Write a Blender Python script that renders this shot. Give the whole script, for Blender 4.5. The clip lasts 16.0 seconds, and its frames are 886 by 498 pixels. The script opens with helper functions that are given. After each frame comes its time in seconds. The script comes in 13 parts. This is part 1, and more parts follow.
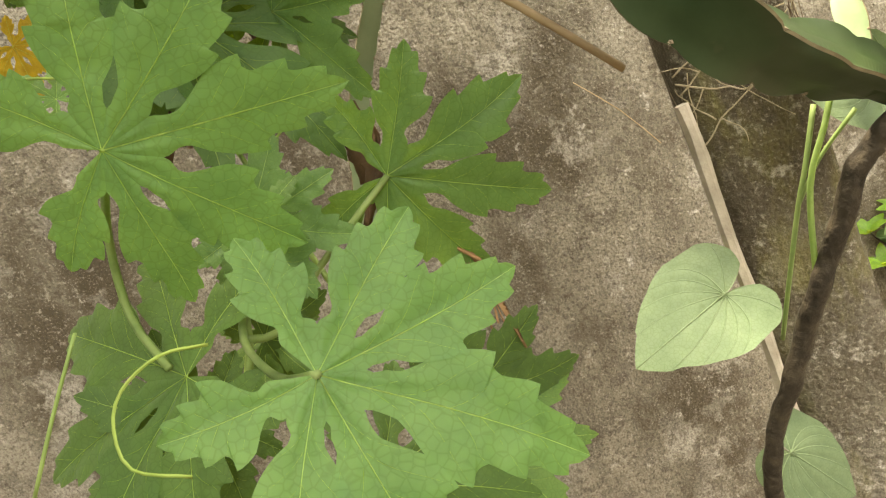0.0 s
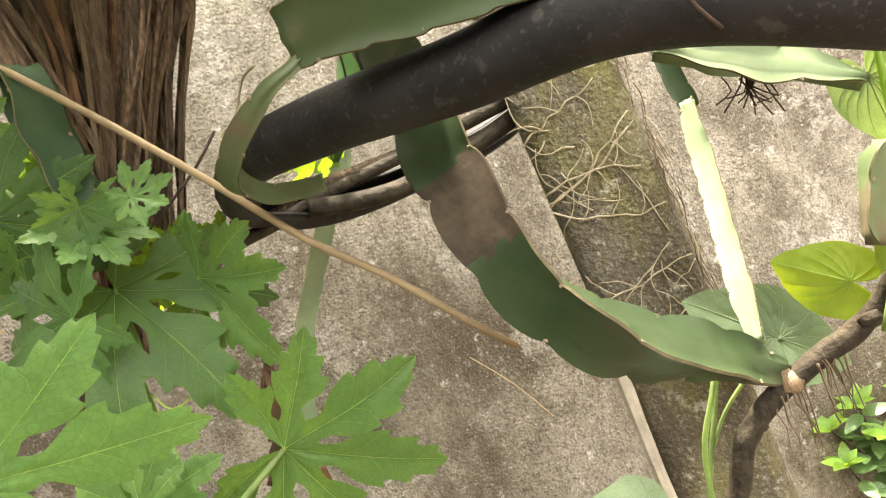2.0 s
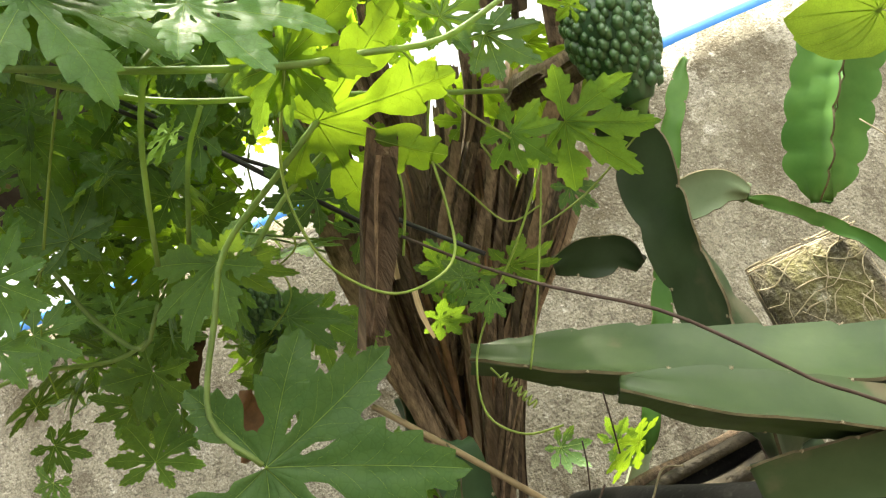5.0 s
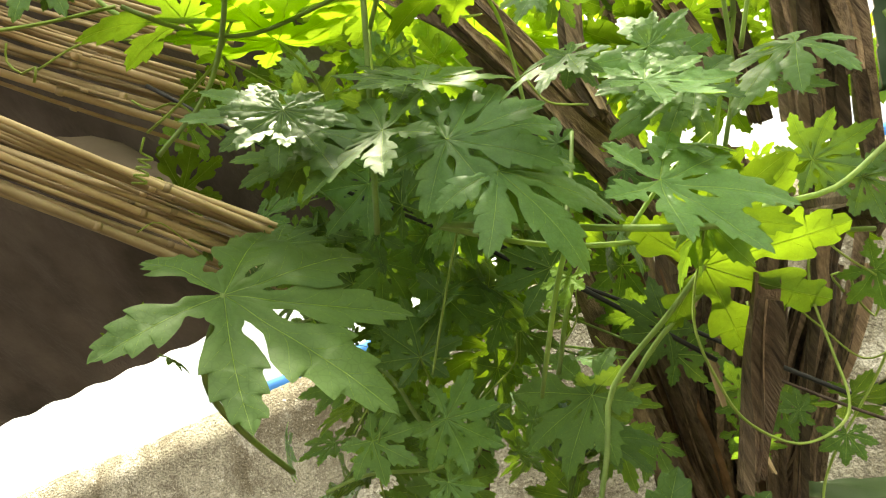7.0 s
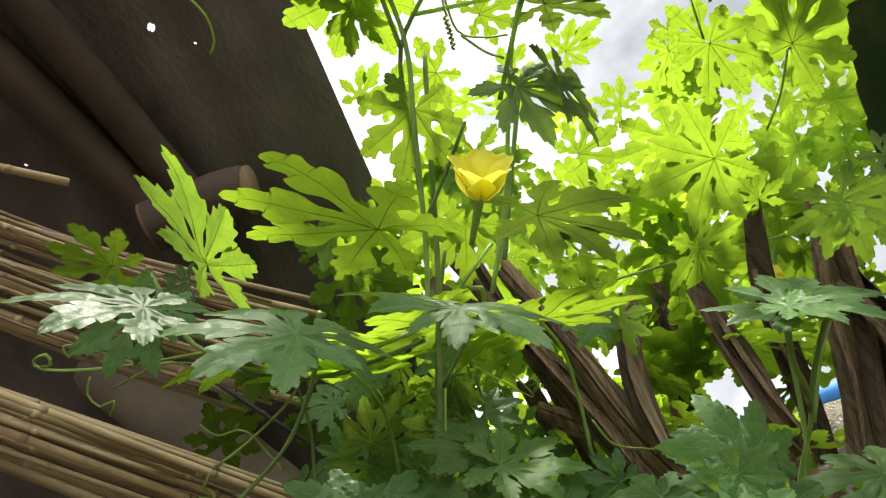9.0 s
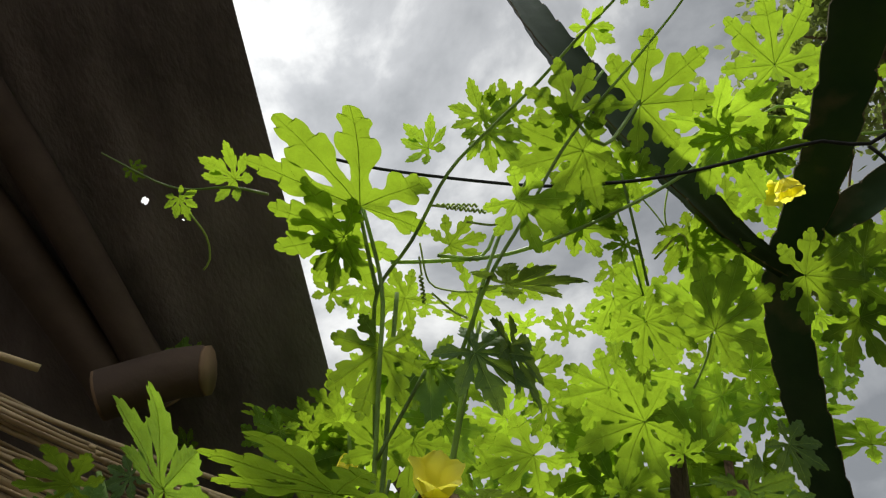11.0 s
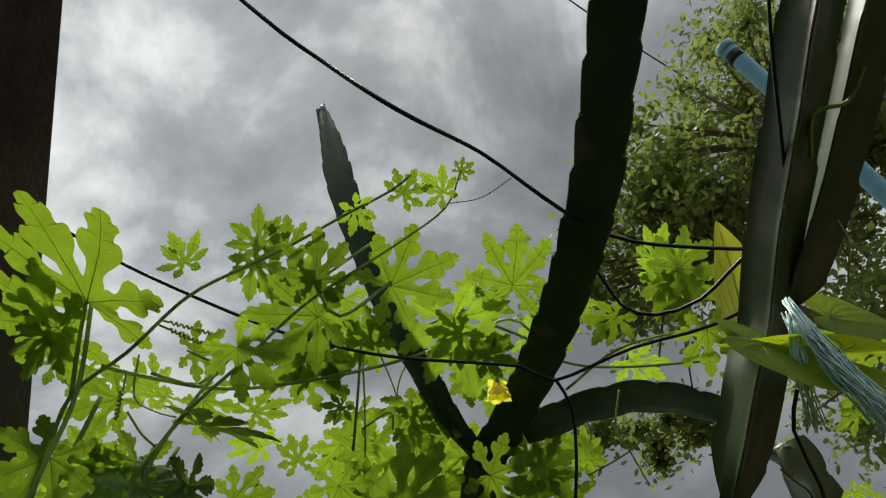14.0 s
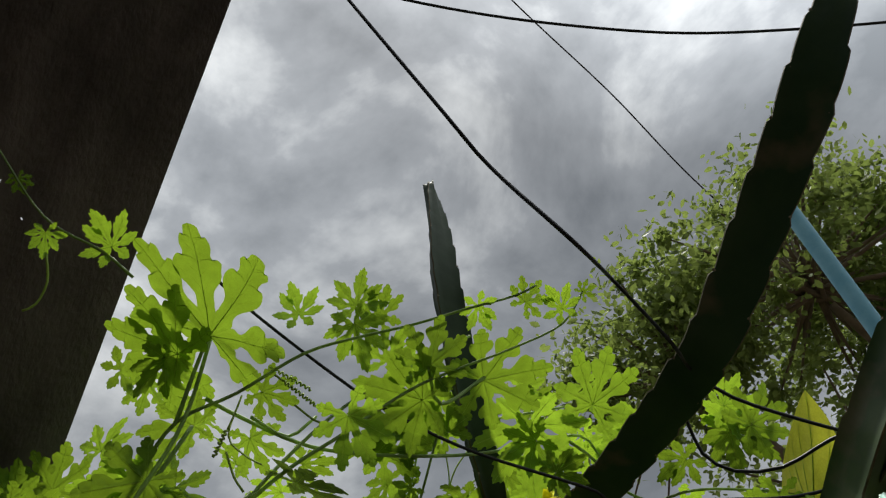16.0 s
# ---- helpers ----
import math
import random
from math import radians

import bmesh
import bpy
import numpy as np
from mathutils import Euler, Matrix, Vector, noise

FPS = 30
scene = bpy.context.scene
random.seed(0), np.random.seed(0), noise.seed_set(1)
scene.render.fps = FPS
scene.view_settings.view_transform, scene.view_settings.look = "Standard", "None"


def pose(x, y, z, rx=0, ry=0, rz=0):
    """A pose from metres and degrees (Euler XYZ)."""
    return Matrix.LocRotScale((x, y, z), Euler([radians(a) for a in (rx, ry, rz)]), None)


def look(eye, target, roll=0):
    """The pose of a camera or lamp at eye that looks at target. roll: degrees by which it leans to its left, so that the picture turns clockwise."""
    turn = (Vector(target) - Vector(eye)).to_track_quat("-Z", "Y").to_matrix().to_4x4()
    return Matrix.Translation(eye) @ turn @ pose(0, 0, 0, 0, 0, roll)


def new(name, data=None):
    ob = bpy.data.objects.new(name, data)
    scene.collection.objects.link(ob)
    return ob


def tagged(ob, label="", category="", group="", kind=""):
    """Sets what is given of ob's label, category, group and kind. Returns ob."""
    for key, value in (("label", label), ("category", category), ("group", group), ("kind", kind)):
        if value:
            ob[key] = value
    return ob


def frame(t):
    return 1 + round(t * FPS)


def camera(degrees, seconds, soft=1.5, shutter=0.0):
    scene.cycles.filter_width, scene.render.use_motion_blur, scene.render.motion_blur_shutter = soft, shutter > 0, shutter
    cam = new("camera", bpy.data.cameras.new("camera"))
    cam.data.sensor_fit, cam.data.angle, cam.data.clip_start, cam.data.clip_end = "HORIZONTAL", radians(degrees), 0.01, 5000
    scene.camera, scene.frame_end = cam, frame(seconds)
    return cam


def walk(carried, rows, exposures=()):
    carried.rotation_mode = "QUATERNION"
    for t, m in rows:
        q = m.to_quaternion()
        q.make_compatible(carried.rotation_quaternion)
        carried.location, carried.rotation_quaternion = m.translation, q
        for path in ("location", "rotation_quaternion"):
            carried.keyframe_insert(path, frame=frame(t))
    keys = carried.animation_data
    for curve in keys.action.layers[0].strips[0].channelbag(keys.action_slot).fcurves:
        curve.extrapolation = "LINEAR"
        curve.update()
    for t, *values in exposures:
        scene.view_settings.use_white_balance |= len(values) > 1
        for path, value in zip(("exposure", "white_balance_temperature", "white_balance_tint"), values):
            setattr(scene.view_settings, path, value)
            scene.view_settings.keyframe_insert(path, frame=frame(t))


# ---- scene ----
cam = camera(67.9, 16.0, 1.2)
PATH = [
    (0, (0.004, 0.001, 1.247), (0.096, 1.953, 0.819), -25.4),
    (0.5, (0.023, 0.0, 1.266), (0.197, 1.971, 0.971), -23.5),
    (1, (0.042, -0.004, 1.278), (0.263, 1.973, 1.071), -22.2),
    (1.5, (0.067, -0.016, 1.29), (0.323, 1.964, 1.172), -22.6),
    (2, (0.09, -0.026, 1.3), (0.374, 1.953, 1.253), -23.0),
    (2.5, (0.115, -0.039, 1.307), (0.506, 1.922, 1.28), -23.7),
    (3, (0.128, -0.059, 1.325), (0.575, 1.89, 1.379), -25.6),
    (3.5, (0.108, -0.078, 1.374), (0.51, 1.874, 1.544), -26.1),
    (4, (0.078, -0.107, 1.433), (0.407, 1.839, 1.757), -27.4),
    (4.5, (0.041, -0.117, 1.456), (0.205, 1.83, 1.885), -25.9),
    (5, (-0.008, -0.127, 1.483), (0.021, 1.778, 2.091), -24.3),
    (5.2, (-0.024, -0.138, 1.494), (-0.032, 1.749, 2.157), -24.7),
    (7.3, (-0.119, -0.187, 1.571), (-0.404, 1.555, 2.511), -20.0),
    (7.5, (-0.114, -0.19, 1.584), (-0.345, 1.566, 2.513), -24.0),
    (8, (-0.092, -0.203, 1.615), (-0.266, 1.505, 2.641), -23.9),
    (8.5, (-0.107, -0.247, 1.651), (-0.308, 1.379, 2.799), -19.9),
    (9, (-0.101, -0.257, 1.667), (-0.225, 1.283, 2.938), -18.1),
    (9.5, (-0.094, -0.278, 1.675), (-0.149, 1.171, 3.052), -19.2),
    (10, (-0.084, -0.303, 1.678), (-0.067, 1.063, 3.139), -20.3),
    (10.2, (-0.087, -0.31, 1.681), (-0.04, 1.03, 3.165), -19.5),
    (12.3, (-0.091, -0.336, 1.678), (0.298, 0.807, 3.273), -23.2),
    (12.5, (-0.086, -0.334, 1.676), (0.353, 0.778, 3.279), -24.1),
    (13, (-0.054, -0.355, 1.676), (0.48, 0.713, 3.281), -24.1),
    (13.5, (-0.035, -0.377, 1.673), (0.59, 0.641, 3.278), -24.9),
    (14, (-0.033, -0.383, 1.673), (0.649, 0.616, 3.266), -23.1),
    (14.5, (-0.055, -0.377, 1.68), (0.643, 0.558, 3.304), -19.5),
    (15, (-0.08, -0.388, 1.684), (0.549, 0.451, 3.387), -15.8),
    (15.5, (-0.087, -0.398, 1.682), (0.535, 0.395, 3.409), -14.8),
    (16, (-0.123, -0.386, 1.686), (0.501, 0.466, 3.384), -11.5),
]
EXPOSURES = [(0, 2.58, 8200, 10), (0.5, 2.5, 8200, 11), (1.0, 2.65, 7900, 12), (1.5, 2.9, 7700, 13), (2.5, 3.12, 7100, 15), (3.2, 3.08, 6600, 13), (4.0, 2.82, 6400, 9), (5.2, 2.48, 7500, 3), (7.3, 2.42, 8000, 0), (8.5, 1.8, 6800, 7), (9.5, 1.1, 6700, 9), (10.2, 0.72, 6600, 9), (12.3, -0.08, 6700, 5), (16, -0.26, 6400, 7)]
walk(cam, [(t, look(eye, target, roll)) for t, eye, target, roll in PATH], EXPOSURES)

# ---- world, sun, exposure ----
SUN_DIR = Vector((0.10, 0.045, 0.994)).normalized()
world = bpy.data.worlds.new("sky")
scene.world = world
world.use_nodes = True


def build_sky():
    nt = world.node_tree
    nt.nodes.clear()
    add = nt.nodes.new
    out, back = add("ShaderNodeOutputWorld"), add("ShaderNodeBackground")
    sky = add("ShaderNodeTexSky")
    sky.sky_type, sky.sun_disc = "NISHITA", False
    sky.sun_elevation, sky.sun_rotation = math.asin(SUN_DIR.z), math.atan2(SUN_DIR.x, SUN_DIR.y)
    co, mp = add("ShaderNodeTexCoord"), add("ShaderNodeMapping")
    mp.inputs["Scale"].default_value = (1.0, 1.0, 1.6)
    n1, n2 = add("ShaderNodeTexNoise"), add("ShaderNodeTexNoise")
    n1.inputs["Scale"].default_value, n1.inputs["Detail"].default_value, n1.inputs["Roughness"].default_value = 2.6, 8, 0.56
    n1.inputs["Distortion"].default_value = 0.3
    n2.inputs["Scale"].default_value, n2.inputs["Detail"].default_value = 7.0, 6
    mix = add("ShaderNodeMix")
    mix.data_type, mix.inputs[0].default_value = "FLOAT", 0.25
    ramp = add("ShaderNodeValToRGB")
    ramp.color_ramp.elements[0].position, ramp.color_ramp.elements[0].color = 0.38, (0.27, 0.283, 0.302, 1)
    ramp.color_ramp.elements[1].position, ramp.color_ramp.elements[1].color = 0.63, (1.02, 1.025, 1.03, 1)
    mid = ramp.color_ramp.elements.new(0.5)
    mid.color = (0.46, 0.473, 0.498, 1)
    # unseen bright area of sky away from the wall, added to fill front faces
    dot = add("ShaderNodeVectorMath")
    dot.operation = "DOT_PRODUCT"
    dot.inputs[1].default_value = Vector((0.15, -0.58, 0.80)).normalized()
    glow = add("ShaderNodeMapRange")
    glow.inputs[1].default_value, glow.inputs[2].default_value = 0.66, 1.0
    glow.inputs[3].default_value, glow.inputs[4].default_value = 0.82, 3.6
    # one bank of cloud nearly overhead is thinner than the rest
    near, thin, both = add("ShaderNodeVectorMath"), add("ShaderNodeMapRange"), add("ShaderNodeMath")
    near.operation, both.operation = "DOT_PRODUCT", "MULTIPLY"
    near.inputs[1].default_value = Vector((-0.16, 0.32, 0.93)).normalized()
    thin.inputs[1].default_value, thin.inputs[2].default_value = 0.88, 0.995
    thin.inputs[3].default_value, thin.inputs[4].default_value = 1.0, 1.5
    mul = add("ShaderNodeVectorMath")
    mul.operation = "SCALE"
    cover = add("ShaderNodeMix")
    cover.data_type, cover.inputs[0].default_value = "RGBA", 0.9
    dim = add("ShaderNodeVectorMath")
    dim.operation = "SCALE"
    dim.inputs["Scale"].default_value = 0.07
    ln = nt.links.new
    ln(co.outputs["Generated"], mp.inputs[0])
    ln(mp.outputs[0], n1.inputs[0]), ln(mp.outputs[0], n2.inputs[0])
    ln(n1.outputs[0], mix.inputs[2]), ln(n2.outputs[0], mix.inputs[3])
    ln(mix.outputs[0], ramp.inputs[0])
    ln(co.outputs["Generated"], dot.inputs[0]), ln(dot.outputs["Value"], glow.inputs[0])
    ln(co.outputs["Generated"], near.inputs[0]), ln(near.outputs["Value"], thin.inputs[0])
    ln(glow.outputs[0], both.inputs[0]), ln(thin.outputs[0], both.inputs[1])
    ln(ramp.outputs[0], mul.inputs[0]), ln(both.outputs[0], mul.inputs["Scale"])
    ln(sky.outputs[0], dim.inputs[0])
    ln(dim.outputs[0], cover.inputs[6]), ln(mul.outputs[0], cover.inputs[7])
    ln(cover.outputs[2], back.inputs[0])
    back.inputs[1].default_value = 1.0
    ln(back.outputs[0], out.inputs[0])


build_sky()
sun = new("sun", bpy.data.lights.new("sun", "SUN"))
sun.data.energy, sun.data.angle, sun.data.color = 4.4, radians(7.0), (1.0, 0.95, 0.86)
sun.matrix_world = look(SUN_DIR * 6, (0, 0, 0))


# ---- materials ----
def material(name, low, high, rough=0.6, scale=12.0, detail=6, bump=0.3, bump_scale=60.0, bump_size=0.002, grain=None, spread=0.0,
             translucent=None, share=0.4, specular=0.2, metal=0.0):
    """A surface of two mixed tones with grain, relief and a random shift from piece to piece."""
    m = bpy.data.materials.new(name)
    m.use_nodes = True
    nt = m.node_tree
    bsdf = nt.nodes["Principled BSDF"]
    add, ln = nt.nodes.new, nt.links.new
    co = add("ShaderNodeTexCoord")
    src = co.outputs["Object"]
    if grain:
        mp = add("ShaderNodeMapping")
        mp.inputs["Scale"].default_value = grain
        ln(src, mp.inputs[0])
        src = mp.outputs[0]
    noise_a = add("ShaderNodeTexNoise")
    noise_a.inputs["Scale"].default_value, noise_a.inputs["Detail"].default_value, noise_a.inputs["Roughness"].default_value = scale, detail, 0.6
    ln(src, noise_a.inputs[0])
    ramp = add("ShaderNodeValToRGB")
    ramp.color_ramp.elements[0].position, ramp.color_ramp.elements[1].position = 0.3, 0.7
    ramp.color_ramp.elements[0].color, ramp.color_ramp.elements[1].color = (*low, 1), (*high, 1)
    ln(noise_a.outputs[0], ramp.inputs[0])
    colour = ramp.outputs[0]
    if spread:
        info, hsv, rng = add("ShaderNodeObjectInfo"), add("ShaderNodeHueSaturation"), add("ShaderNodeMapRange")
        rng.inputs[3].default_value, rng.inputs[4].default_value = 1 - spread, 1 + spread
        ln(info.outputs["Random"], rng.inputs[0])
        ln(rng.outputs[0], hsv.inputs["Value"])
        ln(colour, hsv.inputs["Color"])
        colour = hsv.outputs[0]
    ln(colour, bsdf.inputs["Base Color"])
    bsdf.inputs["Roughness"].default_value, bsdf.inputs["Metallic"].default_value = rough, metal
    bsdf.inputs["Specular IOR Level"].default_value = specular
    noise_b = add("ShaderNodeTexNoise")
    noise_b.inputs["Scale"].default_value, noise_b.inputs["Detail"].default_value = bump_scale, 5
    ln(src, noise_b.inputs[0])
    bm_node = add("ShaderNodeBump")
    bm_node.inputs["Strength"].default_value, bm_node.inputs["Distance"].default_value = bump, bump_size
    ln(noise_b.outputs[0], bm_node.inputs["Height"])
    ln(bm_node.outputs[0], bsdf.inputs["Normal"])
    if translucent:
        tr, mx = add("ShaderNodeBsdfTranslucent"), add("ShaderNodeMixShader")
        tint = add("ShaderNodeMix")
        tint.data_type, tint.blend_type, tint.inputs[0].default_value = "RGBA", "MIX", 0.75
        ln(colour, tint.inputs[6])
        tint.inputs[7].default_value = (*translucent, 1)
        through_light = tint.outputs[2]
        if spread:
            vary, patch, both, hue = add("ShaderNodeMapRange"), add("ShaderNodeMapRange"), add("ShaderNodeMath"), add("ShaderNodeHueSaturation")
            vary.inputs[3].default_value, vary.inputs[4].default_value = 1 - 1.7 * spread, 1 + 1.3 * spread
            patch.inputs[1].default_value, patch.inputs[2].default_value = 0.3, 0.7
            patch.inputs[3].default_value, patch.inputs[4].default_value = 0.82, 1.14
            both.operation = "MULTIPLY"
            ln(info.outputs["Random"], vary.inputs[0]), ln(noise_a.outputs[0], patch.inputs[0])
            ln(vary.outputs[0], both.inputs[0]), ln(patch.outputs[0], both.inputs[1])
            ln(both.outputs[0], hue.inputs["Value"]), ln(through_light, hue.inputs["Color"])
            through_light = hue.outputs[0]
        ln(through_light, tr.inputs[0])
        mx.inputs[0].default_value = share
        ln(bsdf.outputs[0], mx.inputs[1]), ln(tr.outputs[0], mx.inputs[2])
        ln(mx.outputs[0], nt.nodes["Material Output"].inputs[0])
    return m


def leaf_material(name, low, high, glow, share, rough=0.5, net=32.0, relief=0.12, hair=0.0):
    """Leaf blade: two greens, a fine net of veins in colour and relief, light coming through."""
    m = material(name, low, high, rough, 4.0, 5, 0.0, 40, 0.002, None, 0.24, glow, share, 0.20)
    nt = m.node_tree
    add, ln = nt.nodes.new, nt.links.new
    bsdf = nt.nodes["Principled BSDF"]
    co, vo, mr, bp = add("ShaderNodeTexCoord"), add("ShaderNodeTexVoronoi"), add("ShaderNodeMapRange"), add("ShaderNodeBump")
    vo.feature = "DISTANCE_TO_EDGE"
    vo.inputs["Scale"].default_value = net
    ln(co.outputs["Object"], vo.inputs["Vector"])
    mr.inputs[1].default_value, mr.inputs[2].default_value = 0.0, 0.16
    ln(vo.outputs["Distance"], mr.inputs[0])
    bp.inputs["Strength"].default_value, bp.inputs["Distance"].default_value = relief, 0.02
    ln(mr.outputs[0], bp.inputs["Height"])
    # soft blisters between the veins
    blister, puff = add("ShaderNodeTexVoronoi"), add("ShaderNodeBump")
    blister.feature = "SMOOTH_F1"
    blister.inputs["Scale"].default_value = net * 0.42
    ln(co.outputs["Object"], blister.inputs["Vector"])
    puff.invert = True
    puff.inputs["Strength"].default_value, puff.inputs["Distance"].default_value = relief * 0.9, 0.03
    ln(blister.outputs["Distance"], puff.inputs["Height"])
    ln(bp.outputs[0], puff.inputs["Normal"])
    ln(puff.outputs[0], bsdf.inputs["Normal"])
    # fine hairs
    bsdf.inputs["Sheen Weight"].default_value, bsdf.inputs["Sheen Roughness"].default_value = hair, 0.45
    bsdf.inputs["Sheen Tint"].default_value = (0.86, 1.0, 0.86, 1)
    # darker net: real vein lines, with their groove shade put into the colour
    base = bsdf.inputs["Base Color"].links[0].from_socket
    dark, inv = add("ShaderNodeMix"), add("ShaderNodeMapRange")
    dark.data_type = "RGBA"
    inv.inputs[1].default_value, inv.inputs[2].default_value = 0.0, 0.10
    inv.inputs[3].default_value, inv.inputs[4].default_value = 0.62, 0.0
    ln(vo.outputs["Distance"], inv.inputs[0])
    ln(inv.outputs[0], dark.inputs[0]), ln(base, dark.inputs[6])
    dark.inputs[7].default_value = (low[0] * 0.5, low[1] * 0.55, low[2] * 0.5, 1)
    ln(dark.outputs[2], bsdf.inputs["Base Color"])
    return m


# LIT and DARK are leaf copies with backlight and shade put into the colour
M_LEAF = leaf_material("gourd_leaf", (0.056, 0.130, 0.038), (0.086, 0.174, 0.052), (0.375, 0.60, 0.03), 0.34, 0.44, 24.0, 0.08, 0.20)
M_LEAF_LIT = leaf_material("backlit_gourd_leaf", (0.08, 0.17, 0.024), (0.12, 0.23, 0.034), (0.44, 0.66, 0.03), 0.42, 0.58)
M_LEAF_DARK = leaf_material("shaded_gourd_leaf", (0.055, 0.115, 0.03), (0.08, 0.155, 0.038), (0.32, 0.48, 0.04), 0.3, 0.56, 28.0, 0.05, 0.15)
M_LEAF_YELLOW = leaf_material("yellow_leaf", (0.42, 0.27, 0.02), (0.6, 0.42, 0.03), (0.8, 0.55, 0.03), 0.4)
M_VEIN = material("leaf_vein", (0.23, 0.33, 0.08), (0.31, 0.41, 0.12), 0.5, 20, 3, 0.1, 60, 0.002, None, 0.1, (0.62, 0.80, 0.12), 0.62)
# dark tone stands for the shade in the side veins' grooves
M_VEIN_SIDE = material("side_vein", (0.032, 0.075, 0.018), (0.050, 0.105, 0.026), 0.6, 20, 3, 0.1, 60, 0.002, None, 0.1, (0.66, 0.86, 0.08), 0.6)
# heart leaf copy made yellower to carry the light coming through from behind
M_HEART_LIT = leaf_material("backlit_heart_leaf", (0.09, 0.16, 0.03), (0.14, 0.22, 0.05), (0.62, 0.78, 0.01), 0.60, 0.55, 30.0, 0.04)
M_HEART = leaf_material("heart_leaf", (0.12, 0.178, 0.10), (0.172, 0.24, 0.138), (0.36, 0.52, 0.08), 0.28, 0.36, 30.0, 0.05)
M_SHRUB = leaf_material("shrub_leaf", (0.06, 0.15, 0.03), (0.16, 0.28, 0.04), (0.6, 0.7, 0.02), 0.45, 0.3, 20.0, 0.05)
M_SHRUB_OLD = leaf_material("old_shrub_leaf", (0.05, 0.10, 0.035), (0.11, 0.18, 0.07), (0.3, 0.45, 0.05), 0.2, 0.28, 20.0, 0.04)
M_VINE = material("vine_stem", (0.17, 0.26, 0.09), (0.28, 0.37, 0.14), 0.5, 60, 4, 0.2, 200, 0.001, None, 0.2, (0.42, 0.60, 0.08), 0.38)
M_TENDRIL = material("tendril", (0.25, 0.36, 0.08), (0.36, 0.46, 0.13), 0.5, 60, 3, 0.1, 200, 0.001, None, 0.1, (0.45, 0.55, 0.08), 0.3)
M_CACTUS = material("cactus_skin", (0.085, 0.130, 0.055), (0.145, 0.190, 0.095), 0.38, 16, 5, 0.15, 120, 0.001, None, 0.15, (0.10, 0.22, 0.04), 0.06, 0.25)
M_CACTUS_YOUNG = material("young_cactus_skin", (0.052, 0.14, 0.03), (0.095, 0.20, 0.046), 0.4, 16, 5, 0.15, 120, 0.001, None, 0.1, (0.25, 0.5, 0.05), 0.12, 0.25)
# darker copy of the cactus skin, shade put into its colour
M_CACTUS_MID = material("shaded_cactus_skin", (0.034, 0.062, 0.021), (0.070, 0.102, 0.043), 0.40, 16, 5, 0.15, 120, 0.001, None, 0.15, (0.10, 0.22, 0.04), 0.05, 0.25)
# cactus skin lightened for stems in the sun; the sunlight is in the colour
M_CACTUS_PALE = material("sunlit_cactus_skin", (0.14, 0.20, 0.11), (0.23, 0.29, 0.17), 0.38, 16, 5, 0.15, 120, 0.001, None, 0.1, (0.12, 0.25, 0.05), 0.06, 0.25)
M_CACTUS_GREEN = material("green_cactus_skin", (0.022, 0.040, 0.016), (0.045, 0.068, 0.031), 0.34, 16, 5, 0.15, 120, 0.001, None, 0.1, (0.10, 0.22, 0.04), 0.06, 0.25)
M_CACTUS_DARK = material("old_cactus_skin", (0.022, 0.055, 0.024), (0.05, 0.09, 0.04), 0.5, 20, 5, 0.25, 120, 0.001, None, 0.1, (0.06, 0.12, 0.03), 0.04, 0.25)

# skin darkened so the shoot stands shaded against the sky
M_CACTUS_SHOOT = material("shaded_shoot_skin", (0.018, 0.034, 0.015), (0.034, 0.056, 0.025), 0.55, 20, 5, 0.25, 120, 0.001, None, 0.1, (0.06, 0.12, 0.03), 0.04, 0.12)


def scarred(m, amount):
    """Corky brown scars in patches on the skin."""
    nt = m.node_tree
    add, ln = nt.nodes.new, nt.links.new
    bsdf = nt.nodes["Principled BSDF"]
    base = bsdf.inputs["Base Color"].links[0].from_socket
    co, n, r, mul, mx = add("ShaderNodeTexCoord"), add("ShaderNodeTexNoise"), add("ShaderNodeMapRange"), add("ShaderNodeMath"), add("ShaderNodeMix")
    n.inputs["Scale"].default_value, n.inputs["Detail"].default_value = 13, 6
    ln(co.outputs["Object"], n.inputs[0])
    r.inputs[1].default_value, r.inputs[2].default_value = 0.60, 0.68
    ln(n.outputs[0], r.inputs[0])
    mul.operation = "MULTIPLY"
    mul.inputs[1].default_value = amount
    ln(r.outputs[0], mul.inputs[0])
    mx.data_type = "RGBA"
    ln(mul.outputs[0], mx.inputs[0]), ln(base, mx.inputs[6])
    mx.inputs[7].default_value = (0.17, 0.13, 0.085, 1)
    ln(mx.outputs[2], bsdf.inputs["Base Color"])


scarred(M_CACTUS, 0.8)
scarred(M_CACTUS_MID, 0.7)
scarred(M_CACTUS_DARK, 0.6)
scarred(M_CACTUS_GREEN, 0.5)
M_SCAR = material("corky_scar", (0.030, 0.024, 0.015), (0.095, 0.074, 0.048), 0.75, 40, 7, 0.5, 160, 0.001)
M_RIB = material("cactus_rib", (0.062, 0.05, 0.026), (0.15, 0.125, 0.07), 0.7, 90, 4, 0.3, 300, 0.001)
M_AREOLE = material("areole_wool", (0.16, 0.125, 0.08), (0.30, 0.255, 0.18), 0.8, 200, 4, 0.3, 400, 0.0005)
M_FILLET = material("pale_edge_strip", (0.30, 0.27, 0.21), (0.52, 0.47, 0.385), 0.9, 26, 8, 0.8, 160, 0.002)
M_BARK = material("woody_stem", (0.012, 0.010, 0.007), (0.058, 0.047, 0.030), 0.75, 70, 8, 0.9, 160, 0.003)
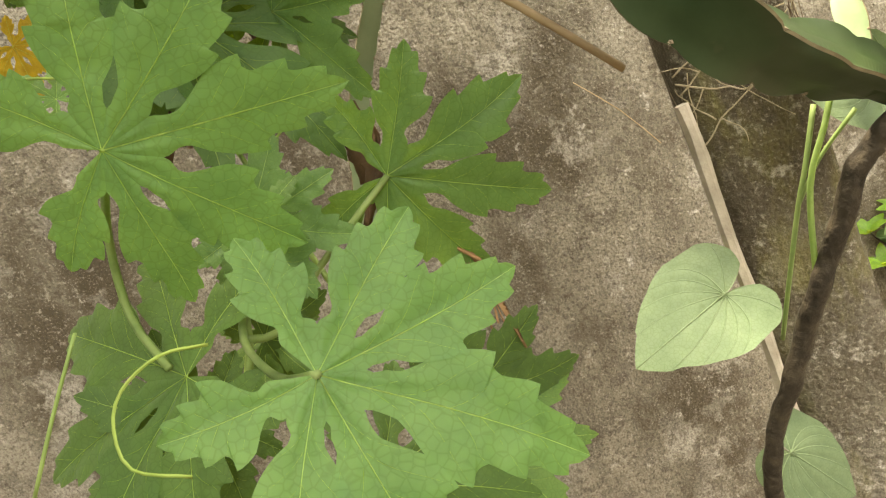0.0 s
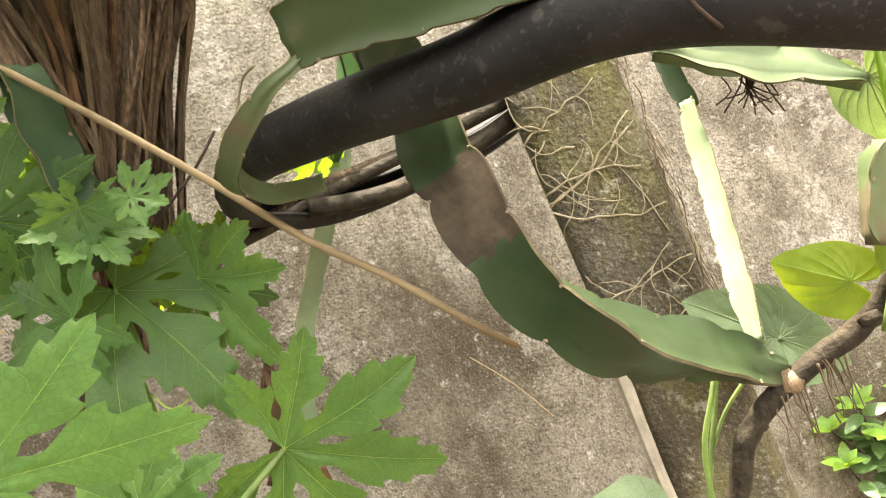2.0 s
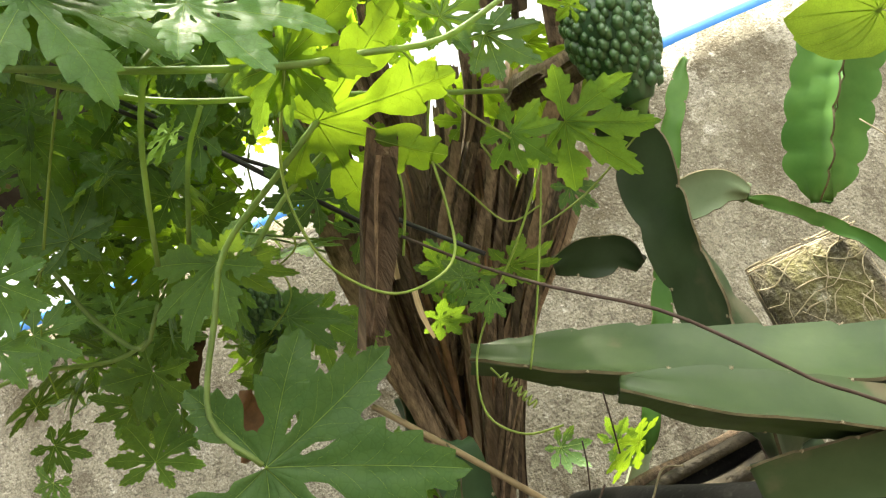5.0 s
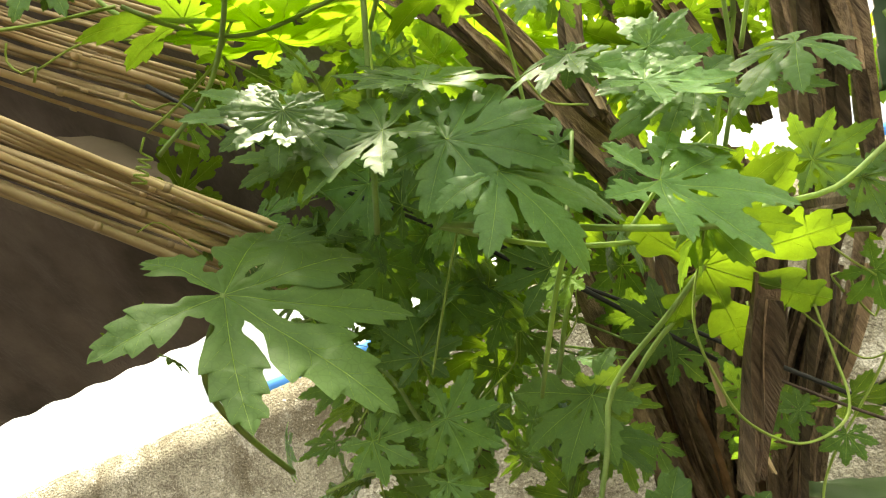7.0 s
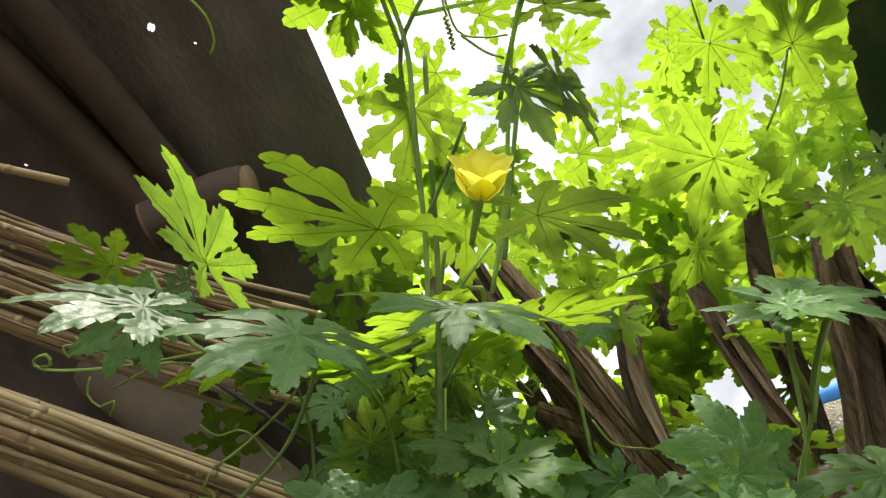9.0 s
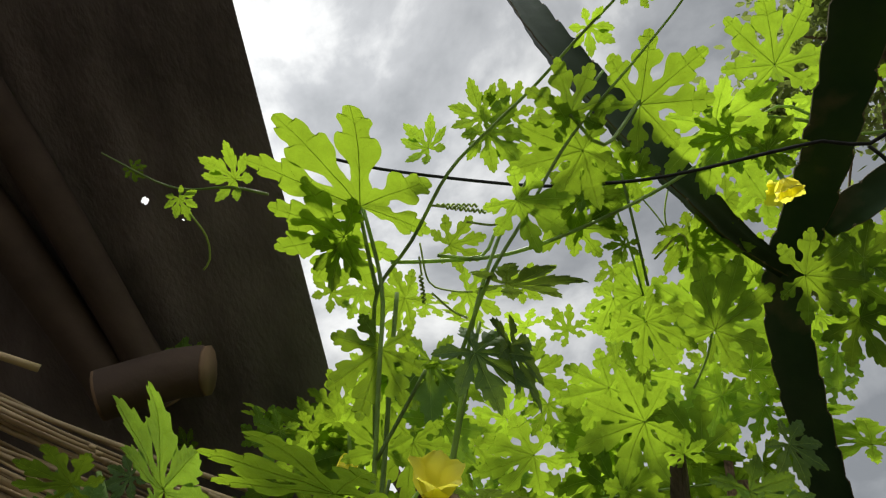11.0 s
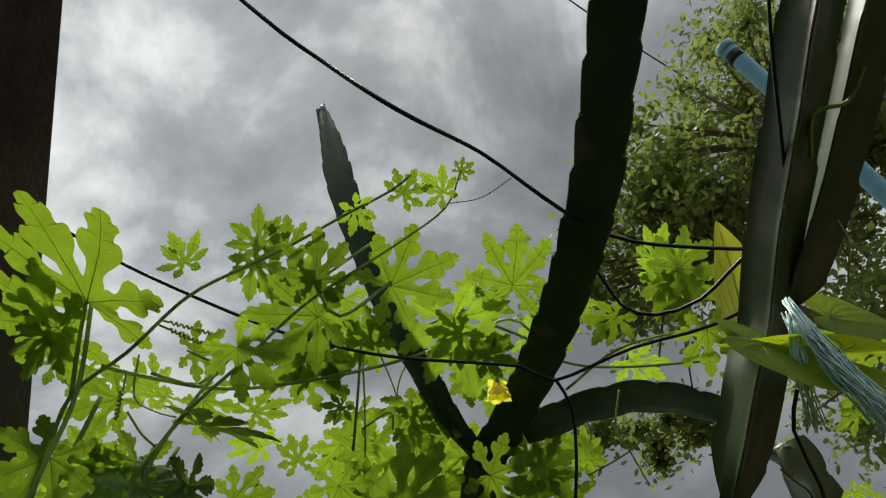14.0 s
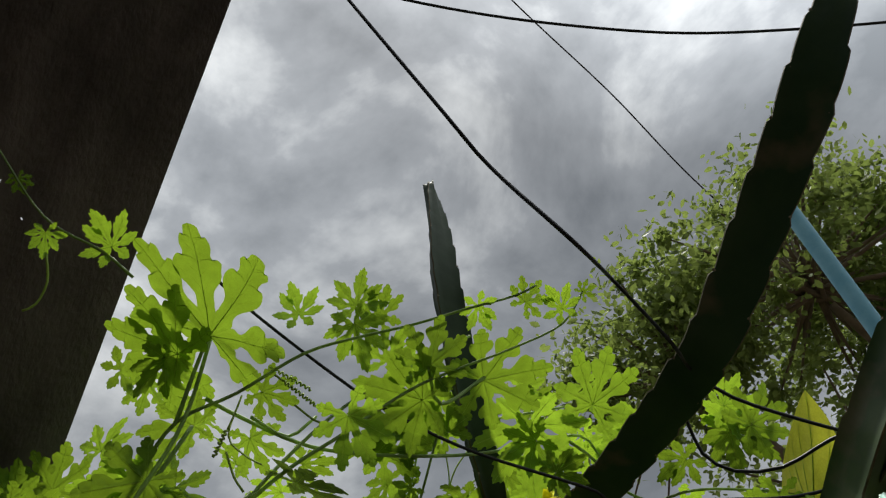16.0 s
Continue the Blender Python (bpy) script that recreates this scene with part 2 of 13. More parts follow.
M_RUBBER = material("tyre_rubber", (0.007, 0.0066, 0.0066), (0.020, 0.019, 0.018), 0.6, 30, 8, 0.35, 260, 0.0012, None, 0, None, 0, 0.25)


def dusty(m, tone, amount):
    """Pale dust in patches and specks over a dark surface."""
    nt = m.node_tree
    add, ln = nt.nodes.new, nt.links.new
    bsdf = nt.nodes["Principled BSDF"]
    base = bsdf.inputs["Base Color"].links[0].from_socket
    co = add("ShaderNodeTexCoord")
    for size, lo, hi, share in ((14.0, 0.50, 0.72, 0.5), (240.0, 0.60, 0.70, 0.8), (70.0, 0.64, 0.70, 0.7)):
        n, r, mul, mx = add("ShaderNodeTexNoise"), add("ShaderNodeMapRange"), add("ShaderNodeMath"), add("ShaderNodeMix")
        n.inputs["Scale"].default_value, n.inputs["Detail"].default_value = size, 6
        r.inputs[1].default_value, r.inputs[2].default_value = lo, hi
        mul.operation, mul.inputs[1].default_value = "MULTIPLY", amount * share
        mx.data_type, mx.inputs[7].default_value = "RGBA", (*tone, 1)
        ln(co.outputs["Object"], n.inputs[0]), ln(n.outputs[0], r.inputs[0]), ln(r.outputs[0], mul.inputs[0])
        ln(mul.outputs[0], mx.inputs[0]), ln(base, mx.inputs[6])
        base = mx.outputs[2]
    ln(base, bsdf.inputs["Base Color"])


dusty(M_RUBBER, (0.10, 0.095, 0.086), 0.42)
M_DRY = material("dry_leaf", (0.045, 0.029, 0.018), (0.235, 0.165, 0.105), 0.7, 14, 8, 0.8, 60, 0.003, (18, 18, 1.0), 0.55)
M_DRY_LIGHT = material("light_dry_leaf", (0.12, 0.08, 0.045), (0.30, 0.21, 0.13), 0.7, 14, 8, 0.8, 60, 0.003, (18, 18, 1.0), 0.4)
M_DRY_PALE = material("dry_stalk", (0.23, 0.165, 0.09), (0.42, 0.32, 0.19), 0.6, 20, 5, 0.3, 80, 0.001, None, 0.25)
M_DRY_DARK = material("withered_leaf", (0.035, 0.02, 0.012), (0.13, 0.075, 0.04), 0.8, 30, 6, 0.8, 90, 0.003)
M_BAMBOO = material("bamboo_stick", (0.31, 0.23, 0.13), (0.54, 0.42, 0.26), 0.5, 18, 6, 0.3, 90, 0.001, (1, 1, 1), 0.3)
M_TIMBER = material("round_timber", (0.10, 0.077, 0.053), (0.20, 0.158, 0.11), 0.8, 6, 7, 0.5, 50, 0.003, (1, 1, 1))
M_TIMBER_DARK = material("dark_timber", (0.038, 0.026, 0.020), (0.10, 0.070, 0.050), 0.8, 6, 7, 0.5, 50, 0.003, (1, 1, 1))
M_TIMBER_END = material("sawn_end", (0.12, 0.072, 0.04), (0.21, 0.137, 0.08), 0.8, 20, 5, 0.4, 60, 0.002)
M_ROOF = material("roofing_sheet", (0.034, 0.027, 0.025), (0.175, 0.145, 0.134), 0.45, 2.6, 10, 0.8, 60, 0.003, (3, 0.8, 3))
M_WIRE = material("black_wire", (0.012, 0.012, 0.012), (0.03, 0.03, 0.03), 0.5, 40, 3, 0.1, 200, 0.0005)
M_RUST_WIRE = material("rusty_wire", (0.03, 0.02, 0.015), (0.08, 0.055, 0.042), 0.7, 80, 4, 0.4, 300, 0.0005)
M_BLUE = material("blue_plastic", (0.03, 0.14, 0.42), (0.05, 0.20, 0.52), 0.35, 14, 5, 0.1, 60, 0.001)
M_PALE_BLUE = material("pale_blue_paint", (0.13, 0.33, 0.44), (0.2, 0.42, 0.52), 0.5, 14, 5, 0.1, 60, 0.001)
M_TWINE = material("teal_twine", (0.34, 0.66, 0.62), (0.70, 0.90, 0.86), 0.3, 40, 5, 0.4, 200, 0.001, (1, 8, 1), 0.3, None, 0, 0.6)
M_ROOT = material("aerial_root", (0.22, 0.18, 0.11), (0.46, 0.40, 0.28), 0.8, 80, 4, 0.3, 200, 0.001)
M_ROOT_BROWN = material("brown_root", (0.075, 0.052, 0.032), (0.19, 0.14, 0.09), 0.8, 80, 4, 0.3, 200, 0.001)
M_GOURD = material("gourd_skin", (0.020, 0.060, 0.024), (0.045, 0.115, 0.045), 0.33, 50, 5, 0.2, 140, 0.001, None, 0.1, (0.1, 0.25, 0.04), 0.06, 0.6)
M_WART = material("gourd_wart", (0.040, 0.100, 0.036), (0.085, 0.165, 0.065), 0.33, 50, 5, 0.2, 140, 0.001, None, 0.1, (0.1, 0.25, 0.04), 0.06, 0.5)
M_GOURD_TIP = material("gourd_tip", (0.10, 0.20, 0.05), (0.18, 0.30, 0.09), 0.4, 40, 4, 0.2, 140, 0.001)
M_PETAL = material("petal", (0.86, 0.80, 0.06), (0.94, 0.88, 0.14), 0.5, 30, 4, 0.2, 60, 0.001, None, 0, (0.95, 0.90, 0.10), 0.6)
M_SOIL = material("dry_earth", (0.055, 0.043, 0.030), (0.13, 0.107, 0.076), 0.9, 9, 8, 0.8, 40, 0.01)
M_STUMP = material("withered_wood", (0.06, 0.035, 0.02), (0.22, 0.12, 0.06), 0.8, 40, 7, 0.9, 90, 0.004)


def plaster(name, low, high, pale, scale, moss=0.0):
    """Weathered render: grey ground, dark rain stains, pale flaked patches, sandy relief."""
    m = material(name, low, high, 0.9, scale, 9, 1.0, 190, 0.006)
    nt = m.node_tree
    add, ln = nt.nodes.new, nt.links.new
    bsdf = nt.nodes["Principled BSDF"]
    base = bsdf.inputs["Base Color"].links[0].from_socket
    co = add("ShaderNodeTexCoord")

    def layer(under, tone, size, lo, hi, amount, stretch=None):
        n, r, mx, mul = add("ShaderNodeTexNoise"), add("ShaderNodeMapRange"), add("ShaderNodeMix"), add("ShaderNodeMath")
        n.inputs["Scale"].default_value, n.inputs["Detail"].default_value, n.inputs["Roughness"].default_value = size, 10, 0.68
        vec = co.outputs["Object"]
        if stretch:
            mp = add("ShaderNodeMapping")
            mp.inputs["Scale"].default_value = stretch
            ln(vec, mp.inputs[0])
            vec = mp.outputs[0]
        ln(vec, n.inputs[0])
        r.inputs[1].default_value, r.inputs[2].default_value = lo, hi
        ln(n.outputs[0], r.inputs[0])
        mul.operation = "MULTIPLY"
        mul.inputs[1].default_value = amount
        ln(r.outputs[0], mul.inputs[0])
        mx.data_type = "RGBA"
        ln(mul.outputs[0], mx.inputs[0])
        ln(under, mx.inputs[6])
        mx.inputs[7].default_value = (*tone, 1)
        return mx.outputs[2]

    c = layer(base, (0.075, 0.06, 0.036), 3.6, 0.44, 0.60, 0.95, (1, 1, 0.6))
    c = layer(c, pale, 8.5, 0.55, 0.63, 0.85)
    c = layer(c, (0.10, 0.085, 0.06), 17.0, 0.53, 0.60, 0.6)
    c = layer(c, (0.60, 0.57, 0.50), 26.0, 0.60, 0.66, 0.6)
    c = layer(c, (0.085, 0.07, 0.05), 110.0, 0.50, 0.62, 0.7)
    c = layer(c, (0.42, 0.39, 0.32), 75.0, 0.56, 0.68, 0.5)
    c = layer(c, (0.07, 0.06, 0.046), 210.0, 0.50, 0.60, 0.50)
    c = layer(c, (0.46, 0.42, 0.34), 300.0, 0.55, 0.66, 0.40)
    if moss:
        c = layer(c, (0.19, 0.18, 0.055), 9.0, 0.50, 0.62, moss, (1, 1, 0.4))
    ln(c, bsdf.inputs["Base Color"])
    return m


M_WALL = plaster("weathered_render", (0.205, 0.187, 0.140), (0.340, 0.314, 0.246), (0.47, 0.445, 0.375), 3.2)
M_POST = plaster("post_concrete", (0.075, 0.068, 0.050), (0.215, 0.198, 0.150), (0.40, 0.375, 0.31), 7.0, 0.55)
M_WALL_PALE = plaster("pale_render", (0.30, 0.28, 0.24), (0.40, 0.37, 0.32), (0.46, 0.44, 0.40), 2.4)


# ---- mesh helpers ----
def mesh_from(bm, name, mats, smooth=True):
    me = bpy.data.meshes.new(name)
    bmesh.ops.recalc_face_normals(bm, faces=bm.faces)
    bm.to_mesh(me)
    bm.free()
    for m in mats if isinstance(mats, (list, tuple)) else [mats]:
        me.materials.append(m)
    if smooth:
        for p in me.polygons:
            p.use_smooth = True
    return me


def part(name, bm, mats, parent=None, label="", smooth=True):
    ob = new(name, bm if isinstance(bm, bpy.types.Mesh) else mesh_from(bm, name, mats, smooth))
    if parent:
        ob.parent = parent
    return tagged(ob, label)


def placed(ob):
    """Shift a part whose points are given in the place's own axes to the origin of its thing."""
    ob.location = -ob.parent.location
    return ob


def thing(name, label, category, group="", at=(0, 0, 0), kind=""):
    ob = new(name)
    ob.empty_display_size = 0.02
    ob.location = at
    return tagged(ob, label, category, group, kind)


def spline(points, step=0.012, closed=False):
    """A smooth line through the points."""
    pts = [Vector(p) for p in points]
    n = len(pts)
    if n == 2 and not closed:
        count = max(2, int((pts[1] - pts[0]).length / step) + 1)
        return [pts[0].lerp(pts[1], i / (count - 1)) for i in range(count)]
    out = []
    for i in range(n if closed else n - 1):
        if closed:
            a, b, c, d = (pts[(i + k) % n] for k in (-1, 0, 1, 2))
        else:
            b, c = pts[i], pts[i + 1]
            a = pts[i - 1] if i else b * 2 - c
            d = pts[i + 2] if i + 2 < n else c * 2 - b
        count = max(2, int((c - b).length / step) + 1)
        for k in range(count):
            u = k / count
            out.append(0.5 * (2 * b + (c - a) * u + (2 * a - 5 * b + 4 * c - d) * u * u + (3 * b - a - 3 * c + d) * u ** 3))
    if not closed:
        out.append(pts[-1])
    return out


def frames_along(line, up=(0, 0, 1)):
    """Side and up vectors carried along a line without twist."""
    got = []
    t0 = (line[1] - line[0]).normalized()
    u = Vector(up)
    u = u - t0 * u.dot(t0)
    if u.length < 1e-3:
        u = t0.orthogonal()
    u.normalize()
    for i, p in enumerate(line):
        t = (line[min(i + 1, len(line) - 1)] - line[max(i - 1, 0)]).normalized()
        u = (u - t * u.dot(t))
        u = u.normalized() if u.length > 1e-6 else t.orthogonal().normalized()
        got.append((t, t.cross(u).normalized(), u.copy()))
    return got


def sweep(bm, line, ring, closed=False, caps=True, up=(0, 0, 1), mat=None):
    """Sweep a ring along a line; ring(i, share) gives the (side, up) pairs there; mat(k) the slot of strip k."""
    rows = []
    for i, (p, (t, s, u)) in enumerate(zip(line, frames_along(line, up))):
        rows.append([bm.verts.new(p + s * x + u * y) for x, y in ring(i, i / max(1, len(line) - 1))])
    n = len(rows[0])
    pairs = list(zip(rows, rows[1:])) + ([(rows[-1], rows[0])] if closed else [])
    for a, b in pairs:
        for k in range(n):
            f = bm.faces.new((a[k], a[(k + 1) % n], b[(k + 1) % n], b[k]))
            if mat:
                f.material_index = mat(k)
    if caps and not closed:
        bm.faces.new(rows[0])
        bm.faces.new(rows[-1])
    return rows


def tube_bm(points, r0, r1=None, sides=6, step=0.012, bm=None, wobble=0.0, seed=0):
    """A tapered round tube along a smooth line."""
    bm = bm or bmesh.new()
    r1 = r0 if r1 is None else r1
    line = spline(points, step)
    if wobble:
        line = [p + noise.noise_vector(p * 40 + Vector((seed, 0, 0))) * wobble for p in line]

    def ring(i, s):
        r = r0 + (r1 - r0) * s
        if wobble:
            r *= 1 + 0.15 * noise.noise(line[i] * 60)
        return [(r * math.cos(2 * math.pi * k / sides), r * math.sin(2 * math.pi * k / sides)) for k in range(sides)]

    sweep(bm, line, ring)
    return bm


# ---- leaves ----
POINTED = ((0.05, 0.38, 0), (0.11, 0.42, 0), (0.19, 0.66, 0), (0.29, 0.93, 0), (0.37, 1.06, 0.01), (0.44, 1.12, 0.035), (0.47, 0.87, 0.01), (0.53, 0.80, 0.0),
           (0.61, 0.86, 0.01), (0.67, 0.87, 0.03), (0.70, 0.62, 0.005), (0.76, 0.55, 0.0), (0.82, 0.52, 0.01), (0.87, 0.45, 0.025), (0.895, 0.28, 0.0), (0.945, 0.19, 0.0))
BLUNT = ((0.06, 0.42, 0), (0.13, 0.42, 0), (0.22, 0.58, 0), (0.32, 0.88, 0), (0.40, 1.04, 0), (0.47, 1.09, 0.01), (0.53, 1.04, 0.03), (0.57, 0.88, 0.03),
         (0.59, 0.70, 0), (0.645, 0.62, 0), (0.71, 0.70, 0.01), (0.77, 0.74, 0.02), (0.82, 0.62, 0.03), (0.84, 0.48, 0), (0.90, 0.40, 0.0), (0.955, 0.34, 0.005))


def lobe_outline(rnd, keys, seam, bay, length, wide):
    """Half the outline of one lobe: rows of (share of its length, half width, forward lean of the edge).
    Up to the bay the lobe is one with its neighbour; beyond it narrows, then swells to its toothed shoulders."""
    tooth = [rnd.uniform(0.86, 1.14) for k in range(4)]
    b = bay / length
    pts = [Vector((b * h, bay * h * seam * g, 0)) for h, g in ((0.5, 1.0), (0.86, 1.0), (1.0, 0.80))]
    for v, w, fwd in keys:
        pts.append(Vector((b + v * (1 - b), 0.186 * w * wide * (tooth[int(v * 3.9)] if v > 0.2 else 1.0), fwd)))
    pts.append(Vector((1.0, 0.0, 0.0)))
    rows = []
    for i in range(len(pts) - 1):
        p, q = pts[i], pts[i + 1]
        m0 = (q - (pts[i - 1] if i else p)) * 0.35
        m1 = ((pts[i + 2] if i + 2 < len(pts) else q) - p) * 0.35
        for h in (0.0, 0.5):
            rows.append(p * (2 * h ** 3 - 3 * h * h + 1) + m0 * (h ** 3 - 2 * h * h + h) + q * (3 * h * h - 2 * h ** 3) + m1 * (h ** 3 - h * h))
    return rows + [pts[-1]]


def gourd_leaf_mesh(seed, droop, fold, ripple, mats, blunt=False):
    """A lobed, toothed gourd leaf, 1 long from its base to the middle tip; base at the origin, tip along +y, upper side +z.
    Rounded bays part the lobes, whose shoulders touch or overlap; the blade is puffed up between the side veins."""
    rnd = random.Random(seed)
    bm = bmesh.new()
    lobes = [(0, 1.0), (40, 0.9), (-40, 0.9), (84, 0.76), (-84, 0.76), (134, 0.58), (-134, 0.58)]
    lobes = [(a + rnd.uniform(-5, 5), l * rnd.uniform(0.9, 1.08)) for a, l in lobes]
    order = sorted(range(7), key=lambda k: lobes[k][0])
    half, bay = {}, {}
    for j, k in enumerate(order):
        nxt = order[(j + 1) % 7]
        gap = (lobes[nxt][0] - lobes[k][0]) % 360
        if j == 6:
            gap = 44
        reach = (0.31 if blunt else 0.235) * (0.3 + 0.7 * min(lobes[k][1], lobes[nxt][1])) * rnd.uniform(0.88, 1.15)
        half.setdefault(k, {})[1], half.setdefault(nxt, {})[-1] = radians(gap / 2), radians(gap / 2)
        bay.setdefault(k, {})[1], bay.setdefault(nxt, {})[-1] = reach, reach
    phase, keys = rnd.uniform(0, 6), BLUNT if blunt else POINTED
    last = 2 * len(keys) + 6

    def place(x, y, u, f, lat, lift):
        r2 = x * x + y * y
        z = -droop * r2 + fold * lat + ripple * math.sin(5 * x + phase) * math.cos(4.4 * y + 1.3 * phase)
        z += 0.008 * noise.noise(Vector((x * 6, y * 6, seed)))
        puff = abs(math.sin(math.pi * (u - 0.28 * f) / 0.155))
        z += 0.009 * puff * math.sin(math.pi * min(1, f * 0.93 + 0.02)) * min(1.0, 5 * (1 - u)) - 0.010 * (1 - f) ** 3
        return Vector((x, y, z + lift * max(0.0, r2 ** 0.5 - 0.22)))

    centre = bm.verts.new((0, 0, -0.010))
    made = {}
    for k, (ang, length) in enumerate(lobes):
        a = radians(ang)
        d, s = Vector((math.sin(a), math.cos(a))), Vector((math.cos(a), -math.sin(a)))
        bend, wide = rnd.uniform(-0.12, 0.12), (0.25 + 0.75 * length) * rnd.uniform(0.94, 1.06)
        sides = {side: lobe_outline(rnd, keys, min(math.tan(half[k][side]), 0.8), bay[k][side], length, wide) for side in (1, -1)}
        lift = 0.030 if 28 < abs(ang) < 62 or abs(ang) > 110 else -0.010
        spine, cols = [], {1: [[], [], []], -1: [[], [], []]}
        for q in range(last + 1):
            u = 0.5 * (sides[1][q].x + sides[-1][q].x)
            off = bend * max(0, u - 0.3) ** 2
            c = d * (u * length) + s * off
            spine.append(bm.verts.new(place(c.x, c.y, u, 0.0, 0.0, lift)))
            for side in (1, -1):
                uu, w, fwd = sides[side][q]
                e = d * ((uu + fwd) * length) + s * (side * w + off)
                for h, f in enumerate((0.33, 0.68, 1.0)):
                    m = c.lerp(e, f)
                    cols[side][h].append(bm.verts.new(place(m.x, m.y, uu, f, w * f, lift)) if q < last else spine[-1])
        for side in (1, -1):
            line = [spine] + cols[side]
            for lo, hi in zip(line, line[1:]):
                bm.faces.new((centre, lo[0], hi[0]))
                for q in range(last):
                    quad = []
                    for v in (lo[q], lo[q + 1], hi[q + 1], hi[q]):
                        if v not in quad:
                            quad.append(v)
                    if len(quad) > 2:
                        bm.faces.new(quad)
        made[k] = (spine, cols)
    blade = len(bm.faces)
    bmesh.ops.recalc_face_normals(bm, faces=bm.faces)
    slots = [0] * blade
    for k, (spine, cols) in made.items():
        main = [centre.co.copy()] + [v.co.copy() for v in spine[::2]]
        r = 0.0046 if abs(lobes[k][0]) < 60 else 0.0038

        def diamond(rad):
            return lambda i, sh: [(rad * (1 - 0.75 * sh), 0), (0, rad * 0.8 * (1 - 0.75 * sh)), (-rad * (1 - 0.75 * sh), 0), (0, -rad * 0.8 * (1 - 0.75 * sh))]

        sweep(bm, main, diamond(r))
        slots += [1] * (len(bm.faces) - len(slots))
        for side in (1, -1):
            for q0, q1 in ((2, 11), (8, 16), (13, 20), (18, 24), (22, 29), (27, 32)):
                way = []
                for j in range(8):
                    f = j / 7 * 0.94
                    q = q0 + (q1 - q0) * f ** 0.8
                    row = [(spine if h < 0 else cols[side][h]) for h in (-1, 0, 1, 2)]
                    g = f * 3
                    h, g = min(2, int(g)), g - min(2, int(g))
                    lo, hi, qi = row[h], row[h + 1], int(q)
                    p0 = lo[qi].co.lerp(lo[min(qi + 1, last)].co, q - qi)
                    p1 = hi[qi].co.lerp(hi[min(qi + 1, last)].co, q - qi)
                    way.append(p0.lerp(p1, g))
                sweep(bm, way, diamond(r * 0.22))
        slots += [2] * (len(bm.faces) - len(slots))
    me = bpy.data.meshes.new("gourd_leaf")
    bm.to_mesh(me)
    bm.free()
    for m in (*mats, M_VEIN_SIDE):
        me.materials.append(m)
    for p, slot in zip(me.polygons, slots):
        p.use_smooth, p.material_index = True, slot
    return me


SHAPES = ((0.10, -0.05, 0.02), (0.22, 0.06, 0.03), (0.02, 0.10, 0.03), (0.35, -0.06, 0.02), (-0.08, 0.05, 0.035), (0.15, 0.14, 0.03))
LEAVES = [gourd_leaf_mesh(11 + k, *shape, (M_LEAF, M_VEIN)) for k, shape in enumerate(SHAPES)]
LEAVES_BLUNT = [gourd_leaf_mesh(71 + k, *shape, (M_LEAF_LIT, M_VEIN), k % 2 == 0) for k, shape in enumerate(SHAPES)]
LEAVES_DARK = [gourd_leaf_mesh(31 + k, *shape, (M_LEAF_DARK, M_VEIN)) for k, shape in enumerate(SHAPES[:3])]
LEAVES_YELLOW = [gourd_leaf_mesh(51, *SHAPES[1], (M_LEAF_YELLOW, M_VEIN))]


def leaf_pose(base, tip, normal):
    y = Vector(tip) - Vector(base)
    size = y.length
    y.normalize()
    z = Vector(normal)
    z = (z - y * z.dot(y)).normalized()
    x = y.cross(z)
    return Matrix.Translation(base) @ Matrix((x, y, z)).transposed().to_4x4() @ Matrix.Scale(size, 4)


def leaf(plant, kind, base, tip, normal, meshes=None, name="leaf"):
    some = meshes or LEAVES
    ob = new(name, some[kind % len(some)])
    ob.parent = plant
    ob.matrix_basis = Matrix.Translation(-plant.location) @ leaf_pose(base, tip, normal)
    return ob


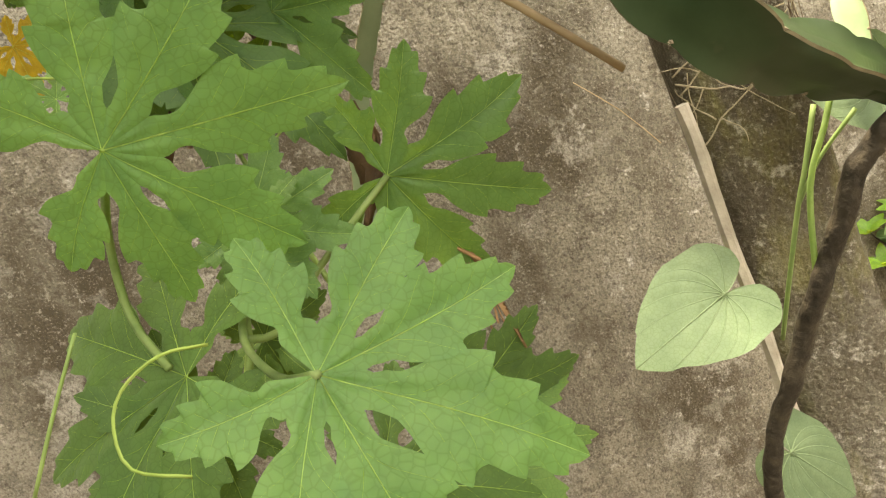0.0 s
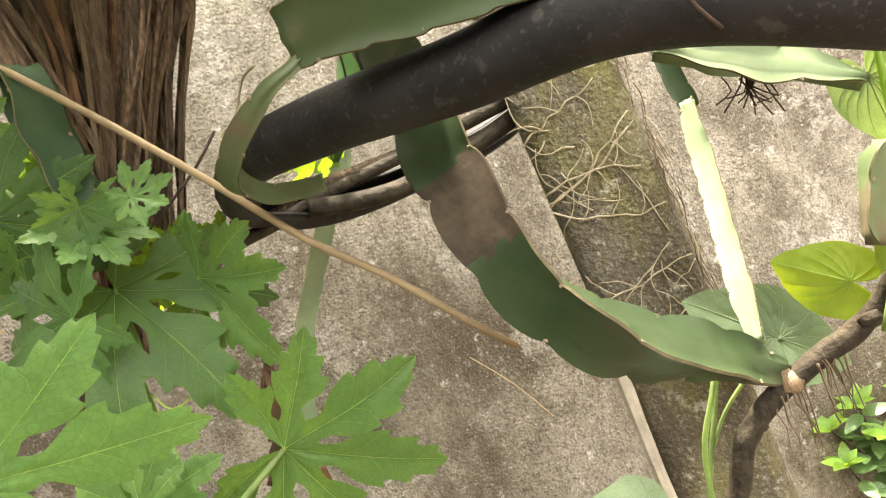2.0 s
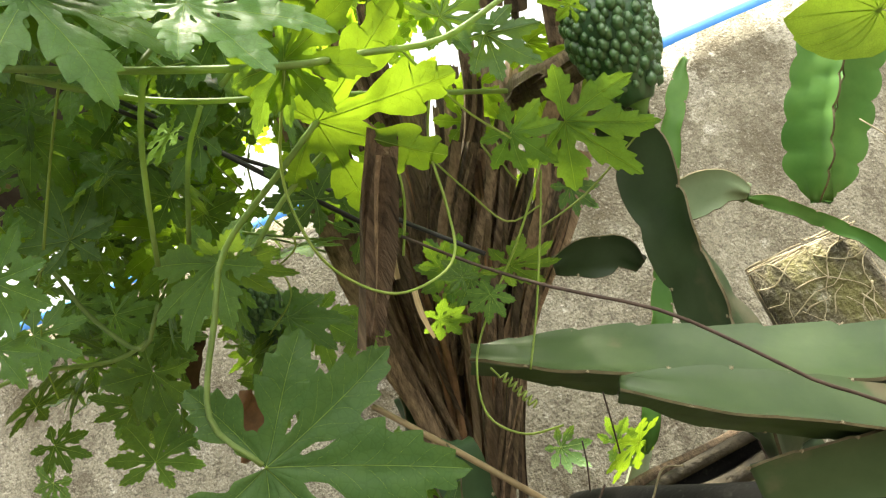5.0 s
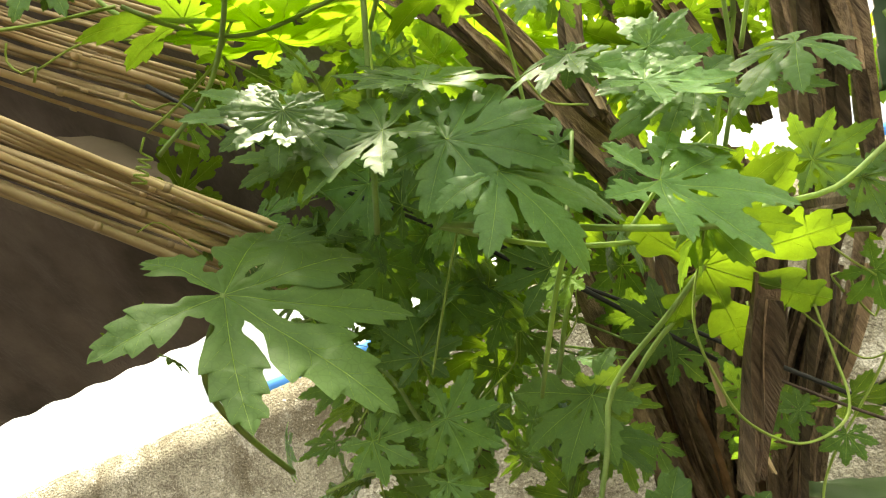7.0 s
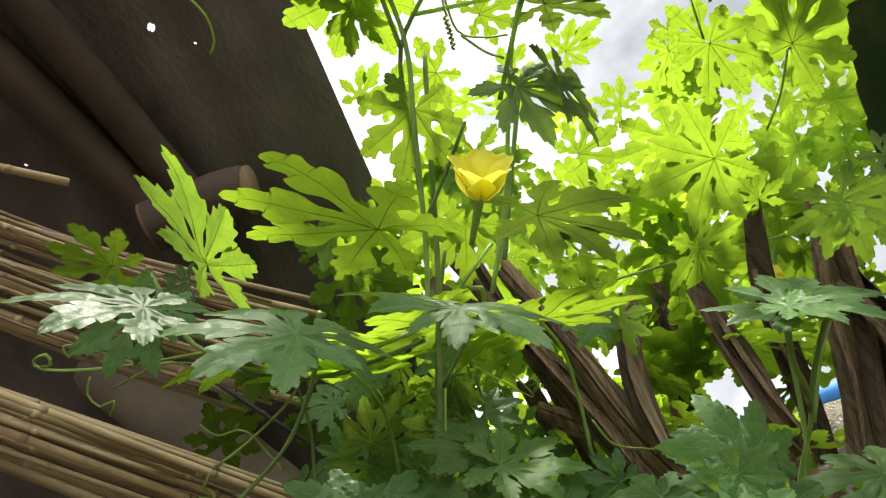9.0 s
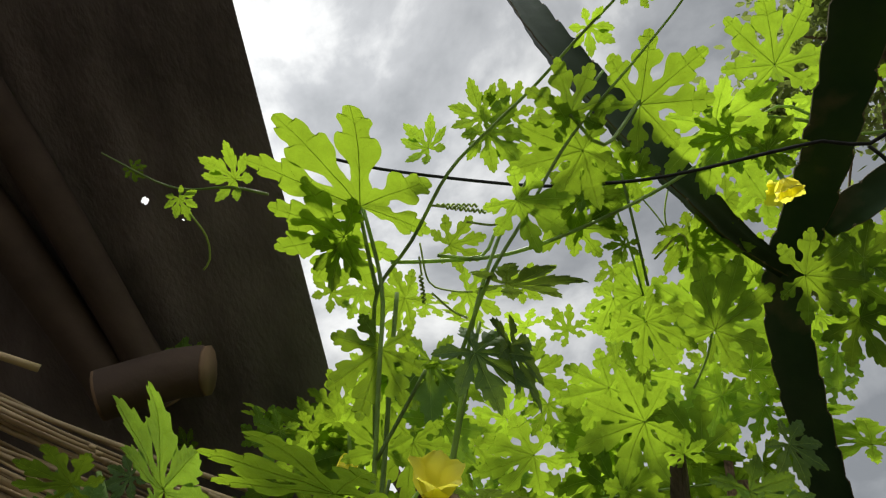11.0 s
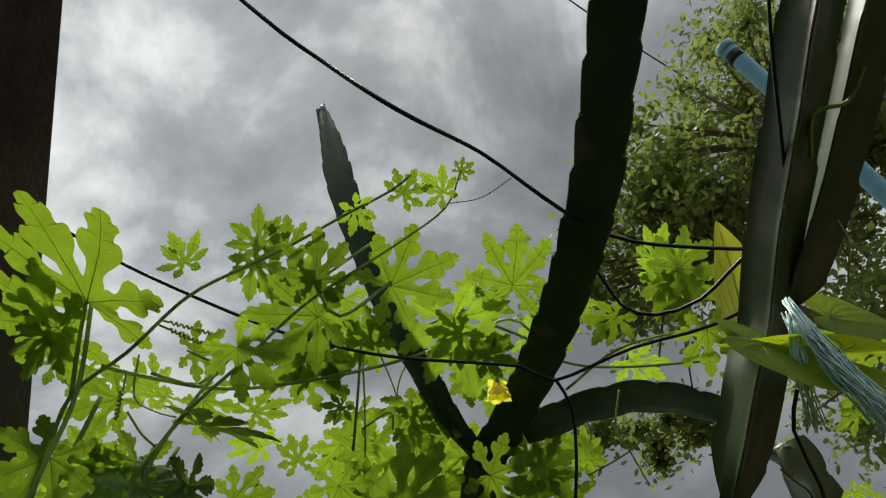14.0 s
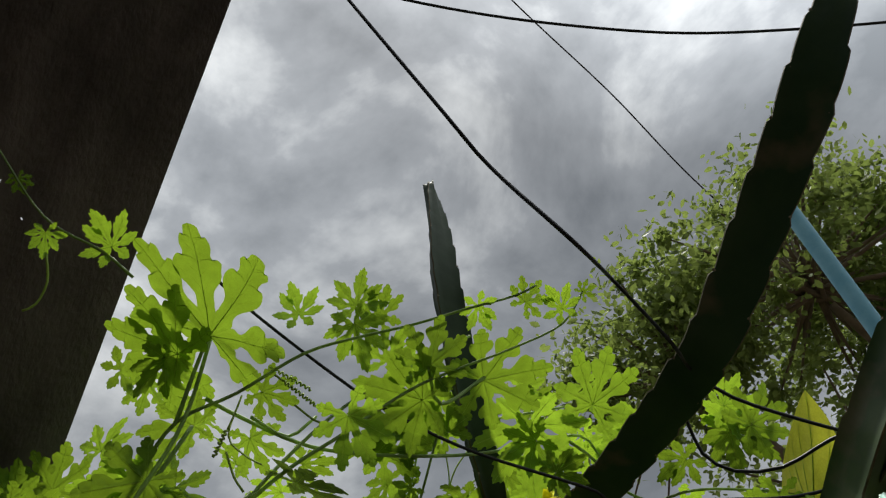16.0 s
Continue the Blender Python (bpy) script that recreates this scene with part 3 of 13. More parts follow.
def heart_leaf_mesh(seed, cup, mat, vein=None):
    """A heart-shaped leaf with bowed veins that run together at the tip; stalk at the origin, tip at y = 1."""
    rnd = random.Random(seed)
    bm = bmesh.new()
    reach = ((0, 1.0), (8, 0.90), (20, 0.765), (40, 0.63), (62, 0.555), (90, 0.515), (118, 0.48), (142, 0.42), (160, 0.31), (172, 0.15), (180, 0.06))
    tilt = [rnd.uniform(0.95, 1.05) for k in range(2)]

    def radius(deg):
        side, a = tilt[deg > 0], abs(deg)
        for (a0, r0), (a1, r1) in zip(reach, reach[1:]):
            if a <= a1:
                h = (a - a0) / (a1 - a0)
                return (r0 + (r1 - r0) * h) * (side if a > 15 else 1)
        return reach[-1][1]

    def bow(deg, f):
        return deg * (1 - 0.42 * f * f) if abs(deg) < 120 else deg * (1 - 0.12 * f * f)

    def point(deg, f, lift=0.0):
        a, r = radians(deg), radius(deg) * f
        x, y = r * math.sin(a), r * math.cos(a)
        z = cup * abs(x) ** 1.3 - 0.12 * y * abs(y) + 0.012 * math.sin(5 * x + seed) * math.cos(4 * y)
        return Vector((x, y, z + lift))

    angles = [q * 5.0 - 180 for q in range(73)]
    rings = []
    for k in range(1, 9):
        f = k / 8
        row = []
        for a in angles:
            puff = 0.007 * abs(math.sin(math.pi * a / (24 if abs(a) < 100 else 34))) * math.sin(math.pi * min(1, f * 0.95))
            row.append(bm.verts.new(point(bow(a, f), f, puff)))
        rings.append(row)
    centre = bm.verts.new((0, 0, 0))
    for q in range(72):
        bm.faces.new((centre, rings[0][q], rings[0][q + 1]))
        for lo, hi in zip(rings, rings[1:]):
            bm.faces.new((lo[q], hi[q], hi[q + 1], lo[q + 1]))
    blade = len(bm.faces)
    bmesh.ops.recalc_face_normals(bm, faces=bm.faces)

    def dia(r):
        return lambda i, s: [(r * (1 - 0.7 * s), 0), (0, r * (1 - 0.7 * s)), (-r * (1 - 0.7 * s), 0), (0, -r * (1 - 0.7 * s))]

    sweep(bm, [point(0, t / 8, 0.002) for t in range(9)], dia(0.010))
    for a in (24, 48, 72, 96, 136):
        for side in (1, -1):
            sweep(bm, [point(bow(side * a, t / 9 * 0.97), t / 9 * 0.97, 0.002) for t in range(10)], dia(0.0065))
    bm.faces.ensure_lookup_table()
    for i in range(blade, len(bm.faces)):
        bm.faces[i].material_index = 1
    me = bpy.data.meshes.new("heart_leaf")
    bm.to_mesh(me)
    bm.free()
    me.materials.append(mat), me.materials.append(vein or M_VEIN)
    for p in me.polygons:
        p.use_smooth = True
    return me


M_HEART_VEIN = material("heart_leaf_vein", (0.16, 0.225, 0.12), (0.20, 0.27, 0.15), 0.5, 20, 3, 0.1, 60, 0.002, None, 0.1, (0.4, 0.55, 0.12), 0.3)
# yellow base colour stands for full sun on this one heart leaf
M_HEART_PALE = leaf_material("sunlit_heart_leaf", (0.26, 0.30, 0.03), (0.40, 0.43, 0.05), (0.75, 0.75, 0.05), 0.5, 0.4, 30.0, 0.05)
HEARTS_PALE = [heart_leaf_mesh(3, 0.2, M_HEART_PALE)]
M_HEART_MID = leaf_material("green_heart_leaf", (0.11, 0.18, 0.03), (0.16, 0.24, 0.05), (0.36, 0.54, 0.03), 0.24, 0.5, 30.0, 0.04)
HEARTS_MID = [heart_leaf_mesh(1, 0.12, M_HEART_MID), heart_leaf_mesh(2, -0.10, M_HEART_MID)]
HEARTS_LIT = [heart_leaf_mesh(1, 0.12, M_HEART_LIT), heart_leaf_mesh(2, -0.10, M_HEART_LIT)]
HEARTS = [heart_leaf_mesh(1, 0.12, M_HEART, M_HEART_VEIN), heart_leaf_mesh(2, -0.10, M_HEART, M_HEART_VEIN), heart_leaf_mesh(4, 0.25, M_HEART, M_HEART_VEIN)]


def stem(plant, points, r0, r1=None, name="stem", mat=None, wobble=0.0, sides=6, step=0.012):
    return placed(part(name, tube_bm(points, r0, r1, sides, step, None, wobble), mat or M_VINE, plant))


def tendril(plant, points, r=0.0009, coil=None, mat=None):
    """A thin tendril; coil = (turns, radius, length) ends it in a spring."""
    line = spline(points, 0.006)
    if coil:
        turns, rad, length = coil
        t = (line[-1] - line[-2]).normalized()
        a = t.orthogonal().normalized()
        b = t.cross(a)
        end = line[-1]
        line += [end + t * (length * q / (turns * 10)) + (a * (math.cos(q * 0.628) - 1) + b * math.sin(q * 0.628)) * rad for q in range(1, int(turns * 10) + 1)]
    bm = bmesh.new()
    sweep(bm, line, lambda i, s: [(r * math.cos(2.094 * k), r * math.sin(2.094 * k)) for k in range(3)])
    return placed(part("tendril", bm, mat or M_TENDRIL, plant))


# ---- cactus ----
def cactus_stem(name, label, points, width, mat=None, turn=0.0, twist=0.0, taper=(0.3, 0.3), scallop=0.042, wings=3, parent=None, up=(0, 0, 1), depth=0.20, lens=0.12, scar=None, wavy=1.0, aim=None, saw=False):
    """A climbing cactus joint: thin scalloped ribs round a core, with spiny areoles in the notches."""
    mat = mat or M_CACTUS
    line = spline(points, 0.0045)
    total = sum((b - a).length for a, b in zip(line, line[1:]))
    root = parent or thing(name, label, "cactus", "dragon fruit stems", line[0])
    inv = Matrix.Translation(-root.location)
    bm = bmesh.new()
    way, far = [0.0], 0.0
    for a, b in zip(line, line[1:]):
        far += (b - a).length
        way.append(far)
    fr = frames_along(line, up)
    if aim:
        # one rib points along the given direction at that share of the length
        share, v = aim
        t, sd, u = fr[int(share * (len(line) - 1))]
        turn = math.atan2(Vector(v).dot(u), Vector(v).dot(sd)) - twist * share

    def half(i):
        s = way[i]
        u = s / total
        grow = taper[0] + (1 - taper[0]) * math.sin(min(1, u / lens) * math.pi / 2)
        end = taper[1] + (1 - taper[1]) * math.sin(min(1, (1 - u) / lens) * math.pi / 2)
        return width / 2 * grow * end

    def ring(i, sh):
        s = way[i]
        out = []
        for k in range(wings):
            a = turn + twist * sh + 2 * math.pi * k / wings
            ph = (s / scallop + 0.31 * k) % 1.0
            notch = 1 - depth * ((1 - ph) ** 1.6 if saw else 1 - math.sin(math.pi * min(1, ph * 1.02)) ** 0.5)
            r = half(i) * notch
            th = 0.030 * width
            ca, sa = math.cos(a), math.sin(a)
            wave = wavy * width * (0.07 * math.sin(s / scallop * 3.1 + 2.1 * k) + 0.03 * math.sin(s / scallop * 7.3 + k))
            for rr, tt in ((0.11 * width, -0.19 * width), (r * 0.5, -th * 2.3 + wave * 0.3), (r * 0.9, -th * 0.9 + wave * 0.85), (r, -th * 0.6 + wave), (r, th * 0.6 + wave), (r * 0.9, th * 0.9 + wave * 0.85), (r * 0.5, th * 2.3 + wave * 0.3)):
                out.append((ca * rr - sa * tt, sa * rr + ca * tt))
        return out

    rows = sweep(bm, line, ring, up=up, mat=lambda k: 1 if k % 7 in (3,) else 0)
    for lo, hi in zip(rows, rows[1:]):
        for k in range(wings):
            for q in (3, 4):
                bm.edges.get((lo[7 * k + q], hi[7 * k + q])).smooth = False
    if scar:
        bm.faces.ensure_lookup_table()
        for q, f in enumerate(bm.faces):
            i = min(q // (7 * wings), len(way) - 1)
            mid = f.calc_center_median()
            s = way[i] / total + 0.010 * noise.noise(mid * 60) + 0.006 * noise.noise(mid * 190)
            if scar[0] < s < scar[1]:
                f.material_index = 2
    bmesh.ops.transform(bm, matrix=inv, verts=bm.verts)
    body = part("joint", bm, [mat, M_RIB, M_SCAR], root)
    # areoles: a tuft of short spines in every notch
    bm = bmesh.new()
    for k in range(wings):
        s = (1 - 0.31 * k) % 1.0 * scallop
        while s < total:
            i = min(range(len(way)), key=lambda q: abs(way[q] - s))
            t, sd, u = fr[i]
            sh = i / max(1, len(line) - 1)
            a = turn + twist * sh + 2 * math.pi * k / wings
            o = sd * math.cos(a) + u * math.sin(a)
            p = line[i] + o * half(i) * (1 - depth)
            if half(i) < 0.22 * width:
                s += scallop
                continue
            nub = [bm.verts.new(p + o * a * 0.0014 + t * b * 0.0019 + t.cross(o) * c * 0.0013) for a, b, c in ((1, 0, 0), (-1, 0, 0), (0, 1, 0), (0, -1, 0), (0, 0, 1), (0, 0, -1))]
            for f in ((0, 2, 4), (0, 4, 3), (0, 3, 5), (0, 5, 2), (1, 4, 2), (1, 3, 4), (1, 5, 3), (1, 2, 5)):
                bm.faces.new([nub[x] for x in f])
            for q in range(3):
                lean = (o + t * (q - 1) * 0.7).normalized()
                w = t.cross(o).normalized() * 0.0006
                v = [bm.verts.new(p + w), bm.verts.new(p - w), bm.verts.new(p + t * 0.0012), bm.verts.new(p + lean * 0.0024)]
                for f in ((0, 2, 3), (2, 1, 3), (1, 0, 3)):
                    bm.faces.new([v[x] for x in f])
            s += scallop
    if bm.faces:
        bmesh.ops.transform(bm, matrix=inv, verts=bm.verts)
        tagged(part("spine_tuft", bm, M_AREOLE, body, "small brown spines along the ribs", False), kind="stuff")
    else:
        bm.free()
    return root


def wire(name, label, points, r, mat, category="wire", step=0.02):
    ob = part(name, tube_bm(points, r, r, 6, step), mat)
    return tagged(ob, label, category)



# ---- wall, ground, post ----
def box_bm(x0, y0, z0, x1, y1, z1, cuts=0):
    bm = bmesh.new()
    bmesh.ops.create_cube(bm, size=1)
    bmesh.ops.transform(bm, matrix=Matrix.Translation(((x0 + x1) / 2, (y0 + y1) / 2, (z0 + z1) / 2)) @ Matrix.Diagonal((x1 - x0, y1 - y0, z1 - z0, 1)), verts=bm.verts)
    return bm


def build_ground():
    bm = bmesh.new()
    bmesh.ops.create_grid(bm, x_segments=60, y_segments=60, size=60)
    for vtx in bm.verts:
        vtx.co.z = 0.03 * noise.noise(vtx.co * 0.4) - 0.02
    tagged(part("ground", bm, M_SOIL), "bare dry brown garden earth", "ground", kind="structure")


def build_wall():
    """Rendered garden wall with an uneven top edge."""
    bm = bmesh.new()
    nx, nz, top = 90, 30, 2.085
    front, back = {}, {}
    for i in range(nx + 1):
        x = -3.2 + 7.0 * i / nx
        for k in range(nz + 1):
            z = top * k / nz
            wob = 0.006 * noise.noise(Vector((x * 2, z * 2, 3)))
            lift = 0.008 * noise.noise(Vector((x * 5, 0, 9))) if k == nz else 0
            front[i, k] = bm.verts.new((x, 1.115 + wob, z + lift))
            back[i, k] = bm.verts.new((x, 1.245, z + lift))
    for i in range(nx):
        for k in range(nz):
            bm.faces.new((front[i, k], front[i + 1, k], front[i + 1, k + 1], front[i, k + 1]))
            bm.faces.new((back[i, k], back[i, k + 1], back[i + 1, k + 1], back[i + 1, k]))
        bm.faces.new((front[i, nz], front[i + 1, nz], back[i + 1, nz], back[i, nz]))
    for i in (0, nx):
        for k in range(nz):
            bm.faces.new((front[i, k], front[i, k + 1], back[i, k + 1], back[i, k]))
    tagged(part("wall_north", bm, M_WALL), "weathered grey rendered garden wall with dark stains", "wall", kind="structure")


build_ground()
build_wall()
# walls out of view, added to keep low sky light off the plants
for label, size in (("wall_south", (-2.6, -2.75, 0, 3.9, -2.62, 1.75)), ("wall_west", (-2.73, -2.62, 0, -2.6, 1.3, 2.3)), ("wall_east", (3.8, -2.62, 0, 3.93, 1.245, 2.085))):
    tagged(part(label, box_bm(*size), M_WALL_PALE, None, "", False), "unseen plain rendered wall added to cut low sky light", "wall", kind="structure")


def build_post():
    """Square concrete post with chipped arrises."""
    root = thing("concrete_post", "weathered square concrete post with moss and clinging aerial roots", "post", at=(0.368, 0.633, 0))
    bm = bmesh.new()
    half, rows, n = 0.056, [], 6
    base = [(-1, -1), (1, -1), (1, 1), (-1, 1)]
    for k in range(48):
        z = 1.545 * k / 47
        row = []
        for c in range(4):
            (ax, ay), (bx, by) = base[c], base[(c + 1) % 4]
            for q in range(n):
                u = (q + 0.0) / n
                x, y = (ax + (bx - ax) * u) * half, (ay + (by - ay) * u) * half
                if q == 0:
                    chip = 0.90 + 0.05 * noise.noise(Vector((z * 25, c, 1)))
                    x, y = x * chip, y * chip
                jit = noise.noise_vector(Vector((x * 60, y * 60, z * 45))) * 0.0018
                top = 0.006 * noise.noise(Vector((x * 90, y * 90, 4))) if k == 47 else 0
                row.append(bm.verts.new((x + jit.x + 0.006 * noise.noise(Vector((0, 7, z))), y + jit.y, z + top)))
        rows.append(row)
    for a, b in zip(rows, rows[1:]):
        for q in range(4 * n):
            bm.faces.new((a[q], a[(q + 1) % (4 * n)], b[(q + 1) % (4 * n)], b[q]))
    bm.faces.new(rows[-1])
    bmesh.ops.rotate(bm, matrix=Matrix.Rotation(radians(-20), 3, "Z"), verts=bm.verts)
    part("shaft", bm, M_POST, root)
    bm = bmesh.new()
    corner = Matrix.Rotation(radians(-20), 3, "Z") @ Vector((-half - 0.003, -half - 0.001, 0))
    line = [corner + Vector((0.004 * noise.noise(Vector((0, 3, q * 0.3))), 0, q * 1.14 / 40)) for q in range(41)]
    sweep(bm, line, lambda i, u: [(0.006 * a * (1 + 0.3 * noise.noise(Vector((i * 0.7, a, b)))), 0.006 * b) for a, b in ((-1, -0.7), (-0.3, -1), (0.8, -0.8), (1, 0.5), (0.2, 1), (-0.9, 0.8))], up=(0, 1, 0))
    part("edge_strip", bm, M_FILLET, root, "pale strip along the post's edge", False)
    # aerial roots that hug the two faces turned to the open side
    rnd = random.Random(8)
    rot = Matrix.Rotation(radians(-20), 3, "Z")
    for i in range(52):
        z = rnd.uniform(1.10, 1.545) if i > 26 else rnd.uniform(1.40, 1.545)
        u = rnd.uniform(-1.1, 1.0)
        pts = []
        a = rnd.uniform(0, 6.28)
        length = rnd.uniform(0.03, 0.13)
        for q in range(6):
            pts.append((u, z))
            u += math.cos(a) * length / 6 / half * 0.9
            z += math.sin(a) * length / 6
            a += rnd.uniform(-0.7, 0.7)
        line = []
        for uu, zz in pts:
            uu = max(-2.6, min(2.6, uu))
            zz = min(zz, 1.548)
            if uu < -1:
                p = Vector((-half - 0.002, -half - (uu + 1) * half, zz))
            elif uu > 1:
                p = Vector((half + 0.002, -half + (uu - 1) * half, zz))
            else:
                p = Vector((uu * half, -half - 0.002, zz))
            line.append(rot @ p)
        part("aerial_root", tube_bm(line, rnd.uniform(0.0005, 0.0010), 0.0004, 4, 0.012), M_ROOT, root)
    # long roots that cross the front from one arris to the other and send out side roots
    for i in range(9):
        z0, u0 = 1.375 - 0.031 * i + rnd.uniform(-0.01, 0.01), rnd.uniform(0.45, 1.0)
        fall, bow = rnd.uniform(0.015, 0.065) * rnd.choice((1, 1, -0.5)), rnd.uniform(-0.012, 0.012)
        way = []
        for q in range(9):
            h = q / 8
            u, z = u0 + (-1.03 - u0) * h, z0 - fall * h + bow * math.sin(math.pi * h) + rnd.uniform(-0.003, 0.003)
            way.append(rot @ Vector((u * half, -half - 0.0025, z)))
        part("aerial_root", tube_bm(way, 0.0007, rnd.uniform(0.0008, 0.0011), 5, 0.008), M_ROOT, root)
        for q in (2, 4, 6):
            p, a = way[q].copy(), rnd.choice((-2.2, -0.9, 0.8, 2.4))
            side = [p]
            for k in range(4):
                p = p + rot @ Vector((math.cos(a) * 0.009, 0, math.sin(a) * 0.009))
                side.append(p)
                a += rnd.uniform(-0.5, 0.5)
            part("aerial_root", tube_bm(side, 0.0007, 0.0004, 4, 0.008), M_ROOT, root)
    # a matted fringe of fine roots down the far arris
    for i in range(30):
        z, u, y = rnd.uniform(1.18, 1.46), rnd.uniform(0.88, 1.06), rnd.uniform(-0.004, 0.008)
        way = []
        for q in range(6):
            way.append(rot @ Vector((u * half, -half - 0.002 - 0.6 * abs(y), z)))
            u, z, y = u + rnd.uniform(-0.07, 0.09), z - rnd.uniform(0.008, 0.018), y + rnd.uniform(-0.002, 0.002)
        part("aerial_root", tube_bm(way, rnd.uniform(0.0004, 0.0008), 0.0003, 4, 0.01), M_ROOT_BROWN if i % 3 else M_ROOT, root)
    for i in range(26):
        a, u, w = rnd.uniform(0, 6.28), rnd.uniform(-1, 1) * half * 0.9, rnd.uniform(-1, 1) * half * 0.9
        line = []
        for q in range(6):
            line.append(rot @ Vector((max(-half, min(half, u)), max(-half, min(half, w)), 1.549 + 0.003 * (i % 3))))
            u, w, a = u + math.cos(a) * 0.012, w + math.sin(a) * 0.012, a + rnd.uniform(-0.8, 0.8)
        part("aerial_root", tube_bm(line, rnd.uniform(0.0006, 0.0014), 0.0005, 4, 0.012), M_ROOT, root)
    return root


build_post()


def build_blue_pipe():
    root = thing("blue_pipe", "blue plastic water pipe lying along the wall top", "pipe", at=(0.3, 1.165, 2.108))
    bm = bmesh.new()
    line = [Vector((x / 10 - 0.3, 0, 0.004 * math.sin(x * 0.4))) for x in range(-9, 34)]
    sweep(bm, line, lambda i, s: [(0.022 * math.cos(q * 0.449), 0.022 * math.sin(q * 0.449)) for q in range(14)])
    pipe = part("pipe", bm, M_BLUE, root)
    for x in (-0.42, 0.95):
        bm = bmesh.new()
        sweep(bm, [Vector((x, 0, 0)), Vector((x + 0.01, 0, 0)), Vector((x + 0.07, 0, 0)), Vector((x + 0.08, 0, 0))],
              lambda i, s: [((0.0225, 0.0265, 0.0265, 0.0225)[i] * math.cos(q * 0.449), (0.0225, 0.0265, 0.0265, 0.0225)[i] * math.sin(q * 0.449)) for q in range(14)])
        part("socket", bm, M_BLUE, pipe)


build_blue_pipe()



# ---- roof over the shed ----
ROOF_Z, ROOF_SLOPE, EDGE_X = 2.405, -0.545, -0.199


def build_roof():
    root = thing("shed_roof", "dark corrugated shed roof seen from below", "roof", at=(EDGE_X, 0, ROOF_Z))
    holes = [(-0.154, 0.066, 0.0045), (-0.119, 0.094, 0.0018), (-0.361, 0.139, 0.0022)]
    xs = sorted([-2.4 * i / 150 for i in range(151)] + [h[0] + s * h[2] for h in holes for s in (1, 0.5, -0.5, -1)], reverse=True)
    ys = sorted([-2.6, -1.2, -0.4, 0.3, 0.68] + [h[1] + s * h[2] for h in holes for s in (1, 0.5, -0.5, -1)])
    bm = bmesh.new()
    for layer in (0.0, 0.003):
        grid = [[bm.verts.new((x, y, ROOF_SLOPE * y + 0.003 * math.sin(x / 0.076 * 6.283) + layer)) for x in xs] for y in ys]
        for a in range(len(ys) - 1):
            for i in range(len(xs) - 1):
                cx, cy = (xs[i] + xs[i + 1]) / 2, (ys[a] + ys[a + 1]) / 2
                if not any((cx - h[0]) ** 2 + (cy - h[1]) ** 2 < h[2] ** 2 for h in holes):
                    bm.faces.new((grid[a][i], grid[a][i + 1], grid[a + 1][i + 1], grid[a + 1][i]))
    part("sheet", bm, M_ROOF, root)
    return root


build_roof()


def pole(name, label, a, b, r, mat=None, end=None, category="timber"):
    root = thing(name, label, category, at=a)
    d = Vector(b) - Vector(a)
    bm = bmesh.new()
    line = spline([Vector((0, 0, 0)), d * 0.33 + Vector((0.004, 0, 0.006)), d * 0.66 + Vector((-0.004, 0, 0.003)), d], 0.03)
    sweep(bm, line, lambda i, s: [(r * (1 + 0.06 * noise.noise(line[i] * 9)) * math.cos(q * 0.524), r * math.sin(q * 0.524)) for q in range(12)], caps=False)
    trunk = part("trunk", bm, mat or M_TIMBER, root)
    for p, t in ((line[0], line[0] - line[1]), (line[-1], line[-1] - line[-2])):
        bm = bmesh.new()
        sweep(bm, [p - t.normalized() * 0.001, p + t.normalized() * 0.003], lambda i, s: [(r * 0.97 * math.cos(q * 0.524), r * 0.97 * math.sin(q * 0.524)) for q in range(12)])
        part("sawn_end", bm, end or M_TIMBER_END, trunk)
    return root

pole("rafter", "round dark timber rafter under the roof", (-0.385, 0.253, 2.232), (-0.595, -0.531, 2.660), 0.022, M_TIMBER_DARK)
pole("rafter", "dark red-brown timber rafter under the roof", (-0.431, 0.237, 2.236), (-0.660, -0.375, 2.569), 0.026, M_TIMBER_DARK)
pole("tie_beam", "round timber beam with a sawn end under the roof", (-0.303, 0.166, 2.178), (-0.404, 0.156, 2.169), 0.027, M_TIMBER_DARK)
pole("timber_post", "thick round timber post holding the shed roof", (-0.428, 0.450, 1.974), (-0.918, 0.329, 2.543), 0.045)


# ---- bundle of sticks stored under the roof ----
def stick(a, b, r, sag=0.0, mat=None):
    root = thing("cane", "long pale brown dried cane in a bundle under the roof", "cane", "bundled canes", a)
    d = Vector(b) - Vector(a)
    mid = d * 0.5 + Vector((0, 0, -sag))
    shaft = part("cane_shaft", tube_bm([Vector((0, 0, 0)), mid, d], r, r * 0.8, 7, 0.05), mat or M_BAMBOO, root)
    for u in (0.3, 0.62):
        bm = bmesh.new()
        p = d * u + Vector((0, 0, -sag * (1 - (2 * u - 1) ** 2)))
        t = d.normalized()
        sweep(bm, [p - t * 0.003, p, p + t * 0.003], lambda i, s: [((r * 0.95, r * 1.07, r * 0.95)[i] * math.cos(q * 0.9), (r * 0.95, r * 1.07, r * 0.95)[i] * math.sin(q * 0.9)) for q in range(7)])
        part("node", bm, mat or M_BAMBOO, shaft)

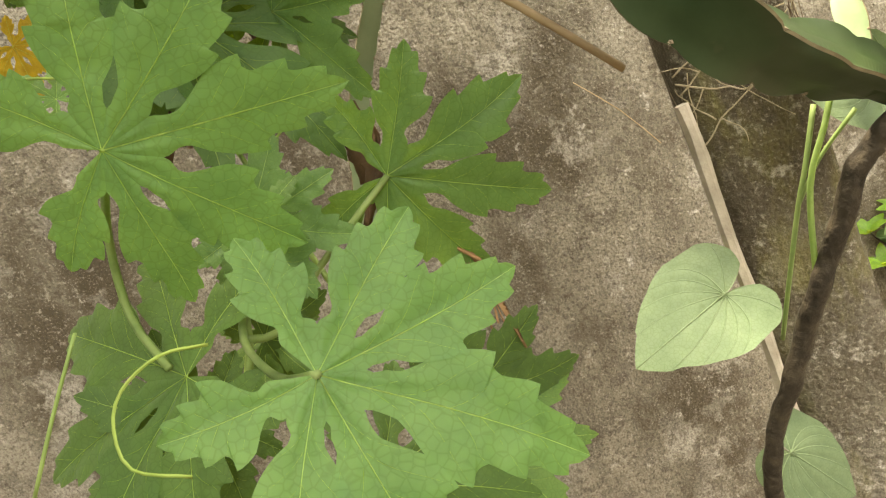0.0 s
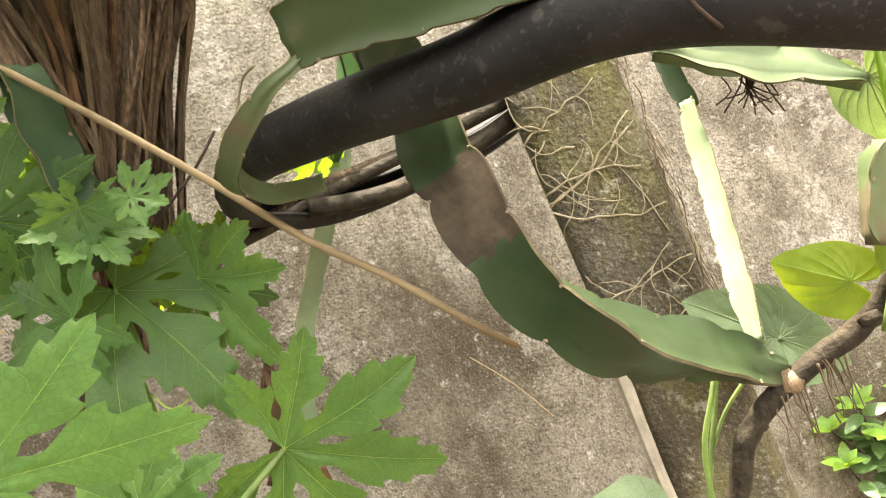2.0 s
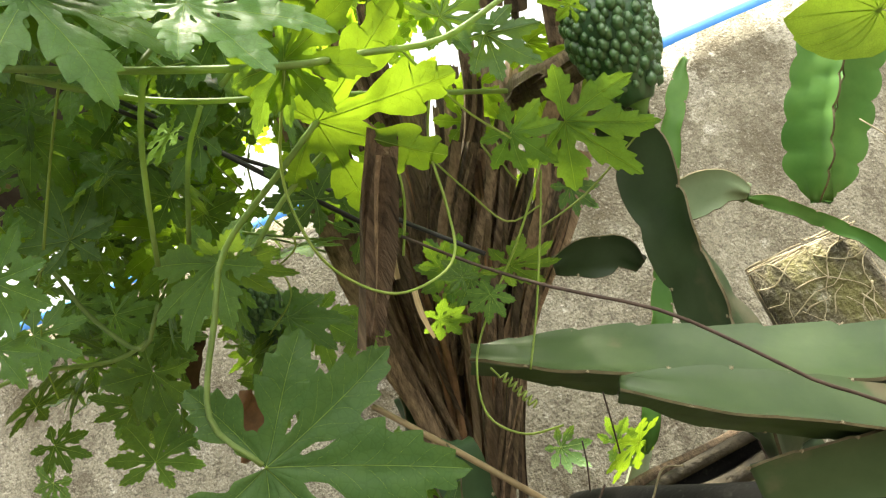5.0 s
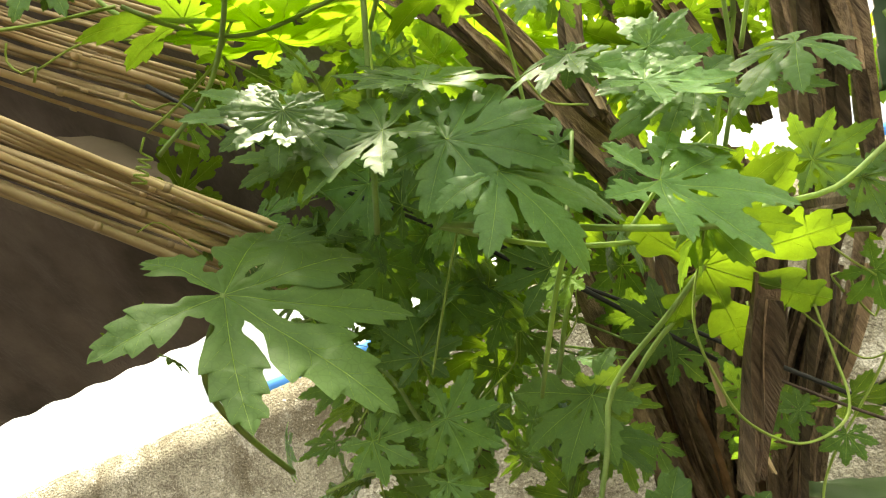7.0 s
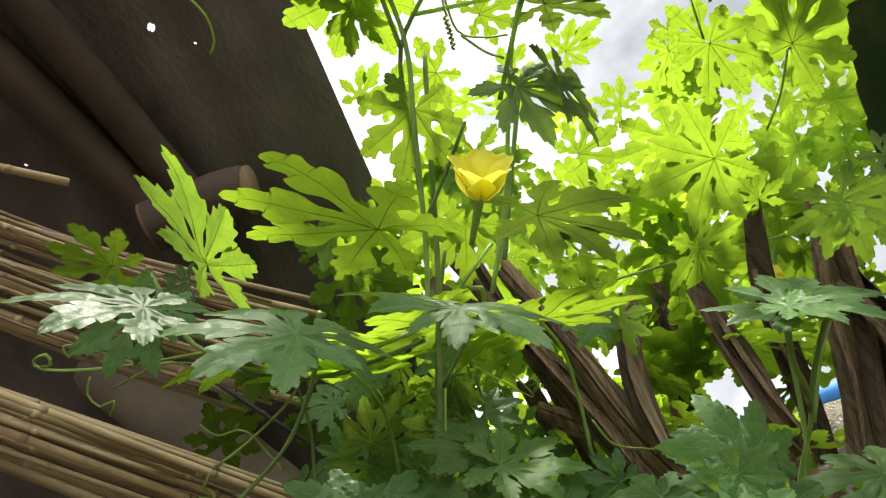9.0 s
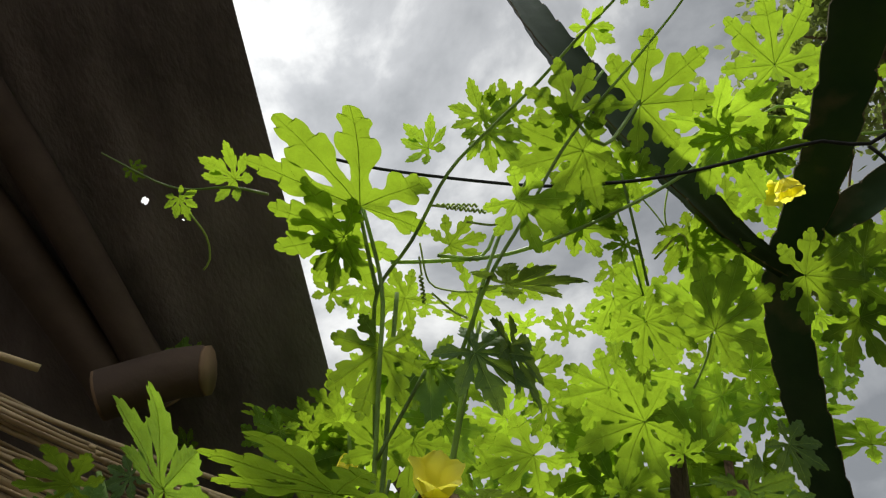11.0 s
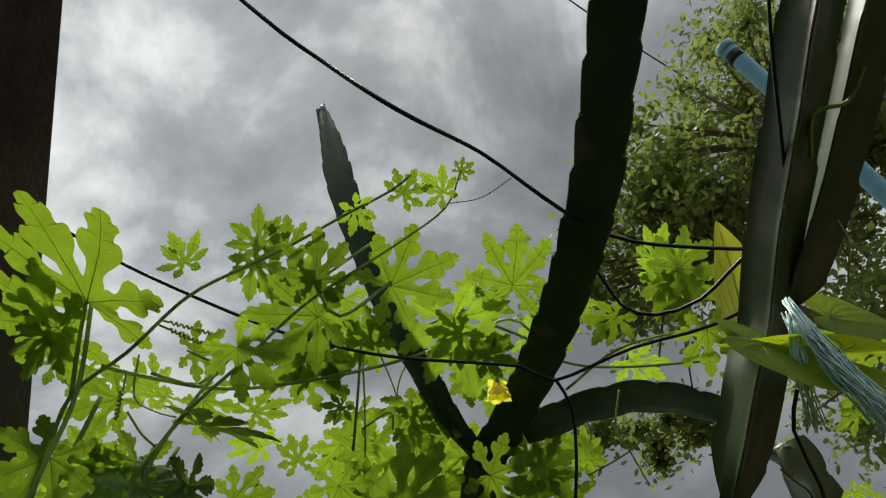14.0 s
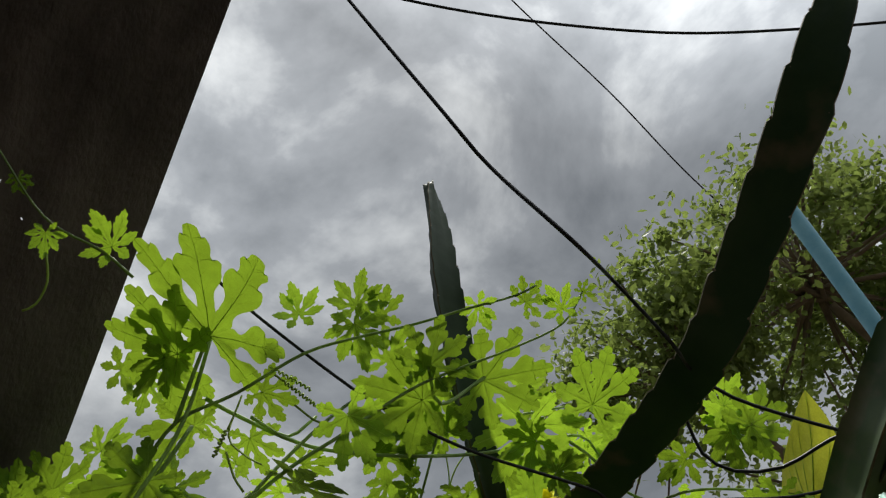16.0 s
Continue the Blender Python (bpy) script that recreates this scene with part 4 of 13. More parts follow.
stick((-0.307, 0.345, 1.902), (-0.560, -0.030, 2.021), 0.0022)
stick((-0.305, 0.330, 1.892), (-0.547, -0.037, 2.013), 0.0025)
stick((-0.340, 0.323, 1.904), (-0.495, -0.060, 1.966), 0.0033)
stick((-0.320, 0.327, 1.893), (-0.503, -0.058, 1.979), 0.0034)
stick((-0.309, 0.335, 1.894), (-0.578, -0.019, 2.030), 0.0030)
stick((-0.325, 0.352, 1.902), (-0.575, -0.019, 2.024), 0.0026)
stick((-0.350, 0.324, 1.902), (-0.508, -0.053, 1.973), 0.0022)
stick((-0.316, 0.343, 1.890), (-0.522, -0.046, 1.983), 0.0029)
stick((-0.359, 0.338, 1.905), (-0.580, -0.015, 2.023), 0.0022)
stick((-0.354, 0.321, 1.893), (-0.546, -0.033, 1.999), 0.0035)
stick((-0.313, 0.347, 1.878), (-0.576, -0.018, 2.022), 0.0029)
stick((-0.325, 0.358, 1.888), (-0.561, -0.025, 2.008), 0.0035)
stick((-0.315, 0.347, 1.877), (-0.551, -0.028, 1.995), 0.0030)
stick((-0.355, 0.330, 1.886), (-0.515, -0.046, 1.966), 0.0036)
stick((-0.336, 0.344, 1.882), (-0.583, -0.013, 2.021), 0.0030)
stick((-0.368, 0.354, 1.890), (-0.536, -0.036, 1.982), 0.0029)
stick((-0.320, 0.360, 1.874), (-0.565, -0.019, 1.996), 0.0023)
stick((-0.351, 0.346, 1.880), (-0.575, -0.013, 2.002), 0.0034)
stick((-0.332, 0.356, 1.869), (-0.544, -0.029, 1.981), 0.0028)
stick((-0.323, 0.365, 1.866), (-0.587, -0.007, 2.013), 0.0027)
stick((-0.325, 0.357, 1.864), (-0.571, -0.014, 1.997), 0.0033)
stick((-0.357, 0.362, 1.870), (-0.569, -0.015, 1.995), 0.0029)
stick((-0.328, 0.371, 1.859), (-0.530, -0.034, 1.963), 0.0022)
stick((-0.354, 0.367, 1.869), (-0.564, -0.016, 1.985), 0.0033)
stick((-0.332, 0.363, 1.854), (-0.570, -0.012, 1.988), 0.0034)
stick((-0.352, 0.366, 1.856), (-0.588, -0.004, 2.003), 0.0034)
stick((-0.384, 0.284, 1.869), (-0.528, -0.022, 1.958), 0.0045)
stick((-0.316, 0.249, 2.083), (-0.557, -0.045, 2.155), 0.0025, 0.01, M_BAMBOO)
stick((-0.266, 0.245, 2.069), (-0.559, -0.043, 2.153), 0.0027, 0.01, M_BAMBOO)
stick((-0.291, 0.214, 2.044), (-0.559, -0.042, 2.152), 0.0026, 0.01, M_BAMBOO)
stick((-0.293, 0.197, 2.045), (-0.557, -0.045, 2.155), 0.0028, 0.01, M_BAMBOO)
stick((-0.302, 0.230, 2.050), (-0.563, -0.037, 2.144), 0.0023, 0.01, M_BAMBOO)
stick((-0.270, 0.239, 2.052), (-0.562, -0.038, 2.146), 0.0030, 0.01, M_BAMBOO)
stick((-0.322, 0.261, 2.037), (-0.566, -0.034, 2.139), 0.0028, 0.01, M_BAMBOO)
stick((-0.329, 0.285, 2.050), (-0.567, -0.032, 2.136), 0.0038, 0.01, M_BAMBOO)
stick((-0.317, 0.238, 2.041), (-0.570, -0.029, 2.131), 0.0026, 0.01, M_BAMBOO)
stick((-0.325, 0.220, 1.999), (-0.570, -0.028, 2.131), 0.0033, 0.01, M_BAMBOO)
stick((-0.350, 0.266, 2.028), (-0.573, -0.024, 2.124), 0.0042, 0.01, M_DRY_PALE)
stick((-0.299, 0.310, 2.043), (-0.577, -0.019, 2.117), 0.0034, 0.01, M_DRY_PALE)
stick((-0.329, 0.220, 2.002), (-0.580, -0.015, 2.111), 0.0028, 0.01, M_DRY_PALE)
stick((-0.396, 0.292, 2.053), (-0.577, -0.019, 2.118), 0.0023, 0.01, M_BAMBOO)
stick((-0.371, 0.243, 2.008), (-0.584, -0.010, 2.104), 0.0038, 0.01, M_BAMBOO)
stick((-0.305, 0.271, 1.981), (-0.583, -0.012, 2.106), 0.0042, 0.01, M_BAMBOO)
stick((-0.298, 0.183, 2.044), (-0.545, -0.054, 2.155), 0.0018, 0.012, M_DRY_PALE)
stick((-0.336, 0.201, 2.085), (-0.570, -0.045, 2.191), 0.0019, 0.012, M_DRY_PALE)
stick((-0.359, 0.237, 2.124), (-0.562, -0.045, 2.169), 0.0012, 0.012, M_DRY_PALE)
stick((-0.342, 0.235, 2.087), (-0.561, -0.043, 2.159), 0.0023, 0.012, M_DRY_PALE)
stick((-0.327, 0.194, 2.041), (-0.580, -0.037, 2.188), 0.0013, 0.012, M_DRY_PALE)
stick((-0.303, 0.208, 2.043), (-0.592, -0.025, 2.180), 0.0014, 0.012, M_DRY_PALE)
stick((-0.318, 0.209, 2.049), (-0.567, -0.040, 2.166), 0.0022, 0.012, M_DRY_PALE)
stick((-0.372, 0.247, 2.083), (-0.535, -0.052, 2.121), 0.0021, 0.012, M_DRY_PALE)
stick((-0.278, 0.208, 1.999), (-0.554, -0.038, 2.122), 0.0020, 0.012, M_DRY_PALE)
stick((-0.305, 0.214, 2.036), (-0.551, -0.038, 2.114), 0.0019, 0.012, M_DRY_PALE)
stick((-0.347, 0.184, 2.020), (-0.560, -0.039, 2.141), 0.0013, 0.012, M_DRY_PALE)
stick((-0.350, 0.274, 2.066), (-0.563, -0.037, 2.144), 0.0016, 0.012, M_DRY_PALE)
stick((-0.344, 0.235, 2.018), (-0.584, -0.025, 2.156), 0.0014, 0.012, M_DRY_PALE)
stick((-0.352, 0.255, 2.026), (-0.561, -0.031, 2.116), 0.0019, 0.012, M_DRY_PALE)
stick((-0.307, 0.215, 2.002), (-0.565, -0.031, 2.128), 0.0021, 0.012, M_DRY_PALE)
stick((-0.311, 0.214, 1.993), (-0.551, -0.035, 2.102), 0.0013, 0.012, M_DRY_PALE)
stick((-0.378, 0.247, 2.018), (-0.598, -0.011, 2.147), 0.0012, 0.012, M_DRY_PALE)
stick((-0.411, 0.273, 2.074), (-0.565, -0.024, 2.101), 0.0013, 0.012, M_DRY_PALE)
stick((-0.329, 0.233, 1.975), (-0.576, -0.017, 2.105), 0.0015, 0.012, M_DRY_PALE)
stick((-0.336, 0.244, 2.009), (-0.603, -0.007, 2.144), 0.0020, 0.012, M_DRY_PALE)
stick((-0.371, 0.267, 1.999), (-0.593, -0.007, 2.115), 0.0021, 0.012, M_DRY_PALE)
stick((-0.372, 0.212, 2.010), (-0.610, -0.001, 2.143), 0.0018, 0.012, M_DRY_PALE)
stick((-0.344, -0.014, 2.037), (-0.435, -0.087, 2.058), 0.0030, 0.0, M_DRY_PALE)


# ---- tyre ring on the post ----
def build_tyre():
    root = thing("bicycle_tyre", "worn black rubber tyre hung round the post as plant support", "tyre", at=TYRE[0])
    line = spline([Vector(p) - Vector(TYRE[0]) for p in TYRE], 0.012, True)
    centre = sum(line, Vector()) / len(line)
    bm = bmesh.new()
    rows = []
    n = len(line)
    for i, p in enumerate(line):
        t = (line[(i + 1) % n] - line[i - 1]).normalized()
        out = p - centre
        out = (out - t * out.dot(t)).normalized()
        side = t.cross(out)
        row = []
        # open section: outer wall, then inner wall back
        for r, ang in [(0.0185, a) for a in range(-140, 141, 20)] + [(0.0160, a) for a in range(140, -141, -20)]:
            c, s = math.cos(radians(ang)), math.sin(radians(ang))
            tread = 0.0009 * math.sin(i * 1.9) if abs(ang) < 50 and r > 0.018 else 0
            row.append(bm.verts.new(p + out * (r + tread) * c + side * (r * 1.02) * s))
        rows.append(row)
    m = len(rows[0])
    for i in range(n):
        a, b = rows[i], rows[(i + 1) % n]
        for q in range(m):
            bm.faces.new((a[q], a[(q + 1) % m], b[(q + 1) % m], b[q]))
    casing = part("casing", bm, M_RUBBER, root)
    for s in (-1, 1):
        bm = bmesh.new()
        edge = []
        for i, p in enumerate(line):
            t = (line[(i + 1) % n] - line[i - 1]).normalized()
            out = p - centre
            out = (out - t * out.dot(t)).normalized()
            edge.append(p - out * 0.0135 + t.cross(out) * s * 0.0115)
        sweep(bm, edge, lambda i, u: [(0.0022 * math.cos(q * 1.047), 0.0022 * math.sin(q * 1.047)) for q in range(6)], closed=True)
        part("bead", bm, M_RUBBER, casing)
    return root


TYRE = [(0.356, 0.211, 1.305), (0.246, 0.231, 1.354), (0.173, 0.293, 1.369), (0.102, 0.373, 1.388), (0.048, 0.475, 1.402), (0.025, 0.632, 1.396), (0.090, 0.673, 1.372), (0.196, 0.710, 1.372), (0.337, 0.754, 1.394), (0.501, 0.703, 1.470), (0.700, 0.705, 1.492), (0.908, 0.626, 1.487), (0.787, 0.421, 1.347), (0.554, 0.262, 1.237)]
build_tyre()


def build_band(near):
    """Dry fibre wound a few times round the tyre."""
    line = spline([Vector(p) for p in TYRE], 0.012, True)
    centre = sum(line, Vector()) / len(line)
    i = min(range(len(line)), key=lambda q: (line[q] - Vector(near)).length)
    p, t = line[i], (line[(i + 1) % len(line)] - line[i - 1]).normalized()
    out = p - centre
    out = (out - t * out.dot(t)).normalized()
    side = t.cross(out)
    root = thing("fibre_band", "dry plant fibre wound round the black tyre", "tie", at=p)
    rnd = random.Random(6)
    for q in range(4):
        lean, shift, r = rnd.uniform(-0.006, 0.006), rnd.uniform(-0.002, 0.003), rnd.uniform(0.0007, 0.0016)
        ring = [(out * math.cos(k * 0.35) + side * math.sin(k * 0.35)) * (0.0196 + 0.0008 * rnd.random()) + t * (shift + lean * math.sin(k * 0.35) + 0.0012 * rnd.uniform(-1, 1)) for k in range(19)]
        part("fibre", tube_bm(ring, r, r * 0.7, 5, 0.006), M_ROOT, root)


build_band((0.355, 0.197, 1.305))


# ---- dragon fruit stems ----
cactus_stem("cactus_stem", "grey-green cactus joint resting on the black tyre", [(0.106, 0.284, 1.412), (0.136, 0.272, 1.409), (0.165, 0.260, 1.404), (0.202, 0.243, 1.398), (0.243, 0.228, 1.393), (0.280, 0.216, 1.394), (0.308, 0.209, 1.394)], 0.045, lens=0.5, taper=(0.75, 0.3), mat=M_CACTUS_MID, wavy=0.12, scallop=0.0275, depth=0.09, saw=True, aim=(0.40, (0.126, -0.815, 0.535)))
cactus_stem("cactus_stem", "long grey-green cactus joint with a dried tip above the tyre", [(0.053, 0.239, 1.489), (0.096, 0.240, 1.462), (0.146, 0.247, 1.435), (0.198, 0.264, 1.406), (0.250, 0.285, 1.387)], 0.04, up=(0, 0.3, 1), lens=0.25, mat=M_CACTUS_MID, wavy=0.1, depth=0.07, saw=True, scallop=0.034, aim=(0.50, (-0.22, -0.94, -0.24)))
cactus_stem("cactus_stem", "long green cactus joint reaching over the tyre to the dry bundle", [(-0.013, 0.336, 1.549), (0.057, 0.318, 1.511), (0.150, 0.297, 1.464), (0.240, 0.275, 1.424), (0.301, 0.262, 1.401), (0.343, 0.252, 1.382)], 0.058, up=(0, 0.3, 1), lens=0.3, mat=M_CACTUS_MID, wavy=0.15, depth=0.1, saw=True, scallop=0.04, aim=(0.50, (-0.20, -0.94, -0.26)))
cactus_stem("cactus_stem", "brown-scarred dark green cactus stem hanging below the tyre", [(0.333, 0.389, 1.122), (0.266, 0.355, 1.166), (0.215, 0.339, 1.205), (0.187, 0.345, 1.245), (0.175, 0.354, 1.289), (0.170, 0.378, 1.342), (0.171, 0.412, 1.405), (0.152, 0.354, 1.415), (0.160, 0.352, 1.458), (0.158, 0.352, 1.503), (0.162, 0.352, 1.570), (0.168, 0.352, 1.640), (0.172, 0.354, 1.694), (0.145, 0.271, 1.649)], 0.053, mat=M_CACTUS_GREEN, twist=-4.0, scar=(0.286, 0.352), depth=0.2, scallop=0.05, wavy=0.45, aim=(0.12, (-0.470, -0.863, 0.183)))
cactus_stem("cactus_stem", "tall dark cactus stem rising through the vine towards the sky", [(0.207, 0.354, 1.811), (0.258, 0.328, 1.902), (0.245, 0.228, 1.967), (0.230, 0.130, 2.016), (0.238, 0.079, 2.049), (0.251, 0.008, 2.057), (0.244, -0.102, 2.049), (0.222, -0.196, 2.033), (0.213, -0.242, 2.036), (0.192, -0.372, 2.072), (0.185, -0.423, 2.094), (0.184, -0.480, 2.130)], 0.042, mat=M_CACTUS_DARK, twist=0.0, depth=0.14, scallop=0.036, wavy=0.15, turn=0.952, saw=True)
cactus_stem("cactus_stem", "slender dark cactus shoot with a blunt tip against the clouds", [(0.231, 0.076, 2.041), (0.183, 0.032, 2.054), (0.143, -0.016, 2.079), (0.115, -0.050, 2.116), (0.083, -0.093, 2.192), (0.077, -0.109, 2.280), (0.078, -0.111, 2.380)], 0.036, mat=M_CACTUS_SHOOT, lens=0.4, taper=(0.4, 0.2), wavy=0.12, turn=-1.295, saw=True, depth=0.12, scallop=0.03)
cactus_stem("cactus_stem", "arching dark cactus branch among the vine leaves", [(0.257, 0.039, 2.037), (0.289, 0.013, 2.040), (0.341, -0.015, 2.035), (0.402, -0.019, 2.025), (0.474, -0.002, 2.008)], 0.034, mat=M_CACTUS_DARK, turn=0.5, wavy=0.3)
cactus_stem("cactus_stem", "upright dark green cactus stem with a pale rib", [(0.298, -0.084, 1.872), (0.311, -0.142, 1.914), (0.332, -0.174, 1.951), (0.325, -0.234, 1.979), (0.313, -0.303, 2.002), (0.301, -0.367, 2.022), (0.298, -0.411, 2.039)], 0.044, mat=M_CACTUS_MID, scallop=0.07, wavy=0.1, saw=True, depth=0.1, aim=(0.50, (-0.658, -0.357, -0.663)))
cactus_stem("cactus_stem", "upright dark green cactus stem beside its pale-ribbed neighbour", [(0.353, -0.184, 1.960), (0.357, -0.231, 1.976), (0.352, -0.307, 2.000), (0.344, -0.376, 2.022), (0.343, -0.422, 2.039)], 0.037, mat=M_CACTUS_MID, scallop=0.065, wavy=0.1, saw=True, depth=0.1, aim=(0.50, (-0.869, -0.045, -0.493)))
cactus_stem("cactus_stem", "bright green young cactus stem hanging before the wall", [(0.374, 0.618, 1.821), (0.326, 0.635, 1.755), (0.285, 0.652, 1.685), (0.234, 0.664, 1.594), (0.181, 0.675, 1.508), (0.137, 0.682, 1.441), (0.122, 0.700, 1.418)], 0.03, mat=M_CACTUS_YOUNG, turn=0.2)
# pale skin stands for the sun on this stem's lower part
cactus_stem("cactus_stem", "young green cactus stem hanging low before the wall, paled as if sunlit", [(0.148, 0.745, 1.446), (0.075, 0.765, 1.352), (0.012, 0.765, 1.257), (-0.017, 0.759, 1.186), (-0.040, 0.752, 1.11)], 0.03, mat=M_CACTUS_PALE, wavy=0.2, depth=0.12, scallop=0.03, saw=True, aim=(0.50, (-0.2, 0.85, 0.45)))
cactus_stem("cactus_stem", "pale green cactus pad with a scalloped rim", [(0.210, 0.529, 1.636), (0.245, 0.513, 1.632), (0.278, 0.503, 1.625), (0.295, 0.501, 1.608)], 0.052, depth=0.1, lens=0.5, taper=(0.5, 0.25), wavy=0.2, mat=M_CACTUS_PALE, aim=(0.50, (0.186, -0.784, 0.592)))
cactus_stem("cactus_stem", "thin arching green cactus stem above the post", [(0.292, 0.502, 1.605), (0.324, 0.515, 1.587), (0.374, 0.551, 1.555), (0.404, 0.551, 1.512), (0.415, 0.548, 1.448), (0.417, 0.544, 1.395)], 0.017, mat=M_CACTUS_YOUNG, turn=0.3)
cactus_stem("cactus_stem", "young upright cactus shoot growing from the arching stem", [(0.422, 0.633, 1.591), (0.441, 0.615, 1.641), (0.461, 0.594, 1.684), (0.490, 0.571, 1.729), (0.517, 0.549, 1.773)], 0.071, mat=M_CACTUS_YOUNG, scallop=0.036, depth=0.22, lens=0.25, taper=(0.12, 0.5), wavy=0.15, aim=(0.50, (-0.089, -0.869, -0.487)))
cactus_stem("cactus_stem", "young cactus shoot close behind its twin", [(0.435, 0.643, 1.589), (0.470, 0.625, 1.632), (0.501, 0.608, 1.674), (0.535, 0.584, 1.724), (0.556, 0.569, 1.758)], 0.056, mat=M_CACTUS_YOUNG, scallop=0.036, depth=0.26, lens=0.25, taper=(0.12, 0.5), turn=0.459, wavy=0.15)
cactus_stem("cactus_stem", "short dark cactus pad beside the dry bundle", [(0.076, 0.395, 1.598), (0.101, 0.391, 1.593), (0.126, 0.387, 1.585), (0.137, 0.388, 1.568)], 0.04, mat=M_CACTUS_GREEN, lens=0.5, taper=(0.4, 0.3), wavy=0.2, aim=(0.50, (0.305, -0.787, 0.536)))
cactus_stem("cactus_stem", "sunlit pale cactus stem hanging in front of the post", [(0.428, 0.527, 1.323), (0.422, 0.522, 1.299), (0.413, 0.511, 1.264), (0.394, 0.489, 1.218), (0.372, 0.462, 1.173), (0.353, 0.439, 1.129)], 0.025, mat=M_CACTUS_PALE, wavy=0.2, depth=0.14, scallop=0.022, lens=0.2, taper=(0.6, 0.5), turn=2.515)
cactus_stem("cactus_stem", "dark green cactus joint with hanging roots above the sunlit stem", [(0.465, 0.593, 1.443), (0.456, 0.580, 1.386), (0.451, 0.571, 1.353), (0.449, 0.559, 1.315)], 0.024, mat=M_CACTUS_GREEN, turn=0.4, wavy=0.1, depth=0.12, scallop=0.03, lens=0.1, taper=(0.8, 0.8))
cactus_stem("cactus_stem", "sunlit cactus stem lying beside a brown cane", [(0.408, 0.480, 1.426), (0.459, 0.471, 1.422), (0.514, 0.462, 1.415), (0.551, 0.455, 1.417)], 0.03, turn=0.4)
cactus_stem("cactus_stem", "sunlit cactus pad hanging beside the tyre", [(0.543, 0.436, 1.419), (0.546, 0.439, 1.391), (0.552, 0.443, 1.355), (0.555, 0.448, 1.314)], 0.04, turn=0.4)
cactus_stem("cactus_stem", "striped green cactus joint below the tyre", [(0.303, 0.335, 1.350), (0.332, 0.329, 1.331), (0.370, 0.322, 1.309), (0.405, 0.315, 1.286)], 0.03, lens=0.5, taper=(0.25, 0.3), turn=-0.756)
cactus_stem("cactus_stem", "cactus joint growing beside the dry bundle", [(-0.096, 0.527, 1.570), (-0.093, 0.524, 1.522), (-0.088, 0.520, 1.469), (-0.077, 0.516, 1.418), (-0.056, 0.432, 1.500), (-0.059, 0.442, 1.436), (-0.063, 0.452, 1.367)], 0.034, mat=M_CACTUS_DARK, turn=0.5)
cactus_stem("cactus_stem", "small grey cactus pad behind the woody stem", [(0.458, 0.375, 1.240), (0.445, 0.377, 1.215), (0.435, 0.379, 1.193), (0.427, 0.380, 1.175)], 0.034, turn=0.2)
cactus_stem("cactus_stem", "withered yellow cactus end curling round the tyre", [(0.112, 0.284, 1.403), (0.100, 0.281, 1.396), (0.087, 0.285, 1.392), (0.067, 0.310, 1.384), (0.052, 0.344, 1.375), (0.056, 0.372, 1.365), (0.074, 0.405, 1.362), (0.096, 0.441, 1.366)], 0.017, turn=0.2, mat=M_CACTUS, lens=0.5, taper=(0.35, 0.8), wavy=0.3, scallop=0.05)
cactus_stem("cactus_stem", "flat cactus pad showing behind the tall stems", [(0.475, -0.015, 1.978), (0.497, 0.001, 1.959), (0.514, 0.023, 1.938)], 0.05, turn=0.2)

woody = thing("woody_stem", "old woody cactus stem tied to the tyre", "cactus stem", "dragon fruit stems", (0.368, 0.230, 1.293))
inv = Vector((0.368, 0.230, 1.293))
part("trunk", tube_bm([Vector(p) - inv for p in [(0.375, 0.234, 1.301), (0.382, 0.257, 1.259), (0.394, 0.295, 1.212), (0.390, 0.336, 1.163), (0.366, 0.360, 1.135), (0.329, 0.377, 1.119), (0.297, 0.393, 1.094), (0.280, 0.406, 1.059), (0.203, 0.471, 0.864), (0.199, 0.498, 0.750)]], 0.0068, 0.0078, 10, 0.004, None, 0.0025), M_BARK, woody)
part("branch", tube_bm([Vector(p) - inv for p in [(0.318, 0.215, 1.382), (0.333, 0.224, 1.371), (0.353, 0.245, 1.345), (0.354, 0.237, 1.322)]], 0.0075, 0.0075, 10, 0.004, None, 0.0025), M_BARK, woody)
for a, b, r in [((0.391, 0.281, 1.233), (0.384, 0.278, 1.230), 0.01), ((0.392, 0.316, 1.183), (0.384, 0.313, 1.183), 0.011), ((0.377, 0.348, 1.147), (0.375, 0.344, 1.142), 0.011), ((0.329, 0.377, 1.119), (0.321, 0.375, 1.121), 0.012), ((0.301, 0.392, 1.097), (0.300, 0.388, 1.092), 0.01)]:
    part("knot", tube_bm([Vector(a) - inv, Vector(a) * 0.5 + Vector(b) * 0.5 - inv, Vector(b) - inv], r * 0.8, r * 0.6, 8, 0.004, None, 0.002), M_DRY_LIGHT if r > 0.0115 else M_BARK, woody)




def root_tuft(label, top, length, strands, seed, mat):
    """A bunch of thin branching roots hanging from a stem."""
    root = thing("root_tuft", label, "roots", "", top)
    rnd = random.Random(seed)
    for i in range(strands):
        p = Vector((rnd.uniform(-0.012, 0.012), rnd.uniform(-0.005, 0.005), 0.004))
        way = [p.copy()]
        for q in range(5):
            p = p + Vector((rnd.uniform(-0.3, 0.3), rnd.uniform(-0.2, 0.2), -1)) * (length * rnd.uniform(0.6, 1.2) / 5)
            way.append(p.copy())
        part("root", tube_bm(way, rnd.uniform(0.0006, 0.0010), 0.0003, 4, 0.008), mat, root)


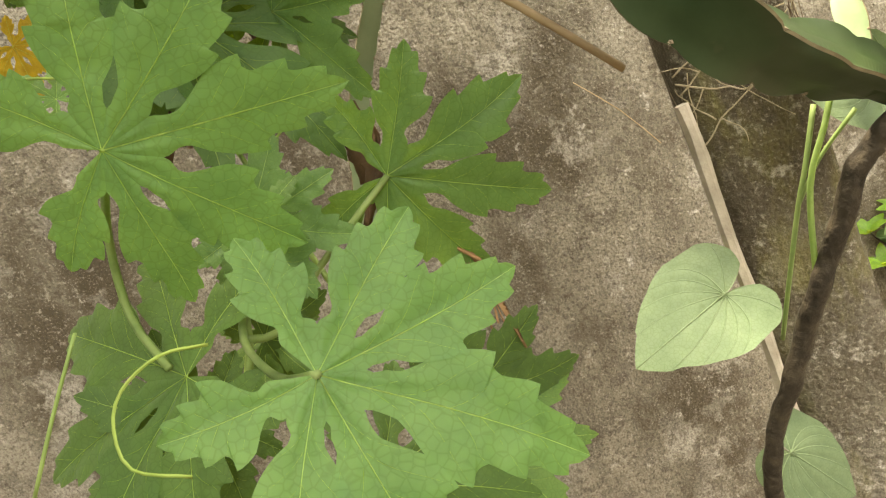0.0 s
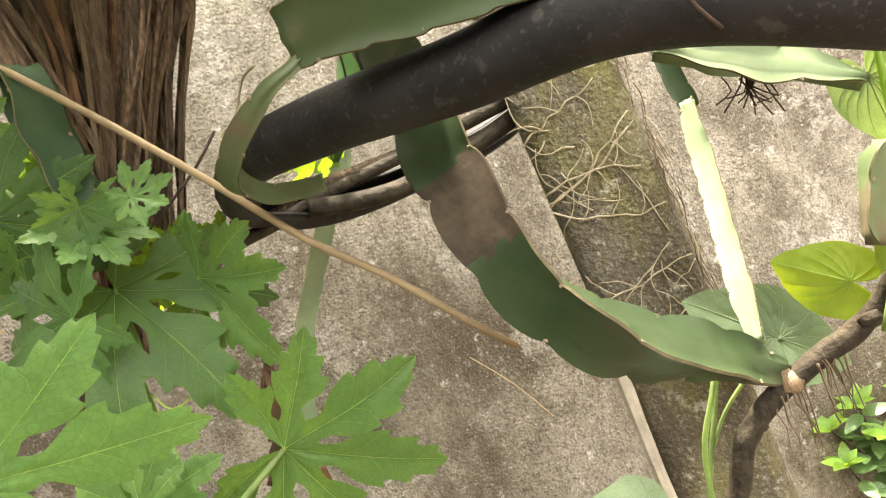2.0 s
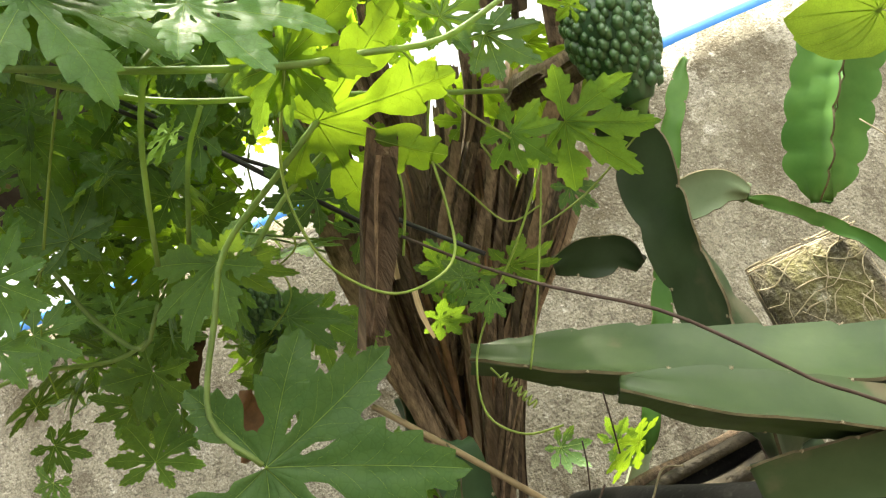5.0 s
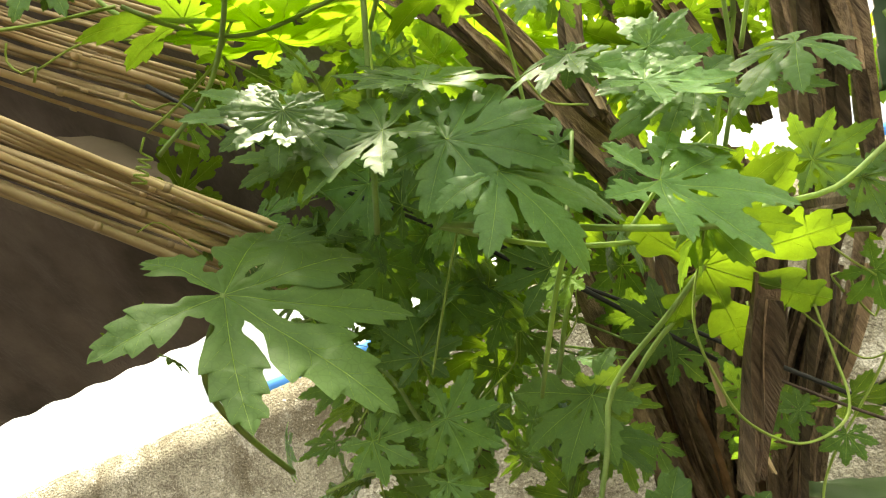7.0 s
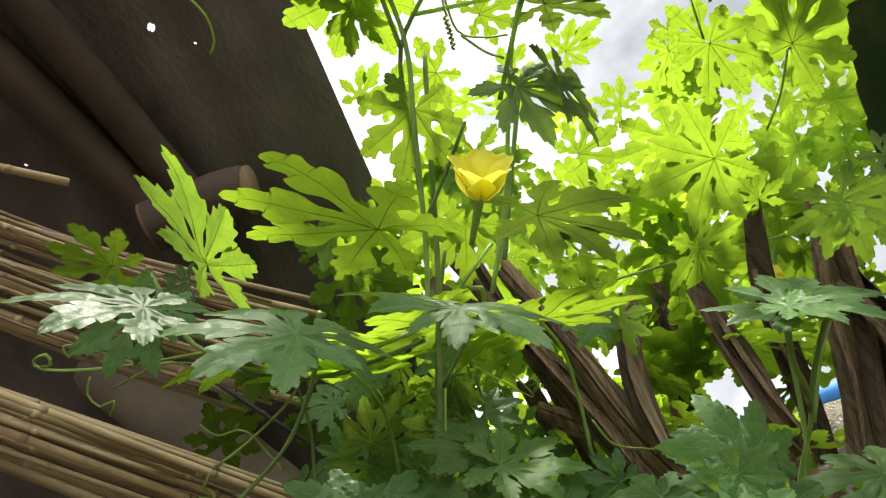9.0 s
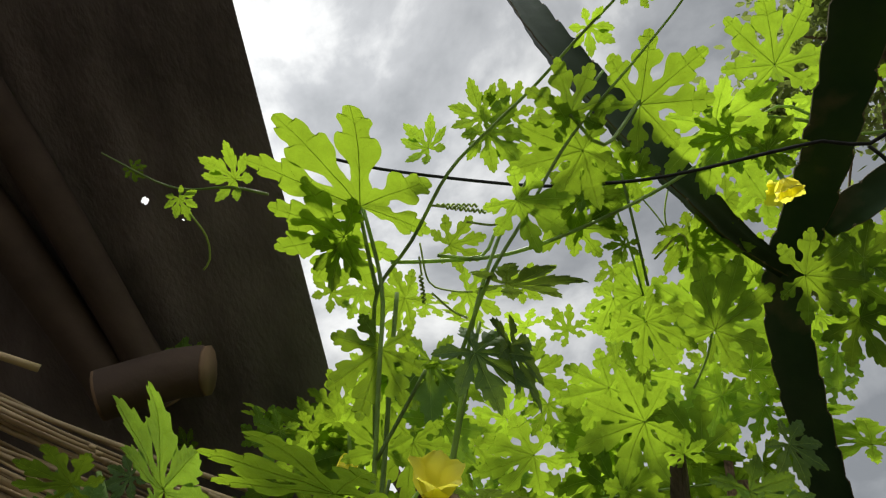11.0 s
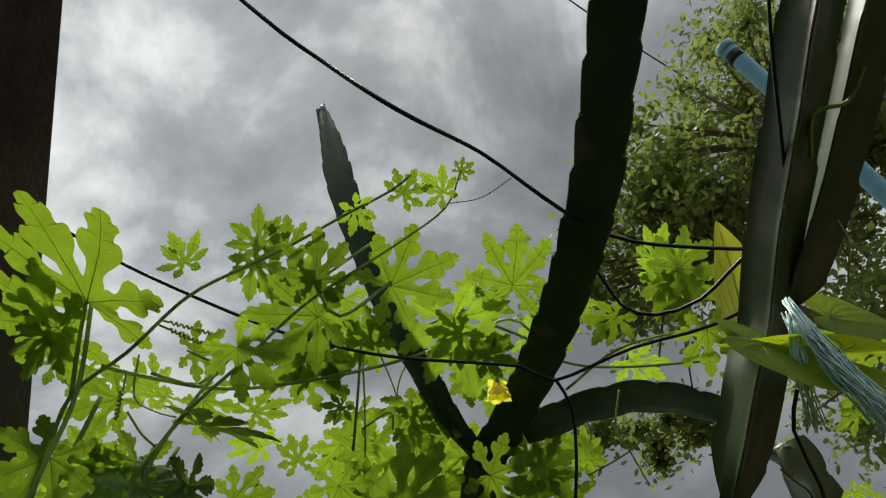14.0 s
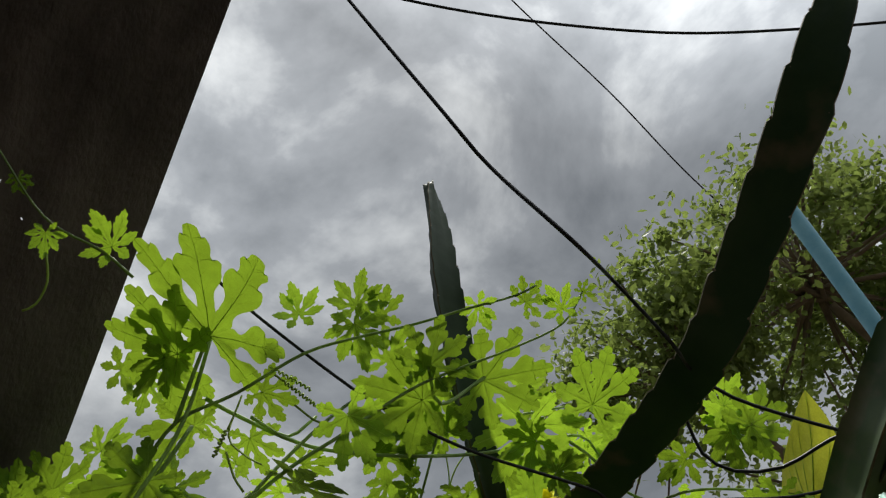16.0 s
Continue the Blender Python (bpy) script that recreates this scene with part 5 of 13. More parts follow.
root_tuft("thin brown roots hanging below the old woody stem", (0.352, 0.366, 1.124), 0.045, 9, 3, M_ROOT_BROWN)
root_tuft("fine brown roots hanging where the cactus joins the woody stem", (0.322, 0.378, 1.110), 0.05, 7, 4, M_ROOT_BROWN)


# ---- bitter gourd vine in front of the wall ----
vine_a = thing("bitter_gourd_vine", "bitter gourd vine with broad lobed green leaves before the wall", "vine", "gourd vines", (-0.121, 0.304, 1.107))
leaf(vine_a, 0, (-0.083, 0.263, 1.280), (0.011, 0.261, 1.263), (-0.064, -0.978, -0.197))
leaf(vine_a, 2, (-0.043, 0.219, 1.179), (0.029, 0.211, 1.110), (0.256, -0.893, 0.371))
leaf(vine_a, 5, (0.011, 0.388, 1.216), (0.100, 0.387, 1.158), (-0.121, -0.979, -0.163))
leaf(vine_a, 1, (-0.057, 0.438, 1.351), (0.005, 0.404, 1.249), (0.313, -0.829, 0.464))
leaf(vine_a, 4, (-0.057, 0.338, 1.226), (-0.106, 0.341, 1.230), (-0.024, -0.908, 0.418), LEAVES_DARK)
leaf(vine_a, 4, (-0.065, 0.349, 1.228), (-0.009, 0.349, 1.196), (0.206, -0.918, 0.338))
leaf(vine_a, 1, (-0.113, 0.299, 1.181), (-0.219, 0.324, 1.177), (-0.198, -0.764, 0.614), LEAVES_DARK)
leaf(vine_a, 3, (-0.121, 0.314, 1.151), (-0.189, 0.297, 1.153), (0.239, -0.930, 0.280), LEAVES_DARK)
leaf(vine_a, 0, (-0.091, 0.367, 1.165), (-0.046, 0.395, 1.164), (0.532, -0.837, -0.131), LEAVES_DARK)
leaf(vine_a, 1, (-0.092, 0.377, 1.165), (-0.074, 0.349, 1.134), (0.355, -0.591, 0.724), LEAVES_DARK)
leaf(vine_a, 3, (-0.005, 0.373, 1.070), (0.080, 0.394, 1.045), (0.203, -0.970, -0.131), LEAVES_DARK)
leaf(vine_a, 1, (-0.007, 0.378, 1.047), (0.062, 0.357, 1.013), (0.069, -0.785, 0.615), LEAVES_DARK)
leaf(vine_a, 2, (-0.057, 0.307, 1.089), (0.011, 0.322, 1.030), (0.598, -0.587, 0.546), LEAVES_DARK)
leaf(vine_a, 2, (-0.078, 0.263, 1.116), (-0.109, 0.252, 1.104), (0.177, -0.901, 0.395))
leaf(vine_a, 0, (-0.159, 0.448, 1.380), (-0.139, 0.441, 1.352), (-0.149, -0.979, 0.140), LEAVES_YELLOW)
leaf(vine_a, 2, (-0.009, 0.452, 1.337), (0.025, 0.423, 1.262), (-0.488, -0.866, 0.105))
leaf(vine_a, 3, (-0.122, 0.362, 1.324), (-0.134, 0.368, 1.350), (0.426, -0.811, 0.400))
leaf(vine_a, 3, (-0.110, 0.439, 1.421), (-0.037, 0.427, 1.371), (-0.267, -0.952, -0.152))
leaf(vine_a, 1, (-0.129, 0.480, 1.387), (-0.078, 0.475, 1.409), (0.108, -0.871, -0.480), LEAVES_DARK)
leaf(vine_a, 0, (-0.063, 0.360, 1.209), (-0.085, 0.365, 1.245), (0.533, -0.735, 0.420), LEAVES_DARK)
leaf(vine_a, 4, (-0.051, 0.423, 1.394), (-0.028, 0.397, 1.349), (0.504, -0.613, 0.609))
leaf(vine_a, 1, (-0.076, 0.406, 1.340), (-0.146, 0.440, 1.337), (-0.434, -0.900, 0.022))
leaf(vine_a, 1, (0.101, 0.731, 1.438), (0.143, 0.723, 1.440), (0.184, 0.983, 0.009))
leaf(vine_a, 2, (-0.011, 0.618, 1.378), (0.009, 0.614, 1.358), (-0.313, 0.827, -0.466), LEAVES_BLUNT)
leaf(vine_a, 3, (-0.056, 0.586, 1.386), (-0.015, 0.558, 1.357), (-0.108, 0.627, -0.772), LEAVES_BLUNT)
leaf(vine_a, 3, (-0.082, 0.591, 1.387), (-0.050, 0.606, 1.389), (0.369, -0.715, -0.594), LEAVES_BLUNT)
leaf(vine_a, 0, (0.118, 0.670, 1.433), (0.064, 0.649, 1.424), (-0.1, 0.60, 0.80), LEAVES_BLUNT)
leaf(vine_a, 3, (0.035, 0.711, 1.461), (0.057, 0.714, 1.428), (-0.340, 0.931, -0.133))
leaf(vine_a, 4, (-0.003, 0.607, 1.377), (-0.038, 0.587, 1.374), (-0.1, 0.62, 0.78), LEAVES_BLUNT)
leaf(vine_a, 2, (-0.066, 0.548, 1.389), (-0.026, 0.542, 1.362), (0.2, 0.65, 0.73), LEAVES_BLUNT)
leaf(vine_a, 2, (-0.133, 0.219, 1.524), (-0.038, 0.236, 1.482), (0.128, -0.985, -0.113))
leaf(vine_a, 1, (-0.119, 0.205, 1.635), (-0.172, 0.208, 1.627), (-0.093, -0.973, 0.213), LEAVES_DARK)
leaf(vine_a, 0, (-0.118, 0.215, 1.636), (-0.083, 0.232, 1.613), (-0.399, -0.313, -0.862), LEAVES_DARK)
leaf(vine_a, 4, (-0.186, 0.123, 1.632), (-0.161, 0.129, 1.611), (0.031, -0.967, -0.254))
leaf(vine_a, 2, (-0.196, 0.131, 1.606), (-0.190, 0.137, 1.586), (0.261, -0.941, -0.215))
leaf(vine_a, 2, (-0.105, 0.156, 1.688), (-0.125, 0.160, 1.678), (-0.354, -0.846, 0.399), LEAVES_BLUNT)
leaf(vine_a, 4, (-0.036, 0.174, 1.671), (0.041, 0.168, 1.660), (0.05, 0.76, 0.65), LEAVES_BLUNT)
leaf(vine_a, 1, (-0.036, 0.127, 1.677), (-0.065, 0.134, 1.657), (-0.495, 0.278, 0.823))
leaf(vine_a, 3, (-0.035, 0.127, 1.678), (0.007, 0.125, 1.690), (-0.171, 0.80, 0.57), LEAVES_BLUNT)
leaf(vine_a, 1, (0.064, 0.239, 1.650), (0.083, 0.248, 1.622), (-0.388, -0.772, -0.503))
leaf(vine_a, 0, (0.097, 0.241, 1.643), (0.129, 0.266, 1.596), (-0.555, -0.514, -0.654))
leaf(vine_a, 0, (0.102, 0.328, 1.632), (0.114, 0.335, 1.610), (-0.275, 0.950, 0.147))
leaf(vine_a, 3, (0.014, 0.285, 1.574), (0.002, 0.291, 1.557), (-0.296, -0.949, -0.107), LEAVES_DARK)
leaf(vine_a, 1, (0.036, 0.320, 1.595), (0.070, 0.325, 1.576), (-0.385, -0.418, -0.823), LEAVES_DARK)
leaf(vine_a, 2, (0.003, 0.309, 1.598), (-0.006, 0.304, 1.614), (0.298, -0.947, -0.121), LEAVES_DARK)
leaf(vine_a, 1, (-0.241, 0.352, 1.640), (-0.289, 0.381, 1.616), (-0.256, -0.826, -0.502), LEAVES_DARK)
leaf(vine_a, 0, (-0.114, 0.373, 1.634), (-0.120, 0.387, 1.590), (-0.514, 0.794, 0.325))
leaf(vine_a, 2, (-0.060, 0.424, 1.735), (-0.082, 0.416, 1.761), (0.277, 0.826, 0.491))
leaf(vine_a, 2, (-0.135, 0.146, 1.753), (-0.149, 0.141, 1.771), (0.702, 0.320, 0.636))
leaf(vine_a, 2, (0.068, 0.194, 1.691), (0.091, 0.202, 1.665), (-0.149, 0.974, 0.171))
leaf(vine_a, 1, (0.049, 0.189, 1.710), (0.086, 0.187, 1.714), (0.021, 0.967, 0.253))
leaf(vine_a, 5, (0.115, 0.186, 1.681), (0.104, 0.180, 1.702), (0.891, -0.016, 0.453))
leaf(vine_a, 2, (-0.124, 0.195, 1.797), (-0.111, 0.202, 1.764), (-0.871, 0.411, -0.268))
leaf(vine_a, 0, (-0.129, 0.338, 1.791), (-0.135, 0.325, 1.817), (0.580, 0.666, 0.469))
leaf(vine_a, 1, (-0.160, 0.383, 1.885), (-0.191, 0.380, 1.879), (-0.213, 0.793, 0.571))
leaf(vine_a, 0, (-0.139, 0.325, 1.819), (-0.147, 0.316, 1.866), (0.786, 0.572, 0.234))
leaf(vine_a, 0, (-0.111, 0.221, 1.724), (-0.151, 0.233, 1.729), (0.286, 0.958, 0.034))
leaf(vine_a, 5, (-0.184, 0.320, 1.861), (-0.167, 0.319, 1.895), (-0.713, 0.598, 0.366))
leaf(vine_a, 2, (-0.264, 0.286, 1.806), (-0.225, 0.270, 1.840), (0.130, 0.942, 0.309))
leaf(vine_a, 1, (-0.107, 0.319, 1.822), (-0.100, 0.297, 1.865), (-0.054, 0.877, 0.478))
leaf(vine_a, 4, (-0.185, 0.185, 1.792), (-0.190, 0.174, 1.836), (0.601, 0.759, 0.250))
leaf(vine_a, 1, (-0.212, 0.334, 1.890), (-0.167, 0.318, 1.892), (0.183, 0.597, 0.781))
leaf(vine_a, 5, (-0.134, 0.267, 1.852), (-0.090, 0.272, 1.828), (0.008, 0.976, 0.218))
leaf(vine_a, 2, (-0.247, 0.287, 1.875), (-0.222, 0.282, 1.902), (0.281, 0.956, -0.080))
leaf(vine_a, 0, (-0.080, 0.333, 1.888), (-0.111, 0.319, 1.899), (-0.332, 0.908, 0.258))
leaf(vine_a, 1, (-0.207, 0.328, 1.813), (-0.261, 0.328, 1.830), (0.087, 0.958, 0.272))
leaf(vine_a, 0, (-0.153, 0.195, 1.784), (-0.122, 0.195, 1.744), (0.226, 0.961, 0.160))
leaf(vine_a, 2, (-0.211, 0.230, 1.865), (-0.207, 0.216, 1.916), (0.118, 0.961, 0.251))
leaf(vine_a, 3, (-0.183, 0.292, 1.893), (-0.171, 0.277, 1.918), (-0.184, 0.807, 0.562))
leaf(vine_a, 4, (-0.082, 0.236, 1.804), (-0.091, 0.251, 1.754), (-0.351, 0.881, 0.316))
leaf(vine_a, 1, (-0.126, 0.174, 1.733), (-0.144, 0.169, 1.763), (-0.863, 0.159, -0.479))
leaf(vine_a, 1, (-0.178, 0.273, 1.761), (-0.146, 0.271, 1.737), (0.524, 0.503, 0.687))
leaf(vine_a, 1, (-0.238, 0.361, 1.847), (-0.241, 0.338, 1.883), (0.383, 0.764, 0.519))
leaf(vine_a, 5, (-0.118, 0.197, 1.804), (-0.153, 0.202, 1.818), (0.294, 0.850, 0.437))
leaf(vine_a, 0, (-0.158, 0.271, 1.724), (-0.188, 0.262, 1.719), (-0.321, 0.889, 0.326))
leaf(vine_a, 5, (-0.196, 0.313, 1.836), (-0.209, 0.329, 1.802), (-0.773, 0.410, 0.484))
leaf(vine_a, 0, (-0.122, 0.275, 1.771), (-0.112, 0.251, 1.799), (0.728, 0.624, 0.284))
leaf(vine_a, 0, (-0.318, 0.392, 1.884), (-0.363, 0.385, 1.889), (-0.193, 0.929, -0.316))
leaf(vine_a, 3, (-0.381, 0.483, 2.015), (-0.367, 0.501, 1.990), (-0.137, 0.838, 0.528))
leaf(vine_a, 5, (-0.180, 0.328, 1.707), (-0.214, 0.340, 1.667), (-0.666, 0.346, 0.661))
leaf(vine_a, 1, (-0.183, 0.430, 1.863), (-0.161, 0.448, 1.841), (-0.167, 0.838, 0.519))
leaf(vine_a, 1, (-0.056, 0.336, 1.750), (-0.091, 0.348, 1.741), (0.187, 0.880, 0.437))
leaf(vine_a, 1, (-0.160, 0.436, 1.789), (-0.190, 0.445, 1.755), (0.111, 0.979, 0.170))
leaf(vine_a, 1, (-0.251, 0.404, 1.870), (-0.194, 0.396, 1.863), (0.186, 0.588, 0.787))
leaf(vine_a, 0, (-0.158, 0.267, 1.749), (-0.124, 0.267, 1.704), (0.772, 0.271, 0.575))
leaf(vine_a, 1, (-0.286, 0.441, 1.801), (-0.237, 0.450, 1.789), (-0.202, 0.977, -0.065))
leaf(vine_a, 1, (-0.109, 0.334, 1.791), (-0.144, 0.330, 1.809), (-0.242, 0.929, -0.281))
leaf(vine_a, 2, (-0.191, 0.554, 1.778), (-0.180, 0.534, 1.817), (0.879, 0.477, 0.008))
leaf(vine_a, 2, (-0.393, 0.538, 1.874), (-0.353, 0.553, 1.862), (0.361, -0.204, 0.910))
leaf(vine_a, 3, (-0.254, 0.325, 1.875), (-0.289, 0.321, 1.889), (0.087, 0.865, 0.494))
leaf(vine_a, 0, (-0.051, 0.325, 1.665), (-0.014, 0.331, 1.679), (-0.310, 0.856, 0.414))
leaf(vine_a, 2, (-0.288, 0.475, 1.913), (-0.259, 0.464, 1.942), (-0.241, 0.794, 0.559))
leaf(vine_a, 0, (-0.056, 0.389, 1.722), (-0.075, 0.387, 1.753), (0.527, 0.768, 0.363))
leaf(vine_a, 1, (-0.325, 0.343, 1.800), (-0.297, 0.346, 1.787), (-0.113, 0.992, -0.052))
leaf(vine_a, 1, (-0.219, 0.249, 1.711), (-0.214, 0.238, 1.754), (0.008, 0.971, 0.238))
leaf(vine_a, 5, (-0.231, 0.378, 1.765), (-0.241, 0.369, 1.810), (0.866, 0.406, 0.291))
leaf(vine_a, 1, (-0.281, 0.499, 1.813), (-0.269, 0.528, 1.771), (-0.000, 0.825, 0.565))
leaf(vine_a, 0, (-0.307, 0.555, 1.823), (-0.302, 0.560, 1.787), (0.504, 0.842, 0.195))
leaf(vine_a, 3, (-0.276, 0.390, 1.584), (-0.247, 0.377, 1.620), (-0.321, 0.763, 0.561))
leaf(vine_a, 2, (-0.254, 0.402, 1.594), (-0.260, 0.399, 1.631), (0.628, 0.757, 0.178))
leaf(vine_a, 0, (-0.385, 0.440, 1.644), (-0.366, 0.459, 1.625), (-0.700, 0.714, -0.022))
leaf(vine_a, 4, (-0.309, 0.447, 1.650), (-0.349, 0.464, 1.628), (-0.141, 0.612, 0.779))
leaf(vine_a, 1, (-0.371, 0.406, 1.673), (-0.332, 0.386, 1.700), (-0.623, -0.132, 0.771))
leaf(vine_a, 5, (-0.288, 0.468, 1.689), (-0.277, 0.474, 1.660), (-0.888, 0.397, -0.233))
leaf(vine_a, 4, (-0.439, 0.508, 1.629), (-0.471, 0.517, 1.609), (0.264, 0.964, 0.031))
leaf(vine_a, 3, (-0.264, 0.459, 1.674), (-0.290, 0.468, 1.635), (0.387, 0.921, -0.041))
leaf(vine_a, 1, (-0.393, 0.468, 1.691), (-0.349, 0.468, 1.684), (-0.140, 0.489, -0.861))
leaf(vine_a, 1, (-0.406, 0.548, 1.704), (-0.361, 0.536, 1.711), (0.263, 0.545, -0.796))
leaf(vine_a, 5, (-0.291, 0.416, 1.657), (-0.297, 0.440, 1.610), (-0.991, -0.116, 0.065))
leaf(vine_a, 3, (-0.345, 0.453, 1.702), (-0.391, 0.465, 1.684), (-0.423, -0.405, 0.811))
leaf(vine_a, 0, (-0.343, 0.517, 1.632), (-0.336, 0.499, 1.664), (-0.365, 0.771, 0.522))
leaf(vine_a, 2, (-0.315, 0.483, 1.665), (-0.346, 0.484, 1.704), (0.520, 0.763, 0.384))
leaf(vine_a, 2, (-0.143, 0.354, 1.631), (-0.171, 0.377, 1.592), (-0.812, 0.002, 0.584))
leaf(vine_a, 1, (-0.172, 0.449, 1.633), (-0.161, 0.443, 1.664), (0.120, 0.980, 0.158))
leaf(vine_a, 4, (-0.200, 0.488, 1.662), (-0.235, 0.505, 1.639), (-0.473, 0.196, 0.859))
leaf(vine_a, 3, (-0.088, 0.406, 1.622), (-0.110, 0.408, 1.597), (-0.295, 0.890, 0.347))
leaf(vine_a, 0, (-0.166, 0.418, 1.603), (-0.214, 0.431, 1.594), (0.223, 0.951, 0.213))
leaf(vine_a, 0, (-0.115, 0.506, 1.647), (-0.144, 0.502, 1.665), (-0.418, 0.783, -0.460))
leaf(vine_a, 1, (-0.136, 0.374, 1.629), (-0.166, 0.370, 1.634), (0.186, -0.008, 0.983))
leaf(vine_a, 4, (-0.200, 0.487, 1.700), (-0.191, 0.502, 1.649), (0.315, 0.892, 0.325))
leaf(vine_a, 4, (-0.302, 0.433, 1.724), (-0.298, 0.416, 1.774), (-0.548, 0.777, 0.310))
leaf(vine_a, 4, (-0.352, 0.471, 1.708), (-0.313, 0.461, 1.721), (-0.083, 0.679, 0.729))
leaf(vine_a, 5, (-0.256, 0.468, 1.708), (-0.225, 0.479, 1.709), (-0.128, 0.531, -0.838))
leaf(vine_a, 5, (-0.336, 0.519, 1.725), (-0.351, 0.525, 1.685), (-0.930, 0.084, 0.358))
leaf(vine_a, 0, (-0.249, 0.379, 1.688), (-0.287, 0.364, 1.695), (0.158, 0.098, 0.983))
leaf(vine_a, 5, (-0.266, 0.432, 1.696), (-0.300, 0.422, 1.726), (0.084, 0.919, 0.385))
leaf(vine_a, 4, (-0.325, 0.345, 1.765), (-0.301, 0.358, 1.730), (0.723, 0.292, 0.626), LEAVES_BLUNT)
leaf(vine_a, 5, (-0.359, 0.501, 1.901), (-0.355, 0.508, 1.868), (0.945, -0.323, 0.038), LEAVES_BLUNT)
leaf(vine_a, 5, (-0.322, 0.345, 1.797), (-0.314, 0.354, 1.748), (-0.983, -0.054, -0.175), LEAVES_BLUNT)
leaf(vine_a, 3, (-0.285, 0.466, 1.852), (-0.263, 0.455, 1.892), (0.654, 0.740, -0.157), LEAVES_BLUNT)
leaf(vine_a, 3, (-0.189, 0.427, 1.842), (-0.151, 0.414, 1.851), (0.266, 0.943, 0.199), LEAVES_BLUNT)
leaf(vine_a, 4, (-0.258, 0.462, 1.827), (-0.224, 0.455, 1.803), (0.596, 0.124, 0.793), LEAVES_BLUNT)
leaf(vine_a, 2, (-0.277, 0.369, 1.770), (-0.300, 0.378, 1.749), (0.203, 0.965, 0.167), LEAVES_BLUNT)
leaf(vine_a, 3, (-0.237, 0.394, 1.857), (-0.196, 0.389, 1.851), (0.178, 0.484, 0.857), LEAVES_BLUNT)
leaf(vine_a, 4, (-0.234, 0.325, 1.744), (-0.275, 0.322, 1.768), (-0.430, 0.631, -0.646), LEAVES_BLUNT)
leaf(vine_a, 1, (-0.340, 0.418, 1.804), (-0.334, 0.409, 1.843), (-0.948, -0.306, 0.093), LEAVES_BLUNT)
leaf(vine_a, 5, (-0.297, 0.388, 1.883), (-0.330, 0.383, 1.891), (-0.067, 0.966, 0.250), LEAVES_BLUNT)
leaf(vine_a, 5, (-0.369, 0.493, 1.944), (-0.361, 0.478, 1.971), (-0.509, -0.814, -0.279), LEAVES_BLUNT)
leaf(vine_a, 5, (-0.270, 0.351, 1.836), (-0.301, 0.350, 1.870), (-0.662, 0.419, -0.622), LEAVES_BLUNT)
leaf(vine_a, 2, (-0.255, 0.379, 1.826), (-0.292, 0.384, 1.829), (0.052, 0.753, -0.656), LEAVES_BLUNT)
leaf(vine_a, 5, (-0.260, 0.427, 1.760), (-0.300, 0.426, 1.742), (0.100, 0.947, -0.306), LEAVES_BLUNT)
leaf(vine_a, 0, (-0.449, 0.521, 1.907), (-0.424, 0.539, 1.876), (-0.378, -0.636, -0.673), LEAVES_BLUNT)
leaf(vine_a, 3, (-0.263, 0.516, 1.854), (-0.293, 0.531, 1.836), (-0.186, 0.564, 0.804), LEAVES_BLUNT)
leaf(vine_a, 5, (-0.328, 0.498, 1.863), (-0.304, 0.510, 1.845), (-0.672, 0.368, -0.643), LEAVES_BLUNT)
leaf(vine_a, 0, (-0.200, 0.334, 1.761), (-0.163, 0.329, 1.761), (-0.124, -0.991, 0.058), LEAVES_BLUNT)
leaf(vine_a, 2, (-0.243, 0.519, 1.744), (-0.287, 0.511, 1.740), (-0.193, 0.637, 0.746), LEAVES_BLUNT)
leaf(vine_a, 3, (-0.329, 0.402, 1.857), (-0.357, 0.398, 1.852), (0.113, -0.987, 0.118), LEAVES_BLUNT)
leaf(vine_a, 0, (-0.279, 0.375, 1.852), (-0.237, 0.364, 1.876), (0.295, 0.954, -0.048), LEAVES_BLUNT)
leaf(vine_a, 3, (-0.177, 0.333, 1.724), (-0.231, 0.342, 1.734), (0.248, 0.617, 0.747), LEAVES_BLUNT)
leaf(vine_a, 3, (-0.205, 0.404, 1.760), (-0.226, 0.395, 1.794), (-0.784, 0.495, -0.375), LEAVES_BLUNT)
leaf(vine_a, 0, (-0.144, 0.329, 1.760), (-0.123, 0.325, 1.791), (-0.114, 0.977, 0.181), LEAVES_BLUNT)
leaf(vine_a, 2, (-0.251, 0.336, 1.726), (-0.284, 0.338, 1.743), (-0.420, -0.579, -0.699), LEAVES_BLUNT)
leaf(vine_a, 3, (-0.271, 0.364, 1.794), (-0.303, 0.365, 1.796), (0.079, 0.555, 0.828))
leaf(vine_a, 2, (-0.246, 0.331, 1.687), (-0.224, 0.341, 1.662), (-0.143, 0.958, 0.250))
leaf(vine_a, 2, (-0.231, 0.389, 1.679), (-0.211, 0.369, 1.712), (-0.109, 0.819, 0.564))
leaf(vine_a, 0, (-0.283, 0.290, 1.679), (-0.254, 0.294, 1.650), (-0.278, 0.947, -0.161))
leaf(vine_a, 4, (-0.329, 0.438, 1.884), (-0.294, 0.441, 1.870), (0.242, 0.568, 0.787))
leaf(vine_a, 0, (-0.318, 0.406, 1.814), (-0.313, 0.389, 1.835), (-0.972, 0.004, 0.235))
leaf(vine_a, 5, (-0.230, 0.377, 1.669), (-0.213, 0.374, 1.638), (-0.234, 0.951, -0.200))
leaf(vine_a, 2, (-0.243, 0.282, 1.747), (-0.236, 0.280, 1.775), (-0.495, 0.845, 0.204))
leaf(vine_a, 1, (-0.286, 0.355, 1.720), (-0.261, 0.369, 1.713), (-0.400, 0.866, 0.300))
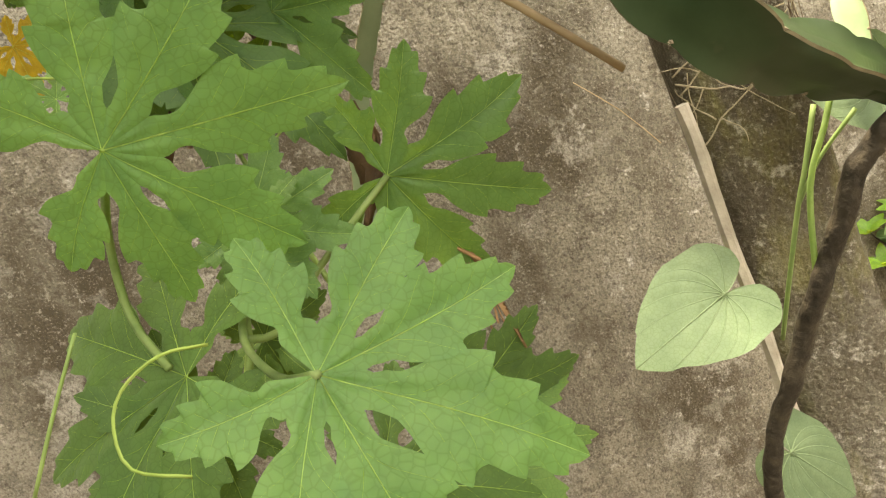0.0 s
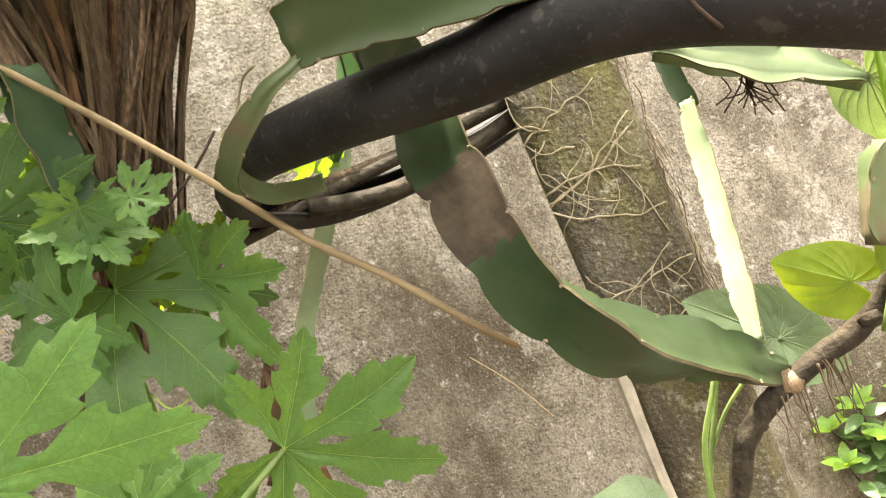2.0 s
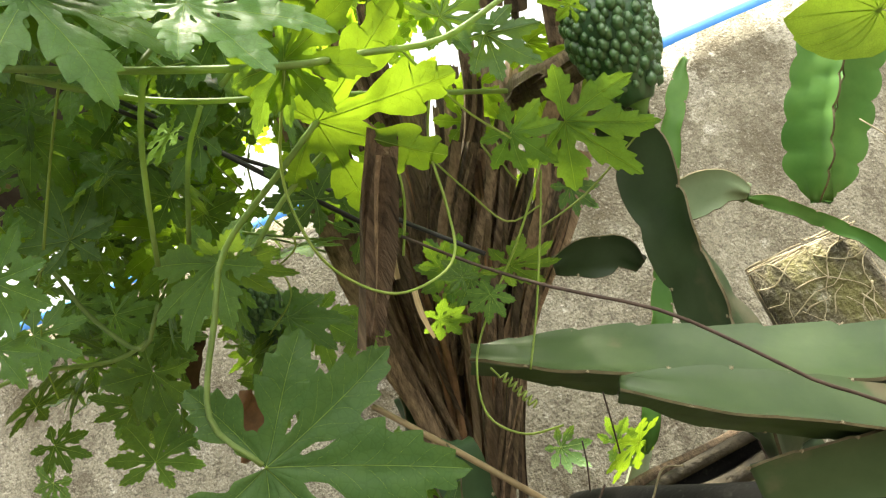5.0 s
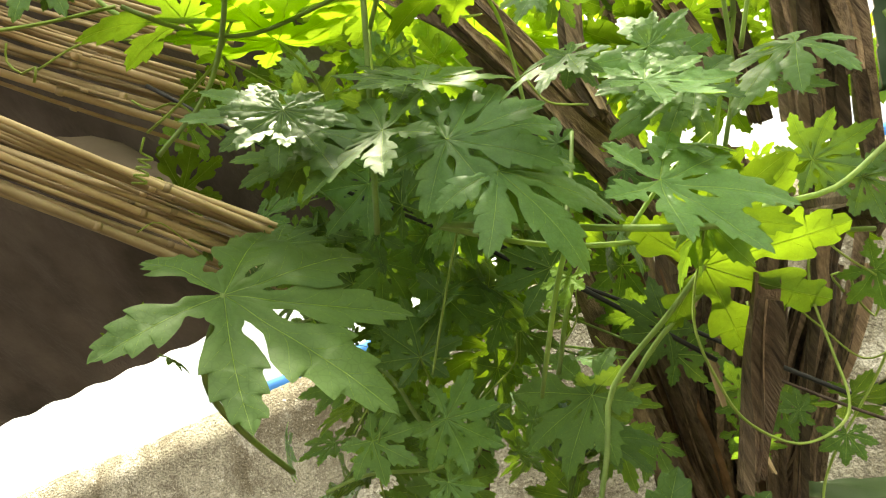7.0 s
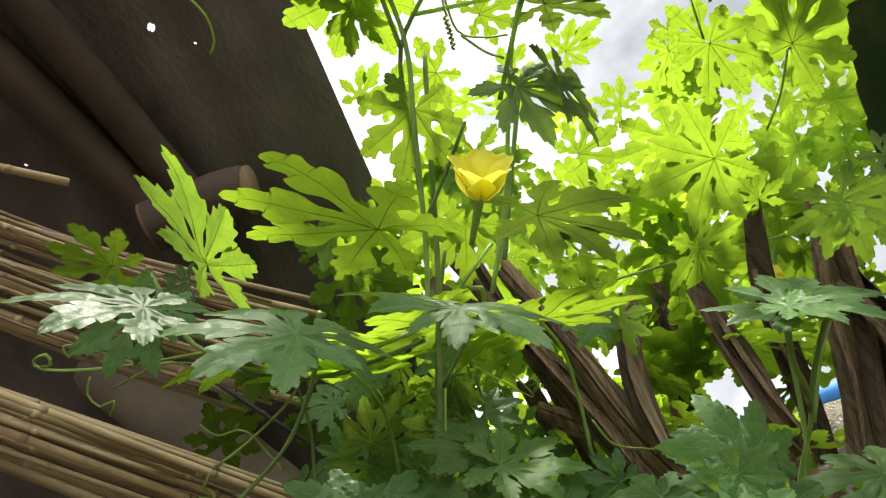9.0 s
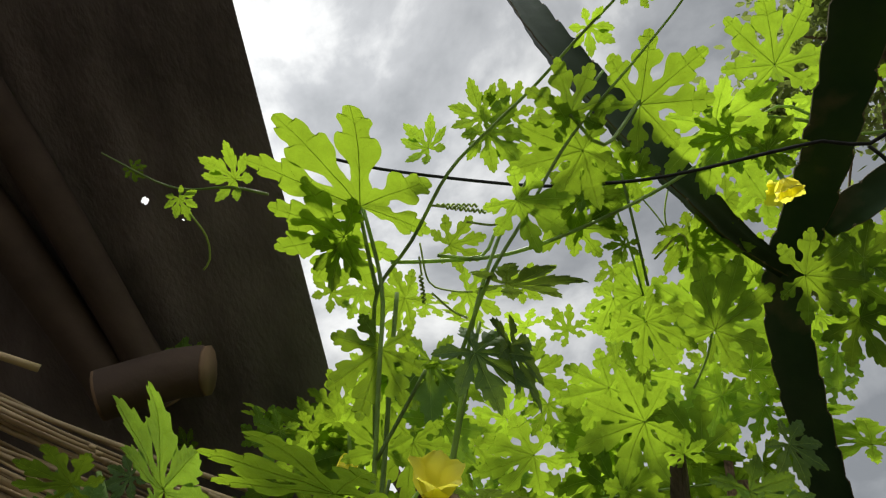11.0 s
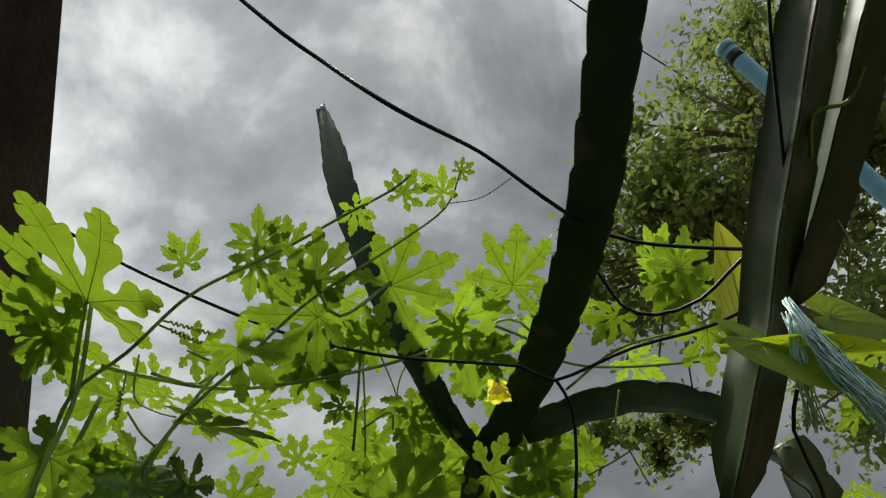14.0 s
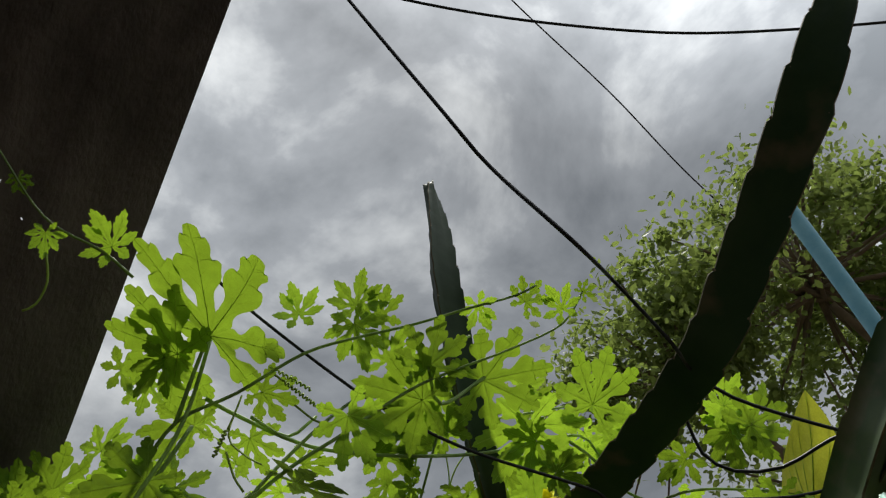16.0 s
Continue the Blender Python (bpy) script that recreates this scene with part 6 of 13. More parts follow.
leaf(vine_a, 2, (-0.268, 0.459, 1.742), (-0.297, 0.466, 1.712), (-0.713, 0.039, 0.701))
leaf(vine_a, 0, (-0.373, 0.420, 1.878), (-0.342, 0.425, 1.843), (0.730, 0.108, 0.675))
leaf(vine_a, 0, (-0.249, 0.362, 1.768), (-0.283, 0.373, 1.764), (-0.141, -0.032, 0.989))
leaf(vine_a, 5, (-0.297, 0.471, 1.852), (-0.265, 0.460, 1.869), (0.065, 0.879, 0.472))
leaf(vine_a, 2, (-0.302, 0.319, 1.721), (-0.341, 0.331, 1.710), (-0.327, -0.199, 0.924))
leaf(vine_a, 4, (-0.047, 0.407, 1.402), (-0.068, 0.403, 1.373), (0.447, -0.873, -0.196))
leaf(vine_a, 4, (-0.009, 0.377, 1.390), (0.022, 0.377, 1.394), (-0.054, -0.919, 0.390))
leaf(vine_a, 2, (-0.065, 0.445, 1.404), (-0.022, 0.425, 1.399), (-0.266, -0.725, 0.635))
leaf(vine_a, 1, (-0.091, 0.486, 1.409), (-0.109, 0.481, 1.436), (0.064, -0.990, -0.123))
leaf(vine_a, 5, (-0.124, 0.433, 1.430), (-0.125, 0.431, 1.383), (0.436, -0.900, 0.026))
leaf(vine_a, 2, (-0.081, 0.519, 1.344), (-0.069, 0.512, 1.372), (0.530, -0.741, -0.411))
leaf(vine_a, 5, (-0.108, 0.445, 1.393), (-0.148, 0.459, 1.376), (-0.077, -0.825, -0.559))
leaf(vine_a, 1, (-0.108, 0.539, 1.481), (-0.078, 0.547, 1.456), (0.176, -0.982, -0.073))
leaf(vine_a, 0, (-0.121, 0.564, 1.500), (-0.154, 0.584, 1.477), (0.100, -0.676, -0.730))
leaf(vine_a, 1, (-0.123, 0.492, 1.503), (-0.104, 0.488, 1.541), (0.099, -0.983, -0.155))
leaf(vine_a, 3, (-0.121, 0.551, 1.456), (-0.125, 0.567, 1.426), (-0.031, -0.885, -0.464))
leaf(vine_a, 4, (-0.124, 0.520, 1.476), (-0.175, 0.541, 1.490), (-0.376, -0.927, 0.014))
leaf(vine_a, 1, (-0.136, 0.516, 1.470), (-0.122, 0.503, 1.496), (0.505, -0.642, -0.577))
leaf(vine_a, 0, (-0.001, 0.408, 1.629), (-0.010, 0.405, 1.669), (-0.210, -0.973, -0.100))
leaf(vine_a, 4, (-0.026, 0.381, 1.593), (0.004, 0.387, 1.585), (-0.111, -0.491, -0.864))
leaf(vine_a, 4, (-0.009, 0.397, 1.637), (0.023, 0.395, 1.647), (0.135, -0.807, -0.575))
leaf(vine_a, 4, (0.010, 0.379, 1.613), (0.009, 0.385, 1.581), (-0.329, -0.927, -0.178))
leaf(vine_a, 4, (-0.021, 0.425, 1.610), (-0.000, 0.422, 1.588), (-0.533, -0.753, -0.386))
leaf(vine_a, 4, (-0.106, 0.696, 1.358), (-0.068, 0.687, 1.379), (0.226, -0.673, -0.704), LEAVES_BLUNT)
leaf(vine_a, 5, (-0.086, 0.632, 1.361), (-0.050, 0.615, 1.367), (-0.432, -0.902, 0.014), LEAVES_BLUNT)
leaf(vine_a, 4, (-0.102, 0.673, 1.372), (-0.063, 0.660, 1.351), (0.014, -0.848, 0.530), LEAVES_BLUNT)
stem(vine_a, [(-0.057, 0.337, 1.224), (-0.076, 0.322, 1.199), (-0.082, 0.299, 1.184), (-0.065, 0.255, 1.174), (-0.043, 0.219, 1.179)], 0.0021, 0.0018)
stem(vine_a, [(-0.118, 0.301, 1.187), (-0.128, 0.318, 1.214), (-0.117, 0.315, 1.251), (-0.083, 0.266, 1.280)], 0.0021, 0.0018)
stem(vine_a, [(-0.132, 0.323, 1.099), (-0.088, 0.328, 1.177), (-0.087, 0.368, 1.217), (-0.078, 0.442, 1.279), (-0.061, 0.446, 1.293), (-0.057, 0.438, 1.351)], 0.0024, 0.002)
stem(vine_a, [(-0.084, 0.309, 1.182), (-0.071, 0.327, 1.174), (-0.047, 0.359, 1.188), (0.011, 0.388, 1.216)], 0.0022, 0.002)
stem(vine_a, [(-0.048, 0.396, 1.173), (-0.057, 0.420, 1.215), (-0.070, 0.455, 1.270), (-0.076, 0.469, 1.322), (-0.104, 0.498, 1.409), (-0.136, 0.527, 1.485)], 0.0019, 0.0016)
stem(vine_a, [(-0.172, 0.259, 1.172), (-0.152, 0.264, 1.197), (-0.129, 0.268, 1.223)], 0.0009, 0.0008)
tendril(vine_a, [(-0.084, 0.261, 1.197), (-0.099, 0.252, 1.203), (-0.118, 0.252, 1.197), (-0.127, 0.250, 1.185), (-0.127, 0.246, 1.169), (-0.108, 0.243, 1.157)], 0.0008)
tendril(vine_a, [(-0.132, 0.302, 1.141), (-0.111, 0.322, 1.145), (-0.088, 0.328, 1.177)], 0.0009)
tendril(vine_a, [(-0.138, 0.367, 1.342), (-0.115, 0.363, 1.331), (-0.107, 0.360, 1.315), (-0.120, 0.356, 1.297)], 0.0009)
tendril(vine_a, [(-0.058, 0.424, 1.278), (-0.049, 0.422, 1.263), (-0.035, 0.431, 1.267), (-0.029, 0.430, 1.279)], 0.0009)
tendril(vine_a, [(-0.036, 0.128, 1.675), (-0.058, 0.150, 1.640), (-0.060, 0.160, 1.607), (-0.053, 0.177, 1.588), (-0.034, 0.191, 1.573), (-0.010, 0.201, 1.575), (0.003, 0.208, 1.587), (0.009, 0.209, 1.614), (0.014, 0.199, 1.647), (0.032, 0.188, 1.681)], 0.0009)
tendril(vine_a, [(0.076, 0.266, 1.630), (0.058, 0.278, 1.593), (0.035, 0.292, 1.550), (0.018, 0.302, 1.522)], 0.0009)
tendril(vine_a, [(0.019, 0.182, 1.700), (0.041, 0.213, 1.665), (0.063, 0.240, 1.647)], 0.0008)
tendril(vine_a, [(0.010, 0.253, 1.674), (0.028, 0.265, 1.636), (0.043, 0.273, 1.610), (0.068, 0.272, 1.611)], 0.0008)
tendril(vine_a, [(0.050, 0.260, 1.649), (0.048, 0.257, 1.661), (0.057, 0.258, 1.657), (0.055, 0.262, 1.643), (0.060, 0.267, 1.630), (0.066, 0.264, 1.638), (0.061, 0.262, 1.643)], 0.0009)
tendril(vine_a, [(0.065, 0.296, 1.604), (0.102, 0.292, 1.612), (0.154, 0.284, 1.635)], 0.0009)
tendril(vine_a, [(0.085, 0.244, 1.641), (0.048, 0.277, 1.601), (0.005, 0.310, 1.564), (-0.013, 0.317, 1.539), (-0.019, 0.322, 1.508), (-0.002, 0.321, 1.488), (0.023, 0.318, 1.483)], 0.001)
tendril(vine_a, [(-0.005, 0.316, 1.535), (-0.002, 0.316, 1.528)], 0.0009, (7, 0.003, 0.03))
tendril(vine_a, [(-0.007, 0.248, 1.663), (-0.012, 0.251, 1.641), (-0.026, 0.258, 1.612)], 0.001)
stem(vine_a, [(-0.159, 0.113, 1.727), (-0.098, 0.118, 1.698), (-0.035, 0.119, 1.669), (-0.001, 0.147, 1.679), (0.040, 0.166, 1.681), (0.086, 0.181, 1.700)], 0.0018, 0.0016)
stem(vine_a, [(-0.036, 0.174, 1.671), (-0.062, 0.176, 1.655), (-0.106, 0.185, 1.631), (-0.123, 0.189, 1.601), (-0.147, 0.204, 1.557), (-0.134, 0.219, 1.526)], 0.0017, 0.0015)
stem(vine_a, [(-0.070, 0.144, 1.692), (-0.036, 0.146, 1.716), (-0.006, 0.142, 1.727)], 0.0014, 0.0012)
stem(vine_a, [(-0.098, 0.118, 1.698), (-0.082, 0.140, 1.736), (-0.069, 0.151, 1.769)], 0.0014, 0.0012)
stem(vine_a, [(-0.195, 0.291, 1.663), (-0.218, 0.299, 1.641), (-0.241, 0.288, 1.675), (-0.249, 0.266, 1.712), (-0.270, 0.248, 1.737)], 0.0017, 0.0015)
stem(vine_a, [(-0.217, 0.316, 1.652), (-0.249, 0.318, 1.649), (-0.298, 0.304, 1.660), (-0.330, 0.295, 1.657)], 0.0017, 0.0015)
stem(vine_a, [(-0.096, 0.121, 1.697), (-0.112, 0.138, 1.680), (-0.130, 0.166, 1.659), (-0.145, 0.192, 1.641)], 0.0016, 0.0014)
stem(vine_a, [(-0.194, 0.403, 1.784), (-0.156, 0.486, 1.818), (-0.062, 0.392, 1.694)], 0.0014, 0.0012)
stem(vine_a, [(-0.313, 0.441, 1.821), (-0.240, 0.373, 1.771), (-0.181, 0.433, 1.767)], 0.0014, 0.0012)
stem(vine_a, [(-0.217, 0.441, 1.767), (-0.172, 0.507, 1.782), (-0.089, 0.516, 1.720)], 0.0014, 0.0012)
stem(vine_a, [(-0.324, 0.406, 1.797), (-0.312, 0.501, 1.801), (-0.190, 0.411, 1.754)], 0.0014, 0.0012)
stem(vine_a, [(-0.276, 0.461, 1.801), (-0.224, 0.418, 1.766), (-0.164, 0.449, 1.752)], 0.0014, 0.0012)
stem(vine_a, [(-0.285, 0.398, 1.866), (-0.245, 0.451, 1.864), (-0.152, 0.471, 1.861)], 0.0014, 0.0012)
stem(vine_a, [(-0.361, 0.430, 1.928), (-0.288, 0.406, 1.872), (-0.198, 0.378, 1.816)], 0.0014, 0.0012)
stem(vine_a, [(-0.280, 0.342, 1.855), (-0.250, 0.394, 1.845), (-0.213, 0.450, 1.882)], 0.0014, 0.0012)
stem(vine_a, [(-0.286, 0.458, 1.909), (-0.194, 0.407, 1.856), (-0.164, 0.408, 1.802)], 0.0014, 0.0012)
stem(vine_a, [(-0.315, 0.422, 1.887), (-0.272, 0.438, 1.871), (-0.204, 0.426, 1.788)], 0.0014, 0.0012)
stem(vine_a, [(-0.246, 0.457, 1.782), (-0.204, 0.480, 1.754), (-0.131, 0.406, 1.706)], 0.0014, 0.0012)
stem(vine_a, [(-0.364, 0.392, 1.847), (-0.297, 0.352, 1.816), (-0.248, 0.422, 1.801)], 0.0014, 0.0012)
stem(vine_a, [(-0.273, 0.464, 1.800), (-0.215, 0.404, 1.731), (-0.139, 0.428, 1.704)], 0.0014, 0.0012)
stem(vine_a, [(-0.215, 0.461, 1.813), (-0.169, 0.412, 1.754), (-0.088, 0.430, 1.711)], 0.0014, 0.0012)
stem(vine_a, [(-0.350, 0.470, 1.922), (-0.267, 0.423, 1.859), (-0.168, 0.367, 1.791)], 0.0014, 0.0012)
stem(vine_a, [(-0.365, 0.426, 1.874), (-0.321, 0.469, 1.862), (-0.211, 0.423, 1.788)], 0.0014, 0.0012)
tendril(vine_a, [(-0.150, 0.261, 1.756), (-0.154, 0.277, 1.738), (-0.175, 0.293, 1.722)], 0.0008)
tendril(vine_a, [(-0.274, 0.286, 1.682), (-0.288, 0.302, 1.666), (-0.296, 0.321, 1.641)], 0.0008)
tendril(vine_a, [(-0.152, 0.276, 1.710), (-0.163, 0.292, 1.694), (-0.197, 0.306, 1.682)], 0.0008)
tendril(vine_a, [(-0.253, 0.273, 1.722), (-0.273, 0.288, 1.709), (-0.301, 0.304, 1.694)], 0.0008)
tendril(vine_a, [(-0.109, 0.292, 1.657), (-0.112, 0.309, 1.636), (-0.140, 0.325, 1.621)], 0.0008)
tendril(vine_a, [(-0.255, 0.275, 1.717), (-0.280, 0.289, 1.706), (-0.280, 0.309, 1.679)], 0.0008)
tendril(vine_a, [(-0.094, 0.261, 1.754), (-0.124, 0.274, 1.747), (-0.115, 0.293, 1.719)], 0.0008)
tendril(vine_a, [(-0.101, 0.282, 1.688), (-0.095, 0.300, 1.665), (-0.139, 0.313, 1.657)], 0.0008)
tendril(vine_a, [(-0.101, 0.271, 1.721), (-0.109, 0.287, 1.705), (-0.135, 0.303, 1.690)], 0.0008)
tendril(vine_a, [(-0.216, 0.265, 1.746), (-0.227, 0.281, 1.730), (-0.229, 0.299, 1.705)], 0.0008)


# ---- withered remains in the vine ----
def crumpled(name, label, points, width, mat, seed):
    """A dried, rolled leaf: a ragged strip, curled and torn."""
    line = spline(points, 0.004)
    rnd = random.Random(seed)
    bm = bmesh.new()

    def ring(i, s):
        w = width * (0.35 + 0.65 * math.sin(math.pi * min(1, s + 0.08))) * (1 + 0.5 * noise.noise(line[i] * 80 + Vector((seed, 0, 0))))
        a = 2.2 * noise.noise(line[i] * 25)
        pts = []
        for k in range(9):
            u = k / 8 * 2 - 1
            pts.append((w * u * math.cos(a) + 0.3 * w * math.sin(3 * u + a), w * 0.6 * u * u * math.sin(a + 1.2) + w * 0.25 * math.sin(5 * u + i * 0.4)))
        return pts + [(x * 0.97, y + 0.0006) for x, y in reversed(pts)]

    sweep(bm, line, ring)
    return tagged(part(name, bm, mat), label, "dead leaf")


M_SHRED = material("dead_leaf_shred", (0.10, 0.05, 0.022), (0.36, 0.21, 0.10), 0.75, 40, 7, 0.9, 90, 0.003, None, 0.35)


def torn_leaf(label, points, width, mat, seed):
    """A dead leaf torn into curled shreds that spread towards the tip."""
    rnd = random.Random(seed)
    root = thing("withered_leaf", label, "dead leaf", at=points[0])
    for k in range(15):
        off = Vector((rnd.uniform(-1, 1), rnd.uniform(-1, 1), rnd.uniform(-0.6, 0.6))) * width
        stop = rnd.uniform(0.6, 1.15)
        pts = []
        for i in range(7):
            u = i / 6 * stop
            j = min(int(u * (len(points) - 1)), len(points) - 2)
            c = Vector(points[j]).lerp(Vector(points[j + 1]), u * (len(points) - 1) - j) - root.location
            pts.append(c + off * (0.15 + 0.85 * min(1, u) ** 1.3) + Vector((rnd.uniform(-1, 1), rnd.uniform(-1, 1), rnd.uniform(-1, 1))) * 0.003)
        line = spline(pts, 0.004)
        bm = bmesh.new()
        w = rnd.uniform(0.0014, 0.0042)
        ph = rnd.uniform(0, 6)
        sweep(bm, line, lambda i, s: [(w * (1.1 - 0.7 * s) * x * math.cos(ph + i * 0.13) - 0.4 * w * y, w * (1.1 - 0.7 * s) * x * math.sin(ph + i * 0.13) + 0.3 * w * y) for x, y in ((-1, 0.6), (-0.3, -0.2), (0.4, 0.1), (1, 0.7), (0.4, 0.4), (-0.3, 0.1))])
        part("shred", bm, mat, root)
    return root


crumpled("withered_leaf", "rolled dark brown withered leaf hanging in the vine", [(0.013, 0.455, 1.265), (0.010, 0.451, 1.242), (0.007, 0.436, 1.219), (-0.013, 0.430, 1.188)], 0.010, M_DRY_DARK, 3)
torn_leaf("torn reddish brown dead leaf hanging in shreds below the vine", [(0.015, 0.428, 1.185), (0.024, 0.417, 1.160), (0.031, 0.407, 1.140), (0.032, 0.398, 1.123), (0.029, 0.389, 1.105)], 0.017, M_SHRED, 5)
crumpled("withered_leaf", "dark brown withered leaf hanging in the vine", [(-0.075, 0.449, 1.218), (-0.070, 0.445, 1.201), (-0.069, 0.442, 1.186)], 0.010, M_DRY_DARK, 6)
crumpled("withered_leaf", "dark shrivelled leaf among the vine leaves", [(-0.145, 0.504, 1.406), (-0.130, 0.501, 1.393), (-0.109, 0.500, 1.394)], 0.014, M_DRY_DARK, 7)
crumpled("withered_leaf", "dark shrivelled leaf behind the green leaves", [(-0.139, 0.515, 1.272), (-0.121, 0.514, 1.292), (-0.110, 0.514, 1.313)], 0.010, M_DRY_DARK, 8)
crumpled("withered_leaf", "rolled brown dead leaf beside the stem", [(0.010, 0.445, 1.262), (0.009, 0.443, 1.241), (-0.004, 0.444, 1.213)], 0.010, M_DRY_DARK, 9)
crumpled("withered_leaf", "large brown dead leaf hanging behind the gourd", [(-0.179, 0.364, 1.600), (-0.190, 0.372, 1.573), (-0.202, 0.379, 1.552)], 0.016, M_STUMP, 10)
crumpled("withered_leaf", "dead brown leaf hanging among green leaves", [(-0.216, 0.394, 1.670), (-0.228, 0.401, 1.650), (-0.235, 0.408, 1.629)], 0.010, M_DRY_DARK, 11)

yam = thing("heart_leaf_vine", "climbing vine with smooth heart-shaped leaves round the woody stem", "vine", "", (0.260, 0.447, 1.002))
leaf(yam, 0, (0.415, 0.402, 1.153), (0.375, 0.424, 1.186), (0.309, 0.943, -0.126), HEARTS_LIT, "heart_leaf")
leaf(yam, 1, (0.460, 0.388, 1.162), (0.431, 0.374, 1.110), (0.175, 0.972, 0.159), HEARTS_LIT, "heart_leaf")
leaf(yam, 1, (0.337, 0.193, 1.436), (0.367, 0.156, 1.393), (0.504, 0.192, 0.842), HEARTS_MID, "heart_leaf")
leaf(yam, 0, (0.325, 0.191, 1.450), (0.309, 0.215, 1.481), (0.506, 0.401, 0.764), HEARTS_MID, "heart_leaf")
leaf(yam, 0, (0.252, 0.563, 0.965), (0.145, 0.545, 0.951), (0.045, -0.745, 0.666), HEARTS, "heart_leaf")
leaf(yam, 1, (0.235, 0.512, 0.822), (0.278, 0.496, 0.758), (0.162, -0.927, 0.338), HEARTS, "heart_leaf")
leaf(yam, 2, (0.412, 0.514, 1.099), (0.353, 0.526, 1.160), (0.004, -0.979, 0.202), HEARTS, "heart_leaf")
leaf(yam, 0, (0.414, 0.514, 1.096), (0.468, 0.503, 1.049), (-0.043, -0.982, 0.181), HEARTS, "heart_leaf")
leaf(yam, 1, (0.269, 0.206, 1.612), (0.218, 0.200, 1.633), (0.321, 0.397, 0.860), HEARTS_MID, "heart_leaf")
leaf(yam, 2, (0.504, 0.418, 1.283), (0.505, 0.417, 1.219), (-0.987, -0.159, -0.015), HEARTS, "heart_leaf")
leaf(yam, 0, (0.382, -0.122, 1.997), (0.361, -0.199, 2.054), (0.957, -0.287, -0.046), HEARTS_PALE, "heart_leaf")
leaf(yam, 2, (0.291, -0.187, 1.913), (0.359, -0.189, 1.867), (-0.115, 0.972, -0.206), HEARTS_LIT, "heart_leaf")
leaf(yam, 0, (0.351, -0.184, 1.911), (0.276, -0.175, 1.938), (0.172, -0.692, 0.701), HEARTS_LIT, "heart_leaf")
leaf(yam, 1, (0.373, -0.189, 1.943), (0.415, -0.191, 1.926), (0.058, 0.998, 0.030), HEARTS_LIT, "heart_leaf")
stem(yam, [(0.341, 0.489, 1.114), (0.318, 0.490, 1.068), (0.307, 0.495, 1.042), (0.287, 0.505, 0.986), (0.274, 0.531, 0.916)], 0.0022, 0.002)
stem(yam, [(0.356, 0.466, 1.103), (0.326, 0.481, 1.074), (0.308, 0.495, 1.042)], 0.0018, 0.0016)
stem(yam, [(0.260, 0.428, 1.010), (0.267, 0.411, 1.084), (0.283, 0.401, 1.122), (0.295, 0.401, 1.142)], 0.0022, 0.002)
stem(yam, [(0.375, 0.338, 1.138), (0.390, 0.326, 1.178), (0.400, 0.314, 1.211), (0.386, 0.278, 1.305), (0.384, 0.278, 1.309)], 0.0022, 0.002)
stem(yam, [(0.319, 0.215, 1.533), (0.314, 0.215, 1.470), (0.314, 0.211, 1.420), (0.312, 0.205, 1.392)], 0.0022, 0.0018)
stem(yam, [(0.328, 0.224, 1.535), (0.320, 0.223, 1.478), (0.319, 0.219, 1.431), (0.345, 0.233, 1.367), (0.353, 0.247, 1.331)], 0.0022, 0.0018)
stem(yam, [(0.373, 0.191, 1.486), (0.344, 0.201, 1.456), (0.318, 0.210, 1.426)], 0.0018, 0.0016)
stem(yam, [(0.335, 0.195, 1.433), (0.322, 0.200, 1.412), (0.310, 0.205, 1.393)], 0.0018, 0.0016)
stem(yam, [(0.195, 0.204, 1.406), (0.216, 0.197, 1.395), (0.245, 0.197, 1.391), (0.283, 0.200, 1.395), (0.309, 0.206, 1.391)], 0.003, 0.0024, "shoot", M_TENDRIL)


# ---- small shrub at the foot of the wall ----
def oval_leaf_mesh(seed, mat, fold):
    """A pointed oval leaf folded along its midrib, 1 long; base at the origin, tip along +y, upper side +z."""
    rnd = random.Random(seed)
    bm = bmesh.new()
    mid, rim = [], {1: [], -1: []}
    for q in range(10):
        v = q / 9
        w = 0.27 * math.sin(math.pi * v ** 0.85) ** 0.8 * (1 - 0.25 * v)
        drop = -0.16 * v * v
        mid.append(bm.verts.new((0.02 * math.sin(3 * v + seed), v, drop)))
        for side in (1, -1):
            rim[side].append(bm.verts.new((side * w, v, drop + fold * w + 0.012 * math.sin(9 * v + seed + side))) if 0 < q < 9 else mid[-1])
    for side in (1, -1):
        for q in range(9):
            quad = []
            for vtx in (mid[q], mid[q + 1], rim[side][q + 1], rim[side][q]):
                if vtx not in quad:
                    quad.append(vtx)
            bm.faces.new(quad if side > 0 else quad[::-1])
    bmesh.ops.recalc_face_normals(bm, faces=bm.faces)
    return mesh_from(bm, "oval_leaf", [mat])


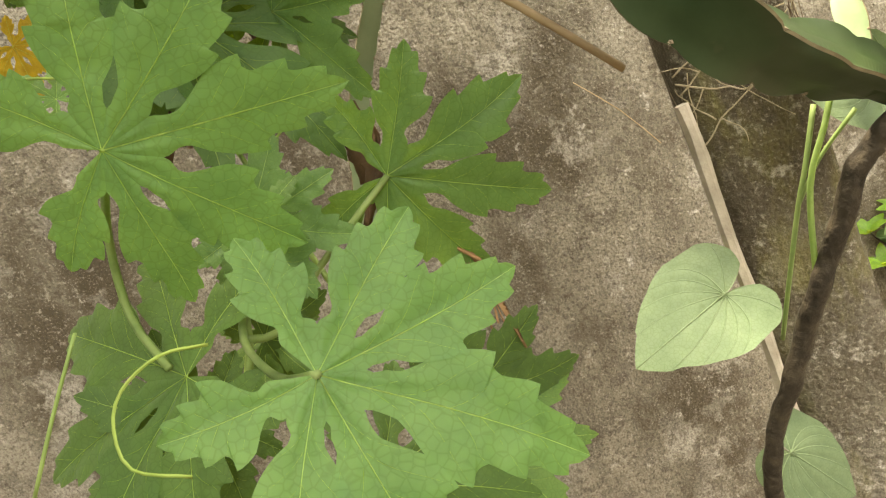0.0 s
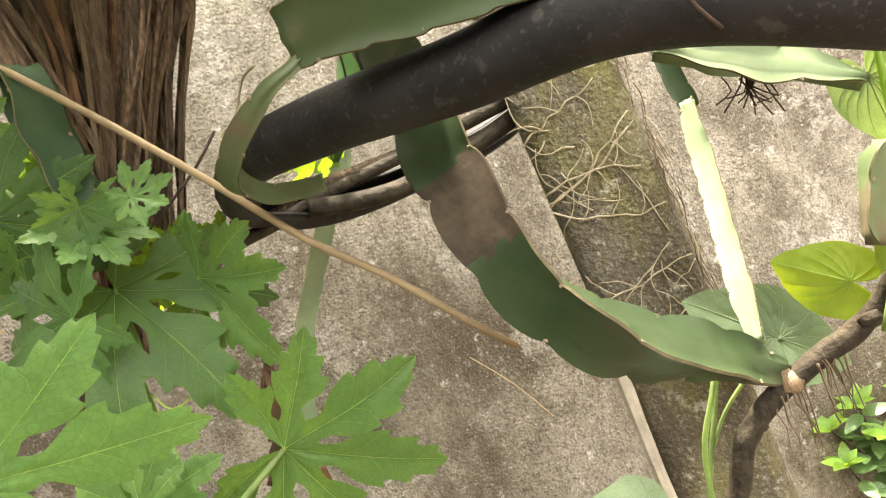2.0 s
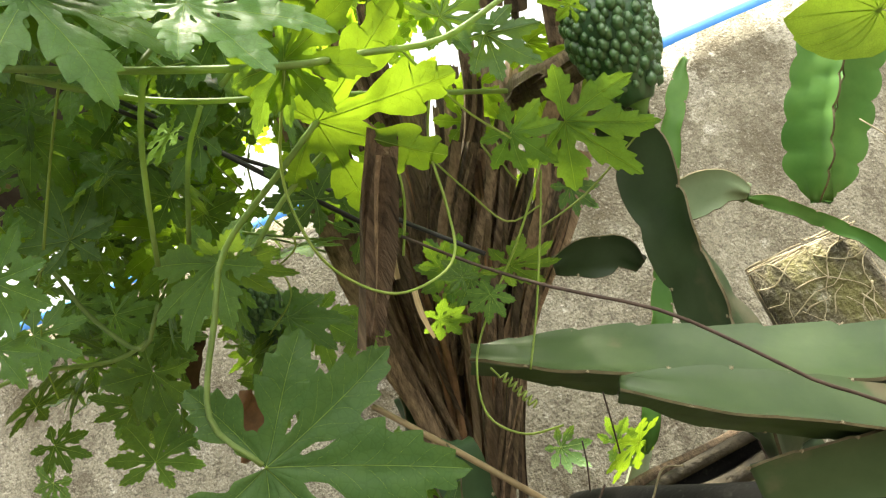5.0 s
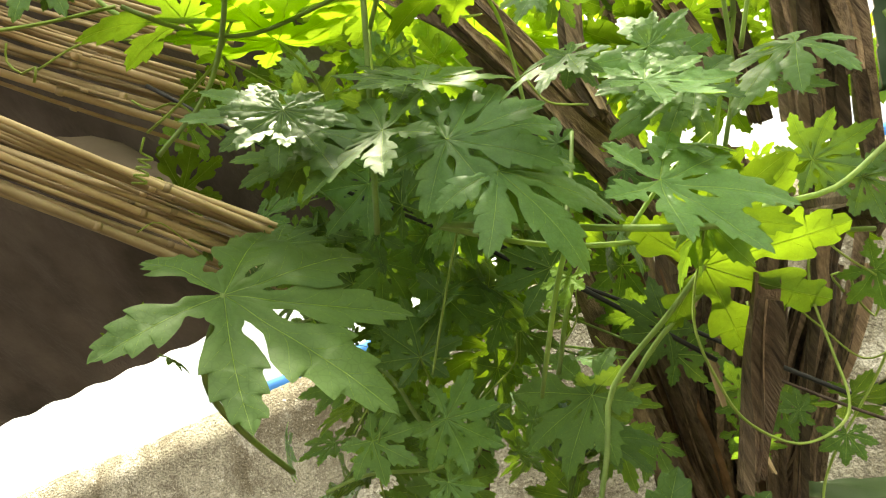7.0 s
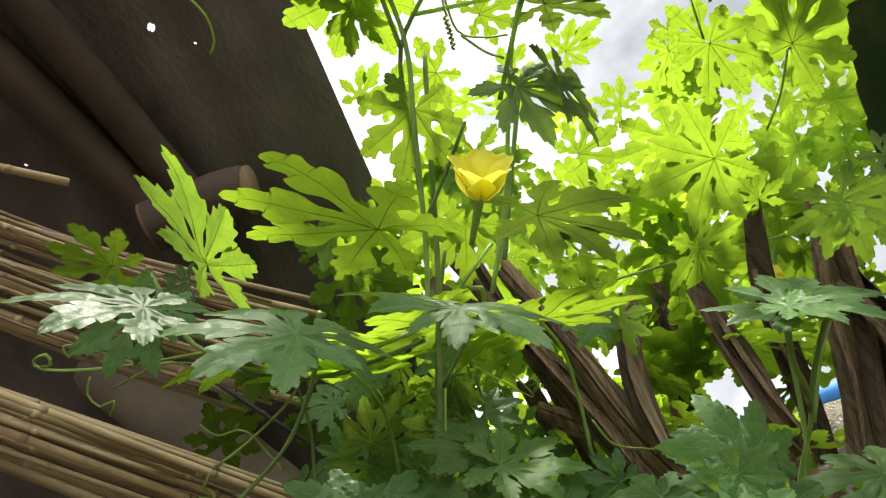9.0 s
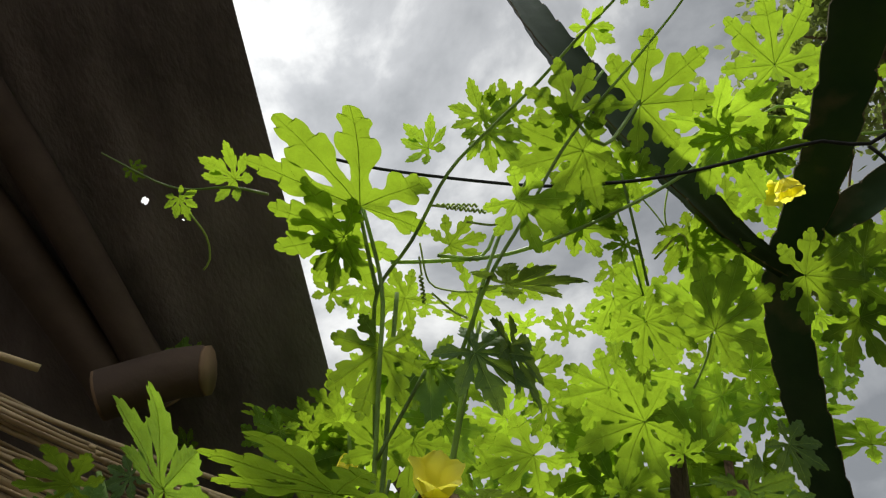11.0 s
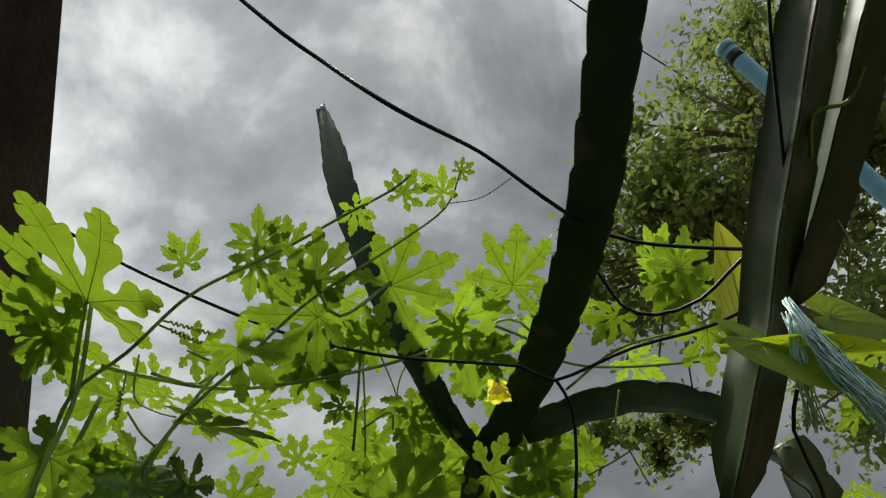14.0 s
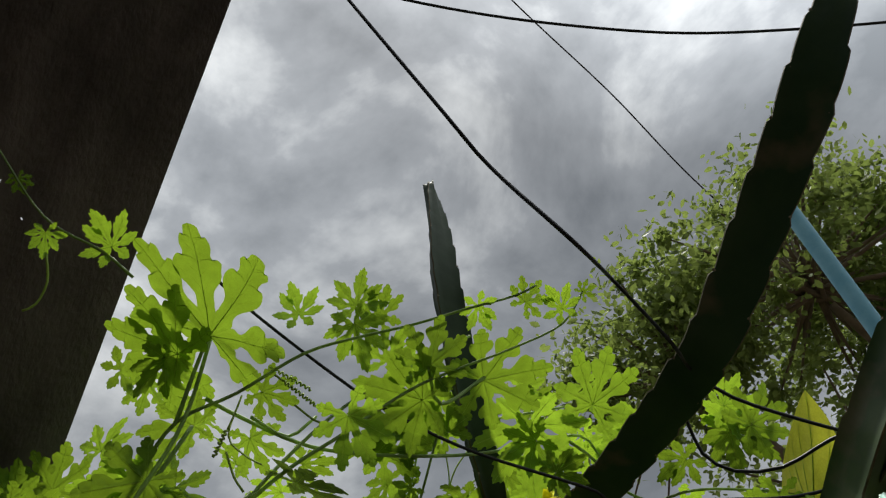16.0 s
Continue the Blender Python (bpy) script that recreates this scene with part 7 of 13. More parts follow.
def build_shrub():
    root = thing("wall_shrub", "small shrub with yellow-green young and dark glossy older leaves", "shrub", at=(0.98, 1.04, 0.35))
    rnd = random.Random(4)
    young, old = [oval_leaf_mesh(9, M_SHRUB, 0.30), oval_leaf_mesh(10, M_SHRUB, 0.15)], [oval_leaf_mesh(11, M_SHRUB_OLD, 0.22), oval_leaf_mesh(12, M_SHRUB_OLD, 0.05)]
    for tip in [(0.850, 1.087, 0.704), (0.788, 1.098, 0.679), (0.945, 1.069, 0.697), (0.862, 1.053, 0.643), (0.997, 1.059, 0.738), (0.775, 1.069, 0.624), (0.945, 1.037, 0.628)]:
        tip = Vector(tip)
        low = Vector((tip.x * 0.5 + 0.49, 1.06, 0.40))
        twig = [low, low.lerp(tip, 0.5) + Vector((rnd.uniform(-0.03, 0.03), 0, 0)), tip]
        placed(part("twig", tube_bm(twig, 0.004, 0.0015, 5, 0.03), M_BARK, root))
        line = spline(twig, 0.02)
        for i in range(7, len(line) - 1):
            for q in range(2):
                a = rnd.uniform(0, 6.28)
                d = Vector((math.cos(a), math.sin(a) * 0.7 - 0.3, rnd.uniform(-0.25, 0.35))).normalized()
                leaf(root, q, line[i], line[i] + d * rnd.uniform(0.038, 0.056), (rnd.uniform(-0.5, 0.5), -0.5, 1), old, "leaf")
        for q in range(7):
            a = q * 0.9 + rnd.uniform(-0.2, 0.2)
            d = Vector((math.cos(a), math.sin(a) * 0.7 - 0.2, rnd.uniform(0.3, 0.8))).normalized()
            leaf(root, q % 2, tip, tip + d * rnd.uniform(0.034, 0.052), (0.3 * math.cos(a), -0.5, 1), young, "leaf")

build_shrub()



# ---- bundle of dry palm stalks ----
bundle = thing("dry_stalk_bundle", "upright bundle of dry brown split palm stalks tied to a stake", "dry stalks", at=(-0.106, 0.564, 1.335))


def strip(points, width, seed, mat=None, name="dry_strip"):
    """A dry stalk split lengthwise into a few folded, fraying strips that run side by side."""
    rnd = random.Random(seed)
    whole = spline(points, 0.012)
    for q in range(1 if width < 0.005 else 3):
        line = whole[: max(4, int(len(whole) * (1 if q == 0 else rnd.uniform(0.72, 1.0))))]
        shift = Vector((rnd.uniform(-1, 1), rnd.uniform(-1, 1), rnd.uniform(-0.3, 0.3))) * (0.0 if q == 0 else width * 0.7)
        line = [p + shift + noise.noise_vector(p * 14 + Vector((seed + 7 * q, 0, 0))) * 0.004 for p in line]
        wide = width if width < 0.005 else width * (1.2, 0.8, 0.5)[q]
        bm = bmesh.new()

        def ring(i, s):
            w = wide * (0.55 + 0.45 * math.sin(math.pi * (0.12 + 0.76 * s))) * (1 + 0.25 * noise.noise(line[i] * 22 + Vector((seed, 5, q))))
            a = seed * 1.7 + q + 0.9 * s
            sec = [(-1, 0.5), (-0.66, 0.06), (-0.3, -0.16), (-0.1, 0.02), (0.1, -0.24), (0.45, -0.08), (0.8, 0.2), (1, 0.55), (0.75, 0.36), (0.4, 0.08), (0.0, -0.04), (-0.4, 0.08), (-0.75, 0.4)]
            return [(w * (x * math.cos(a) - y * math.sin(a)), w * (x * math.sin(a) + y * math.cos(a))) for x, y in sec]

        sweep(bm, line, ring)
        placed(part(name, bm, mat or (M_DRY_LIGHT if (seed + q) % 5 == 0 else M_DRY), bundle, "", False))


strip([(-0.163, 0.680, 1.319), (-0.122, 0.662, 1.434), (-0.075, 0.635, 1.629), (-0.032, 0.610, 1.814), (0.007, 0.608, 1.977)], 0.0118, 1)
strip([(-0.162, 0.683, 1.318), (-0.122, 0.664, 1.434), (-0.071, 0.637, 1.628), (-0.026, 0.611, 1.812), (0.016, 0.609, 1.975)], 0.0103, 2)
strip([(-0.152, 0.652, 1.321), (-0.112, 0.634, 1.431), (-0.060, 0.608, 1.616), (-0.012, 0.582, 1.790), (0.031, 0.580, 1.946)], 0.0121, 3)
strip([(-0.159, 0.694, 1.313), (-0.117, 0.675, 1.431), (-0.059, 0.646, 1.625), (-0.006, 0.619, 1.808), (0.042, 0.616, 1.971)], 0.0100, 4)
strip([(-0.154, 0.681, 1.314), (-0.113, 0.663, 1.429), (-0.050, 0.633, 1.617), (0.008, 0.606, 1.795), (0.058, 0.602, 1.954)], 0.0106, 5)
strip([(-0.142, 0.666, 1.312), (-0.102, 0.648, 1.425), (-0.042, 0.620, 1.611), (0.012, 0.593, 1.786), (0.064, 0.590, 1.941)], 0.0131, 6)
strip([(-0.148, 0.692, 1.308), (-0.106, 0.673, 1.425), (-0.040, 0.643, 1.615), (0.020, 0.614, 1.795), (0.076, 0.609, 1.953)], 0.0112, 7)
strip([(-0.140, 0.677, 1.307), (-0.099, 0.659, 1.422), (-0.031, 0.629, 1.607), (0.033, 0.600, 1.782), (0.091, 0.596, 1.937)], 0.0119, 8)
strip([(-0.128, 0.651, 1.308), (-0.089, 0.633, 1.419), (-0.019, 0.604, 1.596), (0.045, 0.576, 1.763), (0.103, 0.571, 1.912)], 0.0087, 9)
strip([(-0.141, 0.694, 1.304), (-0.100, 0.675, 1.422), (-0.023, 0.643, 1.608), (0.048, 0.613, 1.783), (0.112, 0.607, 1.938)], 0.0089, 10)
strip([(-0.132, 0.661, 1.308), (-0.092, 0.643, 1.420), (-0.009, 0.611, 1.593), (0.069, 0.581, 1.756), (0.133, 0.575, 1.904)], 0.0125, 11)
strip([(-0.124, 0.649, 1.307), (-0.085, 0.631, 1.417), (-0.004, 0.599, 1.588), (0.072, 0.570, 1.749), (0.137, 0.564, 1.894)], 0.0139, 12)
strip([(-0.138, 0.697, 1.301), (-0.096, 0.678, 1.419), (-0.002, 0.643, 1.598), (0.087, 0.610, 1.766), (0.159, 0.602, 1.917)], 0.0121, 13)
strip([(-0.134, 0.698, 1.299), (-0.093, 0.679, 1.418), (0.004, 0.644, 1.596), (0.095, 0.610, 1.763), (0.170, 0.602, 1.914)], 0.0116, 14)
strip([(-0.133, 0.702, 1.297), (-0.091, 0.683, 1.417), (0.009, 0.647, 1.594), (0.103, 0.613, 1.761), (0.182, 0.605, 1.911)], 0.0115, 15)
strip([(-0.072, 0.607, 1.590), (-0.058, 0.585, 1.690), (-0.044, 0.562, 1.798), (-0.032, 0.542, 1.886)], 0.0066, 16)
strip([(-0.067, 0.606, 1.587), (-0.054, 0.584, 1.688), (-0.039, 0.561, 1.796), (-0.028, 0.541, 1.884)], 0.0068, 17)
strip([(-0.061, 0.605, 1.584), (-0.050, 0.583, 1.686), (-0.034, 0.561, 1.793), (-0.025, 0.541, 1.882)], 0.0085, 18)
strip([(-0.055, 0.604, 1.581), (-0.046, 0.583, 1.684), (-0.029, 0.560, 1.791), (-0.021, 0.540, 1.881)], 0.0062, 19)
strip([(-0.049, 0.603, 1.578), (-0.042, 0.582, 1.682), (-0.025, 0.559, 1.788), (-0.017, 0.539, 1.879)], 0.0060, 20)
strip([(-0.043, 0.602, 1.575), (-0.038, 0.582, 1.680), (-0.020, 0.558, 1.786), (-0.013, 0.539, 1.877)], 0.0075, 21)
strip([(-0.015, 0.289, 1.707), (-0.037, 0.256, 1.757), (-0.083, 0.222, 1.884), (-0.137, 0.181, 2.021)], 0.0078, 22)
strip([(-0.018, 0.295, 1.715), (-0.045, 0.256, 1.775), (-0.085, 0.230, 1.909), (-0.158, 0.196, 2.011)], 0.0085, 23)
strip([(-0.022, 0.297, 1.731), (-0.055, 0.254, 1.836), (-0.094, 0.228, 1.931), (-0.113, 0.191, 2.028)], 0.0072, 24)
strip([(-0.021, 0.246, 1.777), (-0.046, 0.236, 1.848), (-0.073, 0.223, 1.943), (-0.102, 0.197, 2.019)], 0.0087, 25)
strip([(-0.033, 0.221, 1.816), (-0.029, 0.224, 1.870), (-0.005, 0.219, 1.942)], 0.0090, 26)
strip([(0.056, 0.244, 1.793), (0.049, 0.236, 1.824), (0.046, 0.225, 1.881), (0.040, 0.209, 1.927)], 0.0080, 27)
strip([(0.074, 0.272, 1.788), (0.081, 0.254, 1.839), (0.091, 0.228, 1.903), (0.115, 0.198, 1.976)], 0.0087, 28)
strip([(0.088, 0.260, 1.773), (0.107, 0.247, 1.817), (0.124, 0.220, 1.883), (0.146, 0.193, 1.951)], 0.0086, 29)
strip([(0.103, 0.278, 1.764), (0.122, 0.260, 1.817), (0.143, 0.239, 1.875), (0.153, 0.201, 1.940)], 0.0094, 30)
strip([(0.019, 0.353, 1.879), (0.026, 0.333, 1.932), (0.038, 0.308, 1.995)], 0.0087, 31)
strip([(0.121, 0.293, 1.762), (0.145, 0.271, 1.822), (0.162, 0.245, 1.868), (0.154, 0.227, 1.915)], 0.0089, 32)
strip([(0.139, 0.256, 1.787), (0.150, 0.247, 1.823), (0.148, 0.226, 1.859), (0.134, 0.218, 1.889)], 0.0087, 33)
strip([(0.145, 0.329, 1.745), (0.159, 0.296, 1.802), (0.178, 0.278, 1.855), (0.200, 0.257, 1.913)], 0.0095, 34)
strip([(-0.049, 0.298, 1.764), (-0.079, 0.281, 1.825), (-0.086, 0.260, 1.899), (-0.101, 0.244, 1.941)], 0.0073, 35)
strip([(-0.064, 0.243, 1.852), (-0.086, 0.234, 1.863), (-0.109, 0.222, 1.880)], 0.0073, 36)
strip([(-0.048, 0.595, 1.573), (-0.037, 0.561, 1.635), (-0.013, 0.525, 1.703), (0.048, 0.498, 1.783)], 0.0060, 37)
strip([(-0.049, 0.547, 1.574), (-0.035, 0.516, 1.631), (-0.008, 0.483, 1.693), (0.037, 0.454, 1.773)], 0.0065, 38)
strip([(-0.051, 0.545, 1.574), (-0.030, 0.516, 1.629), (-0.009, 0.482, 1.693), (0.058, 0.461, 1.764)], 0.0097, 39)
strip([(-0.041, 0.529, 1.571), (-0.021, 0.501, 1.623), (0.008, 0.470, 1.683), (0.056, 0.444, 1.759)], 0.0068, 40)
strip([(-0.044, 0.538, 1.572), (-0.014, 0.513, 1.622), (0.015, 0.481, 1.682), (0.068, 0.456, 1.757)], 0.0084, 41)
strip([(-0.024, 0.610, 1.563), (-0.000, 0.580, 1.621), (0.034, 0.546, 1.686), (0.085, 0.516, 1.770)], 0.0066, 42)
strip([(-0.035, 0.546, 1.568), (-0.003, 0.521, 1.617), (0.039, 0.494, 1.673), (0.097, 0.470, 1.747)], 0.0099, 43)
strip([(-0.032, 0.533, 1.567), (0.006, 0.511, 1.613), (0.044, 0.483, 1.669), (0.091, 0.456, 1.745)], 0.0077, 44)
strip([(-0.022, 0.588, 1.563), (0.018, 0.564, 1.612), (0.060, 0.535, 1.671), (0.105, 0.504, 1.755)], 0.0081, 45)
strip([(-0.017, 0.564, 1.561), (0.021, 0.541, 1.609), (0.065, 0.514, 1.665), (0.127, 0.490, 1.739)], 0.0063, 46)
strip([(-0.000, 0.614, 1.554), (0.037, 0.588, 1.606), (0.087, 0.561, 1.664), (0.158, 0.537, 1.740)], 0.0098, 47)
strip([(0.000, 0.617, 1.553), (0.047, 0.595, 1.602), (0.102, 0.568, 1.659), (0.167, 0.542, 1.737)], 0.0079, 48)
strip([(0.003, 0.618, 1.552), (0.054, 0.597, 1.599), (0.108, 0.571, 1.656), (0.162, 0.541, 1.739)], 0.0088, 49)
strip([(-0.005, 0.561, 1.556), (0.051, 0.545, 1.596), (0.111, 0.523, 1.646), (0.173, 0.500, 1.718)], 0.0083, 50)
strip([(-0.065, 0.536, 1.450), (-0.079, 0.486, 1.607), (-0.080, 0.447, 1.729), (-0.077, 0.414, 1.834), (-0.079, 0.387, 1.917)], 0.0138, 51)
strip([(-0.059, 0.556, 1.452), (-0.056, 0.513, 1.588), (-0.048, 0.479, 1.694), (-0.048, 0.446, 1.797)], 0.0124, 52)
strip([(-0.056, 0.578, 1.449), (-0.017, 0.530, 1.598), (0.019, 0.497, 1.700), (0.081, 0.466, 1.792), (0.108, 0.443, 1.863)], 0.0124, 53)
strip([(-0.051, 0.589, 1.446), (0.009, 0.543, 1.588), (0.066, 0.508, 1.696), (0.136, 0.472, 1.804)], 0.0120, 54)
strip([(-0.068, 0.598, 1.452), (0.021, 0.558, 1.573), (0.105, 0.526, 1.670), (0.156, 0.499, 1.752), (0.220, 0.469, 1.809)], 0.0140, 55)
strip([(0.114, 0.431, 1.768), (0.115, 0.304, 1.708), (0.156, 0.283, 1.704)], 0.0130, 56)
strip([(-0.065, 0.226, 1.565), (-0.041, 0.213, 1.606), (-0.018, 0.195, 1.642), (-0.009, 0.188, 1.658)], 0.0113, 57)
strip([(-0.115, 0.368, 1.977), (-0.103, 0.384, 1.928), (-0.084, 0.402, 1.870)], 0.0115, 58)
strip([(0.272, 0.472, 1.799), (0.225, 0.483, 1.765), (0.196, 0.502, 1.741)], 0.0137, 59)
strip([(-0.010, 0.424, 1.963), (-0.005, 0.446, 1.894), (-0.006, 0.472, 1.811)], 0.0118, 60)
strip([(0.027, 0.432, 1.935), (0.012, 0.451, 1.875), (0.010, 0.478, 1.792)], 0.0120, 61)
strip([(-0.116, 0.581, 1.400), (-0.105, 0.570, 1.443), (-0.082, 0.523, 1.650), (-0.091, 0.491, 1.799), (-0.088, 0.473, 1.925)], 0.0072, 62)
strip([(-0.107, 0.575, 1.397), (-0.095, 0.565, 1.440), (-0.074, 0.518, 1.645), (-0.084, 0.486, 1.794), (-0.094, 0.468, 1.925)], 0.0047, 63)
strip([(-0.117, 0.627, 1.392), (-0.105, 0.616, 1.438), (-0.087, 0.588, 1.557), (-0.088, 0.570, 1.643), (-0.094, 0.563, 1.719)], 0.0034, 64)
strip([(-0.115, 0.596, 1.397), (-0.104, 0.586, 1.441), (-0.067, 0.537, 1.646), (-0.062, 0.505, 1.792), (-0.054, 0.487, 1.918)], 0.0069, 65)
strip([(-0.116, 0.621, 1.393), (-0.104, 0.610, 1.438), (-0.081, 0.583, 1.554), (-0.077, 0.564, 1.637), (-0.079, 0.559, 1.711)], 0.0050, 66)
strip([(-0.097, 0.558, 1.396), (-0.086, 0.548, 1.437), (-0.052, 0.502, 1.631), (-0.048, 0.471, 1.770), (-0.044, 0.455, 1.891)], 0.0047, 67, M_DRY_LIGHT)
strip([(-0.098, 0.567, 1.395), (-0.087, 0.557, 1.437), (-0.055, 0.520, 1.592), (-0.047, 0.495, 1.702), (-0.036, 0.484, 1.796)], 0.0053, 68)
strip([(-0.101, 0.593, 1.391), (-0.090, 0.583, 1.435), (-0.042, 0.535, 1.634), (-0.026, 0.503, 1.774), (-0.017, 0.485, 1.899)], 0.0069, 69, M_STUMP)
strip([(-0.104, 0.597, 1.392), (-0.092, 0.586, 1.436), (-0.065, 0.560, 1.545), (-0.054, 0.542, 1.622), (-0.046, 0.537, 1.688)], 0.0053, 70)
strip([(-0.090, 0.557, 1.393), (-0.080, 0.547, 1.434), (-0.051, 0.522, 1.536), (-0.038, 0.505, 1.607), (-0.031, 0.501, 1.671)], 0.0058, 71, M_STUMP)
strip([(-0.096, 0.567, 1.393), (-0.085, 0.557, 1.436), (-0.037, 0.521, 1.584), (-0.012, 0.496, 1.686), (0.010, 0.485, 1.775)], 0.0058, 72)
strip([(-0.103, 0.623, 1.387), (-0.091, 0.612, 1.432), (-0.041, 0.572, 1.593), (-0.015, 0.545, 1.704), (0.003, 0.532, 1.802)], 0.0037, 73, M_STUMP)
strip([(-0.098, 0.628, 1.383), (-0.086, 0.617, 1.429), (-0.047, 0.590, 1.538), (-0.025, 0.572, 1.613), (-0.000, 0.566, 1.675)], 0.0049, 74)
strip([(-0.081, 0.553, 1.389), (-0.070, 0.543, 1.431), (-0.020, 0.507, 1.574), (0.008, 0.483, 1.672), (0.038, 0.473, 1.755)], 0.0065, 75, M_DRY_LIGHT)
strip([(-0.088, 0.593, 1.385), (-0.076, 0.583, 1.429), (-0.034, 0.557, 1.530), (-0.008, 0.539, 1.599), (0.008, 0.534, 1.662)], 0.0065, 76, M_STUMP)
strip([(-0.095, 0.621, 1.383), (-0.083, 0.610, 1.429), (-0.000, 0.561, 1.619), (0.053, 0.528, 1.748), (0.105, 0.510, 1.857)], 0.0062, 77)
strip([(-0.096, 0.629, 1.382), (-0.084, 0.618, 1.428), (0.003, 0.569, 1.620), (0.059, 0.535, 1.748), (0.103, 0.517, 1.863)], 0.0065, 78)
strip([(-0.075, 0.548, 1.387), (-0.065, 0.538, 1.428), (-0.024, 0.514, 1.523), (0.003, 0.498, 1.587), (0.031, 0.494, 1.640)], 0.0073, 79)
strip([(-0.079, 0.559, 1.387), (-0.069, 0.549, 1.429), (-0.004, 0.513, 1.567), (0.038, 0.489, 1.660), (0.070, 0.479, 1.743)], 0.0069, 80, M_STUMP)
strip([(-0.076, 0.572, 1.383), (-0.065, 0.562, 1.426), (0.022, 0.516, 1.599), (0.083, 0.486, 1.714), (0.130, 0.470, 1.817)], 0.0051, 81)
strip([(-0.065, 0.547, 1.383), (-0.054, 0.538, 1.424), (0.034, 0.494, 1.589), (0.097, 0.465, 1.697), (0.148, 0.449, 1.794)], 0.0060, 82)
strip([(-0.070, 0.556, 1.383), (-0.059, 0.546, 1.425), (0.034, 0.502, 1.591), (0.101, 0.472, 1.699), (0.153, 0.456, 1.797)], 0.0034, 83, M_DRY_LIGHT)
strip([(-0.077, 0.612, 1.377), (-0.066, 0.601, 1.422), (0.015, 0.562, 1.565), (0.073, 0.537, 1.659), (0.128, 0.525, 1.738)], 0.0056, 84)
strip([(-0.077, 0.629, 1.373), (-0.065, 0.618, 1.419), (0.047, 0.569, 1.599), (0.130, 0.537, 1.715), (0.200, 0.518, 1.817)], 0.0045, 85)
strip([(-0.075, 0.605, 1.377), (-0.063, 0.594, 1.421), (0.046, 0.546, 1.594), (0.128, 0.515, 1.706), (0.199, 0.498, 1.803)], 0.0046, 86)
strip([(-0.063, 0.547, 1.382), (-0.053, 0.537, 1.423), (0.049, 0.494, 1.582), (0.126, 0.465, 1.683), (0.196, 0.450, 1.772)], 0.0060, 87)
strip([(-0.113, 0.620, 1.409), (-0.081, 0.615, 1.530), (-0.048, 0.610, 1.628), (-0.013, 0.615, 1.731)], 0.0069, 88)
strip([(-0.109, 0.628, 1.408), (-0.076, 0.623, 1.530), (-0.041, 0.618, 1.628), (-0.005, 0.622, 1.733)], 0.0070, 89)
strip([(-0.106, 0.633, 1.406), (-0.070, 0.628, 1.529), (-0.034, 0.622, 1.628), (0.002, 0.626, 1.733)], 0.0052, 90)
strip([(-0.107, 0.662, 1.407), (-0.068, 0.656, 1.534), (-0.029, 0.649, 1.637), (0.010, 0.653, 1.746)], 0.0060, 91)
strip([(-0.095, 0.647, 1.401), (-0.056, 0.641, 1.526), (-0.015, 0.634, 1.626), (0.023, 0.639, 1.733)], 0.0049, 92)
strip([(-0.083, 0.626, 1.396), (-0.043, 0.619, 1.516), (-0.002, 0.613, 1.612), (0.035, 0.617, 1.717)], 0.0064, 93)
strip([(-0.092, 0.670, 1.400), (-0.048, 0.663, 1.528), (-0.004, 0.656, 1.630), (0.035, 0.660, 1.741)], 0.0039, 94)
strip([(-0.081, 0.664, 1.395), (-0.035, 0.657, 1.521), (0.011, 0.649, 1.622), (0.050, 0.653, 1.733)], 0.0045, 95)
strip([(-0.066, 0.632, 1.388), (-0.022, 0.625, 1.508), (0.024, 0.617, 1.604), (0.061, 0.621, 1.710)], 0.0069, 96)
strip([(-0.059, 0.624, 1.385), (-0.014, 0.616, 1.503), (0.032, 0.608, 1.598), (0.070, 0.613, 1.703)], 0.0050, 97)
strip([(-0.049, 0.605, 1.380), (-0.003, 0.597, 1.495), (0.043, 0.589, 1.586), (0.080, 0.594, 1.688)], 0.0031, 98)
strip([(-0.047, 0.631, 1.380), (0.002, 0.623, 1.498), (0.053, 0.615, 1.593), (0.091, 0.619, 1.699)], 0.0054, 99)
strip([(-0.029, 0.298, 1.602), (-0.030, 0.303, 1.586), (-0.029, 0.309, 1.569)], 0.0040, 100, M_DRY_PALE)
strip([(-0.034, 0.304, 1.650), (-0.037, 0.308, 1.635), (-0.040, 0.315, 1.615)], 0.0030, 101, M_DRY_PALE)


# ---- loose stalks, canes and wires ----
wire("grass_stalk", "thin pale dry stalk leaning across the plants", [(-0.107, 0.427, 1.559), (-0.063, 0.418, 1.507), (-0.014, 0.408, 1.447), (0.033, 0.404, 1.385), (0.075, 0.400, 1.327), (0.112, 0.398, 1.287), (0.147, 0.395, 1.241), (0.171, 0.401, 1.212)], 0.0027, M_DRY_PALE, "dry stalk")
wire("grass_stalk", "thread-thin end of a dry stalk", [(0.140, 0.405, 1.217), (0.160, 0.401, 1.189), (0.175, 0.397, 1.160)], 0.0004, M_DRY_PALE, "dry stalk")
wire("brown_cane", "brown dry cane lying through the tyre", [(-0.043, 0.675, 1.370), (0.019, 0.673, 1.379), (0.099, 0.673, 1.394), (0.203, 0.680, 1.396), (0.343, 0.703, 1.409)], 0.0075, M_DRY, "cane")
wire("brown_cane", "dark brown dry cane with a snapped end across the tyre", [(-0.035, 0.642, 1.366), (0.037, 0.653, 1.373), (0.107, 0.662, 1.384), (0.213, 0.659, 1.392), (0.323, 0.644, 1.401)], 0.0075, M_BARK, "cane")
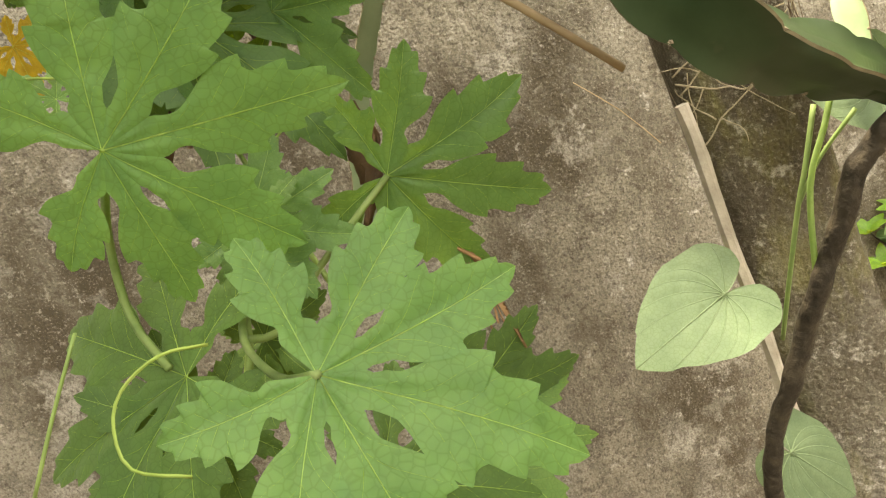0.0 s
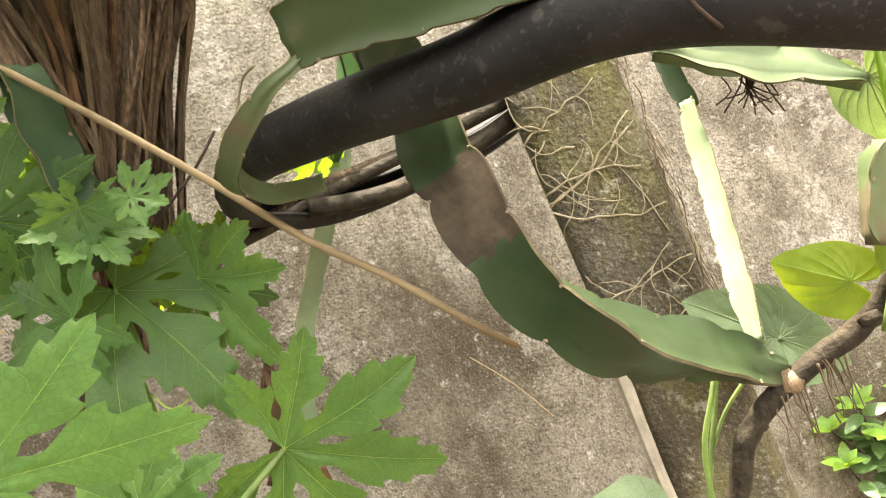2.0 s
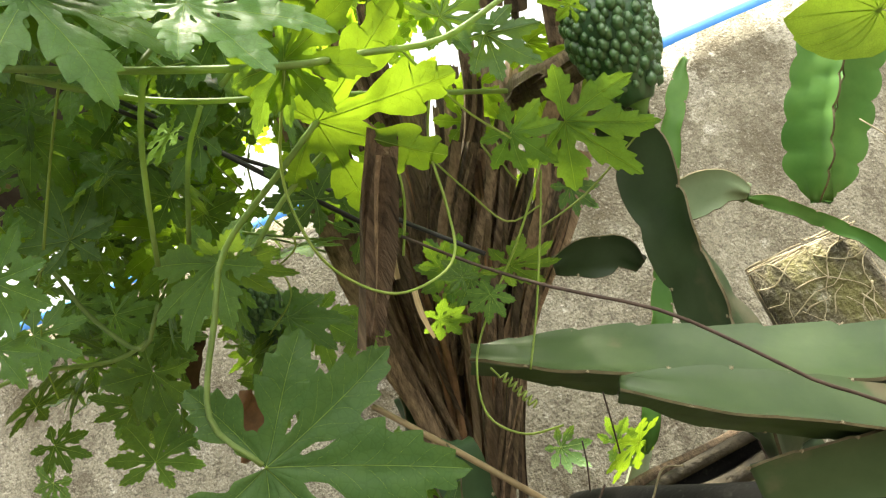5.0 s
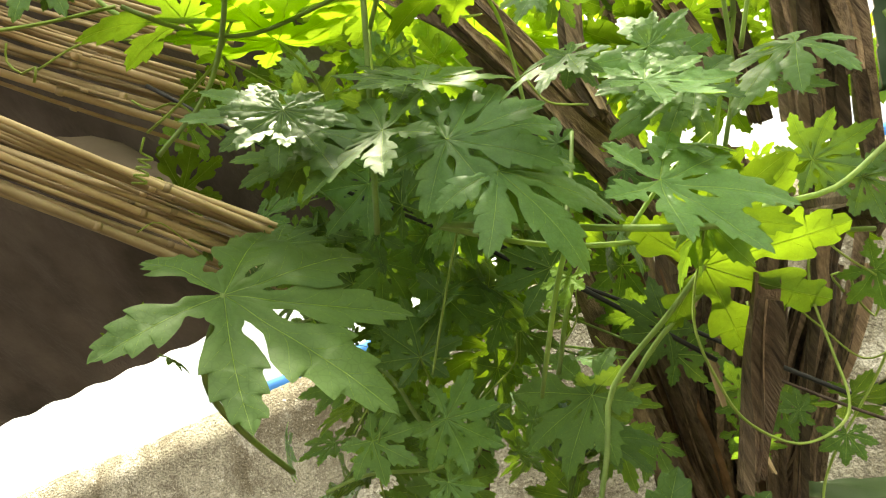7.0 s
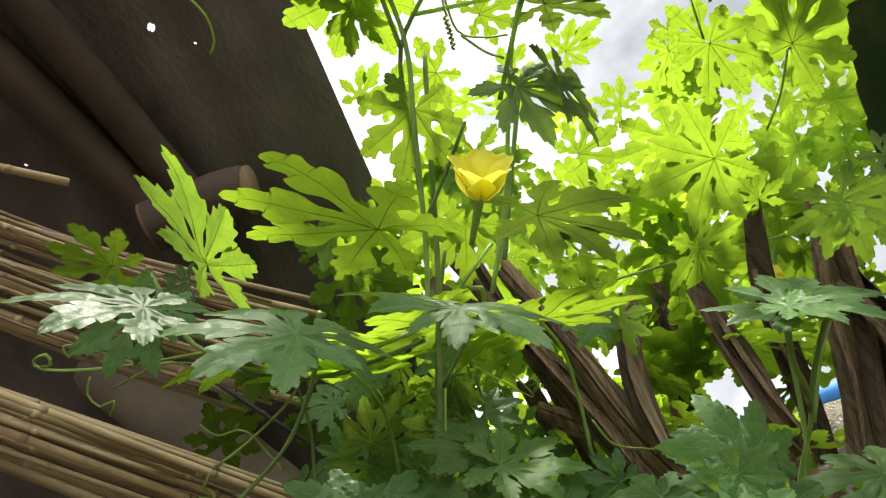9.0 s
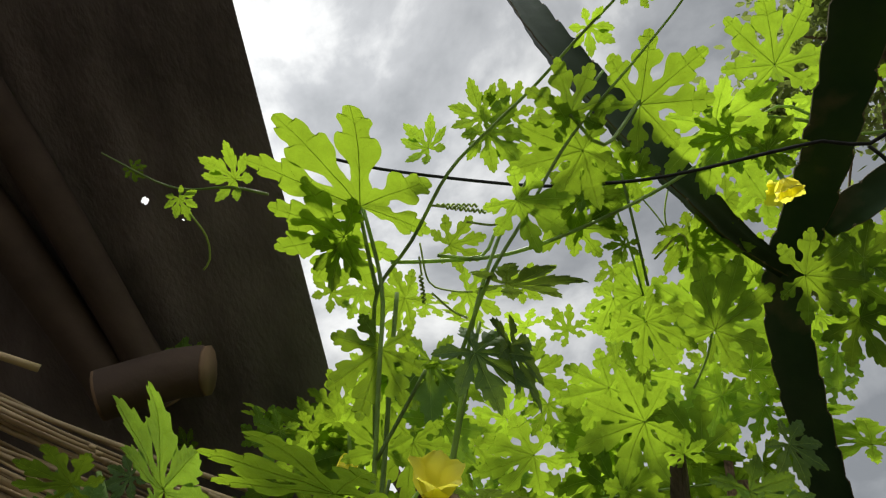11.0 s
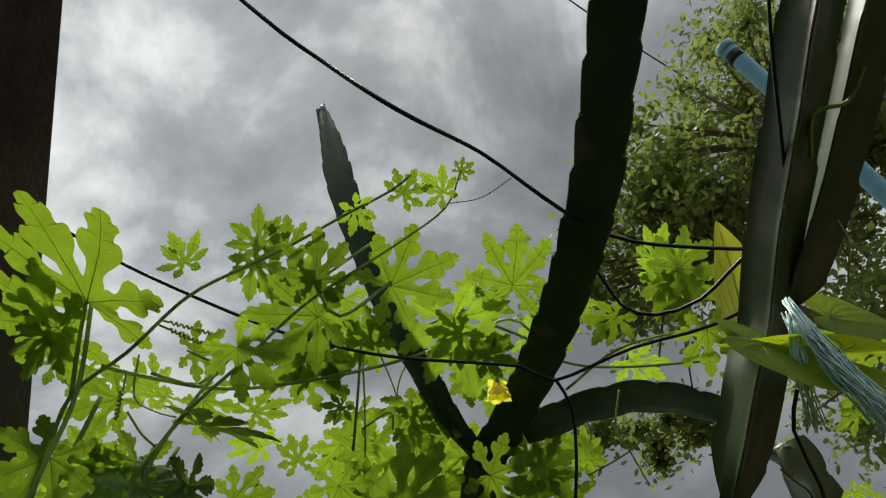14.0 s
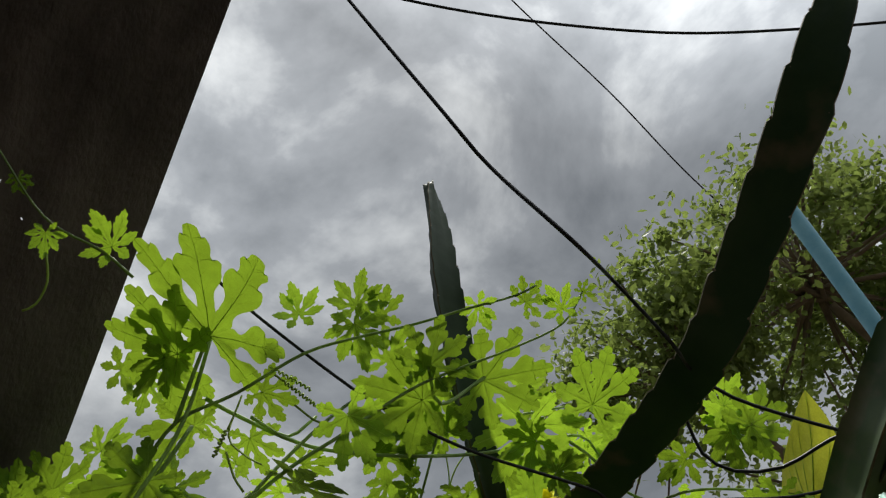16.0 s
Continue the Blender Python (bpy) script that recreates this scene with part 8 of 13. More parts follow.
wire("brown_cane", "withered brown stalk lying along the tyre", [(0.077, 0.647, 1.374), (0.136, 0.654, 1.362), (0.192, 0.655, 1.360), (0.270, 0.651, 1.373), (0.323, 0.646, 1.386)], 0.0105, M_BARK, "cane")
wire("brown_cane", "reddish brown cane behind the cactus pads", [(0.475, 0.512, 1.405), (0.551, 0.498, 1.407), (0.648, 0.480, 1.402), (0.791, 0.456, 1.388)], 0.005, M_STUMP, "cane")
wire("thin_twig", "thin dry twig standing between the plants", [(-0.033, 0.457, 1.378), (0.016, 0.452, 1.406), (0.042, 0.450, 1.428)], 0.0011, M_RUST_WIRE, "twig")
wire("rusty_wire", "rusty tie wire running over the cactus to the tyre", [(-0.022, 0.246, 1.620), (0.010, 0.226, 1.580), (0.038, 0.195, 1.545), (0.078, 0.190, 1.513), (0.105, 0.192, 1.483), (0.125, 0.192, 1.457), (0.141, 0.198, 1.444), (0.160, 0.208, 1.429), (0.183, 0.220, 1.412), (0.207, 0.213, 1.388), (0.225, 0.206, 1.369), (0.236, 0.202, 1.354), (0.244, 0.204, 1.352), (0.250, 0.206, 1.341), (0.260, 0.211, 1.331)], 0.0010, M_RUST_WIRE)
wire("black_wire", "black wire strung through the vine", [(-0.242, 0.182, 1.844), (-0.196, 0.214, 1.808), (-0.150, 0.236, 1.767), (-0.125, 0.254, 1.743), (-0.086, 0.273, 1.714), (-0.056, 0.273, 1.682), (-0.027, 0.263, 1.645), (0.020, 0.258, 1.592)], 0.0015, M_WIRE)
wire("black_wire", "black wire running down among the gourd leaves", [(-0.339, 0.148, 1.963), (-0.280, 0.190, 1.902), (-0.231, 0.221, 1.857), (-0.207, 0.236, 1.835), (-0.147, 0.233, 1.771), (-0.095, 0.232, 1.703), (-0.036, 0.274, 1.641)], 0.0017, M_WIRE)
wire("thin_loop", "thin pale loop of thread on the tyre", [(0.086, 0.352, 1.428), (0.076, 0.372, 1.429), (0.063, 0.385, 1.413), (0.052, 0.392, 1.402), (0.049, 0.396, 1.408), (0.056, 0.392, 1.411), (0.060, 0.388, 1.400)], 0.0008, M_ROOT, "thread", 0.004)
wire("aerial_root", "thin dry aerial root hanging before the wall", [(0.496, 0.548, 1.561), (0.540, 0.547, 1.512), (0.604, 0.542, 1.459)], 0.0008, M_ROOT, "root")
wire("aerial_root", "thin dry aerial root hanging before the wall", [(0.477, 0.551, 1.564), (0.495, 0.559, 1.487), (0.531, 0.561, 1.421)], 0.0008, M_ROOT, "root")
wire("aerial_root", "thin dry aerial root hanging before the wall", [(0.658, 0.532, 1.459), (0.691, 0.530, 1.429), (0.696, 0.535, 1.385)], 0.0008, M_ROOT, "root")
wire("aerial_root", "thin dry aerial root hanging before the wall", [(0.459, 0.544, 1.641), (0.493, 0.546, 1.583), (0.554, 0.543, 1.525)], 0.0008, M_ROOT, "root")
wire("aerial_root", "thin dark aerial root under a cactus joint", [(0.057, 0.331, 1.492), (0.054, 0.334, 1.473), (0.050, 0.337, 1.452)], 0.0006, M_RUST_WIRE, "root")
wire("aerial_root", "thin dark aerial root under a cactus joint", [(0.031, 0.338, 1.469), (0.028, 0.341, 1.455), (0.022, 0.344, 1.438)], 0.0006, M_RUST_WIRE, "root")
wire("aerial_root", "thin dark aerial root under a cactus joint", [(0.131, 0.326, 1.426), (0.130, 0.329, 1.403), (0.126, 0.332, 1.386)], 0.0006, M_RUST_WIRE, "root")
wire("aerial_root", "short dark aerial root under a cactus joint", [(0.344, 0.327, 1.318), (0.340, 0.327, 1.311), (0.326, 0.330, 1.300)], 0.0005, M_RUST_WIRE, "root")
wire("aerial_root", "short dark aerial root under a cactus joint", [(0.350, 0.325, 1.317), (0.344, 0.327, 1.311), (0.352, 0.325, 1.297)], 0.0005, M_RUST_WIRE, "root")
wire("aerial_root", "short dark aerial root under a cactus joint", [(0.349, 0.326, 1.313), (0.341, 0.327, 1.307), (0.353, 0.325, 1.295)], 0.0005, M_RUST_WIRE, "root")
wire("aerial_root", "short dark aerial root under a cactus joint", [(0.332, 0.329, 1.320), (0.334, 0.328, 1.310), (0.323, 0.330, 1.306)], 0.0005, M_RUST_WIRE, "root")
wire("aerial_root", "short dark aerial root under a cactus joint", [(0.350, 0.326, 1.316), (0.346, 0.326, 1.308), (0.358, 0.324, 1.297)], 0.0005, M_RUST_WIRE, "root")
wire("aerial_root", "short dark aerial root under a cactus joint", [(0.354, 0.325, 1.310), (0.358, 0.324, 1.298), (0.345, 0.326, 1.298)], 0.0005, M_RUST_WIRE, "root")
wire("aerial_root", "short dark aerial root under a cactus joint", [(0.342, 0.327, 1.320), (0.345, 0.326, 1.309), (0.337, 0.328, 1.298)], 0.0005, M_RUST_WIRE, "root")
wire("aerial_root", "short dark aerial root under a cactus joint", [(0.343, 0.327, 1.318), (0.346, 0.326, 1.307), (0.330, 0.329, 1.307)], 0.0005, M_RUST_WIRE, "root")
wire("aerial_root", "short dark aerial root under a cactus joint", [(0.352, 0.325, 1.312), (0.354, 0.325, 1.303), (0.358, 0.324, 1.287)], 0.0005, M_RUST_WIRE, "root")
wire("aerial_root", "short dark aerial root under a cactus joint", [(0.345, 0.326, 1.315), (0.343, 0.327, 1.306), (0.335, 0.328, 1.302)], 0.0005, M_RUST_WIRE, "root")
wire("aerial_root", "short dark aerial root under a cactus joint", [(0.355, 0.325, 1.312), (0.345, 0.326, 1.307), (0.351, 0.325, 1.288)], 0.0005, M_RUST_WIRE, "root")
wire("aerial_root", "short dark aerial root under a cactus joint", [(0.346, 0.326, 1.316), (0.343, 0.327, 1.308), (0.344, 0.326, 1.296)], 0.0005, M_RUST_WIRE, "root")
wire("aerial_root", "short dark aerial root under a cactus joint", [(0.341, 0.327, 1.315), (0.344, 0.326, 1.304), (0.342, 0.327, 1.292)], 0.0005, M_RUST_WIRE, "root")
wire("aerial_root", "short dark aerial root under a cactus joint", [(0.350, 0.326, 1.317), (0.347, 0.326, 1.309), (0.341, 0.327, 1.305)], 0.0005, M_RUST_WIRE, "root")


# ---- bitter gourd canopy overhead ----
vine_b = thing("bitter_gourd_vine", "bitter gourd vine spreading sunlit lobed leaves overhead", "vine", "gourd vines", (-0.136, 0.068, 1.972))
vine_c = thing("bitter_gourd_vine", "dense bitter gourd vine with leaves lit through from behind", "vine", "gourd vines", (-0.231, 0.253, 1.798))
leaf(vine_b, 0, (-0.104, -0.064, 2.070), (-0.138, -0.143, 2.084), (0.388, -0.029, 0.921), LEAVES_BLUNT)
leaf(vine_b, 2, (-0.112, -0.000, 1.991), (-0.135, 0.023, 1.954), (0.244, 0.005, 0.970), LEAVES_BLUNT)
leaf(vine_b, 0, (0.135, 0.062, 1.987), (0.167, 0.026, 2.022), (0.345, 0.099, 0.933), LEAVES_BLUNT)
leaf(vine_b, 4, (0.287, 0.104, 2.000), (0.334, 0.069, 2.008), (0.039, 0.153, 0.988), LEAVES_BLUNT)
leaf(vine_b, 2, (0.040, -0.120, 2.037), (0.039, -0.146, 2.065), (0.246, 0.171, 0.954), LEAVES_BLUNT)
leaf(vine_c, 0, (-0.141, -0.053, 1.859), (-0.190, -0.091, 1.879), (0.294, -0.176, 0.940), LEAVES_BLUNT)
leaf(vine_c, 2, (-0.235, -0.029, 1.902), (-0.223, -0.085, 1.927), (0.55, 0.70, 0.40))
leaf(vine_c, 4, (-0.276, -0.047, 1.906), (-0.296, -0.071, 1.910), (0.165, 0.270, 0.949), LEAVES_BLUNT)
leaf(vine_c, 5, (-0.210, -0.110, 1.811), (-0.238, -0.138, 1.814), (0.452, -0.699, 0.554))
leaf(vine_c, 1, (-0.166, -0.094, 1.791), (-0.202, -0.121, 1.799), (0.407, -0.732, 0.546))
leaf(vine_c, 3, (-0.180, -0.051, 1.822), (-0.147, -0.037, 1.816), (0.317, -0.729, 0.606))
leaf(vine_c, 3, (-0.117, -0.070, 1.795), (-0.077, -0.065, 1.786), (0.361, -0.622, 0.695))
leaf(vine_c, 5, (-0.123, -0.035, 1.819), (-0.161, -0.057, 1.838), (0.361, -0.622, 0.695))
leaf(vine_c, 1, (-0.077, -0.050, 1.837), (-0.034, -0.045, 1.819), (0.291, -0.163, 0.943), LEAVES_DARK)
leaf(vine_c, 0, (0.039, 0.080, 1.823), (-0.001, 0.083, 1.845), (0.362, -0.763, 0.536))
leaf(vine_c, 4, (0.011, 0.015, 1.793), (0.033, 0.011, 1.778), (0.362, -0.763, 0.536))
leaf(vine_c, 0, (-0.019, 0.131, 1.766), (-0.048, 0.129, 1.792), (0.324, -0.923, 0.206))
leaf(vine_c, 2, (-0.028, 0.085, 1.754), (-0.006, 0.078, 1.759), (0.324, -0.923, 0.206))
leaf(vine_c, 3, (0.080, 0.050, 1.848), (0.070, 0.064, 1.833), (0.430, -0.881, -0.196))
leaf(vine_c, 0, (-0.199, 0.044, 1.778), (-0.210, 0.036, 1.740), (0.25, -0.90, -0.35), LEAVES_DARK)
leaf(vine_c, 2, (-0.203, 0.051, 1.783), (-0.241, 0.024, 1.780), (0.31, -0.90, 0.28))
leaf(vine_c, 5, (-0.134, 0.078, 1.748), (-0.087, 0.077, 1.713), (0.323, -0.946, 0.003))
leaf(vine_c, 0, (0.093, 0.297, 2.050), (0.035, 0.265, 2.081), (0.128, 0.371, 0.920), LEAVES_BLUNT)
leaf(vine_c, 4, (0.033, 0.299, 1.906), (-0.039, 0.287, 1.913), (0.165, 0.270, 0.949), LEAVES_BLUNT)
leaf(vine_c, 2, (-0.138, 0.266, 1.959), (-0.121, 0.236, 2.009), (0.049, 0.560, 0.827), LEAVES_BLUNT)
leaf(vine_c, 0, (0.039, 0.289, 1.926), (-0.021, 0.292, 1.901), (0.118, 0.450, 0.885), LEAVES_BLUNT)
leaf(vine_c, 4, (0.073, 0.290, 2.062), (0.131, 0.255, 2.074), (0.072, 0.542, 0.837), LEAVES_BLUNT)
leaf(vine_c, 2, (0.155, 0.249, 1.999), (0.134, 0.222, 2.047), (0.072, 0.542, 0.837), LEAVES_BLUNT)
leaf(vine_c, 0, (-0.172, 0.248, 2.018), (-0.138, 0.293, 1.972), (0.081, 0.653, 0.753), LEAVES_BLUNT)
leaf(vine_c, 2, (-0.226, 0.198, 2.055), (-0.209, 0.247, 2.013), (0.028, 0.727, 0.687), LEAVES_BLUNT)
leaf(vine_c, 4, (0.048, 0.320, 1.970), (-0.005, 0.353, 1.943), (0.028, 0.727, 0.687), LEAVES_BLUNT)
# leaves added above the front leaves to keep direct sun off them
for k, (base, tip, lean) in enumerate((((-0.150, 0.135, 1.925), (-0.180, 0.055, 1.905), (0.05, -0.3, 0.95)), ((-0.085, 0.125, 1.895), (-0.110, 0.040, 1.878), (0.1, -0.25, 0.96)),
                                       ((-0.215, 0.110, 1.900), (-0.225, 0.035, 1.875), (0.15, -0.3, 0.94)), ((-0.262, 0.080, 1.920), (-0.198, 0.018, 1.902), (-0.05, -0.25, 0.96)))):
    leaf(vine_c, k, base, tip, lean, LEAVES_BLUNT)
    stem(vine_c, [base, (base[0] + 0.008, base[1] + 0.028, base[2] - 0.012), (base[0] + 0.006, base[1] + 0.052, base[2] - 0.040), (base[0], base[1] + 0.062, base[2] - 0.075)], 0.0011, 0.0014)
stem(vine_c, [(-0.240, 0.036, 1.692), (-0.250, 0.038, 1.678), (-0.260, 0.046, 1.668), (-0.270, 0.068, 1.662), (-0.280, 0.110, 1.655), (-0.288, 0.164, 1.646)], 0.0014, 0.0017)
leaf(vine_c, 4, (-0.240, 0.036, 1.692), (-0.164, 0.082, 1.672), (0.2, -0.84, 0.45), LEAVES_DARK)
leaf(vine_b, 4, (-0.120, -0.048, 2.061), (-0.178, -0.029, 2.088), (0.441, 0.052, 0.896), LEAVES_BLUNT)
leaf(vine_b, 1, (-0.126, -0.035, 2.066), (-0.140, -0.015, 2.043), (-0.568, 0.404, 0.717), LEAVES_BLUNT)
leaf(vine_b, 3, (-0.045, -0.073, 2.112), (-0.053, -0.080, 2.138), (0.197, 0.688, 0.698), LEAVES_BLUNT)
leaf(vine_b, 5, (0.008, -0.056, 2.147), (0.031, -0.032, 2.123), (0.304, 0.627, 0.717), LEAVES_BLUNT)
leaf(vine_b, 1, (0.044, -0.098, 2.026), (0.001, -0.079, 2.045), (0.511, 0.376, 0.773), LEAVES_BLUNT)
leaf(vine_b, 2, (0.108, -0.089, 2.081), (0.157, -0.122, 2.086), (0.188, 0.434, 0.881), LEAVES_BLUNT)
leaf(vine_b, 0, (0.107, -0.027, 2.080), (0.085, -0.034, 2.107), (0.583, 0.518, 0.626), LEAVES_BLUNT)
leaf(vine_b, 1, (0.167, -0.061, 2.076), (0.192, -0.016, 2.037), (0.238, 0.554, 0.798), LEAVES_BLUNT)
leaf(vine_b, 0, (0.216, -0.093, 2.088), (0.219, -0.133, 2.122), (0.365, 0.526, 0.768), LEAVES_BLUNT)
leaf(vine_b, 4, (0.367, -0.128, 2.083), (0.402, -0.155, 2.097), (0.323, 0.578, 0.750), LEAVES_BLUNT)
leaf(vine_b, 2, (0.345, -0.125, 2.002), (0.357, -0.093, 1.983), (0.328, 0.496, 0.804), LEAVES_BLUNT)
leaf(vine_b, 3, (0.301, -0.094, 2.052), (0.286, -0.067, 2.054), (0.513, 0.231, 0.827), LEAVES_BLUNT)
leaf(vine_b, 0, (-0.007, -0.087, 2.004), (0.018, -0.071, 1.983), (0.408, 0.623, 0.668), LEAVES_BLUNT)
leaf(vine_b, 2, (0.052, -0.010, 2.056), (0.087, -0.032, 2.054), (0.204, 0.412, 0.888), LEAVES_BLUNT)
leaf(vine_b, 3, (0.055, -0.045, 2.051), (0.050, -0.059, 2.074), (0.304, 0.791, 0.531), LEAVES_BLUNT)
leaf(vine_b, 2, (-0.024, -0.043, 1.981), (0.025, -0.041, 1.967), (0.303, -0.482, 0.822), LEAVES_DARK)
leaf(vine_b, 1, (-0.054, -0.022, 1.950), (-0.023, -0.010, 1.920), (0.123, -0.989, 0.086), LEAVES_DARK)
leaf(vine_b, 2, (-0.028, -0.010, 1.959), (-0.021, 0.020, 1.924), (0.875, -0.442, -0.198), LEAVES_DARK)
leaf(vine_b, 0, (0.081, 0.041, 1.994), (0.096, 0.071, 1.969), (0.521, 0.477, 0.708), LEAVES_BLUNT)
leaf(vine_b, 3, (0.078, -0.008, 2.029), (0.064, 0.003, 2.025), (0.217, 0.554, 0.804), LEAVES_BLUNT)
leaf(vine_b, 3, (0.123, -0.182, 2.068), (0.111, -0.190, 2.084), (0.531, 0.378, 0.759), LEAVES_BLUNT)
leaf(vine_b, 2, (0.096, -0.174, 2.073), (0.105, -0.189, 2.088), (0.118, 0.635, 0.764), LEAVES_BLUNT)
leaf(vine_b, 3, (0.065, -0.158, 2.074), (0.078, -0.146, 2.063), (0.372, 0.435, 0.820), LEAVES_BLUNT)
leaf(vine_b, 2, (0.136, -0.195, 2.080), (0.145, -0.203, 2.083), (0.107, 0.470, 0.876), LEAVES_BLUNT)
leaf(vine_b, 3, (-0.186, -0.089, 2.101), (-0.202, -0.102, 2.121), (0.302, 0.596, 0.744), LEAVES_BLUNT)
leaf(vine_b, 2, (0.258, 0.058, 1.996), (0.292, 0.081, 1.971), (0.394, 0.349, 0.850), LEAVES_BLUNT)
leaf(vine_b, 0, (0.265, 0.043, 2.005), (0.297, 0.033, 2.015), (0.125, 0.886, 0.447), LEAVES_BLUNT)
leaf(vine_b, 4, (0.255, 0.082, 1.980), (0.262, 0.108, 1.947), (0.219, 0.735, 0.642), LEAVES_BLUNT)
leaf(vine_b, 1, (0.386, -0.105, 2.136), (0.427, -0.119, 2.148), (0.080, 0.745, 0.662), LEAVES_BLUNT)
leaf(vine_b, 3, (0.399, -0.088, 2.121), (0.452, -0.081, 2.114), (0.104, 0.180, 0.978), LEAVES_BLUNT)
leaf(vine_b, 0, (0.369, -0.019, 2.081), (0.403, -0.012, 2.067), (0.376, 0.084, 0.923), LEAVES_BLUNT)
leaf(vine_b, 1, (0.013, -0.050, 2.183), (0.009, -0.068, 2.215), (0.188, 0.699, 0.690), LEAVES_BLUNT)
leaf(vine_b, 5, (-0.228, -0.084, 2.101), (-0.223, -0.071, 2.090), (-0.042, 0.520, 0.853), LEAVES_BLUNT)
leaf(vine_b, 2, (-0.259, -0.100, 2.130), (-0.251, -0.093, 2.124), (0.085, 0.626, 0.775), LEAVES_BLUNT)
leaf(vine_b, 1, (0.183, 0.133, 2.054), (0.239, 0.099, 2.104), (0.135, 0.825, 0.548), LEAVES_BLUNT)
leaf(vine_b, 0, (0.137, 0.136, 2.107), (0.121, 0.116, 2.140), (0.382, 0.601, 0.702), LEAVES_BLUNT)
leaf(vine_b, 2, (0.067, 0.145, 2.020), (0.018, 0.147, 2.021), (-0.066, 0.713, 0.698), LEAVES_BLUNT)
leaf(vine_b, 1, (0.065, 0.102, 1.952), (0.006, 0.108, 1.948), (-0.080, 0.605, 0.792), LEAVES_BLUNT)
leaf(vine_b, 0, (0.114, 0.091, 1.865), (0.134, 0.096, 1.845), (0.092, -0.878, -0.470))
leaf(vine_b, 4, (-0.029, 0.061, 1.923), (-0.073, 0.066, 1.921), (0.063, 0.358, 0.931), LEAVES_BLUNT)
leaf(vine_b, 3, (0.147, 0.094, 1.902), (0.167, 0.105, 1.878), (0.218, -0.944, -0.248), LEAVES_DARK)
leaf(vine_b, 2, (0.251, 0.042, 2.117), (0.275, 0.061, 2.083), (0.572, 0.493, 0.656), LEAVES_BLUNT)
leaf(vine_b, 1, (0.152, 0.030, 2.067), (0.133, 0.066, 2.066), (0.060, 0.064, 0.996), LEAVES_BLUNT)
leaf(vine_b, 3, (0.058, -0.035, 2.062), (0.018, -0.005, 2.063), (0.130, 0.150, 0.980), LEAVES_BLUNT)
leaf(vine_b, 5, (0.029, 0.128, 2.149), (0.061, 0.104, 2.149), (0.044, 0.053, 0.998), LEAVES_BLUNT)
leaf(vine_b, 0, (0.179, 0.072, 2.072), (0.162, 0.063, 2.100), (0.622, 0.570, 0.537), LEAVES_BLUNT)
leaf(vine_b, 0, (0.021, 0.242, 2.132), (0.062, 0.213, 2.120), (0.573, 0.598, 0.560), LEAVES_BLUNT)
leaf(vine_b, 4, (-0.033, 0.081, 2.183), (0.003, 0.070, 2.170), (0.431, 0.476, 0.766), LEAVES_BLUNT)
leaf(vine_b, 0, (0.100, -0.022, 2.092), (0.062, -0.037, 2.109), (0.382, 0.053, 0.923), LEAVES_BLUNT)
leaf(vine_b, 3, (0.141, 0.166, 2.099), (0.155, 0.181, 2.073), (0.267, 0.771, 0.578), LEAVES_BLUNT)
leaf(vine_b, 2, (0.121, 0.162, 2.138), (0.125, 0.205, 2.119), (-0.225, 0.407, 0.885), LEAVES_BLUNT)
leaf(vine_b, 4, (0.203, 0.029, 1.990), (0.248, 0.038, 1.978), (0.059, 0.682, 0.729), LEAVES_BLUNT)
leaf(vine_b, 5, (0.153, 0.042, 2.056), (0.194, 0.040, 2.045), (0.246, 0.489, 0.837), LEAVES_BLUNT)
leaf(vine_b, 0, (0.217, 0.094, 2.060), (0.221, 0.056, 2.075), (-0.194, 0.333, 0.923), LEAVES_BLUNT)
leaf(vine_b, 3, (0.185, -0.056, 2.036), (0.206, -0.073, 2.045), (0.158, 0.573, 0.804), LEAVES_BLUNT)
leaf(vine_b, 5, (0.052, -0.028, 2.146), (0.057, -0.058, 2.164), (0.077, 0.535, 0.841), LEAVES_BLUNT)
leaf(vine_b, 5, (0.196, -0.052, 2.053), (0.199, -0.038, 2.031), (0.421, 0.749, 0.512), LEAVES_BLUNT)
leaf(vine_b, 1, (0.174, -0.056, 2.066), (0.148, -0.034, 2.055), (0.265, 0.657, 0.706), LEAVES_BLUNT)
leaf(vine_b, 0, (0.137, -0.018, 2.111), (0.128, -0.032, 2.132), (0.347, 0.695, 0.629), LEAVES_BLUNT)
leaf(vine_b, 1, (0.263, -0.055, 2.169), (0.274, -0.038, 2.149), (0.125, 0.700, 0.703), LEAVES_BLUNT)
leaf(vine_b, 5, (0.313, -0.014, 2.153), (0.330, 0.008, 2.124), (0.423, 0.590, 0.687), LEAVES_BLUNT)
leaf(vine_b, 4, (0.431, -0.077, 2.153), (0.403, -0.051, 2.137), (-0.022, 0.503, 0.864), LEAVES_BLUNT)
leaf(vine_b, 1, (0.300, -0.065, 2.112), (0.278, -0.032, 2.114), (0.595, 0.376, 0.710), LEAVES_BLUNT)
leaf(vine_b, 0, (0.295, 0.007, 2.143), (0.286, 0.034, 2.133), (-0.002, 0.333, 0.943), LEAVES_BLUNT)
leaf(vine_b, 3, (0.423, -0.081, 2.138), (0.396, -0.092, 2.169), (0.741, 0.103, 0.664), LEAVES_BLUNT)
leaf(vine_b, 0, (0.598, -0.037, 2.104), (0.589, -0.012, 2.085), (0.233, 0.621, 0.748), LEAVES_BLUNT)
leaf(vine_b, 0, (0.558, -0.109, 2.008), (0.533, -0.103, 2.023), (0.494, -0.021, 0.869), LEAVES_BLUNT)
